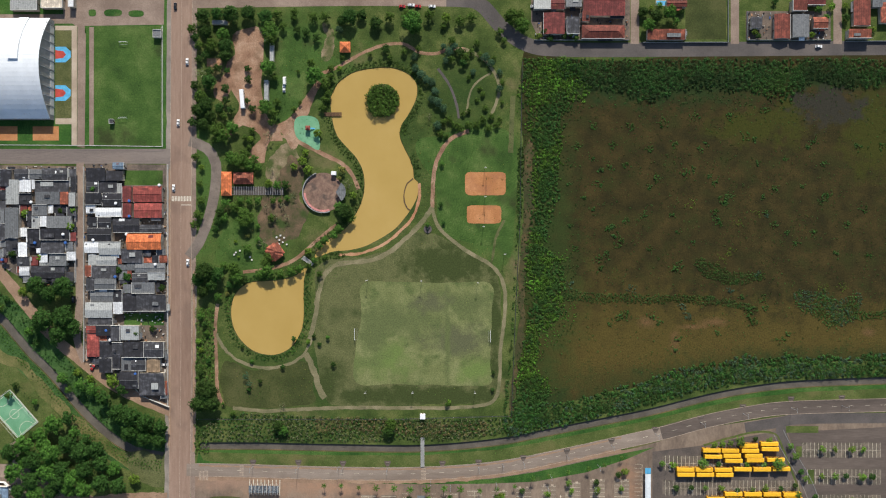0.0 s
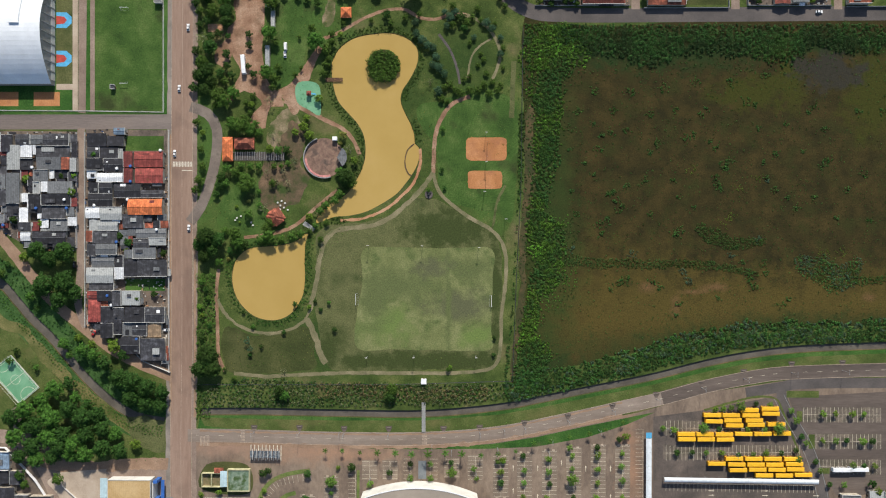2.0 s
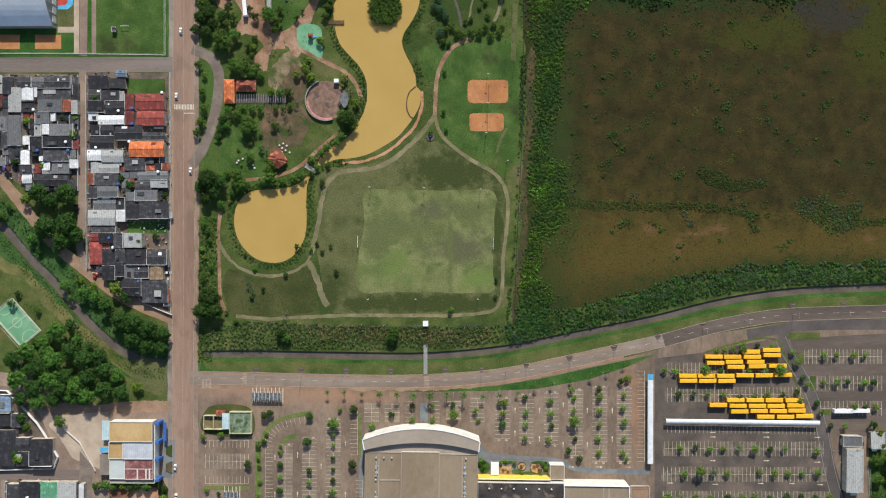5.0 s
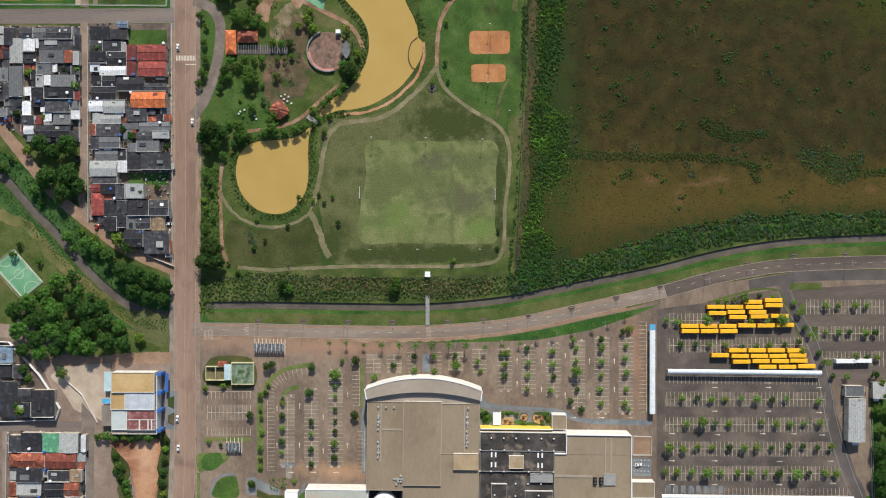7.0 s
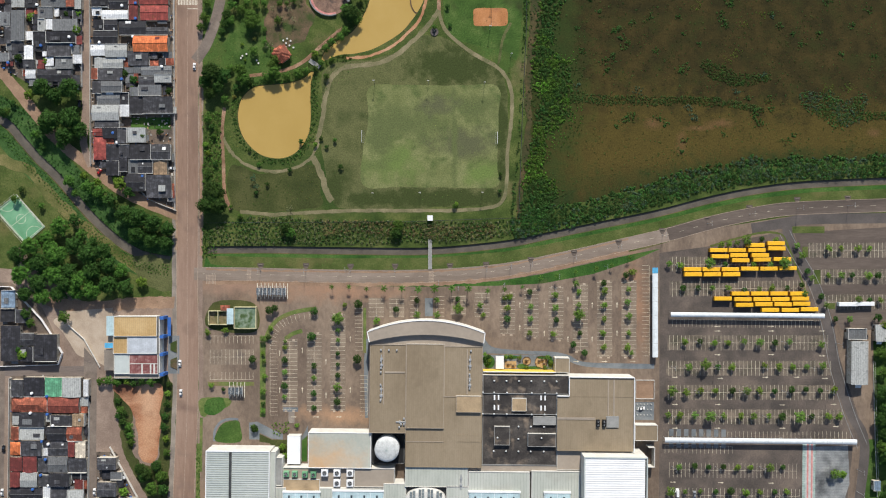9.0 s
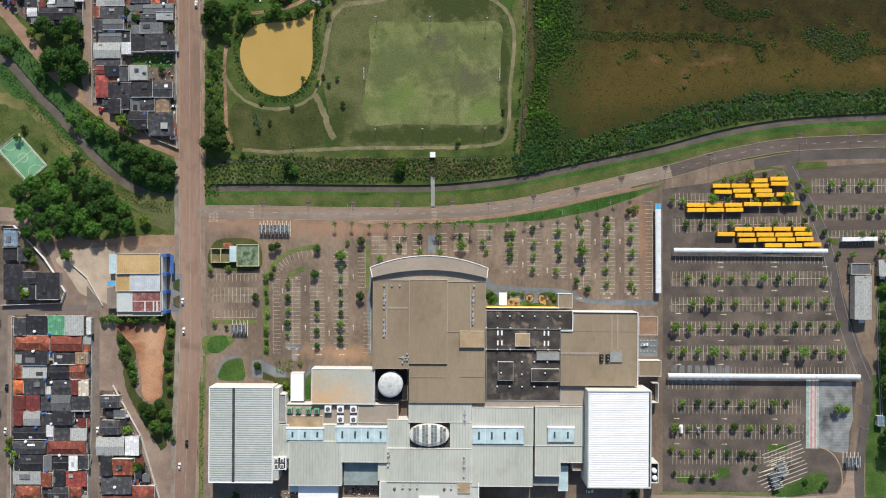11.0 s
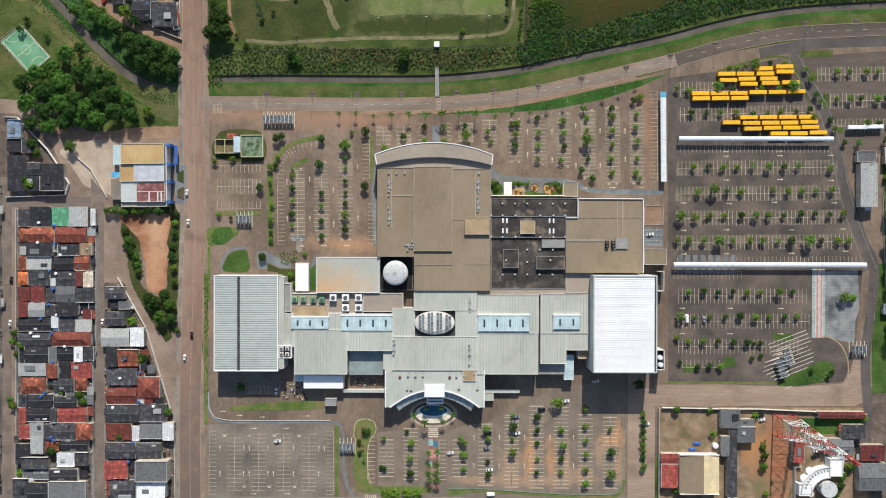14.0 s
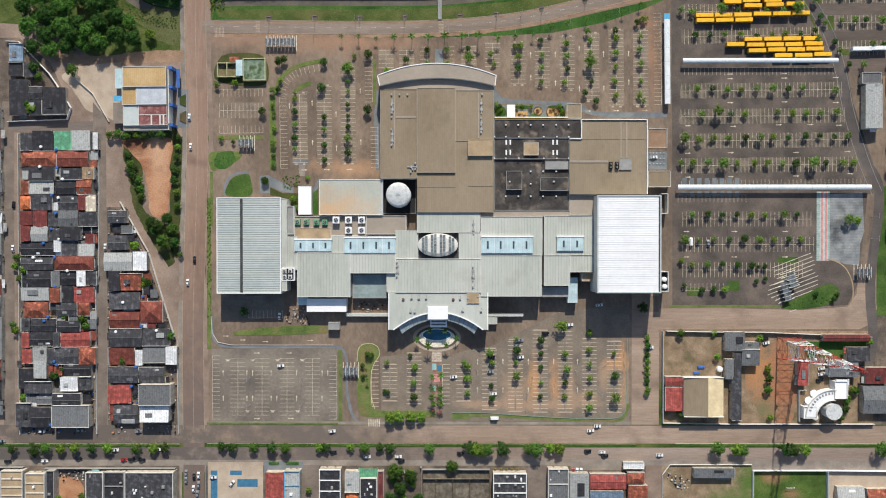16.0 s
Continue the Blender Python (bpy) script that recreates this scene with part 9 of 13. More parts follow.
pool_b = thing("pool", 138.7, 156.1, 0, "small bright blue swimming pool", "pool")
part("rim", Shape().prism([(-3.4, -1.9), (3.4, -1.9), (3.4, 1.9), (-3.4, 1.9)], 0, 0.15), M["concrete"], pool_b)
part("water", Shape().prism([(-3, -1.5), (3, -1.5), (3, 1.5), (-3, 1.5)], 0.1, 0.17), M["sky_paint"], pool_b)

# south-west quarter
grid(-0.64)  # D
zone("ground_dirt", [(-307.2, -137.9), (-264, -141.3), (-235, -162.7), (-173.8, -158.7), (-173, -169.5), (-173.5, -205.5)] + [(-176.6, -311.2), (-177.9, -397.5)] + [(-321.3, -397.1), (-319.4, -188.8)] + [(-306.8, -199.2)], 0.012, "dirt", "pinkish trodden dirt streets", "road")
zone("apron", [(-245, -167.1), (-213.3, -164.4), (-214.8, -169.8), (-216.7, -202.2), (-223.9, -198.6), (-242.1, -177.1)], 0.046, "concrete", "pale concrete apron", "pavement")
zone("yard_5", rect(-278.1, -299.4, -227.8, -208), 0.03, "yard", "yards between houses", "ground")
zone("yard_6", rect(-278.9, -400.1, -230, -299.4), 0.03, "yard", "yards between houses", "ground")
zone("yard_7", [(-223.4, -256.2), (-210.8, -256.2), (-180.3, -338.9), (-178.9, -400), (-223.5, -400.1)], 0.03, "yard", "yards between houses", "ground")
zone("ground_red", [(-213, -214.4), (-183.4, -213), (-182.4, -229.4), (-182.8, -247), (-186, -262), (-194, -260.5), (-197, -247), (-198.9, -236), (-204.7, -225)], 0.03, "red_plot", "bare red earth plot", "ground", 3.0, "structure", 1.6)
zone("verge_1", [(-214.4, -213.1), (-204.7, -213.1), (-198.2, -256.2), (-183.9, -270.6), (-180.3, -292.1), (-187.5, -292.1), (-201.8, -270.6), (-208.3, -241.8)], 0.0205, "dull_grass", "green verge of the red plot", "ground", 4.0, "structure", 3.0)
zone("verge_2", [(-185.6, -209.5), (-175.6, -209.5), (-175.9, -256.2), (-178.5, -288.5), (-183.9, -270.6), (-182, -241.8)], 0.0205, "dull_grass", "green verge of the red plot", "ground", 4.0, "structure", 3.0)
clutter(rect(-278.1, -400.1, -230, -208), 2.5, 203, "odds and ends lying in house yards")
clutter([(-222.7, -256.2), (-210.8, -256.2), (-180.3, -338.9), (-178.9, -400), (-222.8, -400.1)], 2.5, 204, "odds and ends lying in house yards")
south_rows = [("d", -275.2, -220.1, -268.1, -210.1), ("k", -267.7, -219.4, -254.9, -209.4), ("t", -254.5, -220.1, -243.4, -208.7), ("l", -243.1, -220.1, -232, -209.4), ("a", -274.5, -230.1, -254.5, -220.8), ("r", -251.7, -230.4, -233.1, -220.8), ("k", -269.9, -239, -255.2, -231.2), ("d", -250.2, -239, -236.7, -231.9), ("b", -236, -238.6, -229.9, -231.1), ("a", -275.2, -247.9, -270.6, -240.1), ("l", -270.2, -247.2, -255.2, -239.7), ("k", -251.3, -247.9, -240.2, -239.7), ("a", -239.9, -248.3, -230.3, -239), ("o", -276, -257.5, -269.2, -249.3), ("d", -268.1, -257.5, -256.7, -248.3), ("d", -251.7, -257.9, -239.5, -248.6)]
south_rows += [("m", -239.2, -257.9, -235.3, -248.6), ("c", -234.9, -257.5, -228.8, -250), ("m", -276, -267.5, -268.1, -258.6), ("m", -267.7, -267.5, -259.2, -258.6), ("d", -258.8, -267.5, -252.4, -259.3), ("g", -252, -268.2, -240.3, -258.6), ("d", -239.5, -268.2, -228.8, -259.3), ("m", -275.3, -277.2, -269.5, -268.6), ("l", -269.2, -276.5, -258.8, -268.6), ("d", -258.1, -277.2, -251.7, -270), ("k", -250.6, -276.4, -239.5, -268.6), ("k", -275.3, -286.4, -255.6, -277.9), ("w", -254.5, -284.3, -250.6, -277.2), ("d", -250.3, -286.1, -239.9, -277.2), ("l", -239.6, -287.1, -229.6, -279.3)]
south_rows += [("d", -276, -295.7, -255.3, -287.9), ("r", -254.6, -296.1, -229.9, -287.2), ("k", -271.7, -305.7, -256.7, -296.4), ("g", -256.3, -305, -251.3, -296.8), ("k", -251, -305, -240.6, -296.8), ("w", -240.3, -305.7, -234.9, -296.4), ("d", -234.6, -303.9, -229.6, -296.4), ("l", -276, -315, -258.5, -306.8), ("a", -256.7, -315, -251, -308.6), ("k", -250.6, -314.6, -243.1, -305.7), ("p", -242.8, -316.4, -229.9, -306.4), ("a", -273.5, -325.7, -259.2, -317.5), ("d", -253.9, -324.6, -240.6, -316.4), ("a", -240.3, -324.6, -233.9, -317.1), ("d", -276, -334.3, -270.3, -326.1)]
south_rows += [("k", -269.6, -334.3, -255.6, -327.1), ("k", -252.1, -334.2, -240.3, -328.5), ("p", -276.4, -345, -271.4, -335), ("k", -271, -343.5, -256.7, -335), ("p", -251.4, -344.2, -233.5, -335), ("p", -276, -354.6, -269.6, -345.7), ("l", -268.9, -353.9, -260.3, -345.7), ("d", -259.9, -353.9, -255.3, -346.7), ("d", -254.9, -354.2, -239.9, -345), ("a", -239.6, -354.2, -230.3, -344.9), ("d", -255.3, -343.5, -251.7, -335), ("w", -229.9, -220.1, -226.7, -209.4)]
corner_rows = [("d", -220.6, -266.4, -208.8, -258.6), ("g", -212.8, -272.9, -205.3, -267.9), ("d", -220.3, -282.9, -208.9, -275.4), ("l", -223.5, -296.4, -205.6, -285), ("w", -205.3, -295.7, -196.7, -285), ("k", -220.6, -308.5, -213.1, -297.1), ("a", -212.8, -308.5, -200.3, -299.3), ("d", -220.3, -320.7, -201, -310), ("r", -220.3, -332.1, -201.7, -322.5), ("r", -201, -329.2, -186.7, -315.7), ("d", -220.3, -343.1, -200.3, -333.2), ("d", -199.6, -343.5, -183.9, -333.5), ("r", -220.7, -355.6, -204.6, -344.9), ("w", -204.2, -355.6, -200, -346.7), ("g", -199.2, -353.8, -185.3, -344.2), ("w", -185, -355.6, -177.8, -344.2)]
block(south_rows, [(-275.9, -208), (-226.7, -208), (-228.1, -298.6), (-228.9, -355.6), (-276, -355.7)], 303)
block(corner_rows, [(-220.6, -257.2), (-211.7, -257.2), (-204.6, -272.9), (-196, -284.3), (-188.9, -312.8), (-183.2, -331.4), (-178.2, -343.5), (-177.8, -356.3), (-220.7, -356.4)], 304)
tanks([(-252.8, -220.1), (-252.5, -231.5), (-256, -248.6), (-253.5, -260), (-256.4, -269.9), (-261.4, -278.9), (-254.3, -287.8), (-254.3, -306.3), (-258.9, -325.2), (-200.1, -331.2), (-199, -312.7), (-261.4, -327.7), (-253.6, -355.5)])
tanks([(-251.7, -250.3), (-251.4, -276.4), (-267.8, -287.8), (-246.4, -296.3), (-248.9, -238.6), (-263.2, -230.8), (-262.4, -218.3), (-211.5, -316.3), (-209.7, -304.8), (-190.5, -334.1), (-216.1, -334.8)], "roof_white", "round white plastic water tank")
row_of("round", [(-278.5, -287.8), (-280.3, -293.1), (-275, -295.6), (-277.8, -301.3), (-250, -325.2), (-237.5, -327), (-235.7, -331.2), (-204.3, -280.6), (-200.1, -302), (-196.5, -303.8), (-200.1, -305.6), (-182.3, -337.6)], 1.0)
stand("round", [(-219.5, -210.8, 3.2), (-214.7, -210.1, 3.4), (-209.2, -211.4, 3.2), (-203.2, -210.3, 3.4), (-198.2, -211.8, 3.0), (-193.1, -210.5, 3.3), (-187.2, -210.9, 3.4), (-183.6, -209.2, 2.6)])
stand("round", [(-209.2, -223.3, 2.8), (-207.6, -229.0, 3.0), (-208.9, -232.7, 2.6), (-205.4, -236.0, 3.4), (-201.5, -239.3, 3.2), (-200.8, -244.4, 3.2), (-200.4, -249.2, 3.0), (-204.6, -231.2, 2.4), (-203, -243, 2.6)], None, 0.8)
stand("round", [(-177.3, -218.4, 2.6), (-177.7, -225.0, 3.0), (-179.0, -232.7, 3.0), (-179.4, -239.3, 3.2), (-178.3, -247.0, 2.8), (-177.7, -255.8, 2.8), (-176.8, -212.6, 2.4), (-175.9, -286.5, 2.2)], None, 0.8)
stand("big", [(-193.7, -265.7, 4.2), (-189.3, -269.0, 4.4), (-183.4, -263.5, 4.0), (-180.5, -270.1, 4.4), (-186.0, -277.8, 4.6), (-179.4, -278.9, 4.0), (-192.2, -271.2, 3.6)])
for q in [[(-227.7, -209.5), (-227.8, -299.4), (-229.9, -306.5), (-230, -400.1)], [(-178.5, -338.9), (-178.1, -400)], [(-214.4, -252.6), (-196.4, -285), (-180.3, -338.9)], [(-278.4, -209.5), (-278.9, -400.1)]]:
    yard_wall(q, 1.9)
cars("k", 90, [(-227.7, -222.1), (-282.1, -254.4)])
cars("s", 90, [(-228.1, -216.7)])
cars("w", 90, [(-228.8, -271.3), (-224.1, -281.4), (-282.8, -282.1), (-170.2, -199.4)])
cars("w", 0, [(-238.5, -274.9)])
cars("w", 90, [(-169.5, -218.1), (-171.9, -304.1)])
cars("k", 90, [(-167.5, -289.7)])
grid(-0.86)  # C
foot_rows = [("k", -276.7, -371.6, -267.1, -358.7), ("l", -266.3, -364.4, -259.9, -354.5), ("k", -247.4, -363.3, -231.3, -355.2), ("w", -248.5, -372.3, -239.2, -364.4), ("d", -238.5, -372.3, -231.4, -364.4), ("d", -272.4, -374.4, -255.7, -367), ("g", -265, -381.6, -255.7, -375.2), ("k", -254.9, -383, -236.8, -374.4), ("d", -277.9, -395.5, -269.3, -382), ("k", -268.9, -395.5, -256.5, -383.7)]
foot_east = [("d", -218.8, -367.3, -201.7, -358.3), ("d", -200.6, -367.2, -184.9, -358.3), ("p", -220.6, -381.2, -214.6, -369.4), ("p", -214.2, -380.1, -207.1, -369.4), ("d", -217.1, -393.7, -201.4, -381.9), ("l", -211.8, -393.7, -203.6, -389.4)]
block(foot_rows, [(-278.4, -353.7), (-230.6, -353.7), (-230.7, -381.6), (-255.7, -381.6), (-255.8, -396.2), (-278.6, -396.2)], 305)
block(foot_east, [(-219.9, -357.3), (-181.3, -357.2), (-181.4, -367.9), (-201.7, -368.7), (-201.8, -394.4), (-220, -394.4)], 306)
house("g", -254.3, -395.5, -230.9, -381.7, 6.0, "flat")
house("g", -199, -381.2, -178.9, -368.1, 8.0, "flat")
house("w", -198.8, -392, -180.8, -382.1, 6.0, "shed")
tanks([(-205.1, -370), (-253.9, -354.4), (-202.5, -357.9), (-256.2, -394.3)])
row_of("round", [(-254.3, -363.3), (-249.6, -359.7), (-274.7, -377.6), (-211.4, -354.3), (-186.5, -364.3), (-280.9, -331.2), (-279.1, -334.8)], 0.95)
# dwellings beyond the westernmost street
house_strip = []
for n in range(14):
    x0, y0, x1, y1 = -312.6, -207.8, -286.6, -194.3
    house_strip.append((TOWN.choice("dkgglarwd"), x0, y0 - 13.2 * n, x1 - TOWN.uniform(0, 1.2), y1 - 13.2 * n))
block(house_strip, [(-314.4, -192.5), (-286.2, -192.5), (-287.2, -397.3), (-315.5, -397.4)], 307)
# shops and houses south of the avenue
zone("yard_8", rect(-319.9, -484.7, -176.6, -421.4), 0.03, "yard", "yards behind shops", "ground")
zone("yard_9", rect(-159.2, -484.1, 120.5, -421.2), 0.03, "yard", "yards behind shops", "ground")

def flat_shop(label, x0, y0, x1, y1, h, roof, rim, bars, boxes):
    """A flat-roofed shop: wall, sunken roof, parapet, dividing walls and small things on the roof."""
    rng = random.Random(int(x0 * 7) % 997)
    a, b = (x1 - x0) / 2, (y1 - y0) / 2
    root = thing("shop", (x0 + x1) / 2, (y0 + y1) / 2, 0, label, "shop", "shops on the avenue")
    wall = part("wall", Shape().box(-a, -b, -0.05, a, b, h), M["plaster"], root)
    part("roof", Shape().box(-a + 0.4, -b + 0.4, h, a - 0.4, b - 0.4, h + 0.15), roof, root)
    for q in ((-a, -b, a, -b + 0.4), (-a, b - 0.4, a, b), (-a, -b + 0.4, -a + 0.4, b - 0.4), (a - 0.4, -b + 0.4, a, b - 0.4)):
        part("parapet", Shape().box(q[0], q[1], h, q[2], q[3], h + 0.8), M[rim], root)
    for i in range(bars):
        y = b - 2 * b * (i + 1) / (bars + 1.6)
        part("dividing_wall", Shape().box(-a + 0.4, y - 0.25, h + 0.1, a - 0.4, y + 0.25, h + 0.7), M[rim], root)
    for i in range(boxes):
        x, y, u, v = rng.uniform(-a + 1.2, a - 1.2), rng.uniform(-b * 0.6, b - 1.4), rng.uniform(0.3, 0.9), rng.uniform(0.3, 0.9)
        part("roof_box", Shape().box(x - u, y - v, h + 0.15, x + u, y + v, h + rng.uniform(0.4, 1.3), 0.08), M[rng.choice(("roof_white", "wall_grey", "steel", "wall_pale"))], root)
    part("door", DOOR, None, wall).matrix_basis = pose(-a * 0.4, b, 0, 0, 0, 0)
    part("window", PANE, None, wall).matrix_basis = pose(a * 0.4, b, 1.1, 0, 0, 0)
    return root


flat_shop("shop with tan roof between pale dividing walls", -287.1, -446.8, -273.3, -423, 5, M["rust"], "wall_pale", 3, 1)
flat_shop("shop with tan roof between pale dividing walls", -271.8, -446.8, -259.4, -424.7, 5, M["rust"], "wall_pale", 2, 1)
flat_shop("narrow shop with blackened roof", -258.6, -446.8, -253.4, -422.9, 5, ROOF["k"], "wall_grey", 0, 1)
flat_shop("shop with dark grey roof", -233.9, -446.9, -222.9, -424.1, 4.5, ROOF["d"], "wall_pale", 0, 1)
flat_shop("shop with blackened roof and pale parapet", -222.2, -446.7, -209.5, -423.9, 5, ROOF["k"], "wall_grey", 1, 2)
flat_shop("large shop with dark grey roof and pale parapet", -208.6, -446.3, -178.1, -423.6, 6, ROOF["d"], "wall_pale", 0, 9)
flat_shop("white building with blue edges and terraces", -108.5, -446.2, -98.6, -422.7, 6, ROOF["l"], "sky_paint", 1, 4)
flat_shop("white house with sunken dark flat roofs", -86.5, -446.1, -73.1, -421.6, 6, ROOF["k"], "roof_white", 2, 2)
flat_shop("shop with blackened roof and skylights", -61.1, -446.5, -50.5, -427.3, 5, ROOF["k"], "wall_pale", 0, 7)
flat_shop("narrow shop with maroon roof", -50.2, -446.9, -46.3, -423.3, 4, ROOF["m"], "wall_grey", 0, 0)
flat_shop("white villa with machines on its dark roof", 22.5, -445.9, 43.4, -424, 6, ROOF["d"], "roof_white", 2, 12)
flat_shop("grey concrete house with dark roof", 57, -446.3, 69.7, -421.4, 5, ROOF["g"], "wall_pale", 1, 3)
house("p", -120.5, -446.6, -109.1, -423.8, 5, "gable")
house("l", -70.8, -436.3, -61.6, -423.2, 4.5, "shed")
house("o", -70.2, -447.1, -62.4, -437.4, 3.5, "gable")
house("l", 70.5, -446.5, 82.6, -424.4, 4.5, "shed")
house("p", 83.3, -434.3, 106, -424.7, 4.5, "gable")
house("u", 83.3, -446.4, 104.2, -435.1, 4.5, "shed")
house("a", 106.8, -431.3, 117.8, -423.8, 4, "hip")
house("a", 107.5, -446.6, 119.6, -432, 4, "gable")
house("w", 104.5, -422, 117.7, -417.7, 3, "flat")
awning = thing("awning", -56.4, -425.1, 0, "teal corrugated awning over the shop front", "awning")
part("roof_panel", Shape().slab([(-6.1, -3, 3.4), (6.1, -3, 3.4), (6.1, 3, 2.9), (-6.1, 3, 2.9)], 0.1), ROOF["t"], awning)
for px_ in (-5.8, 5.8):
    part("post", Shape().cyl(px_, 2.7, 0, 2.85, 0.08, 6), M["steel"], awning)
zigzag = thing("zigzag_canopy", -227.2, -434.6, 0, "pale turquoise zigzag shade canopy", "canopy")
for k in range(6):
    e = 1.6 if k % 2 else -1.6
    part("shade_sail", Shape().slab([(-2.2 + e, -12 + 4 * k, 3.2), (2.2 + e, -12 + 4 * k, 3.4), (2.2 - e, -8.2 + 4 * k, 3.5), (-2.2 - e, -8.2 + 4 * k, 3.3)], 0.05), M["sail"], zigzag)
    part("post", Shape().cyl(e, -12 + 4 * k, 0, 3.2, 0.07, 6), M["steel"], zigzag)
x0, y0, x1, y1 = -22, -447.3, 20.6, -422.9
shell = thing("roofless_shell", (x0 + x1) / 2, (y0 + y1) / 2, 0, "roofless blackened concrete shell of a building", "ruin")
a, b = (x1 - x0) / 2, (y1 - y0) / 2
M["black_slab"] = material("black_slab", [rgb(80, 74, 65), rgb(106, 98, 86), rgb(132, 123, 109)], 0.25, 0.9, fine=5, blotch=(rgb(140, 132, 120), 0.2, 0.58, 0.72), grit=0.25)
part("slab", Shape().box(-a, -b, -0.05, a, b, 0.3), M["black_slab"], shell, "blackened floor slab")
for q in ((-a, b - 0.3, a, b), (-a, -b, -a + 0.3, b - 0.3), (a - 0.3, -b, a, b - 0.3), (-a * 0.1, -b, -a * 0.1 + 0.25, b * 0.55), (-a + 0.3, b * 0.5, a - 0.3, b * 0.5 + 0.25), (-a * 0.6, -b, -a * 0.6 + 0.2, b * 0.5), (a * 0.4, -b, a * 0.4 + 0.2, b * 0.5)):
    part("wall", Shape().box(q[0], q[1], 0.2, q[2], q[3], 2.4), M["wall_grey"] if q[1] > b - 1 else M["black_slab"], shell)
for q in [[(-261.8, -422.7), (-178.6, -422.6)], [(-312.7, -422.1), (-275.2, -422)], [(-159.2, -421.2), (-159.2, -448.6)], [(-99.1, -426.1), (-99.2, -448.5)], [(-23.4, -421.6), (-22.6, -421.6), (-22.7, -448.3)]]:
    yard_wall(q, 2.6, "wall_grey", "pale grey shop front wall")
zone("ground_red.003", [(-256.1, -430.7), (-240.6, -429.9), (-238.5, -445.1), (-255.1, -445.1)], 0.04, "red_dirt", "brown bare yard earth", "ground", 3.0)
clutter(rect(-256.1, -430.6, -237, -423.5), 1.6, 210, "scrap heaped in a yard")
row_of("round", [(-237.8, -440), (-252.8, -441.8), (-108.3, -430.9), (-94, -436.2)], 0.9)
row_of("big", [(-38.8, -423), (-29.5, -426.9), (-35.9, -434.3), (-3.3, -420.1)], 0.95)
zone("court_1", rect(-158.4, -448.5, -123.3, -419), 0.05, "concrete", "beige tiled forecourt", "pavement")
zone("court_2", rect(-122.8, -426.1, -98, -418.6), 0.05, "slate", "grey-blue paved forecourt", "pavement")
for u in [(-156.7, -448.5, -152.4, -424.4), (-144.4, -427.3, -136.9, -424.4), (-139.8, -434.8, -126.8, -429.8)]:
    zone("blue_bay", rect(*u), 0.056, "blue_bay", "blue painted parking bay", "markings")
for u in [(-119.6, -420.4, -113.1, -419), (-108.8, -420.4, -100.6, -418.9)]:
    slab_zone("planter", rect(*u), 0.5, "verge", "long planter before the shop", "planter")
zone("road_21", rect(-99.1, -484.5, -87.7, -418.9), 0.036, "street", "greyish side street", "road")
zone("road_22", rect(44.8, -484.2, 57.8, -418.7), 0.036, "street", "greyish side street", "road")
zone("pavement_3", rect(72, -423.7, 105, -418.7), 0.045, "pavement", "pale grey shop forecourt", "pavement")
for x, y in [(24, -423.1), (27.6, -423.1), (31.2, -423.1), (34.8, -423.1), (38.3, -423.1)]:
    b = thing("flower_pot", x, y, 0.03, "orange clay pot with green plant", "flower pot", "flower pots")
    part("pot", Shape().cyl(0, 0, 0, 0.8, 0.6, 12, 0.9), M["red_dirt"], b)
    part("plant", Shape().dome(0, 0, 0.75, 0.75, 0.7, 9, 3), LEAF["mid"], b)
grove([(-45.2, -423.7), (-23.9, -421.8), (-22.8, -443.2), (-42.4, -443.3)], 6.0, ["big", "round"], 0.8, 1.0, 95)
cars("w", 0, [(-35.5, -425), (-262.2, -418.1), (-154.9, -428.4)])
cars("w", 50, [(-143, -432.3)])
cars("r", 0, [(-211.7, -417.3)])
cars("r", 90, [(73.5, -424.4)])
cars("w", 90, [(76, -424.4), (78.5, -424.4)])
cars("k", 0, [(-240.5, -416.6), (-285.6, -418.5), (-206.7, -417.3), (-200.2, -417.6)])
cars("w", 0, [(-217.1, -411.2), (-263.9, -399.3), (-190.1, -410.8), (-57.1, -415.3)])
cars("s", 0, [(-239.7, -398.9), (-202.3, -399.3), (-289.2, -405.5)])
cars("s", 90, [(68.4, -424.8), (-172.1, -425.9), (-172.2, -430.6), (-164.2, -433.4), (-165, -439.2)])
cars("k", 90, [(-167.1, -428)])
cars("w", 90, [(-164.2, -427.3), (-167.5, -435.9)])

# ---- sports ground in the north-west ----
grid(-0.06)  # A
M["barrel"] = material("barrel", tones(238, 242, 246, 0.03), 0.1, 0.4, spec=0.45)
zone("ground_school", rect(-326.6, 63.8, -173.6, 181.1), 0.012, "verge", "green school grounds", "ground")
zone("dirt_1", rect(-326.5, 144, -228.6, 150), 0.03, "dirt", "reddish dirt strip", "ground")
zone("dirt_2", [(-242.4, 180.9), (-177.3, 180.7), (-178, 143.2), (-228.6, 142.5), (-233.6, 65.3), (-228.6, 64.6), (-227.9, 137.5), (-242.4, 148.4)], 0.024, "dirt", "reddish dirt yard", "ground")
zone("dirt_3", rect(-233.3, 66, -228.6, 142.9), 0.034, "dirt", "reddish dirt strip", "ground")
zone("dirt_4", rect(-225.7, 66, -222.8, 141.8), 0.034, "dirt", "reddish dirt strip", "ground")
zone("path_1", rect(-237, 66, -233.6, 141.8), 0.04, "concrete", "pale concrete path", "pavement")
zone("path_2", rect(-247.4, 79.7, -233.6, 83.4), 0.044, "concrete", "pale concrete path", "pavement")
zone("path_3", rect(-247.5, 139.7, -233.7, 142.6), 0.044, "concrete", "pale concrete path", "pavement")
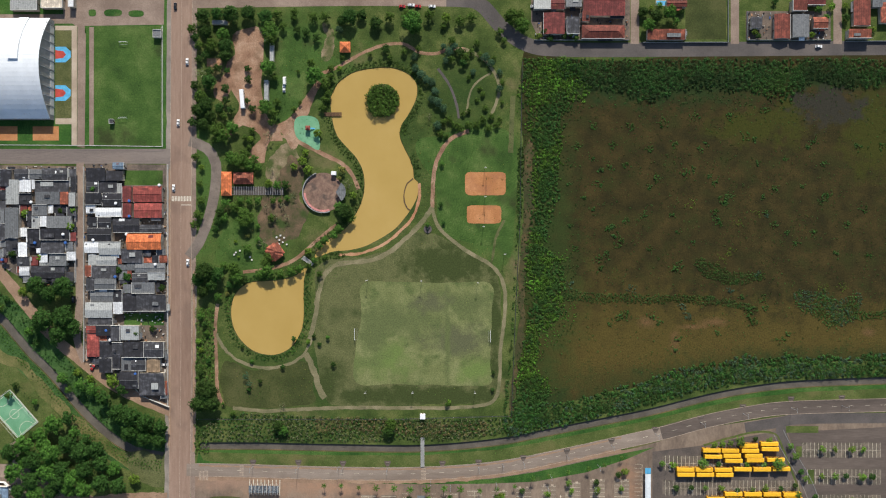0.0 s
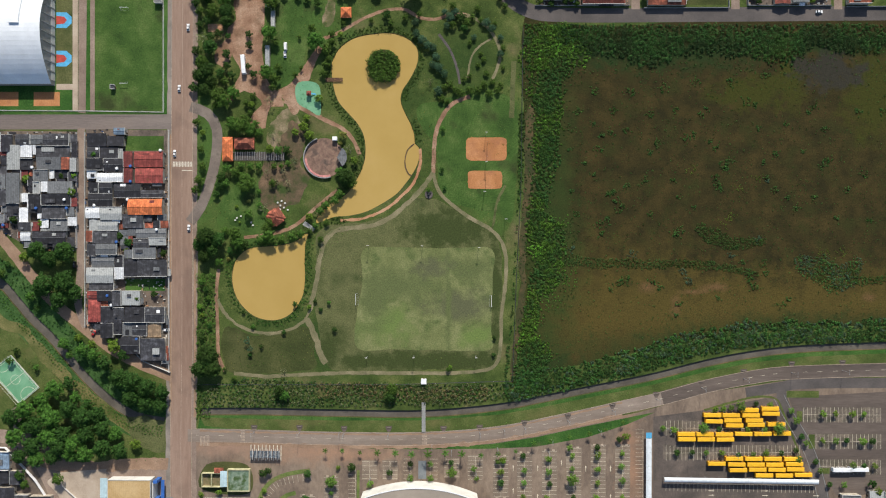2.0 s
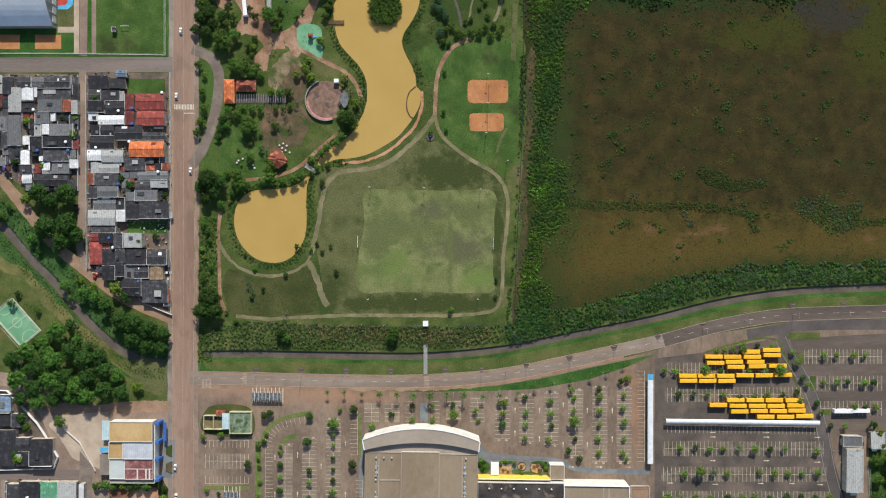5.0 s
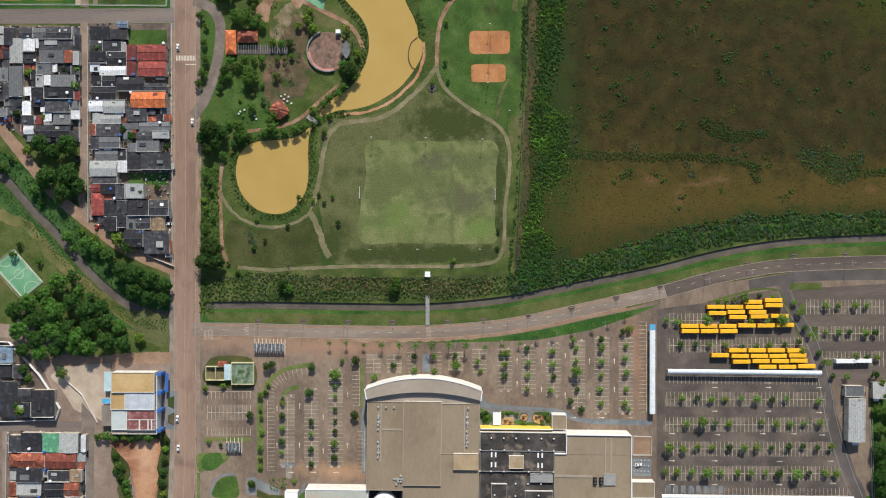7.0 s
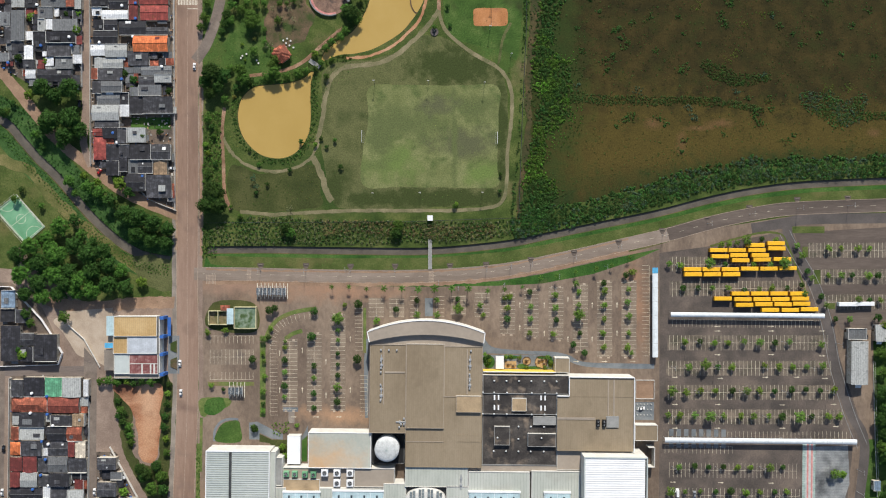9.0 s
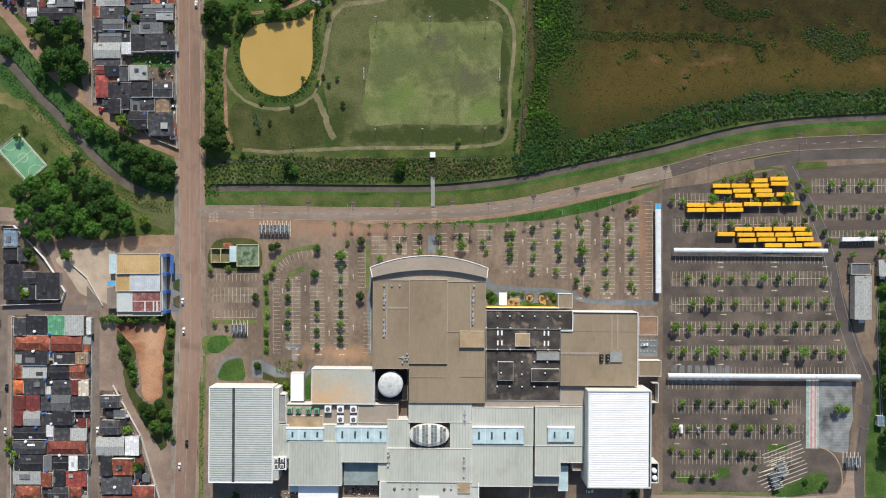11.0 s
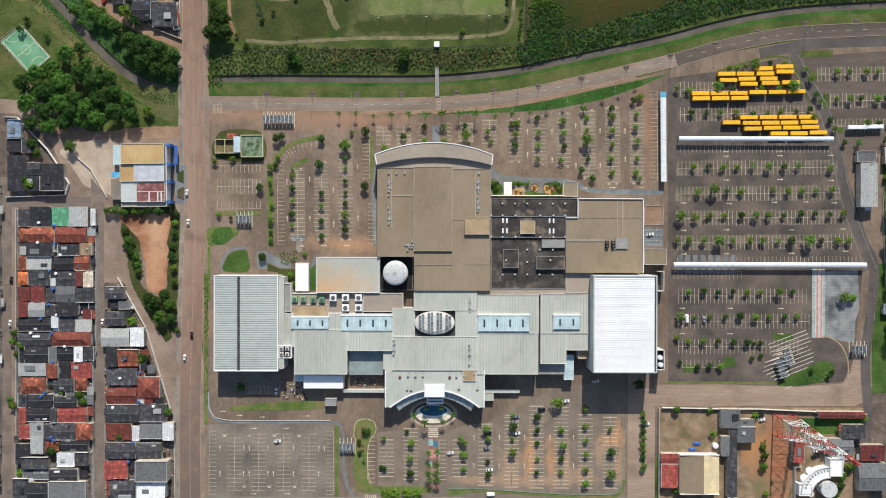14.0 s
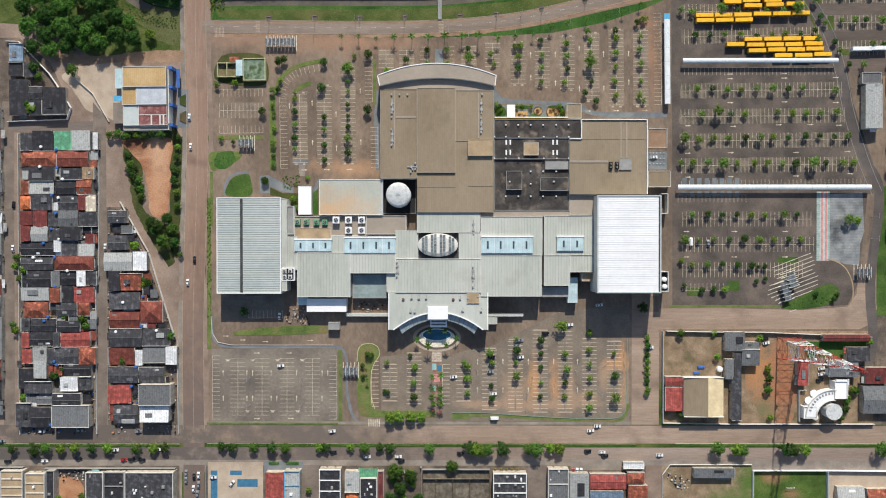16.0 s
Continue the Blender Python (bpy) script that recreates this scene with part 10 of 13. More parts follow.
zone("field_1", rect(-222.8, 65.6, -178.6, 142.5), 0.03, "lawn", "green football training field", "ground")
zone("strip_1", rect(-247.5, 83.3, -236.9, 139.7), 0.03, "worn_grass", "dull olive grass strip", "ground")
for k, u in enumerate([(-290.2, 69.3, -271.7, 78.4), (-261.9, 69.3, -245.2, 78.3)]):
    zone("clay_%d" % (k + 1), rect(*u), 0.03, "clay", "ochre clay practice court", "ground")
for u in [(-225.7, 149, -221.8, 152.6), (-215.2, 149, -205.8, 152.6), (-199.7, 148.6, -191.7, 151.9)]:
    slab_zone("bed", rect(*u), 0.12, "verge", "small grassed bed", "ground", 1.0)
for ax, ay in [(-247.4, 124.2), (-247.4, 99.6)]:
    structure("court_apron", Shape().prism([(ax, ay - 5), (ax + 6.5, ay - 5), (ax + 9.8, ay - 2), (ax + 9.8, ay + 2), (ax + 6.5, ay + 5), (ax, ay + 5)], 0, 0.05), M["sky_paint"], "light blue basketball court end", "court")
    structure("court_key", Shape().prism([(ax, ay - 2.8), (ax + 5, ay - 2.2), (ax + 6.8, ay), (ax + 5, ay + 2.2), (ax, ay + 2.8)], 0.05, 0.058), M["red_paint"], "red basketball key", "court")
# barrel-roofed sports hall
gx, gy0 = -247.6, 82.1
gy1 = gy0 + 63.5
hall = thing("sports_hall", gx - 45, (gy0 + gy1) / 2, 0, "large sports hall with white barrel roof", "building")
half = (gy1 - gy0) / 2
ring = [(-half + half * 2 * i / 24, 6.0 + 12.5 * (1 - (2 * i / 24 - 1) ** 2)) for i in range(25)]
w = part("wall", Shape().add([(44.5, y, z - 0.3) for y, z in ring] + [(44.5, half, 0), (44.5, -half, 0)], [tuple(range(27))]).box(-45, -half + 0.3, 0, 44.4, -half + 0.6, 6).box(-45, half - 0.6, 0, 44.4, half - 0.3, 6), M["wall_grey"], hall, "grey gable wall")
for j in range(10):
    a = -half + 3 + j * (2 * half - 6) / 10
    part("panel", Shape().box(44.5, a, 0.5, 44.7, a + 4.6, 5.0), M["wall_pale"], w)
    zz = 6.0 + 12.5 * (1 - ((a + 2.3) / half) ** 2) - 1.0
    part("post", Shape().box(44.5, a + 5.0, 0, 44.85, a + 5.5, max(5.0, zz)), M["steel"], w)
for i in range(24):
    (ya, za), (yb, zb) = ring[i], ring[i + 1]
    part("roof_sheet", Shape().slab([(-45, ya + 0.02, za), (45.2, ya + 0.02, za), (45.2, yb - 0.02, zb), (-45, yb - 0.02, zb)], 0.15), M["barrel"], hall)
part("roof_band", Shape().vault([(y, z + 1.2) for y, z in ring[13:]], 26.5, 32.5, 1.1), M["barrel"], hall, "raised white roof band")


def goal(x, y, rz, w=5.0, h=2.1, group="goals"):
    g = thing("goal", x, y, 0, "white tubular football goal on grass", "goal", group, "", rz)
    part("frame", Shape().rod((0, -w / 2, 0), (0, -w / 2, h), 0.09).rod((0, w / 2, 0), (0, w / 2, h), 0.09).rod((0, -w / 2, h), (0, w / 2, h), 0.12), M["roof_white"], g)
    for y in (-w / 2, w / 2):
        part("stay", Shape().rod((0, y, h), (-1.2, y, 0), 0.04), M["steel"], g, "thin grey net stay")
    part("ground_bar", Shape().rod((-1.2, -w / 2, 0.04), (-1.2, w / 2, 0.04), 0.04), M["steel"], g, "thin grey ground bar")
    return g


for x, y in [(-203.6, 131.7)]:
    goal(x, y, 90)
for x, y in [(-204, 83.3)]:
    goal(x, y, -90)
goal(-55.8, -54, 180, 7.3, 2.44)
goal(30.2, -55.3, 0, 7.3, 2.44)


def fence(pts, h=2.2, gap=4.0, label="pale mesh fence on slim posts", mat="wall_pale", foot=0.35):
    f = thing("fence", 0, 0, 0, label, "fence")
    for a, b in zip(pts, pts[1:]):
        a3, b3 = Vector((*a, 0)), Vector((*b, 0))
        part("top_rail", Shape().rod((*a, h), (*b, h), 0.06, 4), M[mat], f)
        part("middle_rail", Shape().rod((*a, 0.9), (*b, 0.9), 0.04, 4), M[mat], f)
        part("footing", wall_line(Shape(), [a, b], 0.0, foot, 0.18), M[mat], f)
        n = max(1, int((b3 - a3).length / gap))
        for i in range(n):
            p = a3.lerp(b3, i / n)
            part("post", Shape().box(p.x - 0.06, p.y - 0.06, 0, p.x + 0.06, p.y + 0.06, h), M["steel"], f)


fence([(-297.4, 66.8), (-282.9, 66.4), (-226.8, 66), (-178.6, 65.2), (-178.7, 142.4)], 2.2, 9.0)
houses([("c", -254.6, 152.7, -240.9, 162.1), ("w", -237.3, 153.4, -233.7, 160.6), ("l", -274, 151.3, -257.1, 162.8)], 3.5, "flat")
house("g", -183.9, 134.3, -178.5, 139.3, 2.4, "flat")
house("d", -212, 79.7, -209.2, 82.6, 2.0, "flat")

# ---- park ----
zone("park_yard", curve([(-133.9, 136.6), (-123.8, 140.9), (-115.1, 140.1), (-114.4, 119.2), (-115.8, 104.8), (-113.6, 90.4), (-111.5, 83.9), (-105, 77.4), (-102.1, 68.8), (-110, 68.8), (-112.9, 60.9), (-113.6, 55.1), (-123.7, 55.8), (-121.6, 64.5), (-115.8, 70.2), (-119.4, 75.3), (-127.4, 78.9), (-131.7, 76.7), (-136.4, 70.2), (-138.9, 73.9), (-132.4, 84.7), (-129.5, 91.9), (-134.6, 101.2), (-138.2, 112.1), (-137.5, 119.3), (-132.4, 124.3)], 3.0, True), 0.03, "park_dirt", "reddish trodden park yard", "ground")
zone("park_dirt", [(-115.8, 34.6), (-105.7, 41.8), (-102.1, 56.2), (-94.9, 59.8), (-89.5, 54.4), (-91.3, 38.1), (-85.9, 23.7), (-91.3, 11.1), (-100.3, 3.9), (-111.1, 3.2), (-115.8, 14.8)], 0.0245, "bare_soil_brown", "bare brown soil beneath trees", "ground", 3.0, "structure", 4.0)
zone("park_dirt.001", [(-112.9, 54.4), (-105.7, 64.5), (-98.5, 67), (-92.7, 64.4), (-91.3, 50.8), (-93.1, 41.8), (-102.1, 38.2), (-110, 42.8)], 0.02, "bare_soil", "pale bare soil with grass", "ground", 3.0, "structure", 3.0)
zone("park_dirt.002", [(-80.5, 102.6), (-85.5, 86.8), (-92.7, 79.6), (-91.3, 66.6), (-96.3, 64.4), (-100.3, 72.4), (-107.1, 77.4), (-102.1, 81), (-94.9, 85.3), (-87.7, 96.8)], 0.036, "park_dirt", "pale trodden fork of paths", "ground", 3.0, "structure", 2.0)
zone("park_dirt.003", [(-75.4, 144.4), (-71.8, 145.8), (-69.3, 137.2), (-70.4, 125.6), (-74, 119.2), (-77.6, 124.2), (-74.7, 133.6)], 0.026, "bare_soil", "grey bare gravelly soil", "ground", 3.0, "structure", 2.5)
zone("park_dirt.004", [(-144.7, 101.3), (-138.2, 112.1), (-133.9, 108.5), (-136.8, 99.4), (-141.1, 94)], 0.026, "park_dirt", "reddish trodden soil under trees", "ground", 3.0, "structure", 2.5)
zone("lawn_6", [(-112.2, 137.2), (-85.9, 139), (-85.9, 112), (-94.9, 86.8), (-102.8, 81.4), (-109.3, 86.8), (-111.5, 115.6)], 0.016, "lawn", "green park lawn", "ground", 4.0, "structure", 5.0)
zone("lawn_7", [(-136.4, 16.6), (-116.5, 20.2), (-112.9, 3.9), (-114.7, -10.5), (-130.9, -9.7), (-140, 0.4)], 0.018, "lawn", "green park lawn", "ground", 4.0, "structure", 5.0)
zone("dirt_5", rect(-150.5, 116.4, -140.7, 121.5), 0.03, "red_dirt", "bare orange soil", "ground")


def track(name, pts, width, mat, label, z=0.04, wobble=0.5):
    return road(name, pts, width, mat, label, z, wobble, "path", 2.0)


track("path_4", [(-76.9, 112), (-66.1, 116.3), (-51.7, 124.5), (-37.2, 129.9), (-24.6, 130.6), (-15.7, 125.5), (-4.9, 124.4), (5.9, 127.6), (14.9, 126.9)], 2.0, "park_dirt", "reddish park path", 0.04)
track("path_5", [(14.9, 126.9), (22.1, 123.3), (29.3, 117.2), (35.4, 106.4), (35, 95.6), (30.4, 84.8)], 2.0, "path", "pale park path", 0.04)
track("path_6", [(16.7, 75.1), (5.9, 70.5), (-1.3, 61.5), (-5.2, 50.7), (-6.3, 36.3), (-6.7, 24.8)], 2.6, "park_dirt", "reddish park path", 0.042)
track("path_7", [(-6.7, 26.2), (-13.8, 16.5), (-24.6, 5.7), (-33.6, -1.5), (-44.4, -6.8), (-66, -9.7), (-75, -15.8), (-79, -28.4), (-81.9, -46.4), (-84.8, -57.2)], 3.0, "path", "pale worn park path", 0.044, 0.9)
track("path_8", [(-6.7, 26.2), (-3.1, 14.7), (5.9, 5.7), (16.7, -2.2), (28.2, -8.6), (35.4, -15.5), (39.3, -25.5), (39.3, -42.8), (36.8, -64.3), (36.1, -84.1), (33.9, -93.8), (27.5, -98.8), (5.9, -101), (-30, -101), (-66, -101.1), (-102, -102.6), (-112.8, -103.3), (-133.8, -101.2)], 2.3, "path", "pale worn park path", 0.048)
track("path_9", [(-143.5, -34.9), (-145, -50.1), (-144.2, -71.7), (-143.5, -89.7), (-139.5, -99.8)], 2.2, "park_dirt", "reddish park path", 0.04)
track("path_10", [(-143.9, -53.7), (-139.9, -62.7), (-129.1, -71.7), (-112.9, -76), (-98.4, -73.4), (-88.4, -66.9), (-83.3, -57.2)], 1.9, "path", "pale worn park path", 0.05, 0.9)
track("path_11", [(-87.3, -66.6), (-82.2, -77), (-78.3, -89.6), (-75, -95)], 3.8, "path", "wide pale worn park path", 0.036, 1.2)
track("path_12", [(-127.3, -14.8), (-112.9, -13), (-100.3, -9.7), (-92, -5.1), (-85.9, 0.3), (-78.6, 6.8), (-67.8, 15.5)], 2.2, "park_dirt", "reddish park path", 0.04)
track("path_13", [(-102.1, 72.4), (-91.3, 68), (-76.9, 60.8), (-64.2, 54.3), (-57, 46.4), (-53.8, 38.1)], 2.6, "park_dirt", "reddish park path", 0.04)
track("path_14", [(-105, 77.4), (-96.7, 81.4), (-89.5, 90.4), (-83.4, 99.4), (-78.7, 106.6)], 4.2, "park_dirt", "reddish park path", 0.038, 1.0)
track("path_15", [(-66, -4), (-51.6, -2.5), (-37.2, 3.2), (-28.2, 10.4), (-19.2, 20.1), (-14.9, 32.7), (-15.3, 41.7)], 1.8, "red_dirt", "bare red shore strip", 0.03, 0.6)
track("path_16", [(44.7, 97.4), (44, 83), (43.3, 61.4)], 3.2, "worn_grass", "pale mown strip", 0.026, 0.6)
track("path_17", [(39.3, 18.3), (33.9, 7.5), (31.8, -5), (29.6, -15.8)], 1.6, "worn_grass", "faint trodden path", 0.026, 0.6)
track("path_18", [(-3.1, 114.7), (4.1, 104.6), (8.8, 92), (10.2, 83)], 1.6, "dark_asphalt", "narrow grey path", 0.03, 0.3)
track("path_19", [(30.4, 111.8), (22.1, 106.4), (17.4, 99.2), (15.3, 86.6)], 1.2, "path", "narrow pale path", 0.03, 0.3)
for u in [(14.2, 34.1, 40.1, 48.9), (15.3, 16.2, 37.2, 27.7)]:
    cx, cy, a, b = (u[0] + u[2]) / 2, (u[1] + u[3]) / 2, (u[2] - u[0]) / 2, (u[3] - u[1]) / 2
    pts = []
    for i in range(60):
        t = 2 * math.pi * i / 60
        k = (abs(math.cos(t)) ** 8 + abs(math.sin(t)) ** 8) ** (-1 / 8) * (1 + 0.035 * noise.noise((3 * math.cos(t) * 3, math.sin(t) * 9, cx)))
        pts.append((cx + a * k * math.cos(t), cy + b * k * math.sin(t)))
    structure("clay_court", Shape().prism(pts, 0, 0.05), M["clay"], "orange clay volleyball court", "court")
    net = thing("volleyball_net", cx + 0.5, cy, 0.05, "dark volleyball net between two posts", "net", "volleyball nets")
    for y in (-4.8, 4.8):
        part("post", Shape().cyl(0, y, 0, 2.5, 0.06, 6), M["steel"], net)
    part("mesh", Shape().box(-0.02, -4.8, 1.5, 0.02, 4.8, 2.4), M["black"], net)


def flood_light(x, y, h=7.5):
    f = thing("floodlight", x, y, 0, "tall slim pole with white floodlight bar", "floodlight", "floodlights")
    part("pole", Shape().cyl(0, 0, 0, h, 0.14, 7, 0.08), M["steel"], f)
    part("lamp_bar", Shape().box(-0.7, -0.16, h, 0.7, 0.16, h + 0.3, 0.06), M["wall_pale"], f, "pale lamp bar")


for x, y in [(26.8, 51), (26.8, 32.7), (25.7, 14), (-47.7, -19.8), (-13.5, -20.1), (22.1, -21.2), (-48.7, -90.3), (-18.9, -90.2), (20.3, -90.2), (39, -3.3)]:
    flood_light(x, y)
# amphitheatre
ax, ay = -76.1, 36
theatre = thing("amphitheatre", ax, ay, 0, "round open-air theatre with low curved walls", "theatre")
M["theatre_floor"] = material("theatre_floor", [rgb(104, 84, 74), rgb(134, 108, 94), rgb(158, 130, 112)], 0.2, 0.95, fine=4, blotch=(rgb(88, 76, 70), 0.15, 0.52, 0.66), grit=0.12)
part("floor", Shape().cyl(0, 0, -0.05, 0.15, 12.6, 48), M["theatre_floor"], theatre, "worn brown round floor")
for k in range(15):
    t0, t1 = radians(110 + k * 12), radians(110 + (k + 1) * 12 - 0.6)
    q = [(math.cos(t0) * 12.6, math.sin(t0) * 12.6), (math.cos(t1) * 12.6, math.sin(t1) * 12.6), (math.cos(t1) * 13.2, math.sin(t1) * 13.2), (math.cos(t0) * 13.2, math.sin(t0) * 13.2)]
    part("wall_segment", Shape().prism(q, 0, 1.6), M["wall_grey"], theatre)
    if k >= 6:
        q = [(math.cos(t0) * 11.2, math.sin(t0) * 11.2), (math.cos(t1) * 11.2, math.sin(t1) * 11.2), (math.cos(t1) * 12.4, math.sin(t1) * 12.4), (math.cos(t0) * 12.4, math.sin(t0) * 12.4)]
        part("bench", Shape().prism(q, 0.1, 0.6), M["faded_red"], theatre, "faded red curved bench")
for k in range(8):
    t0, t1 = radians(-55 + k * 14), radians(-55 + (k + 1) * 14)
    part("stage_roof", Shape().slab([(8.5, 0, 3.2), (8.5 + 6.5 * math.cos(t0), 7 * math.sin(t0), 4.2), (8.5 + 6.5 * math.cos(t1), 7 * math.sin(t1), 4.2)], 0.15), ROOF["g"], theatre, "grey segment of the fan-shaped stage roof")
part("stage_post", Shape().cyl(8.5, 0, 0, 3.1, 0.15, 8).cyl(13, 4.5, 0, 4.0, 0.12, 8).cyl(13, -4.5, 0, 4.0, 0.12, 8), M["steel"], theatre)
part("booth", Shape().box(5.5, 10.8, 0, 8.5, 13.2, 2.8, 0.1), M["roof_white"], theatre, "small white booth")
# red-roofed park buildings and pergola


def pavilion(x0, y0, x1, y1, mat, label, rz=0.0, h=2.8):
    p = thing("pavilion", (x0 + x1) / 2, (y0 + y1) / 2, 0, label, "pavilion", "", "", rz)
    a, b = (x1 - x0) / 2, (y1 - y0) / 2
    part("wall", Shape().box(-a + 0.8, -b + 0.8, -0.02, a - 0.8, b - 0.8, h), M["plaster"], p)
    part("roof", Shape().hip(-a, -b, a, b, h, min(a, b) * 0.6), ROOF[mat], p)
    for x in (-a + 0.3, a - 0.3):
        for y in (-b + 0.3, b - 0.3):
            part("post", Shape().box(x - 0.1, y - 0.1, 0, x + 0.1, y + 0.1, h), M["door"], p)
    return p


pavilion(-140.4, 33.6, -133.6, 49, "o", "long pavilion with orange tiled hip roof")
pavilion(-132.9, 41.1, -120, 48.6, "a", "park pavilion with red tiled hip roof")
pavilion(-65.2, 124.4, -58.4, 131.2, "o", "square kiosk with bright orange tiled roof")
hx, hy = -106.4, -1.8
pavilion(hx - 5, hy - 4.2, hx + 5, hy + 4.2, "a", "park shelter with red tiled cross roof", 35)
pavilion(hx - 3.2, hy - 5.2, hx + 3.2, hy + 5.2, "a", "park shelter wing with red tiled roof", 35, 3.0)
x0, y0, x1, y1 = -133.6, 34.3, -101.4, 39.7
perg = thing("pergola", (x0 + x1) / 2, (y0 + y1) / 2, 0, "long grey pergola with cross beams", "pergola")
L, D = (x1 - x0) / 2, (y1 - y0) / 2
for i in range(22):
    x = -L + 2 * L * i / 21
    part("beam", Shape().box(x - 0.1, -D, 2.6, x + 0.1, D, 2.8), M["wall_grey"], perg)
    if i % 3 == 0:
        for y in (-D + 0.3, D - 0.3):
            part("post", Shape().box(x - 0.12, y - 0.12, 0, x + 0.12, y + 0.12, 2.6), M["wall_grey"], perg)
part("floor", Shape().box(-L, -D, -0.02, L, D, 0.1), M["dark_asphalt"], perg, "dark paved walk")
for u in [(-112.9, 131.7, -110, 139.9), (-113.2, 94.1, -110.4, 107), (-109.3, 119.1, -107.1, 130.6)]:
    house("l", *u, 2.5, "shed")
house("l", -146.2, 142.5, -136.5, 145, 2.5, "shed")
copy_thing(COACH, GRID @ pose(-127.2, 95.2, 0.04, 0, 0, 95))
cars("v", 92, [(-100.7, 107)])
cars("w", 92, [(-101, 101.9)])
# playground
pg = [(-94.2, 82.4), (-87.7, 85), (-79.7, 82.4), (-78.3, 72.3), (-79, 63), (-85.9, 66.6), (-93.4, 71.6)]
zone("play_surface", curve(pg, 2.0, True), 0.05, "green_court", "worn mint green playground surface", "ground")
px0, py0 = -85.5, 76.7
play = thing("play_tower", px0, py0, 0.05, "small wooden play tower with slide", "play equipment")
part("deck", Shape().box(-1.2, -1.2, 1.2, 1.2, 1.2, 1.4), M["door"], play)
for x in (-1.1, 1.1):
    for y in (-1.1, 1.1):
        part("post", Shape().box(x - 0.07, y - 0.07, 0, x + 0.07, y + 0.07, 2.6), M["door"], play)
part("roof", Shape().hip(-1.5, -1.5, 1.5, 1.5, 2.6, 0.9), ROOF["r"], play)
part("slide", Shape().slab([(1.2, -0.4, 1.3), (4.0, -0.4, 0.1), (4.0, 0.4, 0.1), (1.2, 0.4, 1.3)], 0.06), M["sky_paint"], play)
# jetty, bridges, gatehouse
x0, y0, x1, y1 = -75.3, 84.5, -64.2, 87
jetty = thing("jetty", (x0 + x1) / 2, (y0 + y1) / 2, 0, "weathered plank jetty over the pond", "jetty")
L, D = (x1 - x0) / 2, (y1 - y0) / 2
for i in range(int(2 * L / 0.25)):
    part("plank", Shape().box(-L + i * 0.25, -D, 0.35, -L + i * 0.25 + 0.22, D, 0.42), M["door"], jetty)
for i in range(5):
    for y in (-D + 0.2, D - 0.2):
        part("pile", Shape().cyl(-L + 0.5 + i * (2 * L - 1) / 4, y, -1.2, 0.35, 0.1, 6), M["bark"], jetty)


def footbridge(x, y, rz, l, w, label):
    b = thing("footbridge", x, y, 0, label, "bridge", "", "", rz)
    part("deck", Shape().box(-l / 2, -w / 2, 0.35, l / 2, w / 2, 0.55), M["wall_grey"], b)
    for y0_ in (-w / 2, w / 2):
        s_ = Shape().box(-l / 2, y0_ - 0.05, 1.45, l / 2, y0_ + 0.05, 1.55)
        for i in range(int(l / 2) + 1):
            s_.box(-l / 2 + i * 2 - 0.04, y0_ - 0.04, 0.55, -l / 2 + i * 2 + 0.04, y0_ + 0.04, 1.45)
        part("railing", s_, M["wall_pale"], b)
    return b


footbridge(-85.8, -7.6, -35, 8.0, 2.4, "grey concrete footbridge between two ponds")
footbridge(-12.8, -129, 90, 19.0, 2.2, "grey concrete footbridge over the canal")
gate = thing("gatehouse", -12.7, -106, 0, "small white square gatehouse with flat roof", "gatehouse")
part("wall", Shape().box(-1.5, -1.5, 0, 1.5, 1.5, 2.6), M["wall_pale"], gate)
part("roof", Shape().box(-1.7, -1.7, 2.6, 1.7, 1.7, 2.8, 0.05), M["roof_white"], gate)
part("door", DOOR, None, gate).matrix_basis = pose(0, 1.5, 0)
spit = Shape()
ribbon(spit, curve([(-18.9, 44.9), (-22.8, 41.3), (-24.6, 35.6), (-24.3, 29.8), (-22.1, 25.5), (-20, 24.8)], 1.0), 0.7, -0.1, 0.2)
structure("pond_barrier", spit, M["bark"], "thin dark earth barrier in the pond", "barrier")
mon = thing("monument", -9.5, 12.6, 0, "small dark planted monument at the path fork", "monument")
part("plinth", Shape().cyl(0, 0, 0, 0.5, 2.6, 14), M["dark_asphalt"], mon)
part("stone", Shape().cyl(0, 0, 0.5, 2.2, 0.9, 7, 0.4), M["gutter"], mon)
for x, y in [(-105.7, 7.5), (-103.2, 8.6), (-101, 7.2), (-103.9, 5.7), (-101.7, 4.3), (-99.2, 2.9), (-104.2, 3.2), (-131.7, -2.2), (-129.1, -1.1), (-122.6, -5.1), (-121.5, -6.9), (-132.7, -3.6)]:
    t = thing("garden_table", x, y, 0, "small round pale concrete garden table", "table", "garden tables")
    part("tabletop", Shape().cyl(0, 0, 0.68, 0.75, 0.6, 14), M["wall_pale"], t)
    part("pedestal", Shape().cyl(0, 0, 0, 0.68, 0.2, 8), M["wall_pale"], t)
fence([(-156.1, -108.4), (-30, -108.2), (43.6, -106), (46.1, -42.8), (49, 14.7), (50.5, 118.9)], 1.8, 12.0, "dark weathered boundary fence with slim posts", "gutter", 0.1)

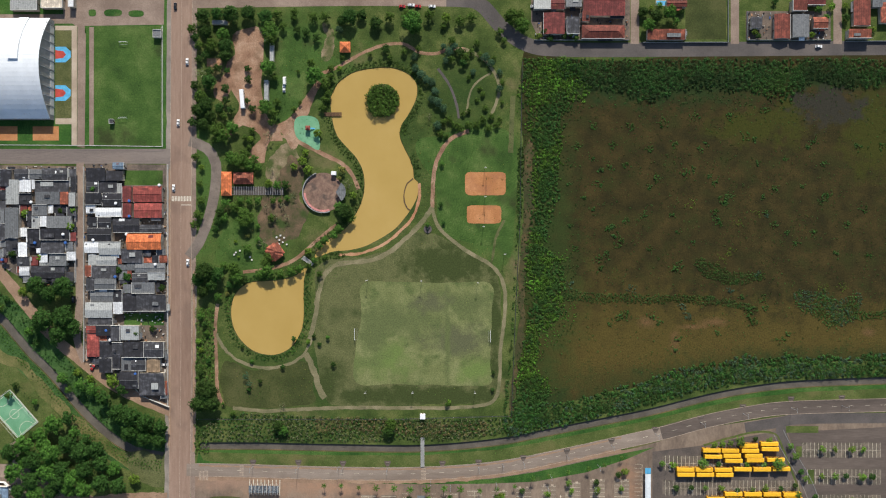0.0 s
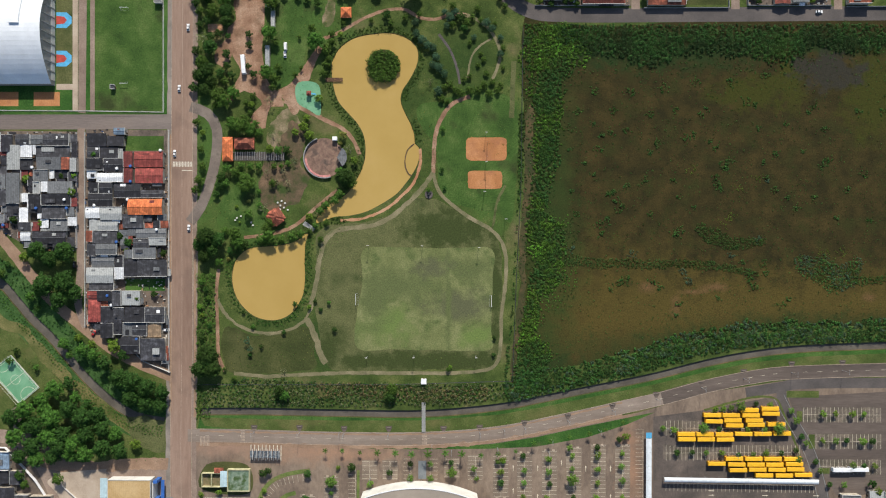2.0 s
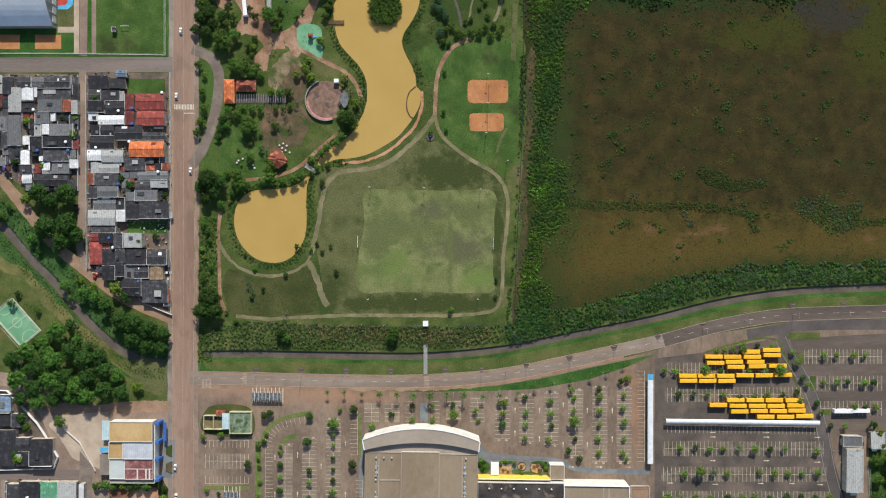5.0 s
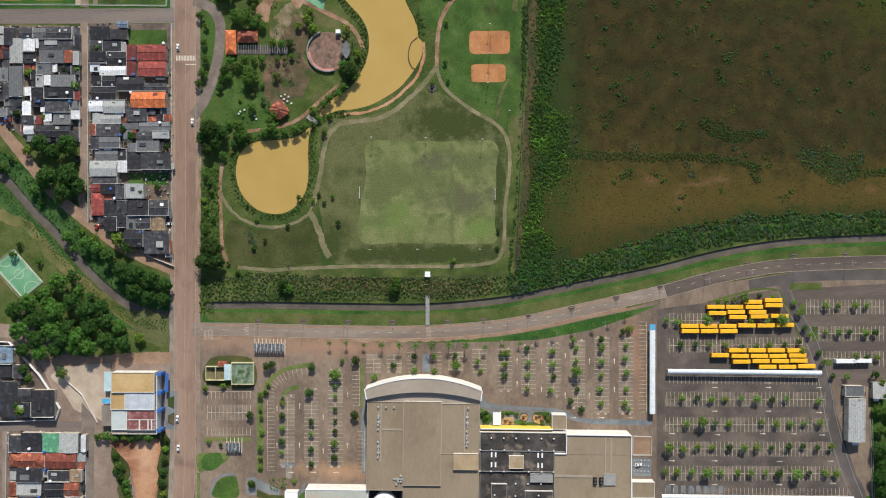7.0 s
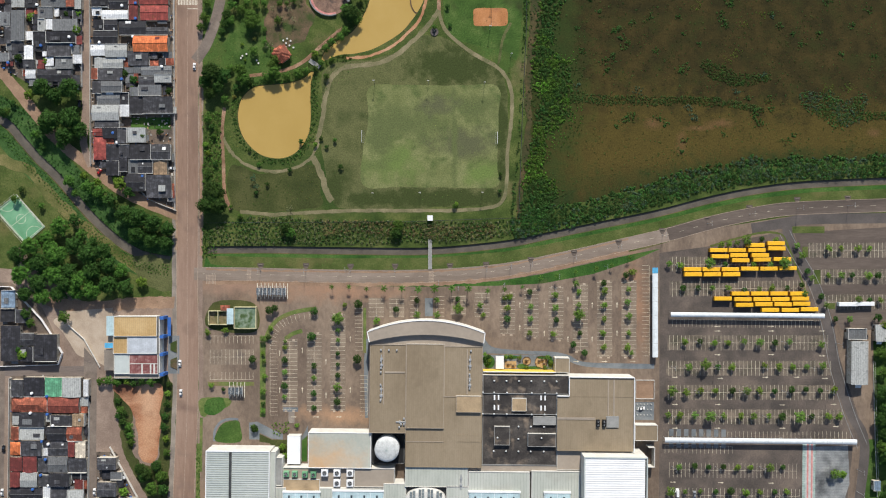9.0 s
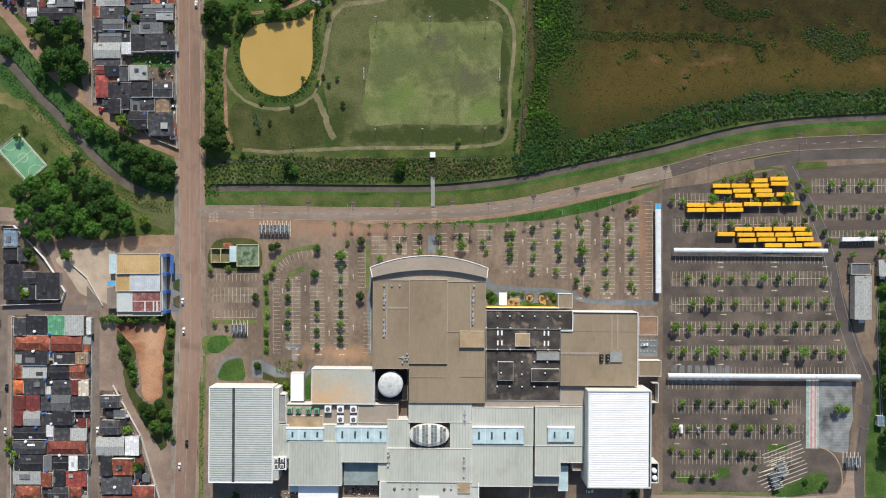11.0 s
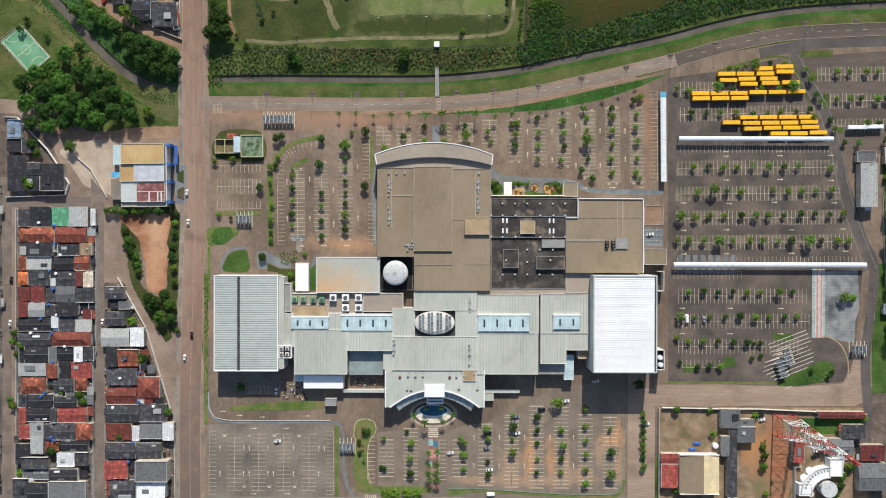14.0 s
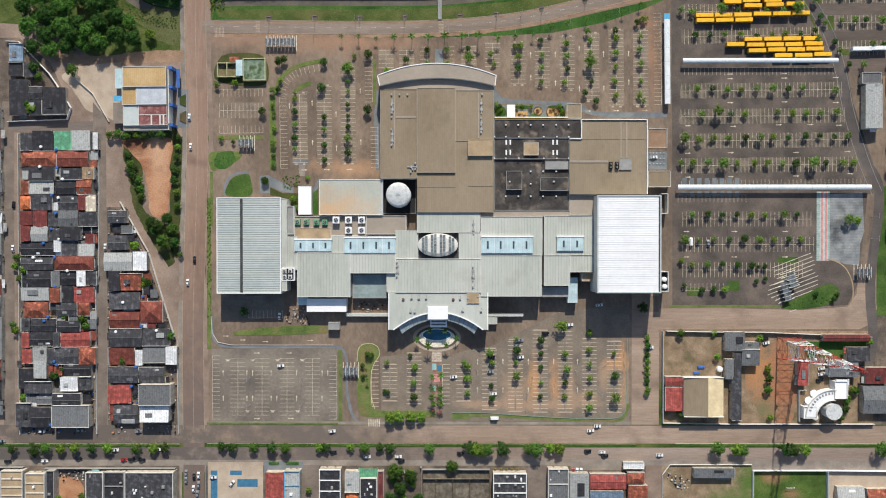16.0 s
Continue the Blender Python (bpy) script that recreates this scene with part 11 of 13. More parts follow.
# futsal court in the west
c4 = [(-276.2, -89.8), (-258.1, -110.4), (-270.8, -120.9), (-289.3, -100)]
zone("futsal_court", c4, 0.05, "green_court", "mint green futsal court", "court")
mk = Shape()
ctr = Vector(((c4[0][0] + c4[2][0]) / 2, (c4[0][1] + c4[2][1]) / 2))
inset = [ctr + (Vector(p) - ctr) * 0.93 for p in c4]
for i in range(4):
    wall_line(mk, [tuple(inset[i]), tuple(inset[(i + 1) % 4])], 0.05, 0.062, 0.22)
wall_line(mk, [tuple((inset[0] + inset[1]) / 2), tuple((inset[2] + inset[3]) / 2)], 0.05, 0.062, 0.22)
wall_line(mk, [(ctr.x + 3 * math.cos(i * math.pi / 12), ctr.y + 3 * math.sin(i * math.pi / 12)) for i in range(25)], 0.05, 0.062, 0.2)
for e in (0, 2):
    g = (inset[e] + inset[(e + 3) % 4]) / 2
    d = (ctr - g).angle_signed(Vector((1, 0)))
    wall_line(mk, [(g.x + 5 * math.cos(d + math.pi * (i / 12 - 0.5)), g.y + 5 * math.sin(d + math.pi * (i / 12 - 0.5))) for i in range(13)], 0.05, 0.062, 0.2)
structure("court_lines", mk, M["line"], "white court lines", "markings")
fence([c4[0], c4[1], c4[2], c4[3], c4[0]], 3.0, 4.0)

# ---- west: shop and houses by the avenue ----
grid(-0.29)  # B
zone("yard_10", [(-315.3, -146.9), (-279.2, -146.9), (-259.4, -163.1), (-246, -191.9), (-248.6, -199.4), (-315.3, -199.4)], 0.03, "yard", "yards between houses", "ground")
houses([("u", -283.2, -162.7, -274.9, -151.7), ("k", -283.9, -171.6, -275.3, -163.4), ("k", -283.9, -196.6, -271.7, -174.1), ("d", -271, -186.6, -262.4, -178.8), ("k", -261.7, -196.6, -248.1, -179.5), ("d", -274.6, -172.4, -266.7, -163.8), ("k", -271, -196.6, -262.4, -187.3)])
yard_wall([(-286.4, -149.4), (-278.5, -149.7), (-259.4, -170.3), (-251.1, -182.9), (-246, -191.9), (-248.6, -199.1), (-286.4, -200.2)], 2.2, "roof_white", "white plastered corner wall")
row_of("round", [(-267.8, -166.3), (-265.3, -172.4), (-269.6, -192.3), (-272.4, -189.5), (-243.5, -168.8)], 1.2)
shop = thing("shop_building", -200.6, -187.2, 0, "large shop with blue and white front and mixed roofs", "building")
ox2, oy2 = -200.6, -187.2
M["ochre_roof"] = material("ochre_roof", [rgb(178, 146, 98), rgb(196, 164, 114), rgb(208, 178, 130)], 0.06, 0.7, fine=5, stripes=("X", 0.8, 0.08), grit=0.08)
M["faded_maroon"] = material("faded_maroon", [rgb(112, 62, 62), rgb(138, 86, 84), rgb(164, 120, 116)], 0.25, 0.8, fine=4, stripes=("X", 0.9, 0.14), blotch=(rgb(176, 142, 138), 0.3, 0.55, 0.7), grit=0.14)
M["pale_sheet"] = material("pale_sheet", tones(198, 204, 212, 0.08), 0.2, 0.6, fine=4, stripes=("X", 0.8, 0.1), grit=0.08)
for u, z, mt in [((-210.5, -180.4, -183.4, -167.8), 7.0, "ochre_roof"), ((-211.4, -191.4, -202.4, -180.8), 6.0, "ochre_roof"), ((-202.2, -191.4, -183.4, -180.8), 6.5, "pale_sheet"), ((-211, -204.2, -201.4, -191.8), 5.5, "roof_hall"), ((-201.2, -204.2, -183.2, -191.8), 6.0, "faded_maroon"), ((-211.2, -207.1, -182.8, -204.6), 4.6, "roof_arch")]:
    q = (u[0] - ox2, u[1] - oy2, u[2] - ox2, u[3] - oy2)
    b = part("block", Shape().box(q[0], q[1], -0.02, q[2], q[3], z - 0.3), M["wall_pale"], shop)
    part("roof", Shape().box(q[0] + 0.25, q[1] + 0.25, z - 0.3, q[2] - 0.25, q[3] - 0.25, z - 0.05), M[mt], b)
    for p in ((q[0], q[1], q[2], q[1] + 0.25), (q[0], q[3] - 0.25, q[2], q[3]), (q[0], q[1] + 0.25, q[0] + 0.25, q[3] - 0.25), (q[2] - 0.25, q[1] + 0.25, q[2], q[3] - 0.25)):
        part("parapet", Shape().box(p[0], p[1], z - 0.3, p[2], p[3], z + 0.3), M["wall_pale"], b)
for x in (-193.2, -187.8, -185.6):
    part("roof_strip", Shape().box(x - ox2 - 0.45, -204 - oy2, 5.95, x - ox2 + 0.45, -197.9 - oy2, 6.1), M["wall_pale"], shop, "pale translucent roof strip")
part("roof_strip", Shape().box(-200.8 - ox2, -197.9 - oy2, 5.95, -183.6 - ox2, -197.5 - oy2, 6.12), M["wall_pale"], shop, "pale roof flashing")
for y in (-168.9, -180.7, -191.8, -204.4):
    part("fascia", Shape().box(-181.6 - ox2, y - 0.9 - oy2, 0, -179.2 - ox2, y + 0.9 - oy2, 7.6), M["blue_paint"], shop, "blue fascia pillar")
part("fascia", Shape().box(-182.4 - ox2, -203.5 - oy2, 0, -181.8 - ox2, -169.8 - oy2, 6.8), M["wall_pale"], shop, "pale front wall")
part("front_canopy", Shape().box(-178.1 - ox2, -180.6 - oy2, 3.5, -176 - ox2, -168.8 - oy2, 3.8), M["blue_paint"], shop, "bright blue front canopy")
zone("forecourt", rect(-179.2, -205, -172, -180.8), 0.045, "slate", "grey-blue paved forecourt", "pavement")
for y in (-187.8, -198.4):
    slab_zone("planter", [(-177.6, y - 2.2), (-173.6, y - 4), (-173.6, y + 4), (-177.6, y + 2.2)], 0.4, "bare_soil_brown", "trapezoid planter with bare soil and shrubs", "planter")
part("side_awning", Shape().box(-218.2 - ox2, -188.2 - oy2, 3.0, -211.6 - ox2, -185.1 - oy2, 3.2, 0.08), M["sky_paint"], shop, "bright blue side awning")
part("side_roof", Shape().box(-217 - ox2, -180.4 - oy2, 3.0, -212.4 - ox2, -168 - oy2, 3.2), M["glass_roof"], shop, "pale glass side roof")
part("side_roof", Shape().box(-218.4 - ox2, -202.4 - oy2, 3.0, -211.6 - ox2, -189.4 - oy2, 3.2), M["pavement"], shop, "pale grey side roof")
zone("road_15", rect(-315.3, -206.6, -226.9, -200.2), 0.034, "asphalt", "grey street", "road")
track("road_16", [(-275.6, -125.3), (-264.8, -143.3), (-236, -163.1), (-227, -186.5), (-217.9, -215.3)] + [(-220.6, -234.4), (-208.4, -263.2), (-196.1, -284.8), (-177.8, -313.7)], 8.0, "dirt", "pinkish dirt street", 0.026, 0.8)
yard_wall([(-242.5, -173.9), (-232.4, -182.9), (-222.3, -200.9)], 1.2, "wall_pale", "low pale concrete kerb wall")
grid(-0.86)  # C
zone("road_17", rect(-230.9, -398.2, -222.5, -172.2), 0.036, "street", "greyish narrow street", "road")
zone("road_18", rect(-288.4, -398.3, -281.2, -190), 0.036, "street", "greyish narrow street", "road")

# ---- south-east compound with the mast ----
M["sand_plot"] = material("sand_plot", [rgb(118, 100, 80), rgb(142, 121, 98), rgb(168, 146, 121)], 0.1, 0.95, bump=0.03, fine=6, blotch=(rgb(106, 98, 72), 0.12, 0.5, 0.7), grit=0.26, patches=((186, -432, 9, 16, rgb(88, 112, 52), 0.8), (170, -445, 10, 8, rgb(104, 118, 66), 0.9)))
M["patchy_lawn"] = material("patchy_lawn", [rgb(62, 82, 38), rgb(80, 102, 48), rgb(102, 118, 62)], 0.08, 0.95, bump=0.1, fine=6, spec=0.1, grit=0.3, patches=((200, -428, 6, 3.5, rgb(158, 124, 92), 0.7), (211, -439, 5, 3, rgb(140, 116, 84), 0.8)))
M["compound_soil"] = material("compound_soil", [rgb(134, 104, 80), rgb(156, 122, 94), rgb(178, 146, 118)], 0.1, 0.95, bump=0.05, fine=6, blotch=(rgb(118, 104, 82), 0.1, 0.5, 0.68), grit=0.24, patches=((206, -366, 7, 22, rgb(172, 114, 82), 0.9), (190, -360, 6, 12, rgb(184, 134, 92), 0.9), (193, -386, 7, 5, rgb(120, 116, 82), 0.9)))
zone("yard_11", rect(129.8, -394.1, 263.1, -335.4), 0.03, "sand_plot", "bare yard of the compound", "ground")
zone("lawn_35", rect(219.8, -352.2, 258.6, -342.2), 0.046, "verge", "green grass plot behind the sheds", "ground")
zone("ground_sand", curve([(132.7, -338.7), (166.6, -338.6), (166.7, -360.1), (154.2, -361.9), (132.7, -360.2)], 3.0, True), 0.04, "sand_plot", "sandy bare plot", "ground")
zone("ground_red.001", [(182, -350), (194, -344), (206, -341), (213, -354.7), (214.4, -372.6), (212, -391), (199, -393), (190, -386), (183, -372)], 0.04, "compound_soil", "orange bare earth", "ground", 3.0, "structure", 1.5)
houses([("p", 130.4, -369.5, 141.4, -363.5), ("p", 130.5, -385.1, 141.4, -370.2), ("g", 167.8, -347.5, 179.8, -335.5), ("g", 180.2, -346.1, 189.3, -341.9), ("g", 178.1, -356.7, 189.4, -346.5), ("g", 168.2, -365.2, 173.5, -352.5), ("d", 173.8, -363.8, 178.1, -348.6), ("d", 172.1, -391.1, 178.2, -363.8), ("p", 213.4, -369.1, 219.8, -353.2), ("m", 229.3, -341.3, 258.6, -337), ("g", 232.8, -363.8, 251.1, -353.9), ("m", 255.3, -368, 270.5, -357.7), ("g", 254, -386.7, 272.4, -369.4), ("d", 244, -353.8, 258.1, -345), ("w", 237, -375.1, 244.8, -365.2)], 4.2)
M["cream"] = material("cream", tones(226, 206, 166, 0.07), 0.2, 0.7, grit=0.05)
x0, y0, x1, y1 = 141.4, -388.1, 166.1, -363.8
ware = thing("warehouse", (x0 + x1) / 2, (y0 + y1) / 2, 0, "warehouse with half brown and half cream gable roof", "warehouse")
a, b = (x1 - x0) / 2, (y1 - y0) / 2
part("wall", Shape().box(-a + 0.2, -b + 0.2, -0.02, a - 0.2, b - 0.2, 6.2), M["wall_pale"], ware)
part("roof", Shape().slab([(-a, -b, 6.3), (2.5, -b, 7.4), (2.5, b, 7.4), (-a, b, 6.3)], 0.12), M["roof_brown"], ware, "brown metal slope")
part("roof", Shape().slab([(2.5, -b, 7.4), (a, -b, 6.3), (a, b, 6.3), (2.5, b, 7.4)], 0.12), M["cream"], ware, "cream metal slope")
part("rim", Shape().box(-a, -b - 0.25, 6.0, a, -b, 7.3).box(-a, b, 6.0, a, b + 0.25, 7.3), M["roof_white"], ware)
for q in [[(129.8, -335.4), (129.9, -393.5), (175.7, -394.2)], [(131.9, -335.4), (171.9, -336.1), (193.3, -336.1), (261.1, -339)], [(175.7, -394.2), (263.1, -394.1)], [(220.2, -372.6), (215.6, -372.6), (215.7, -392.3)]]:
    yard_wall(q, 2.4, "roof_white" if q[0][1] > -330 and len(q) > 3 else "wall_pale", "compound boundary wall")
row_of("round", [(140.6, -336.5), (161.9, -336.5), (140.7, -388.1), (156.7, -388.1), (195.6, -359.6), (196.3, -364.9), (195.7, -372), (197.5, -389.8), (190.2, -340), (241.8, -386.2), (245.3, -379.1), (248.8, -372), (163.7, -351.4), (259.3, -341.7), (245.9, -376.9), (244.2, -384.1), (241.4, -389.8), (250.6, -372.6)], 0.9)
thicket("hedge", [(194.2, -356), (197.6, -356), (198.2, -375), (194.8, -375)], 1.5, 0.7, 1.5, "mid", "ragged green hedge in the compound", 251, 34, 0.26, 0.6)
for x, y in [(165.6, -359.4), (225.7, -389.8), (248.7, -351.8)]:
    d = thing("dish_tank", x, y, 0, "white round tank on the ground", "tank", "white tanks")
    part("drum", Shape().cyl(0, 0, 0, 2.2, 1.8, 18), M["roof_white"], d)
    part("lid", Shape().dome(0, 0, 2.2, 1.8, 0.5, 18, 3), M["roof_white"], d)
cars("w", 10, [(195.2, -342.9), (230.2, -359), (230.2, -362.6)])
cars("k", 10, [(229.1, -366.2), (194.4, -340.4)])
for x, y in [(154.2, -358.3), (151.3, -361.9)]:
    b = thing("tarpaulin_stack", x, y, 0, "low stack under bright blue tarpaulin", "stack")
    part("cover", Shape().box(-2.2, -0.9, 0, 2.2, 0.9, 1.0, 0.4), M["blue_paint"], b)
# curved white building
club = thing("white_building", 235, -388.6, 0, "white curved building with rows of windows and round tower roof", "building")
arc_out = [(17 * math.cos(radians(a)), 17 * math.sin(radians(a))) for a in range(84, 184, 6)]
arc_in = [(10.5 * math.cos(radians(a)), 10.5 * math.sin(radians(a))) for a in range(84, 184, 6)]
wing_c = part("wing", Shape().prism(arc_out + arc_in[::-1], -0.02, 5.4), M["roof_white"], club, "curved white wing")
part("rim", wall_line(Shape(), arc_out, 5.4, 6.1, 0.4), M["wall_pale"], wing_c)
part("rim", wall_line(Shape(), arc_in, 5.4, 6.1, 0.4), M["wall_pale"], wing_c)
for a in range(92, 172, 8):
    c_, s_ = math.cos(radians(a)), math.sin(radians(a))
    part("window_light", Shape().prism([(14.2 * c_ - 0.5 * s_, 14.2 * s_ + 0.5 * c_), (14.2 * c_ + 0.5 * s_, 14.2 * s_ - 0.5 * c_), (15.6 * c_ + 0.5 * s_, 15.6 * s_ - 0.5 * c_), (15.6 * c_ - 0.5 * s_, 15.6 * s_ + 0.5 * c_)], 5.4, 5.6), M["wall_grey"], wing_c, "grey roof light")
part("tower", Shape().cyl(-0.4, 3.6, -0.02, 7.0, 4.8, 28), M["wall_pale"], club)
part("tower_roof", Shape().cyl(-0.4, 3.6, 7.0, 7.3, 5.1, 28), M["tank_white"], club, "pale grey round tower roof")
for q in ((0.5, 11.5, 8.5, 22.5, 5.6), (-18.5, -1.0, -10.5, 6.5, 5.0)):
    blk = part("block", Shape().box(q[0], q[1], -0.02, q[2], q[3], q[4]), M["roof_white"], club)
    for u in ((q[0], q[1], q[2], q[1] + 0.3), (q[0], q[3] - 0.3, q[2], q[3]), (q[0], q[1] + 0.3, q[0] + 0.3, q[3] - 0.3), (q[2] - 0.3, q[1] + 0.3, q[2], q[3] - 0.3)):
        part("parapet", Shape().box(u[0], u[1], q[4], u[2], u[3], q[4] + 0.6), M["wall_pale"], blk)
for x, y in [(-11.4, 14.6), (-14.8, 10.2)]:
    part("dish", Shape().cyl(x, y, 0, 3.2, 0.3, 6).cyl(x, y, 3.2, 4.0, 1.0, 18, 2.3), M["roof_white"], club, "white satellite dish")
# lattice mast
mx, my = 209.1, -346.1
mast = thing("lattice_mast", mx, my, 0, "tall red and white lattice telecom mast", "mast")
TOP, N = 80.0, 14
for i in range(N):
    z0, z1 = TOP * i / N, TOP * (i + 1) / N
    w0, w1 = 6.0 * (1 - z0 / TOP) ** 1.15 + 0.7, 6.0 * (1 - z1 / TOP) ** 1.15 + 0.7
    paint, tint = (M["red_paint"], "red painted") if (i // 2) % 2 == 0 else (M["roof_white"], "white painted")
    corners = [(1, 1), (1, -1), (-1, -1), (-1, 1)]
    ring = Shape()
    for (a, b), (a2, b2) in zip(corners, corners[1:] + corners[:1]):
        ring.rod((a * w1, b * w1, z1), (a2 * w1, b2 * w1, z1), 0.13, 4)
    section = part("mast_section", ring, paint, mast, tint + " horizontal frame")
    for (a, b), (a2, b2) in zip(corners, corners[1:] + corners[:1]):
        part("leg", Shape().rod((a * w0, b * w0, z0), (a * w1, b * w1, z1), 0.24, 5), paint, section)
        part("brace", Shape().rod((a * w0, b * w0, z0), (a2 * w1, b2 * w1, z1), 0.1, 4), paint, section)
        part("brace", Shape().rod((a2 * w0, b2 * w0, z0), (a * w1, b * w1, z1), 0.1, 4), paint, section)
part("mast_top", Shape().cyl(0, 0, TOP, TOP + 4, 0.2, 6, 0.08), M["red_paint"], mast)
for k, (z, r) in enumerate(((24, 0.9), (29, 1.2), (33, 0.8), (38, 1.3), (41, 0.9), (46, 1.1), (50, 0.8), (55, 0.9), (60, 0.7), (66, 0.6))):
    t, q = k * 2.4, 6.0 * (1 - z / TOP) ** 1.15 + 1.2
    x, y = q * math.cos(t), q * math.sin(t)
    part("dish", Shape().rod((x, y, z), (x * (1 + 0.6 / q), y * (1 + 0.6 / q), z), r, 14, r * 0.9), M["roof_white"], mast, "white drum antenna")
for k, z in enumerate((70, 74, 62)):
    t = k * 2.1
    part("antenna", Shape().box(1.2 * math.cos(t) - 0.25, 1.2 * math.sin(t) - 0.25, z, 1.2 * math.cos(t) + 0.25, 1.2 * math.sin(t) + 0.25, z + 2.4), M["red_paint"] if k == 0 else M["roof_white"], mast)
# south of the compound
zone("road_25", rect(119.6, -484.1, 129.8, -418.3), 0.036, "dirt", "dusty side street", "road")
zone("yard_14", rect(263.2, -394.7, 318.4, -321.1), 0.028, "yard", "bare yards beyond the compound", "ground")
zone("field_2", rect(187.2, -469.5, 233.8, -423.6), 0.03, "patchy_lawn", "green walled playing field", "ground")
zone("yard_12", rect(130, -469.6, 186.7, -420.1), 0.03, "sand_plot", "tan bare yard with clutter", "ground")
zone("yard_13", rect(234, -469.4, 297.4, -423.5), 0.03, "concrete", "pale bare yard", "ground")
house("g", 148.6, -427.6, 174.1, -421.3, 3.5, "shed")
houses([("l", 238.6, -446.4, 255.6, -432.9), ("a", 257.3, -446.3, 273.3, -434.3)], 3.5)
yard_wall([(187, -469.6), (186.9, -423.6), (234, -423.5), (234.2, -469.5)], 2.4, "roof_white", "white field wall")
yard_wall([(234, -423.5), (297.2, -424.1)], 2.4, "roof_white", "white yard wall")
clutter([(131.7, -426.5), (139, -425.8), (147.2, -430), (147.2, -436), (139.5, -435)], 1.3, 230, "pale rubble and sacks heaped in a yard")
yard_wall([(130.1, -469.7), (130, -426.5), (134.7, -420.1), (186.5, -420)], 1.2, "wall_pale", "low pale kerb wall")
goal(210.5, -434.3, 90)

# ---- site details of the shopping centre ----
M["cream_kerb"] = material("cream_kerb", tones(206, 196, 150, 0.1), 0.5, 0.85, grit=0.14)
M["rail_green"] = material("rail_green", tones(124, 148, 132, 0.12), 0.5, 0.7)
zone("road_19", rect(110.5, -394.9, 127.8, -311.8), 0.03, "avenue_x", "reddish site road", "road")
zone("road_20", [(127.6, -321.1), (175.5, -321.1), (218.3, -322.2), (246.8, -320), (252.4, -311.8), (253.8, -297.5), (260.9, -297.5), (265.3, -320.7), (262.8, -330.4), (254, -334.3), (127.7, -334.4)], 0.034, "avenue_x", "reddish site road along the wall", "road")
for u, mt, lb in [((120.2, -219.7, 132.4, -207.5), "dust", "tan worn service yard"), ((120.3, -233.2, 132.4, -221.8), "slate", "grey paved service yard"), ((120.5, -323.3, 127.6, -313.3), "lot_red", "reddish paved strip")]:
    zone("service_yard", rect(*u), 0.04, mt, lb, "pavement")
fence([(120.4, -219.5), (120.4, -207.7), (132.2, -207.7), (132.2, -219.5), (120.4, -219.5)], 1.8, 4.0)
bollard = thing("bollard", 121.6, -223, 0.04, "short pale concrete bollard on the paved yard", "bollard", "bollards")
part("post", Shape().cyl(0, 0, 0, 0.8, 0.28, 8).dome(0, 0, 0.8, 0.28, 0.12, 8, 2), M["wall_pale"], bollard)
for k in range(1, 15):
    copy_thing(bollard, GRID @ pose(121.6 + (k % 5) * 2.2, -223 - (k // 5) * 3.4, 0.04))
cars("w", 8, [(124.2, -225.6)])
zone("walk_1", curve([(22.5, -179.6), (28.9, -187.5), (46.7, -189.6), (68.1, -190.4), (78.1, -192.5), (89.6, -196.8), (132.3, -197.6), (132.3, -200.4), (89.6, -199.7), (68.1, -193.2), (28.9, -191.8), (23.2, -191.1)], 2.0, True), 0.045, "slate", "grey-blue paved walkway", "pavement")
slab_zone("lawn_8", curve([(-146.2, -249.5), (-145.4, -243.1), (-142.2, -238.4), (-136.4, -236.3), (-132.1, -236.3), (-130.7, -240.2), (-130.7, -249.5)], 2.0, True), 0.15, "lawn", "kerbed round-cornered lawn", "ground")
track("walk_4", [(-147.2, -249.5), (-146.9, -242.4), (-142.9, -237), (-137.2, -235.2), (-132.1, -235.6)], 1.6, "slate", "grey-blue paved curved walk", 0.05, 0.0)
zone("walk_5", [(-125, -248.1), (-125.3, -237.4), (-120, -236.7), (-108.9, -242.4), (-103.5, -244.5), (-103.5, -248.1), (-110.7, -247.4), (-118.5, -243.8), (-118.5, -248.1)], 0.045, "slate", "grey-blue paved walk", "pavement")
zone("walk_6", [(-92, -247.4), (-87.7, -238.8), (-87.7, -244.5), (-90.6, -248.8)], 0.045, "slate", "grey-blue paved walk", "pavement")
slab_zone("lawn_9", [(-118.5, -244.5), (-110.7, -248.1), (-100.6, -248.1), (-100.6, -261), (-106.4, -261), (-107.8, -254.6), (-112.1, -250.3), (-118.5, -249.5)], 0.12, "dull_grass", "planted bed beside the hall", "ground")
slab_zone("lawn_31", curve([(-156.4, -222.6), (-138.2, -222.2), (-137.6, -226.6), (-144.2, -229.4), (-149.6, -230.6), (-153.6, -234.4), (-156.2, -233)], 2.0, True), 0.12, "bed_grass", "grass bed with low hedge figures", "ground")
slab_zone("lawn_36", rect(-156.6, -268.9, -154.8, -234.5), 0.12, "bed_grass", "narrow planted strip beside the avenue", "ground")
thicket("hedge_figure", rect(-153.6, -228.1, -137.5, -225.2), 2.2, 0.4, 0.8, "dark", "clipped low hedge figures on the grass bed", 104, 22, 0.2, 0.4, patch=(0.2, -0.1))
thicket("bed_shrubs", [(-111.1, -237.5), (-100.4, -236.8), (-99.7, -242.5), (-106.8, -246), (-110.4, -243.2)], 1.5, 0.7, 1.6, "fresh", "bright green shrubs beside the walk", 105, 30, 0.26, 0.5)
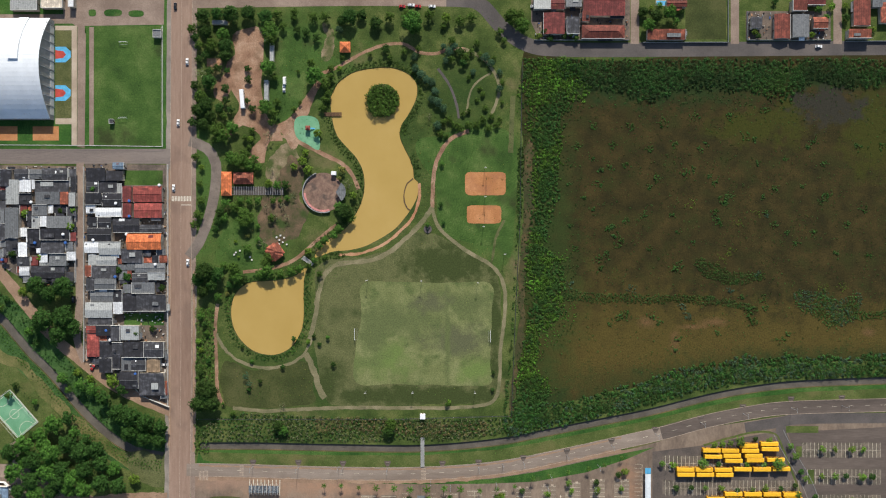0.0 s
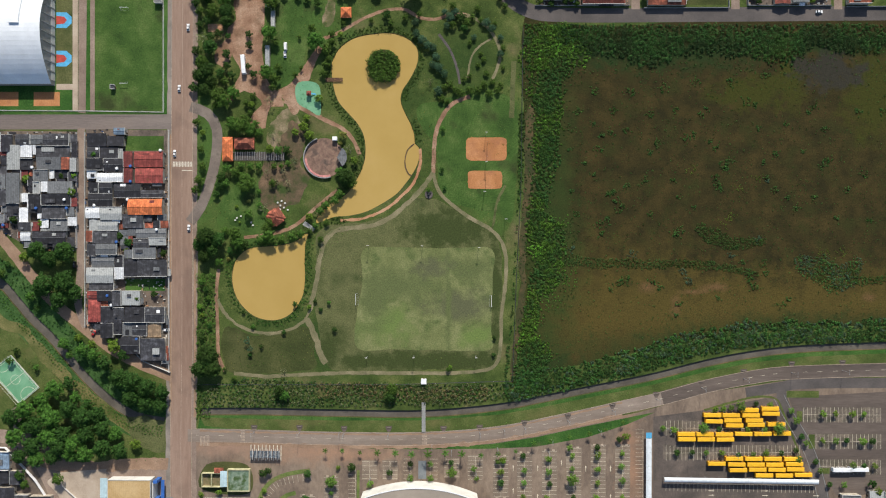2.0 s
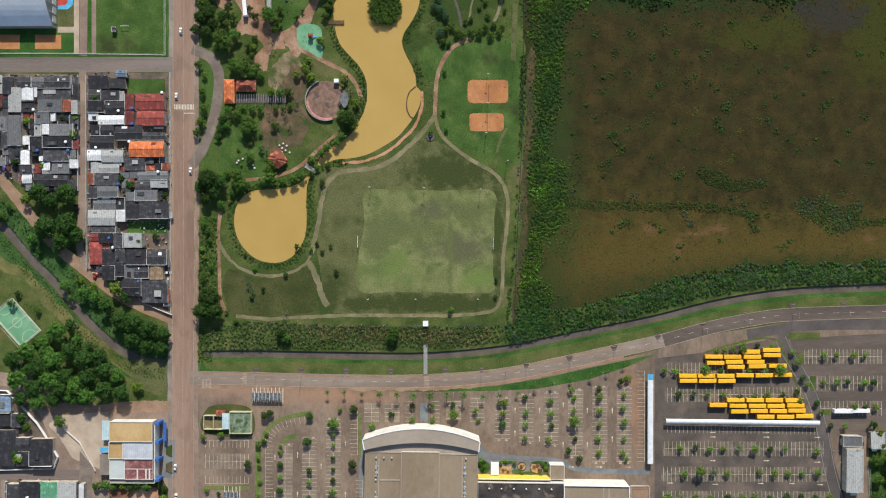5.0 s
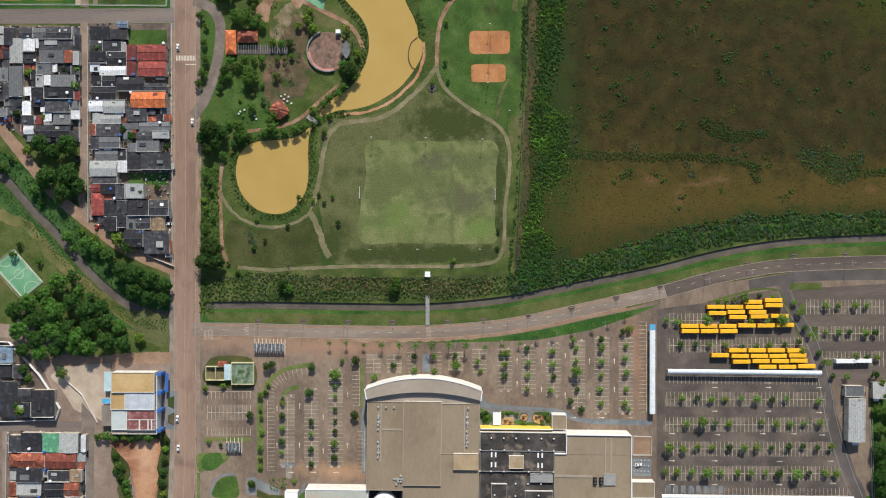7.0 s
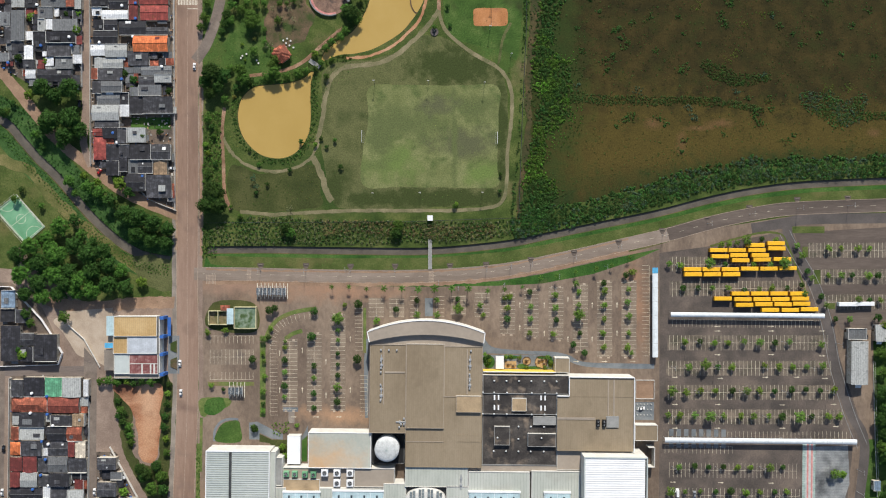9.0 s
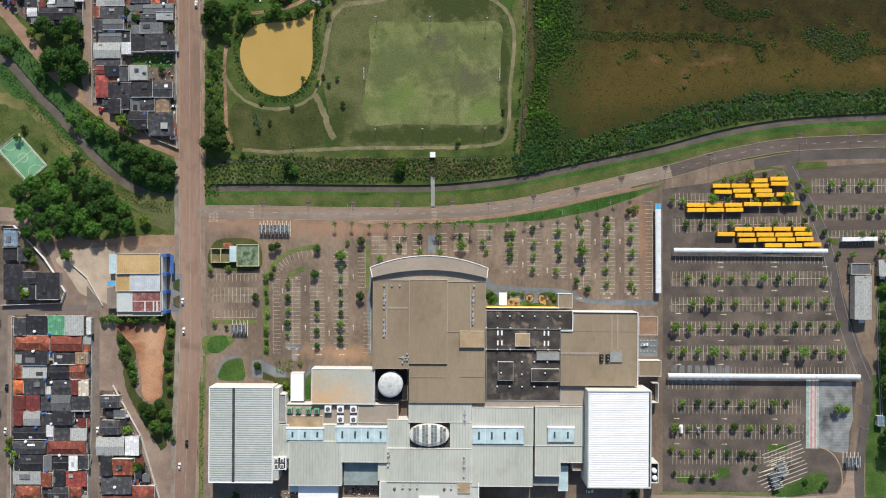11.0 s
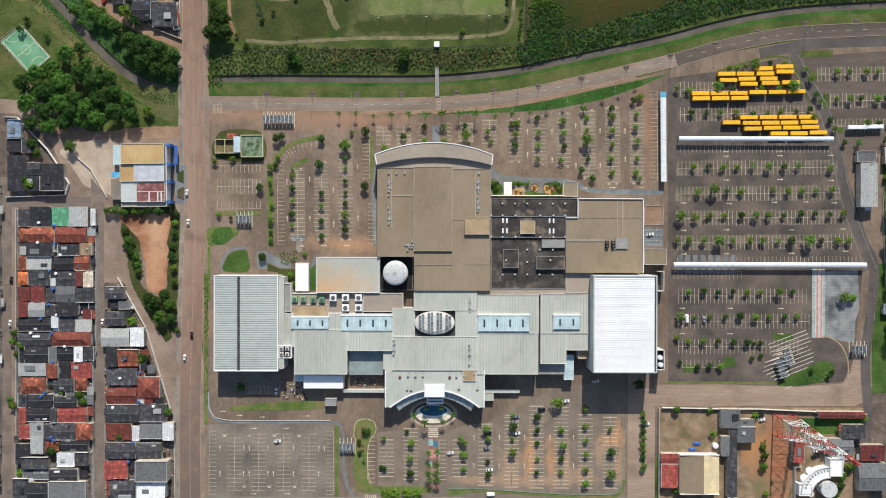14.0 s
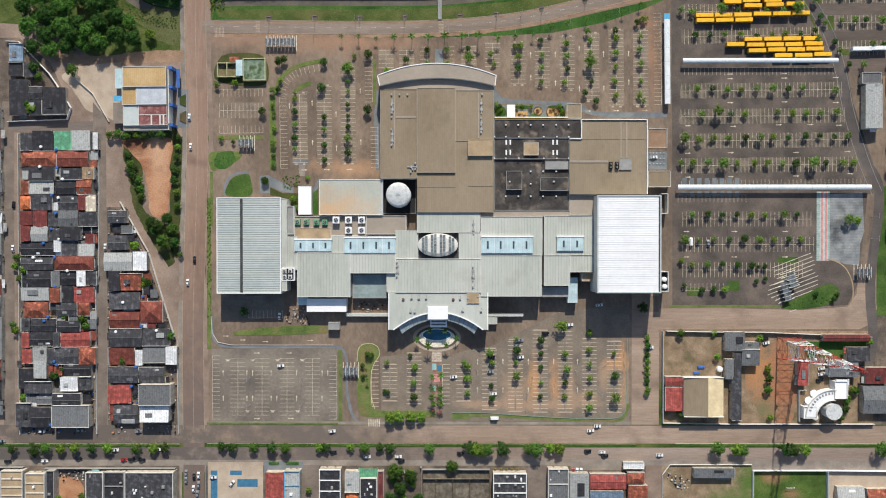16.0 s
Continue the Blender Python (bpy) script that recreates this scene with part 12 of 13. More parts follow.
row_of("round", [(-121.7, -239.8), (-120.6, -241.2), (-103.2, -251.9), (-101.8, -257.6)], 0.75)
zone("walk_7", rect(-103.5, -230.2, -94.1, -227.4), 0.045, "slate", "grey-blue paved step", "pavement")
zone("walk_8", rect(-100.2, -237.4, -96.3, -230.2), 0.045, "pavement", "pale paved crossing", "pavement")
slab_zone("lawn_10", [(-92.7, -249.6), (-88.1, -245.3), (-88.1, -261.7), (-92.8, -261.7)], 0.12, "verge", "planted bed", "ground")
slab_zone("lawn_11", curve([(-60.6, -344.9), (-55.2, -343.8), (-50.6, -346.3), (-49.8, -351.3), (-53.1, -356), (-54.9, -363.5), (-54.9, -376.4), (-52.7, -385.1), (-39.1, -386.1), (-14, -386.5), (-13.6, -390.1), (-31.9, -390.1), (-57.1, -390.1), (-62.1, -387.2), (-63.5, -376.5), (-63.5, -354.9), (-62.8, -347.7)], 2.0, True), 0.15, "bed_grass", "long kerbed grass island", "ground")
row_of("palm", [(-56.7, -349.4), (-54.9, -350.8), (-57.4, -359.7), (-56.7, -365.8)], 0.55)
structure("kerb", wall_line(Shape(), curve([(-63.5, -354.9), (-62.8, -347.7), (-60.6, -344.5), (-55.2, -343.4), (-50.2, -345.9), (-49.5, -351.3), (-52.7, -356.3), (-54.5, -363.5), (-54.5, -376.4), (-52.4, -384.7)], 1.5), 0, 0.2, 0.35), M["cream_kerb"], "pale yellow island kerb", "kerb")
slab_zone("lawn_12", [(-3.3, -388.3), (7.5, -388.2), (7.5, -391.5), (-3.3, -391.5)], 0.14, "worn_lawn", "grass strip before the avenue", "ground", 0.0)
track("lawn_13", [(7.5, -389), (32.6, -390), (68.4, -391.8), (98.8, -392.5), (106, -389.6), (108.5, -381.7)], 1.7, "bed_grass", "grass strip before the avenue", 0.06, 0.6)
structure("rail_fence", wall_line(Shape(), curve([(-3.3, -387.5), (18.3, -387.5), (32.6, -388.6), (68.4, -390.7), (97.7, -391), (104.2, -388.9), (107, -381.7), (107.7, -340.5)], 3.0), 0, 0.35, 0.3), M["rail_green"], "low green railing round the car park", "fence")
slab_zone("lawn_14", [(-142.4, -336.3), (-121.6, -333.4), (-96.5, -332), (-81.4, -332.7), (-81.4, -336.3), (-96.5, -337.7), (-141.3, -338.4)], 0.14, "bed_grass", "planted triangular bed", "ground", 2.0)
slab_zone("lawn_15", rect(-158.7, -347.1, -156.2, -251), 0.14, "bed_grass", "grass verge with hedge", "ground")
slab_zone("lawn_16", rect(-75.3, -393, -72.9, -347.7), 0.14, "worn_lawn", "narrow grass strip", "ground")
slab_zone("lawn_17", rect(-159.1, -395, -75.7, -393.8), 0.14, "worn_lawn", "narrow grass strip", "ground")
slab_zone("median", rect(-334.3, -409.1, -176.4, -407.9), 0.16, "verge", "grass median of the avenue", "ground")
slab_zone("median.001", rect(-159.1, -408.8, 113.2, -407.7), 0.16, "verge", "grass median of the avenue", "ground")
slab_zone("median.002", rect(138.2, -408.5, 318.5, -407.3), 0.16, "verge", "grass median of the avenue", "ground")
slab_zone("median.003", rect(119.4, -376.3, 121.3, -337.6), 0.15, "verge", "narrow planted median of the site road", "ground")
row_of("lot", [(119.6, -339.5), (120, -344.5), (119.6, -350.2), (120, -354.4), (119.6, -358.7), (120, -362.3), (119.7, -366.6), (120, -372.3), (119.7, -374.4)], 1.05)
for u in [(-334.3, -407.6, -176.4, -407.4), (-159.1, -407.3, 113.2, -407.2), (138.2, -407.1, 318.5, -406.8)]:
    structure("kerb", Shape().box(u[0], u[1], 0, u[2], u[3], 0.2), M["cream_kerb"], "pale yellow median kerb", "kerb")
thicket("median_shrubs", rect(-157, -408.8, -39.1, -407.8), 1.4, 0.4, 0.9, "fresh", "low green shrubs on the avenue median", 240, 20, 0.2, 0.4, patch=(0.08, 0.0))
thicket("median_shrubs", rect(-312.6, -409, -177.5, -408), 1.4, 0.4, 0.9, "mid", "low green shrubs on the avenue median", 241, 20, 0.2, 0.4, patch=(0.08, 0.0))
clutter([(-109.7, -321.2), (-96.4, -321.2), (-93.6, -331.2), (-108.7, -329.8)], 1.3, 220, "building rubble heaped in a yard")
clutter([(-66, -316.9), (-45.5, -316.9), (-45.5, -323.3), (-66, -323.3)], 2.0, 221, "odds and ends in a service yard")
zone("car_park.005", [(-48, -392.6), (109, -392.6), (109, -318), (64, -324), (20, -346), (-30, -350), (-49, -352)], 0.0205, "dusty_lot", "worn car park asphalt with ochre dust", "road")
thicket("hedge", rect(-158.4, -326.2, -156, -252.8), 1.6, 0.5, 1.0, "mid", "clipped hedge on the verge", 101, 26, 0.22, 0.5)
track("ramp_walk", [(-156, -326.2), (-155.4, -337), (-151.8, -343.5), (-143.2, -345.6), (-110.8, -345.6), (-78.5, -345.6), (-72.1, -348.5), (-69.9, -356.7), (-70, -372.9), (-67.1, -387.2), (-63.5, -393)], 1.7, "slate", "grey-blue paved edge walk", 0.06, 0.0)
yard_wall([(-156, -326.2), (-155.4, -337), (-151.8, -342.8), (-143.2, -344.5), (-78.5, -344.5)], 0.5, "wall_pale", "low kerb wall")
zone("ramp_dark", [(-149.5, -314), (-110.8, -312.6), (-109, -326.2), (-132.3, -328.4), (-149.6, -328.4)], 0.028, "lot_mid", "worn asphalt loading yard", "road")
# toll booths and barriers
M["toll_roof"] = material("toll_roof", [rgb(62, 70, 78), rgb(86, 94, 102), rgb(128, 134, 138)], 0.9, 0.6, fine=4, vary=0.3, per="object", blotch=(rgb(176, 178, 176), 0.6, 0.58, 0.7), grit=0.2)


def toll(x, y, rz, n, label):
    t = thing("toll_canopy", x, y, 0, label, "canopy", "toll canopies", "", rz)
    for i in range(n):
        part("roof_panel", Shape().box(-2.2, i * 2.4 - n * 1.2, 3.0, 2.2, i * 2.4 - n * 1.2 + 2.2, 3.2), M["toll_roof"], t)
        part("roof_beam", Shape().box(-3.4, i * 2.4 - n * 1.2 + 0.4, 3.2, 3.4, i * 2.4 - n * 1.2 + 0.62, 3.32), M["wall_pale"], t)
        part("post", Shape().cyl(0, i * 2.4 - n * 1.2 + 1.1, 0, 3.0, 0.1, 6), M["steel"], t)
    for i in range(n + 1):
        part("island", Shape().box(-5, i * 2.4 - n * 1.2 - 0.2, 0, 5, i * 2.4 - n * 1.2 + 0.2, 0.2, 0.05), M["line"], t, "white kerbed lane island")


toll(206.6, -310.2, 18, 5, "grey car park barrier canopy over lane islands")
toll(210.2, -303, 18, 4, "grey car park barrier canopy over lane islands")
tx, ty = 213.1, -306.2
lanes = Shape()
for i in range(-6, 7):
    dx, dy = math.cos(radians(21)), math.sin(radians(21))
    cx, cy = tx - dy * i * 2.5, ty + dx * i * 2.5
    a, b = (-18 + 1.5 * abs(i), 16 - abs(i)) if i < 3 else (-9, 17)
    wall_line(lanes, [(cx + dx * a, cy + dy * a), (cx + dx * b, cy + dy * b)], 0.0, 0.07, 0.3)
structure("lane_lines", lanes, M["line"], "long white slanting lane lines at the barriers", "markings")
toll(255.4, -298.2, 90, 4, "grey car park barrier canopy over lane islands")
toll(-111.2, -153.5, 90, 8, "grey car park barrier canopy over lane islands")
toll(-133.1, -216.7, 90, 4, "grey car park barrier canopy over lane islands")
toll(-67.4, -360.5, 90, 4, "grey car park barrier canopy over lane islands")
slab_zone("lawn_18", curve([(204.7, -320.4), (212.5, -315.7), (221.5, -311.4), (229.7, -307.1), (235.4, -305.6), (240.4, -307.8), (241.5, -312.4), (237.6, -317.5), (225.1, -320.7), (212.6, -321.8)], 2.0, True), 0.15, "lawn", "kerbed grass roundabout island", "ground")
thicket("bed_shrubs", [(212, -317.5), (226, -312), (238, -309), (239.5, -314), (226, -319.5), (213, -320.6)], 2.6, 0.4, 0.9, "mid", "small shrubs on the roundabout island", 252, 24, 0.2, 0.4)
row_of("round", [(207.2, -316.8), (226.1, -311.7), (239.3, -312.4), (236.8, -314.9)], 0.6, 0.1, 1)
for u in [(202.4, -292.8, 215.3, -288.5), (145.3, -313.3, 153.9, -308.3), (171.4, -310, 178.5, -303.6)]:
    zone("lawn_19", rect(*u), 0.05, "lawn", "small green bed", "ground")
zone("lawn_20", rect(134.5, -320.6, 204, -319.1), 0.05, "bed_grass", "worn green strip along the site road", "ground")
M["pale_paving"] = material("pale_paving", [rgb(124, 128, 130), rgb(146, 149, 150), rgb(166, 167, 165)], 0.12, 0.9, fine=5, blotch=(rgb(112, 114, 116), 0.15, 0.5, 0.7), grit=0.16, stripes=("Y", 0.55, 0.12), patches=((239, -273, 4.5, 6, rgb(84, 86, 88), 0.7), (246, -266, 5, 4, rgb(96, 98, 98), 0.7)))
zone("paved_lot", [(232.9, -249.1), (255.8, -247.9), (257, -272.3), (254.5, -280.2), (253.9, -294), (244.6, -293), (233.8, -289.6)], 0.036, "pale_paving", "pale grey paved lot", "pavement")
M["pale_lane"] = material("pale_lane", tones(190, 192, 188, 0.1), 0.4, 0.85, fine=4, grit=0.14)
M["mint_tiles"] = material("mint_tiles", [rgb(138, 160, 152), rgb(166, 186, 178), rgb(192, 204, 198)], 0.4, 0.85, fine=4, stripes=("Y", 0.7, 0.2), grit=0.14)
zone("walk_lane", rect(227, -291, 235.2, -247.3), 0.04, "pale_lane", "whitish walking lane between red stripes", "pavement")
for u in [(229.8, 230.9), (232.4, 233.5)]:
    zone("red_stripe", rect(u[0], -291, u[1], -247.3), 0.046, "faded_red", "faded red edge stripe", "pavement")
for u in [(227, 229), (234, 235.2)]:
    zone("mint_band", rect(u[0], -291, u[1], -247.3), 0.046, "mint_tiles", "pale mint tactile band of the walking lane", "pavement")
structure("kerb_loop", wall_line(Shape(), curve([(233.9, -290.2), (239.2, -291.3), (244.6, -294.9), (248.2, -300.6), (250, -307.1), (250, -314.2), (248.6, -320)], 1.5), 0, 0.16, 0.7), M["rust"], "yellowish kerbed loop edge", "kerb")
row_of("lot", [(245.6, -265), (250.9, -265.4)], 1.5)
# eastern edge
house("l", 254.3, -208.4, 264.5, -180.9, 5.5, "gable")
house("g", 252.7, -180.2, 264.5, -173.2, 4.0, "flat")
zone("lawn_21", [(271.1, -176.5), (326.6, -172.3), (327.7, -287.2), (273.9, -287.8)], 0.03, "lawn", "lush green field beyond the fence", "ground")
zone("lawn_22", rect(264.9, -326.1, 318, -244), 0.032, "lawn", "lush green field beyond the fence", "ground")
fence([(271.2, -194.5), (272.7, -237.5), (274.6, -280.6)], 2.4, 6.0, "blue-grey boundary fence with posts")
grove([(271.6, -165.4), (296, -165.1), (297, -290), (275.6, -290), (273.6, -222.5)], 6.4, ["big", "round"], 0.9, 1.2, 102)
houses([("l", 270.3, -181.3, 279.3, -170.7), ("u", 270.5, -275.6, 274.9, -269.3)])
grid(-0.29)  # B
slab_zone("lawn_23", curve([(-155.3, -173.9), (-153.1, -163.1), (-145.9, -158.4), (-124.3, -160.5), (-122.5, -177.4), (-142.3, -178.5)], 3.0, True), 0.12, "dull_grass", "grass bed round the garden building", "ground")
M["stained_court"] = material("stained_court", [rgb(98, 120, 100), rgb(124, 142, 122), rgb(150, 160, 140)], 0.3, 0.85, fine=4, blotch=(rgb(70, 92, 52), 0.25, 0.5, 0.66), grit=0.2)
M["cream_wall"] = material("cream_wall", tones(190, 184, 146, 0.12), 0.4, 0.85, grit=0.1)
gh = thing("garden_building", -138.9, -169.2, 0, "low cream walled garden building with green court", "building")
part("court", Shape().box(3, -6.5, -0.02, 16, 6.5, 2.4), M["stained_court"], gh, "stained grey-green court roof")
for q in ((2.4, -7, 16.6, -6.5, 3), (2.4, 6.5, 16.6, 7, 3), (2.4, -6.5, 2.9, 6.5, 3), (16.1, -6.5, 16.6, 6.5, 3), (-14, -4.5, 0, -4.1, 2.6), (-14, 4.1, 0, 4.5, 2.6), (-14, -4.1, -13.6, 4.1, 2.6), (-8, -4.1, -7.6, 4.1, 2.6), (-0.4, -4.1, 0, 4.1, 2.6)):
    part("wall", Shape().box(q[0], q[1], 0, q[2], q[3], q[4]), M["cream_wall"], gh)
part("floor", Shape().box(-13.6, -4.1, 0, -0.4, 4.1, 0.3), M["bare_soil"], gh, "pale earth floors of the roofless rooms")
part("roof", Shape().box(-6, 4.6, 2.6, 0, 8, 2.8), ROOF["a"], gh)
part("roof", Shape().box(-2, -4, 2.8, 2.2, 6, 3.0), M["glass_roof"], gh)
slab_zone("lawn_24", rect(-120.7, -232.5, -117.1, -184.6), 0.13, "bed_grass", "narrow grass strip in the car park", "ground")
track("lawn_25", [(-117.1, -184.6), (-114.9, -177.4), (-109.2, -170.6), (-99.1, -165.9), (-84.7, -163.4)], 2.6, "bed_grass", "curved grass strip in the car park", 0.12, 0.0)
track("lawn_26", [(-104.5, -182.8), (-99.1, -179.2), (-93.7, -177.8)], 2.6, "bed_grass", "curved grass strip in the car park", 0.12, 0.0)
slab_zone("lawn_27", rect(-54.8, -191.8, -53, -163), 0.13, "bed_grass", "narrow grass strip in the car park", "ground")
slab_zone("lawn_28", rect(-153.8, -212.7, -124.3, -210.2), 0.13, "bed_grass", "narrow grass strip in the car park", "ground")
slab_zone("lawn_29", curve([(-156, -229.6), (-154.5, -221.7), (-144.1, -220.3), (-142.3, -226), (-149.5, -231.4)], 3.0, True), 0.13, "verge", "kerbed bed with palms", "ground")
zone("lawn_30", [(-70.3, -146.9), (-12.7, -147.9), (30.4, -146.1), (59.2, -141.5), (91.5, -134.3), (120.3, -128.2), (134.7, -125.3), (116.7, -133.2), (91.5, -141.5), (59.2, -147.6), (30.4, -149), (-12.7, -149.7), (-70.3, -149)], 0.03, "verge", "grass strip below the curving road", "ground")
for q in [([(-101.6, -182.8), (-101.6, -228.5)]), ([(-86.1, -178.5), (-86.1, -228.5)]), ([(-71, -166.6), (-71, -228.5)]), ([(52, -151.2), (52, -181.7)]), ([(67.8, -149.4), (67.8, -183.5)]), ([(83.3, -147.6), (83.3, -190.7)]), ([(98.7, -145.8), (98.7, -194.3)]), ([(114.2, -145.8), (114.2, -194.3)]), ([(36.9, -153), (36.9, -179.9)]), ([(20.7, -153), (20.7, -169.2)]), ([(-33.6, -156.6), (-33.6, -169.2)]), ([(-46.6, -156.6), (-46.6, -169.2)]), ([(5.6, -154.8), (5.6, -167.7)]), ([(-152.4, -194.4), (-124.7, -194.4)])]:
    structure("bay_paving", ribbon(Shape(), curve(q, 3.0), 9.8, 0.0262, 0.6), M["lot_bay"], "paler worn paving of the parking bays", "road")
M["east_bay"] = material("east_bay", [rgb(90, 82, 74), rgb(110, 100, 90), rgb(134, 121, 107)], 0.12, 0.92, fine=5, blotch=(rgb(82, 78, 66), 0.15, 0.5, 0.7), grit=0.2)
for x0, x1, y in [(140, 217, -135.3), (140, 226, -150.6), (139, 240, -185.3), (138, 242, -201.5), (138, 244, -216.9), (138, 249, -232.4), (228, 278, -126.4), (231, 278, -143.3), (238, 278, -159.4)]:
    structure("bay_paving", ribbon(Shape(), curve([(x0, y), ((x0 + x1) / 2, y), (x1, y)], 3.0), 9.4, 0.0245, 0.7), M["east_bay"], "worn speckled paving of the parking bays", "road")
ends = Shape()
for x, y in [(-101.6, -183.6), (-101.6, -228.9), (-86.1, -179.2), (-86.1, -228.9), (-71, -167), (-71, -228.9), (52, -151.2), (52, -182.1), (67.8, -149.7), (67.8, -183.9), (83.3, -147.9), (83.3, -191.1), (98.7, -146.1), (98.7, -194.7), (114.2, -146.1), (114.2, -194.7), (36.9, -153.3), (36.9, -180.3)]:
    for k in (-3.2, 1.6):
        ends.box(x + k, y - 0.5, 0.0, x + k + 1.6, y + 0.5, 0.14, 0.03)
structure("row_ends", ends, M["concrete"], "pale kerbed ends of the parking rows", "kerb")
zone("lawn_32", rect(218, -115.6, 238.5, -111.3), 0.05, "deep_lawn", "grass strip at the edge of the car park", "ground")
track("lawn_33", [(165.9, -123.8), (191.1, -116.7), (203.3, -115), (211.5, -116.7), (215.1, -123.1), (221.2, -138.9), (226.6, -151.9)], 1.3, "deep_lawn", "narrow grass edge of the bus lot", 0.05, 0.4)
service = curve([(213.3, -115.2), (218, -124.6), (231.6, -147.9), (239.5, -172), (245.2, -200.7), (253.8, -229.5), (262.4, -251)], 4.0)
for off in (3.3, -3.3):
    structure("kerb", wall_line(Shape(), sides(service, off), 0, 0.14, 0.25), M["wall_grey"], "pale service road kerb", "kerb")
for u in [(224.5, -130.7, 228, -124.2), (232, -147.9, 235.9, -138.9), (239.5, -163.7, 245.3, -160.1)]:
    slab_zone("lawn_34", rect(*u), 0.12, "deep_lawn", "small kerbed grass bed", "ground")
zone("walk_2", [(-51.6, -215.2), (-51.6, -182.8), (-53, -182.8), (-54.5, -197.2), (-53.7, -233.2), (-51.6, -233.2)], 0.045, "slate", "grey paved side walk", "pavement")
zone("walk_3", rect(-15.6, -168.4, -10.6, -156.9), 0.045, "slate", "grey paved crossing walk", "pavement")

# ---- kerbs, pavements and markings ----
grid(-0.06)  # A
avenue = curve([(-166.4, 216.7), (-166.4, 187.9), (-166.7, 104.9), (-167, 14.8), (-167, -75.3)] + [(-167.7, -146.2), (-167.7, -218.2)] + [(-172.1, -323.9), (-172.9, -395.8)], 6.0)
for off, mt, lb in ((8.3, "dirt", "dusty pavement beside the avenue"), (-8.1, "pavement", "worn grey pavement beside the avenue")):
    structure("pavement", ribbon(Shape(), avenue, 3.0, 0.024, 0.8, False, None, off), M[mt], lb, "pavement")
mk = Shape()
for i in range(0, len(avenue) - 1):
    ribbon(mk, avenue[i:i + 2], 0.2, 0.045)
structure("lane_line", mk, M["worn_line"], "worn cream centre line", "markings")
for off in (6.75, -6.75):
    k = Shape()
    line = sides(avenue, off)
    wall_line(k, line[::2], 0.0, 0.14, 0.22)
    structure("kerb", k, M["worn_line"], "worn pale concrete kerb", "kerb")
mk = Shape()
zx, zy = -172.8, 32.1
for i in range(13):
    mk.box(zx + i * 0.98, zy - 1.6, 0.045, zx + i * 0.98 + 0.5, zy + 1.6, 0.051)
mk.box(zx + 6.0, zy - 4.2, 0.045, zx + 12.6, zy - 3.8, 0.051)
structure("zebra_crossing", mk, M["line"], "white zebra crossing on the avenue", "markings")
curved = curve([(-157.9, -140.8), (-130.9, -141.1), (-66, -142.8), (-12, -142.7), (34.6, -139), (77.7, -130.7), (113.5, -122.7), (142.2, -116.2), (167.2, -109.3), (195.8, -103.6), (220.8, -100.7), (280.7, -98.8), (345.5, -96.9)], 3.0)
mk = Shape()
for i in range(0, len(curved) - 2, 3):
    ribbon(mk, curved[i:i + 2], 0.13, 0.046)
structure("lane_line", mk, M["bay_line"], "worn white dashed centre line", "markings")
for off in (4.1, -4.1):
    structure("kerb", wall_line(Shape(), sides(curved, off)[::2], 0.0, 0.14, 0.25), M["worn_line"], "worn pale concrete kerb", "kerb")
mk = Shape()
zx, zy = -13.8, -142.7
for i in range(8):
    mk.box(zx, zy - 3.6 + i * 0.9, 0.046, zx + 3.2, zy - 3.6 + i * 0.9 + 0.45, 0.052)
zx, zy = -129.4, -140.8
for i in range(8):
    mk.box(zx, zy - 3.6 + i * 0.9, 0.046, zx + 2.6, zy - 3.6 + i * 0.9 + 0.45, 0.052)
zx, zy = -155.4, -144.4
for i in range(7):
    mk.box(zx + i * 0.9, zy - 3, 0.046, zx + i * 0.9 + 0.45, zy + 3, 0.052)
structure("zebra_crossing", mk, M["worn_line"], "worn white zebra crossings on the curving road", "markings")
for x, y in [(-120.8, -136.4), (-91.9, -136.4), (-63.5, -137), (-35.1, -137), (-0.2, -136.9), (22.8, -136.1), (51.2, -133.2), (78.8, -128.9), (107.1, -122.3), (135, -115.1), (163.6, -107.9), (190.4, -100.7), (220.8, -95.7), (252.9, -94.9)]:
    pad = thing("rest_pad", x, y, 0, "worn concrete pad with bench by the road", "bench", "roadside benches")
    part("slab", Shape().prism([(-0.8, -1.4), (0.8, -1.4), (2.0, 0.9), (2.0, 2.2), (-2.0, 2.2), (-2.0, 0.9)], -0.05, 0.12), M["worn_dark"], pad)
    part("seat", Shape().box(-1.2, 1.2, 0.4, 1.2, 1.6, 0.5), M["pavement"], pad)
    for lx in (-1.0, 1.0):
        part("leg", Shape().box(lx - 0.1, 1.25, 0.12, lx + 0.1, 1.55, 0.4), M["wall_pale"], pad)
lamps([(-120.8, -138.6), (-91.9, -138.9), (-63.5, -139.5), (-35.1, -139.8), (22.8, -138.7), (51.2, -135.4), (78.8, -131), (107.1, -124.5), (135, -117.3), (163.6, -110.1), (190.4, -104.3), (220.8, -100.7), (252.9, -99.2), (-66, -138.5), (38.2, -136.8)], 8.0)
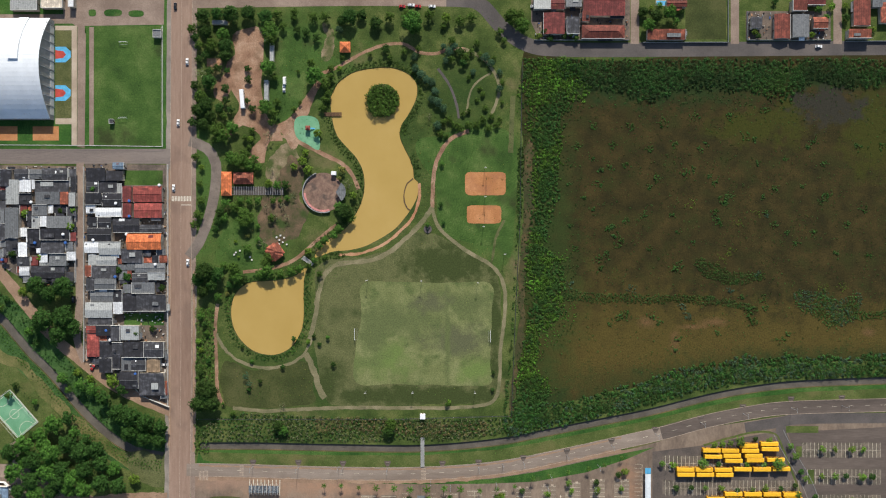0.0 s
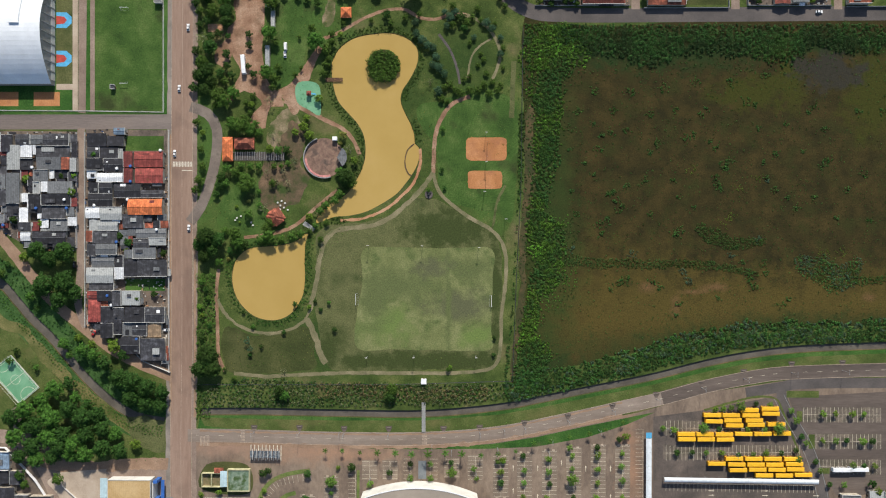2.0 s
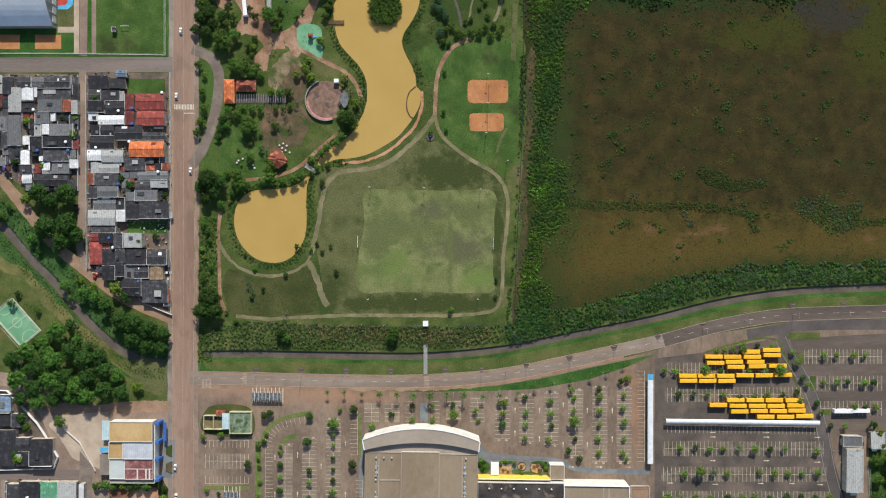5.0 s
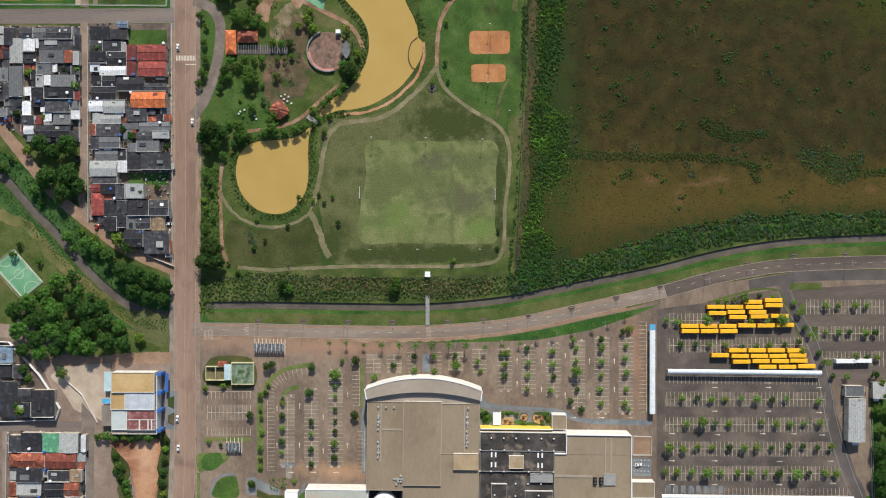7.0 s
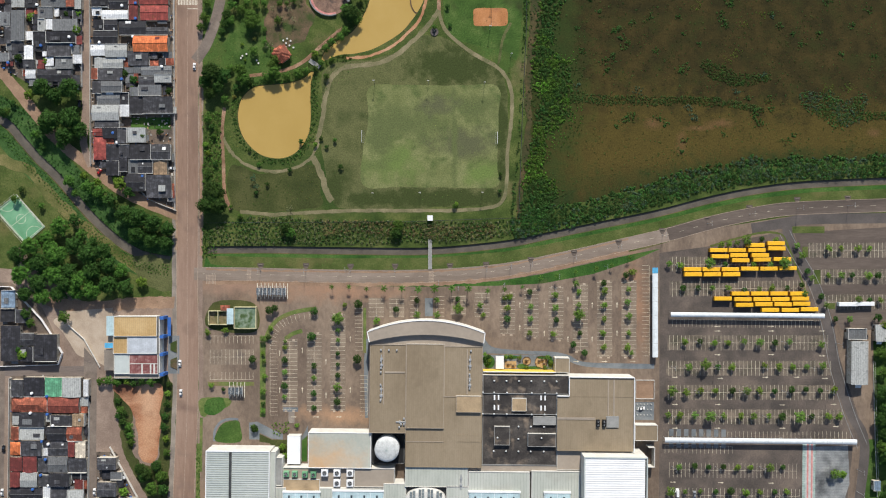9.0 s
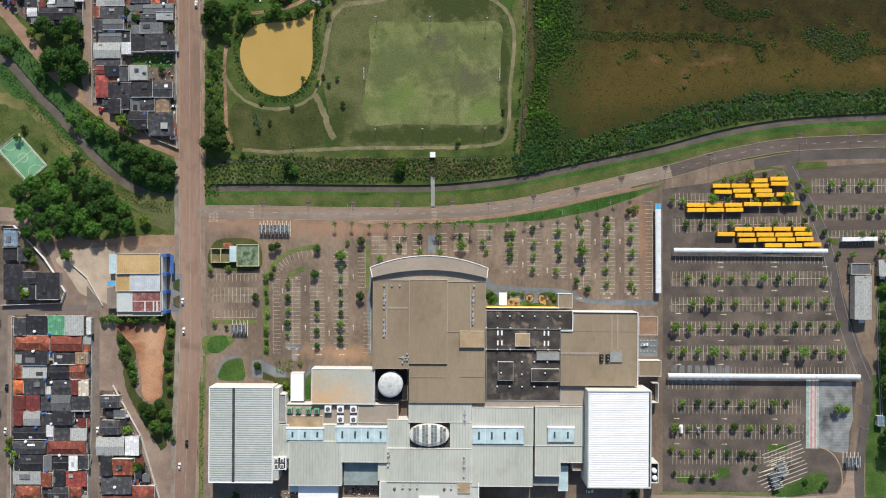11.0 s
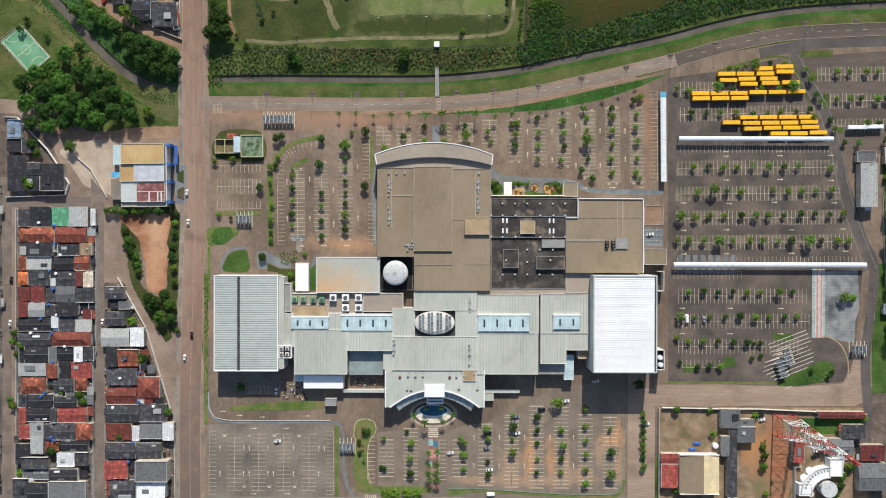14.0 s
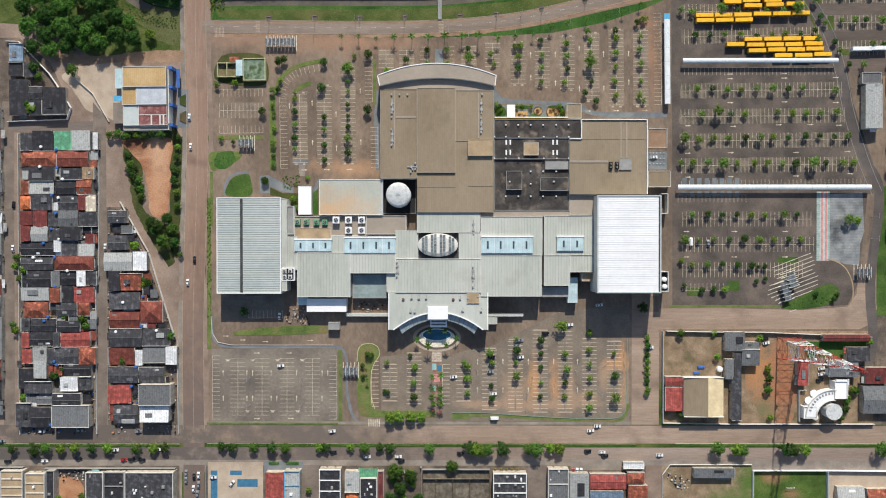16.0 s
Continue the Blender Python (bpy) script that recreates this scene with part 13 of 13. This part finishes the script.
zone("verge_3", [(-155.4, -129.3), (-120, -130.3), (-66, -131.3), (-12, -131.2), (34.6, -127.5), (59.8, -123.2), (95.6, -115.9), (131.4, -108.7), (167.2, -100), (195.8, -94.3), (228, -90.6), (280.7, -88.4), (334.9, -86.2), (334.9, -92.6), (280.7, -94.9), (220.8, -97.1), (195.8, -100), (167.2, -105.4), (113.5, -118.8), (77.7, -126.7), (34.6, -135), (-12, -138.7), (-66, -138.8), (-130.9, -137.2), (-152.5, -134.7)], 0.02, "deep_lawn", "mown green verge between canal and road", "ground")
track("road_dust", [(-156.1, -146.9), (-130.9, -146.5), (-66, -147.8), (-12, -147.7), (34.6, -144), (77.7, -135.7), (113.5, -127.7)], 2.4, "dust", "reddish dust along the road's edge", 0.036, 1.0)
track("road_dust.001", [(-155.4, -137.9), (-130.9, -138.6), (-66, -139.9), (-12, -139.8), (34.6, -136.1), (77.7, -127.8), (113.5, -119.8)], 1.0, "dust", "reddish dust along the road's edge", 0.0375, 0.7)
track("road_dust.003", [(-174.3, 50.8), (-174.3, 7.6), (-174.6, -42.9), (-174.2, -93.3), (-174.2, -125.7)], 1.4, "dust", "reddish dust along the avenue's edge", 0.036, 0.8)
track("road_dust.004", [(-158.4, -14.1), (-158.7, -57.3), (-158.7, -93.3), (-158.7, -129.3)], 1.4, "dust", "reddish dust along the avenue's edge", 0.036, 0.8)
track("road_26", [(-265.2, -150.9), (-255.1, -157.1), (-240.7, -161), (-222.6, -161.4), (-197.3, -158.9), (-175.7, -159.2)], 7.5, "dust", "reddish dusty street beside the trees", 0.029, 1.2)
zone("court_3", [(-253, -169.3), (-240.7, -165.7), (-226.2, -165), (-213.9, -165), (-216.1, -185.2), (-222.6, -192.4), (-237.1, -192.4), (-246.5, -178.7)], 0.0325, "concrete", "pale beige trodden yard", "pavement", 3.0, "structure", 1.0)

# the patterns from which the copies were made
for pattern in PATTERNS:
    for ob in (*pattern.children_recursive, pattern):
        bpy.data.objects.remove(ob)
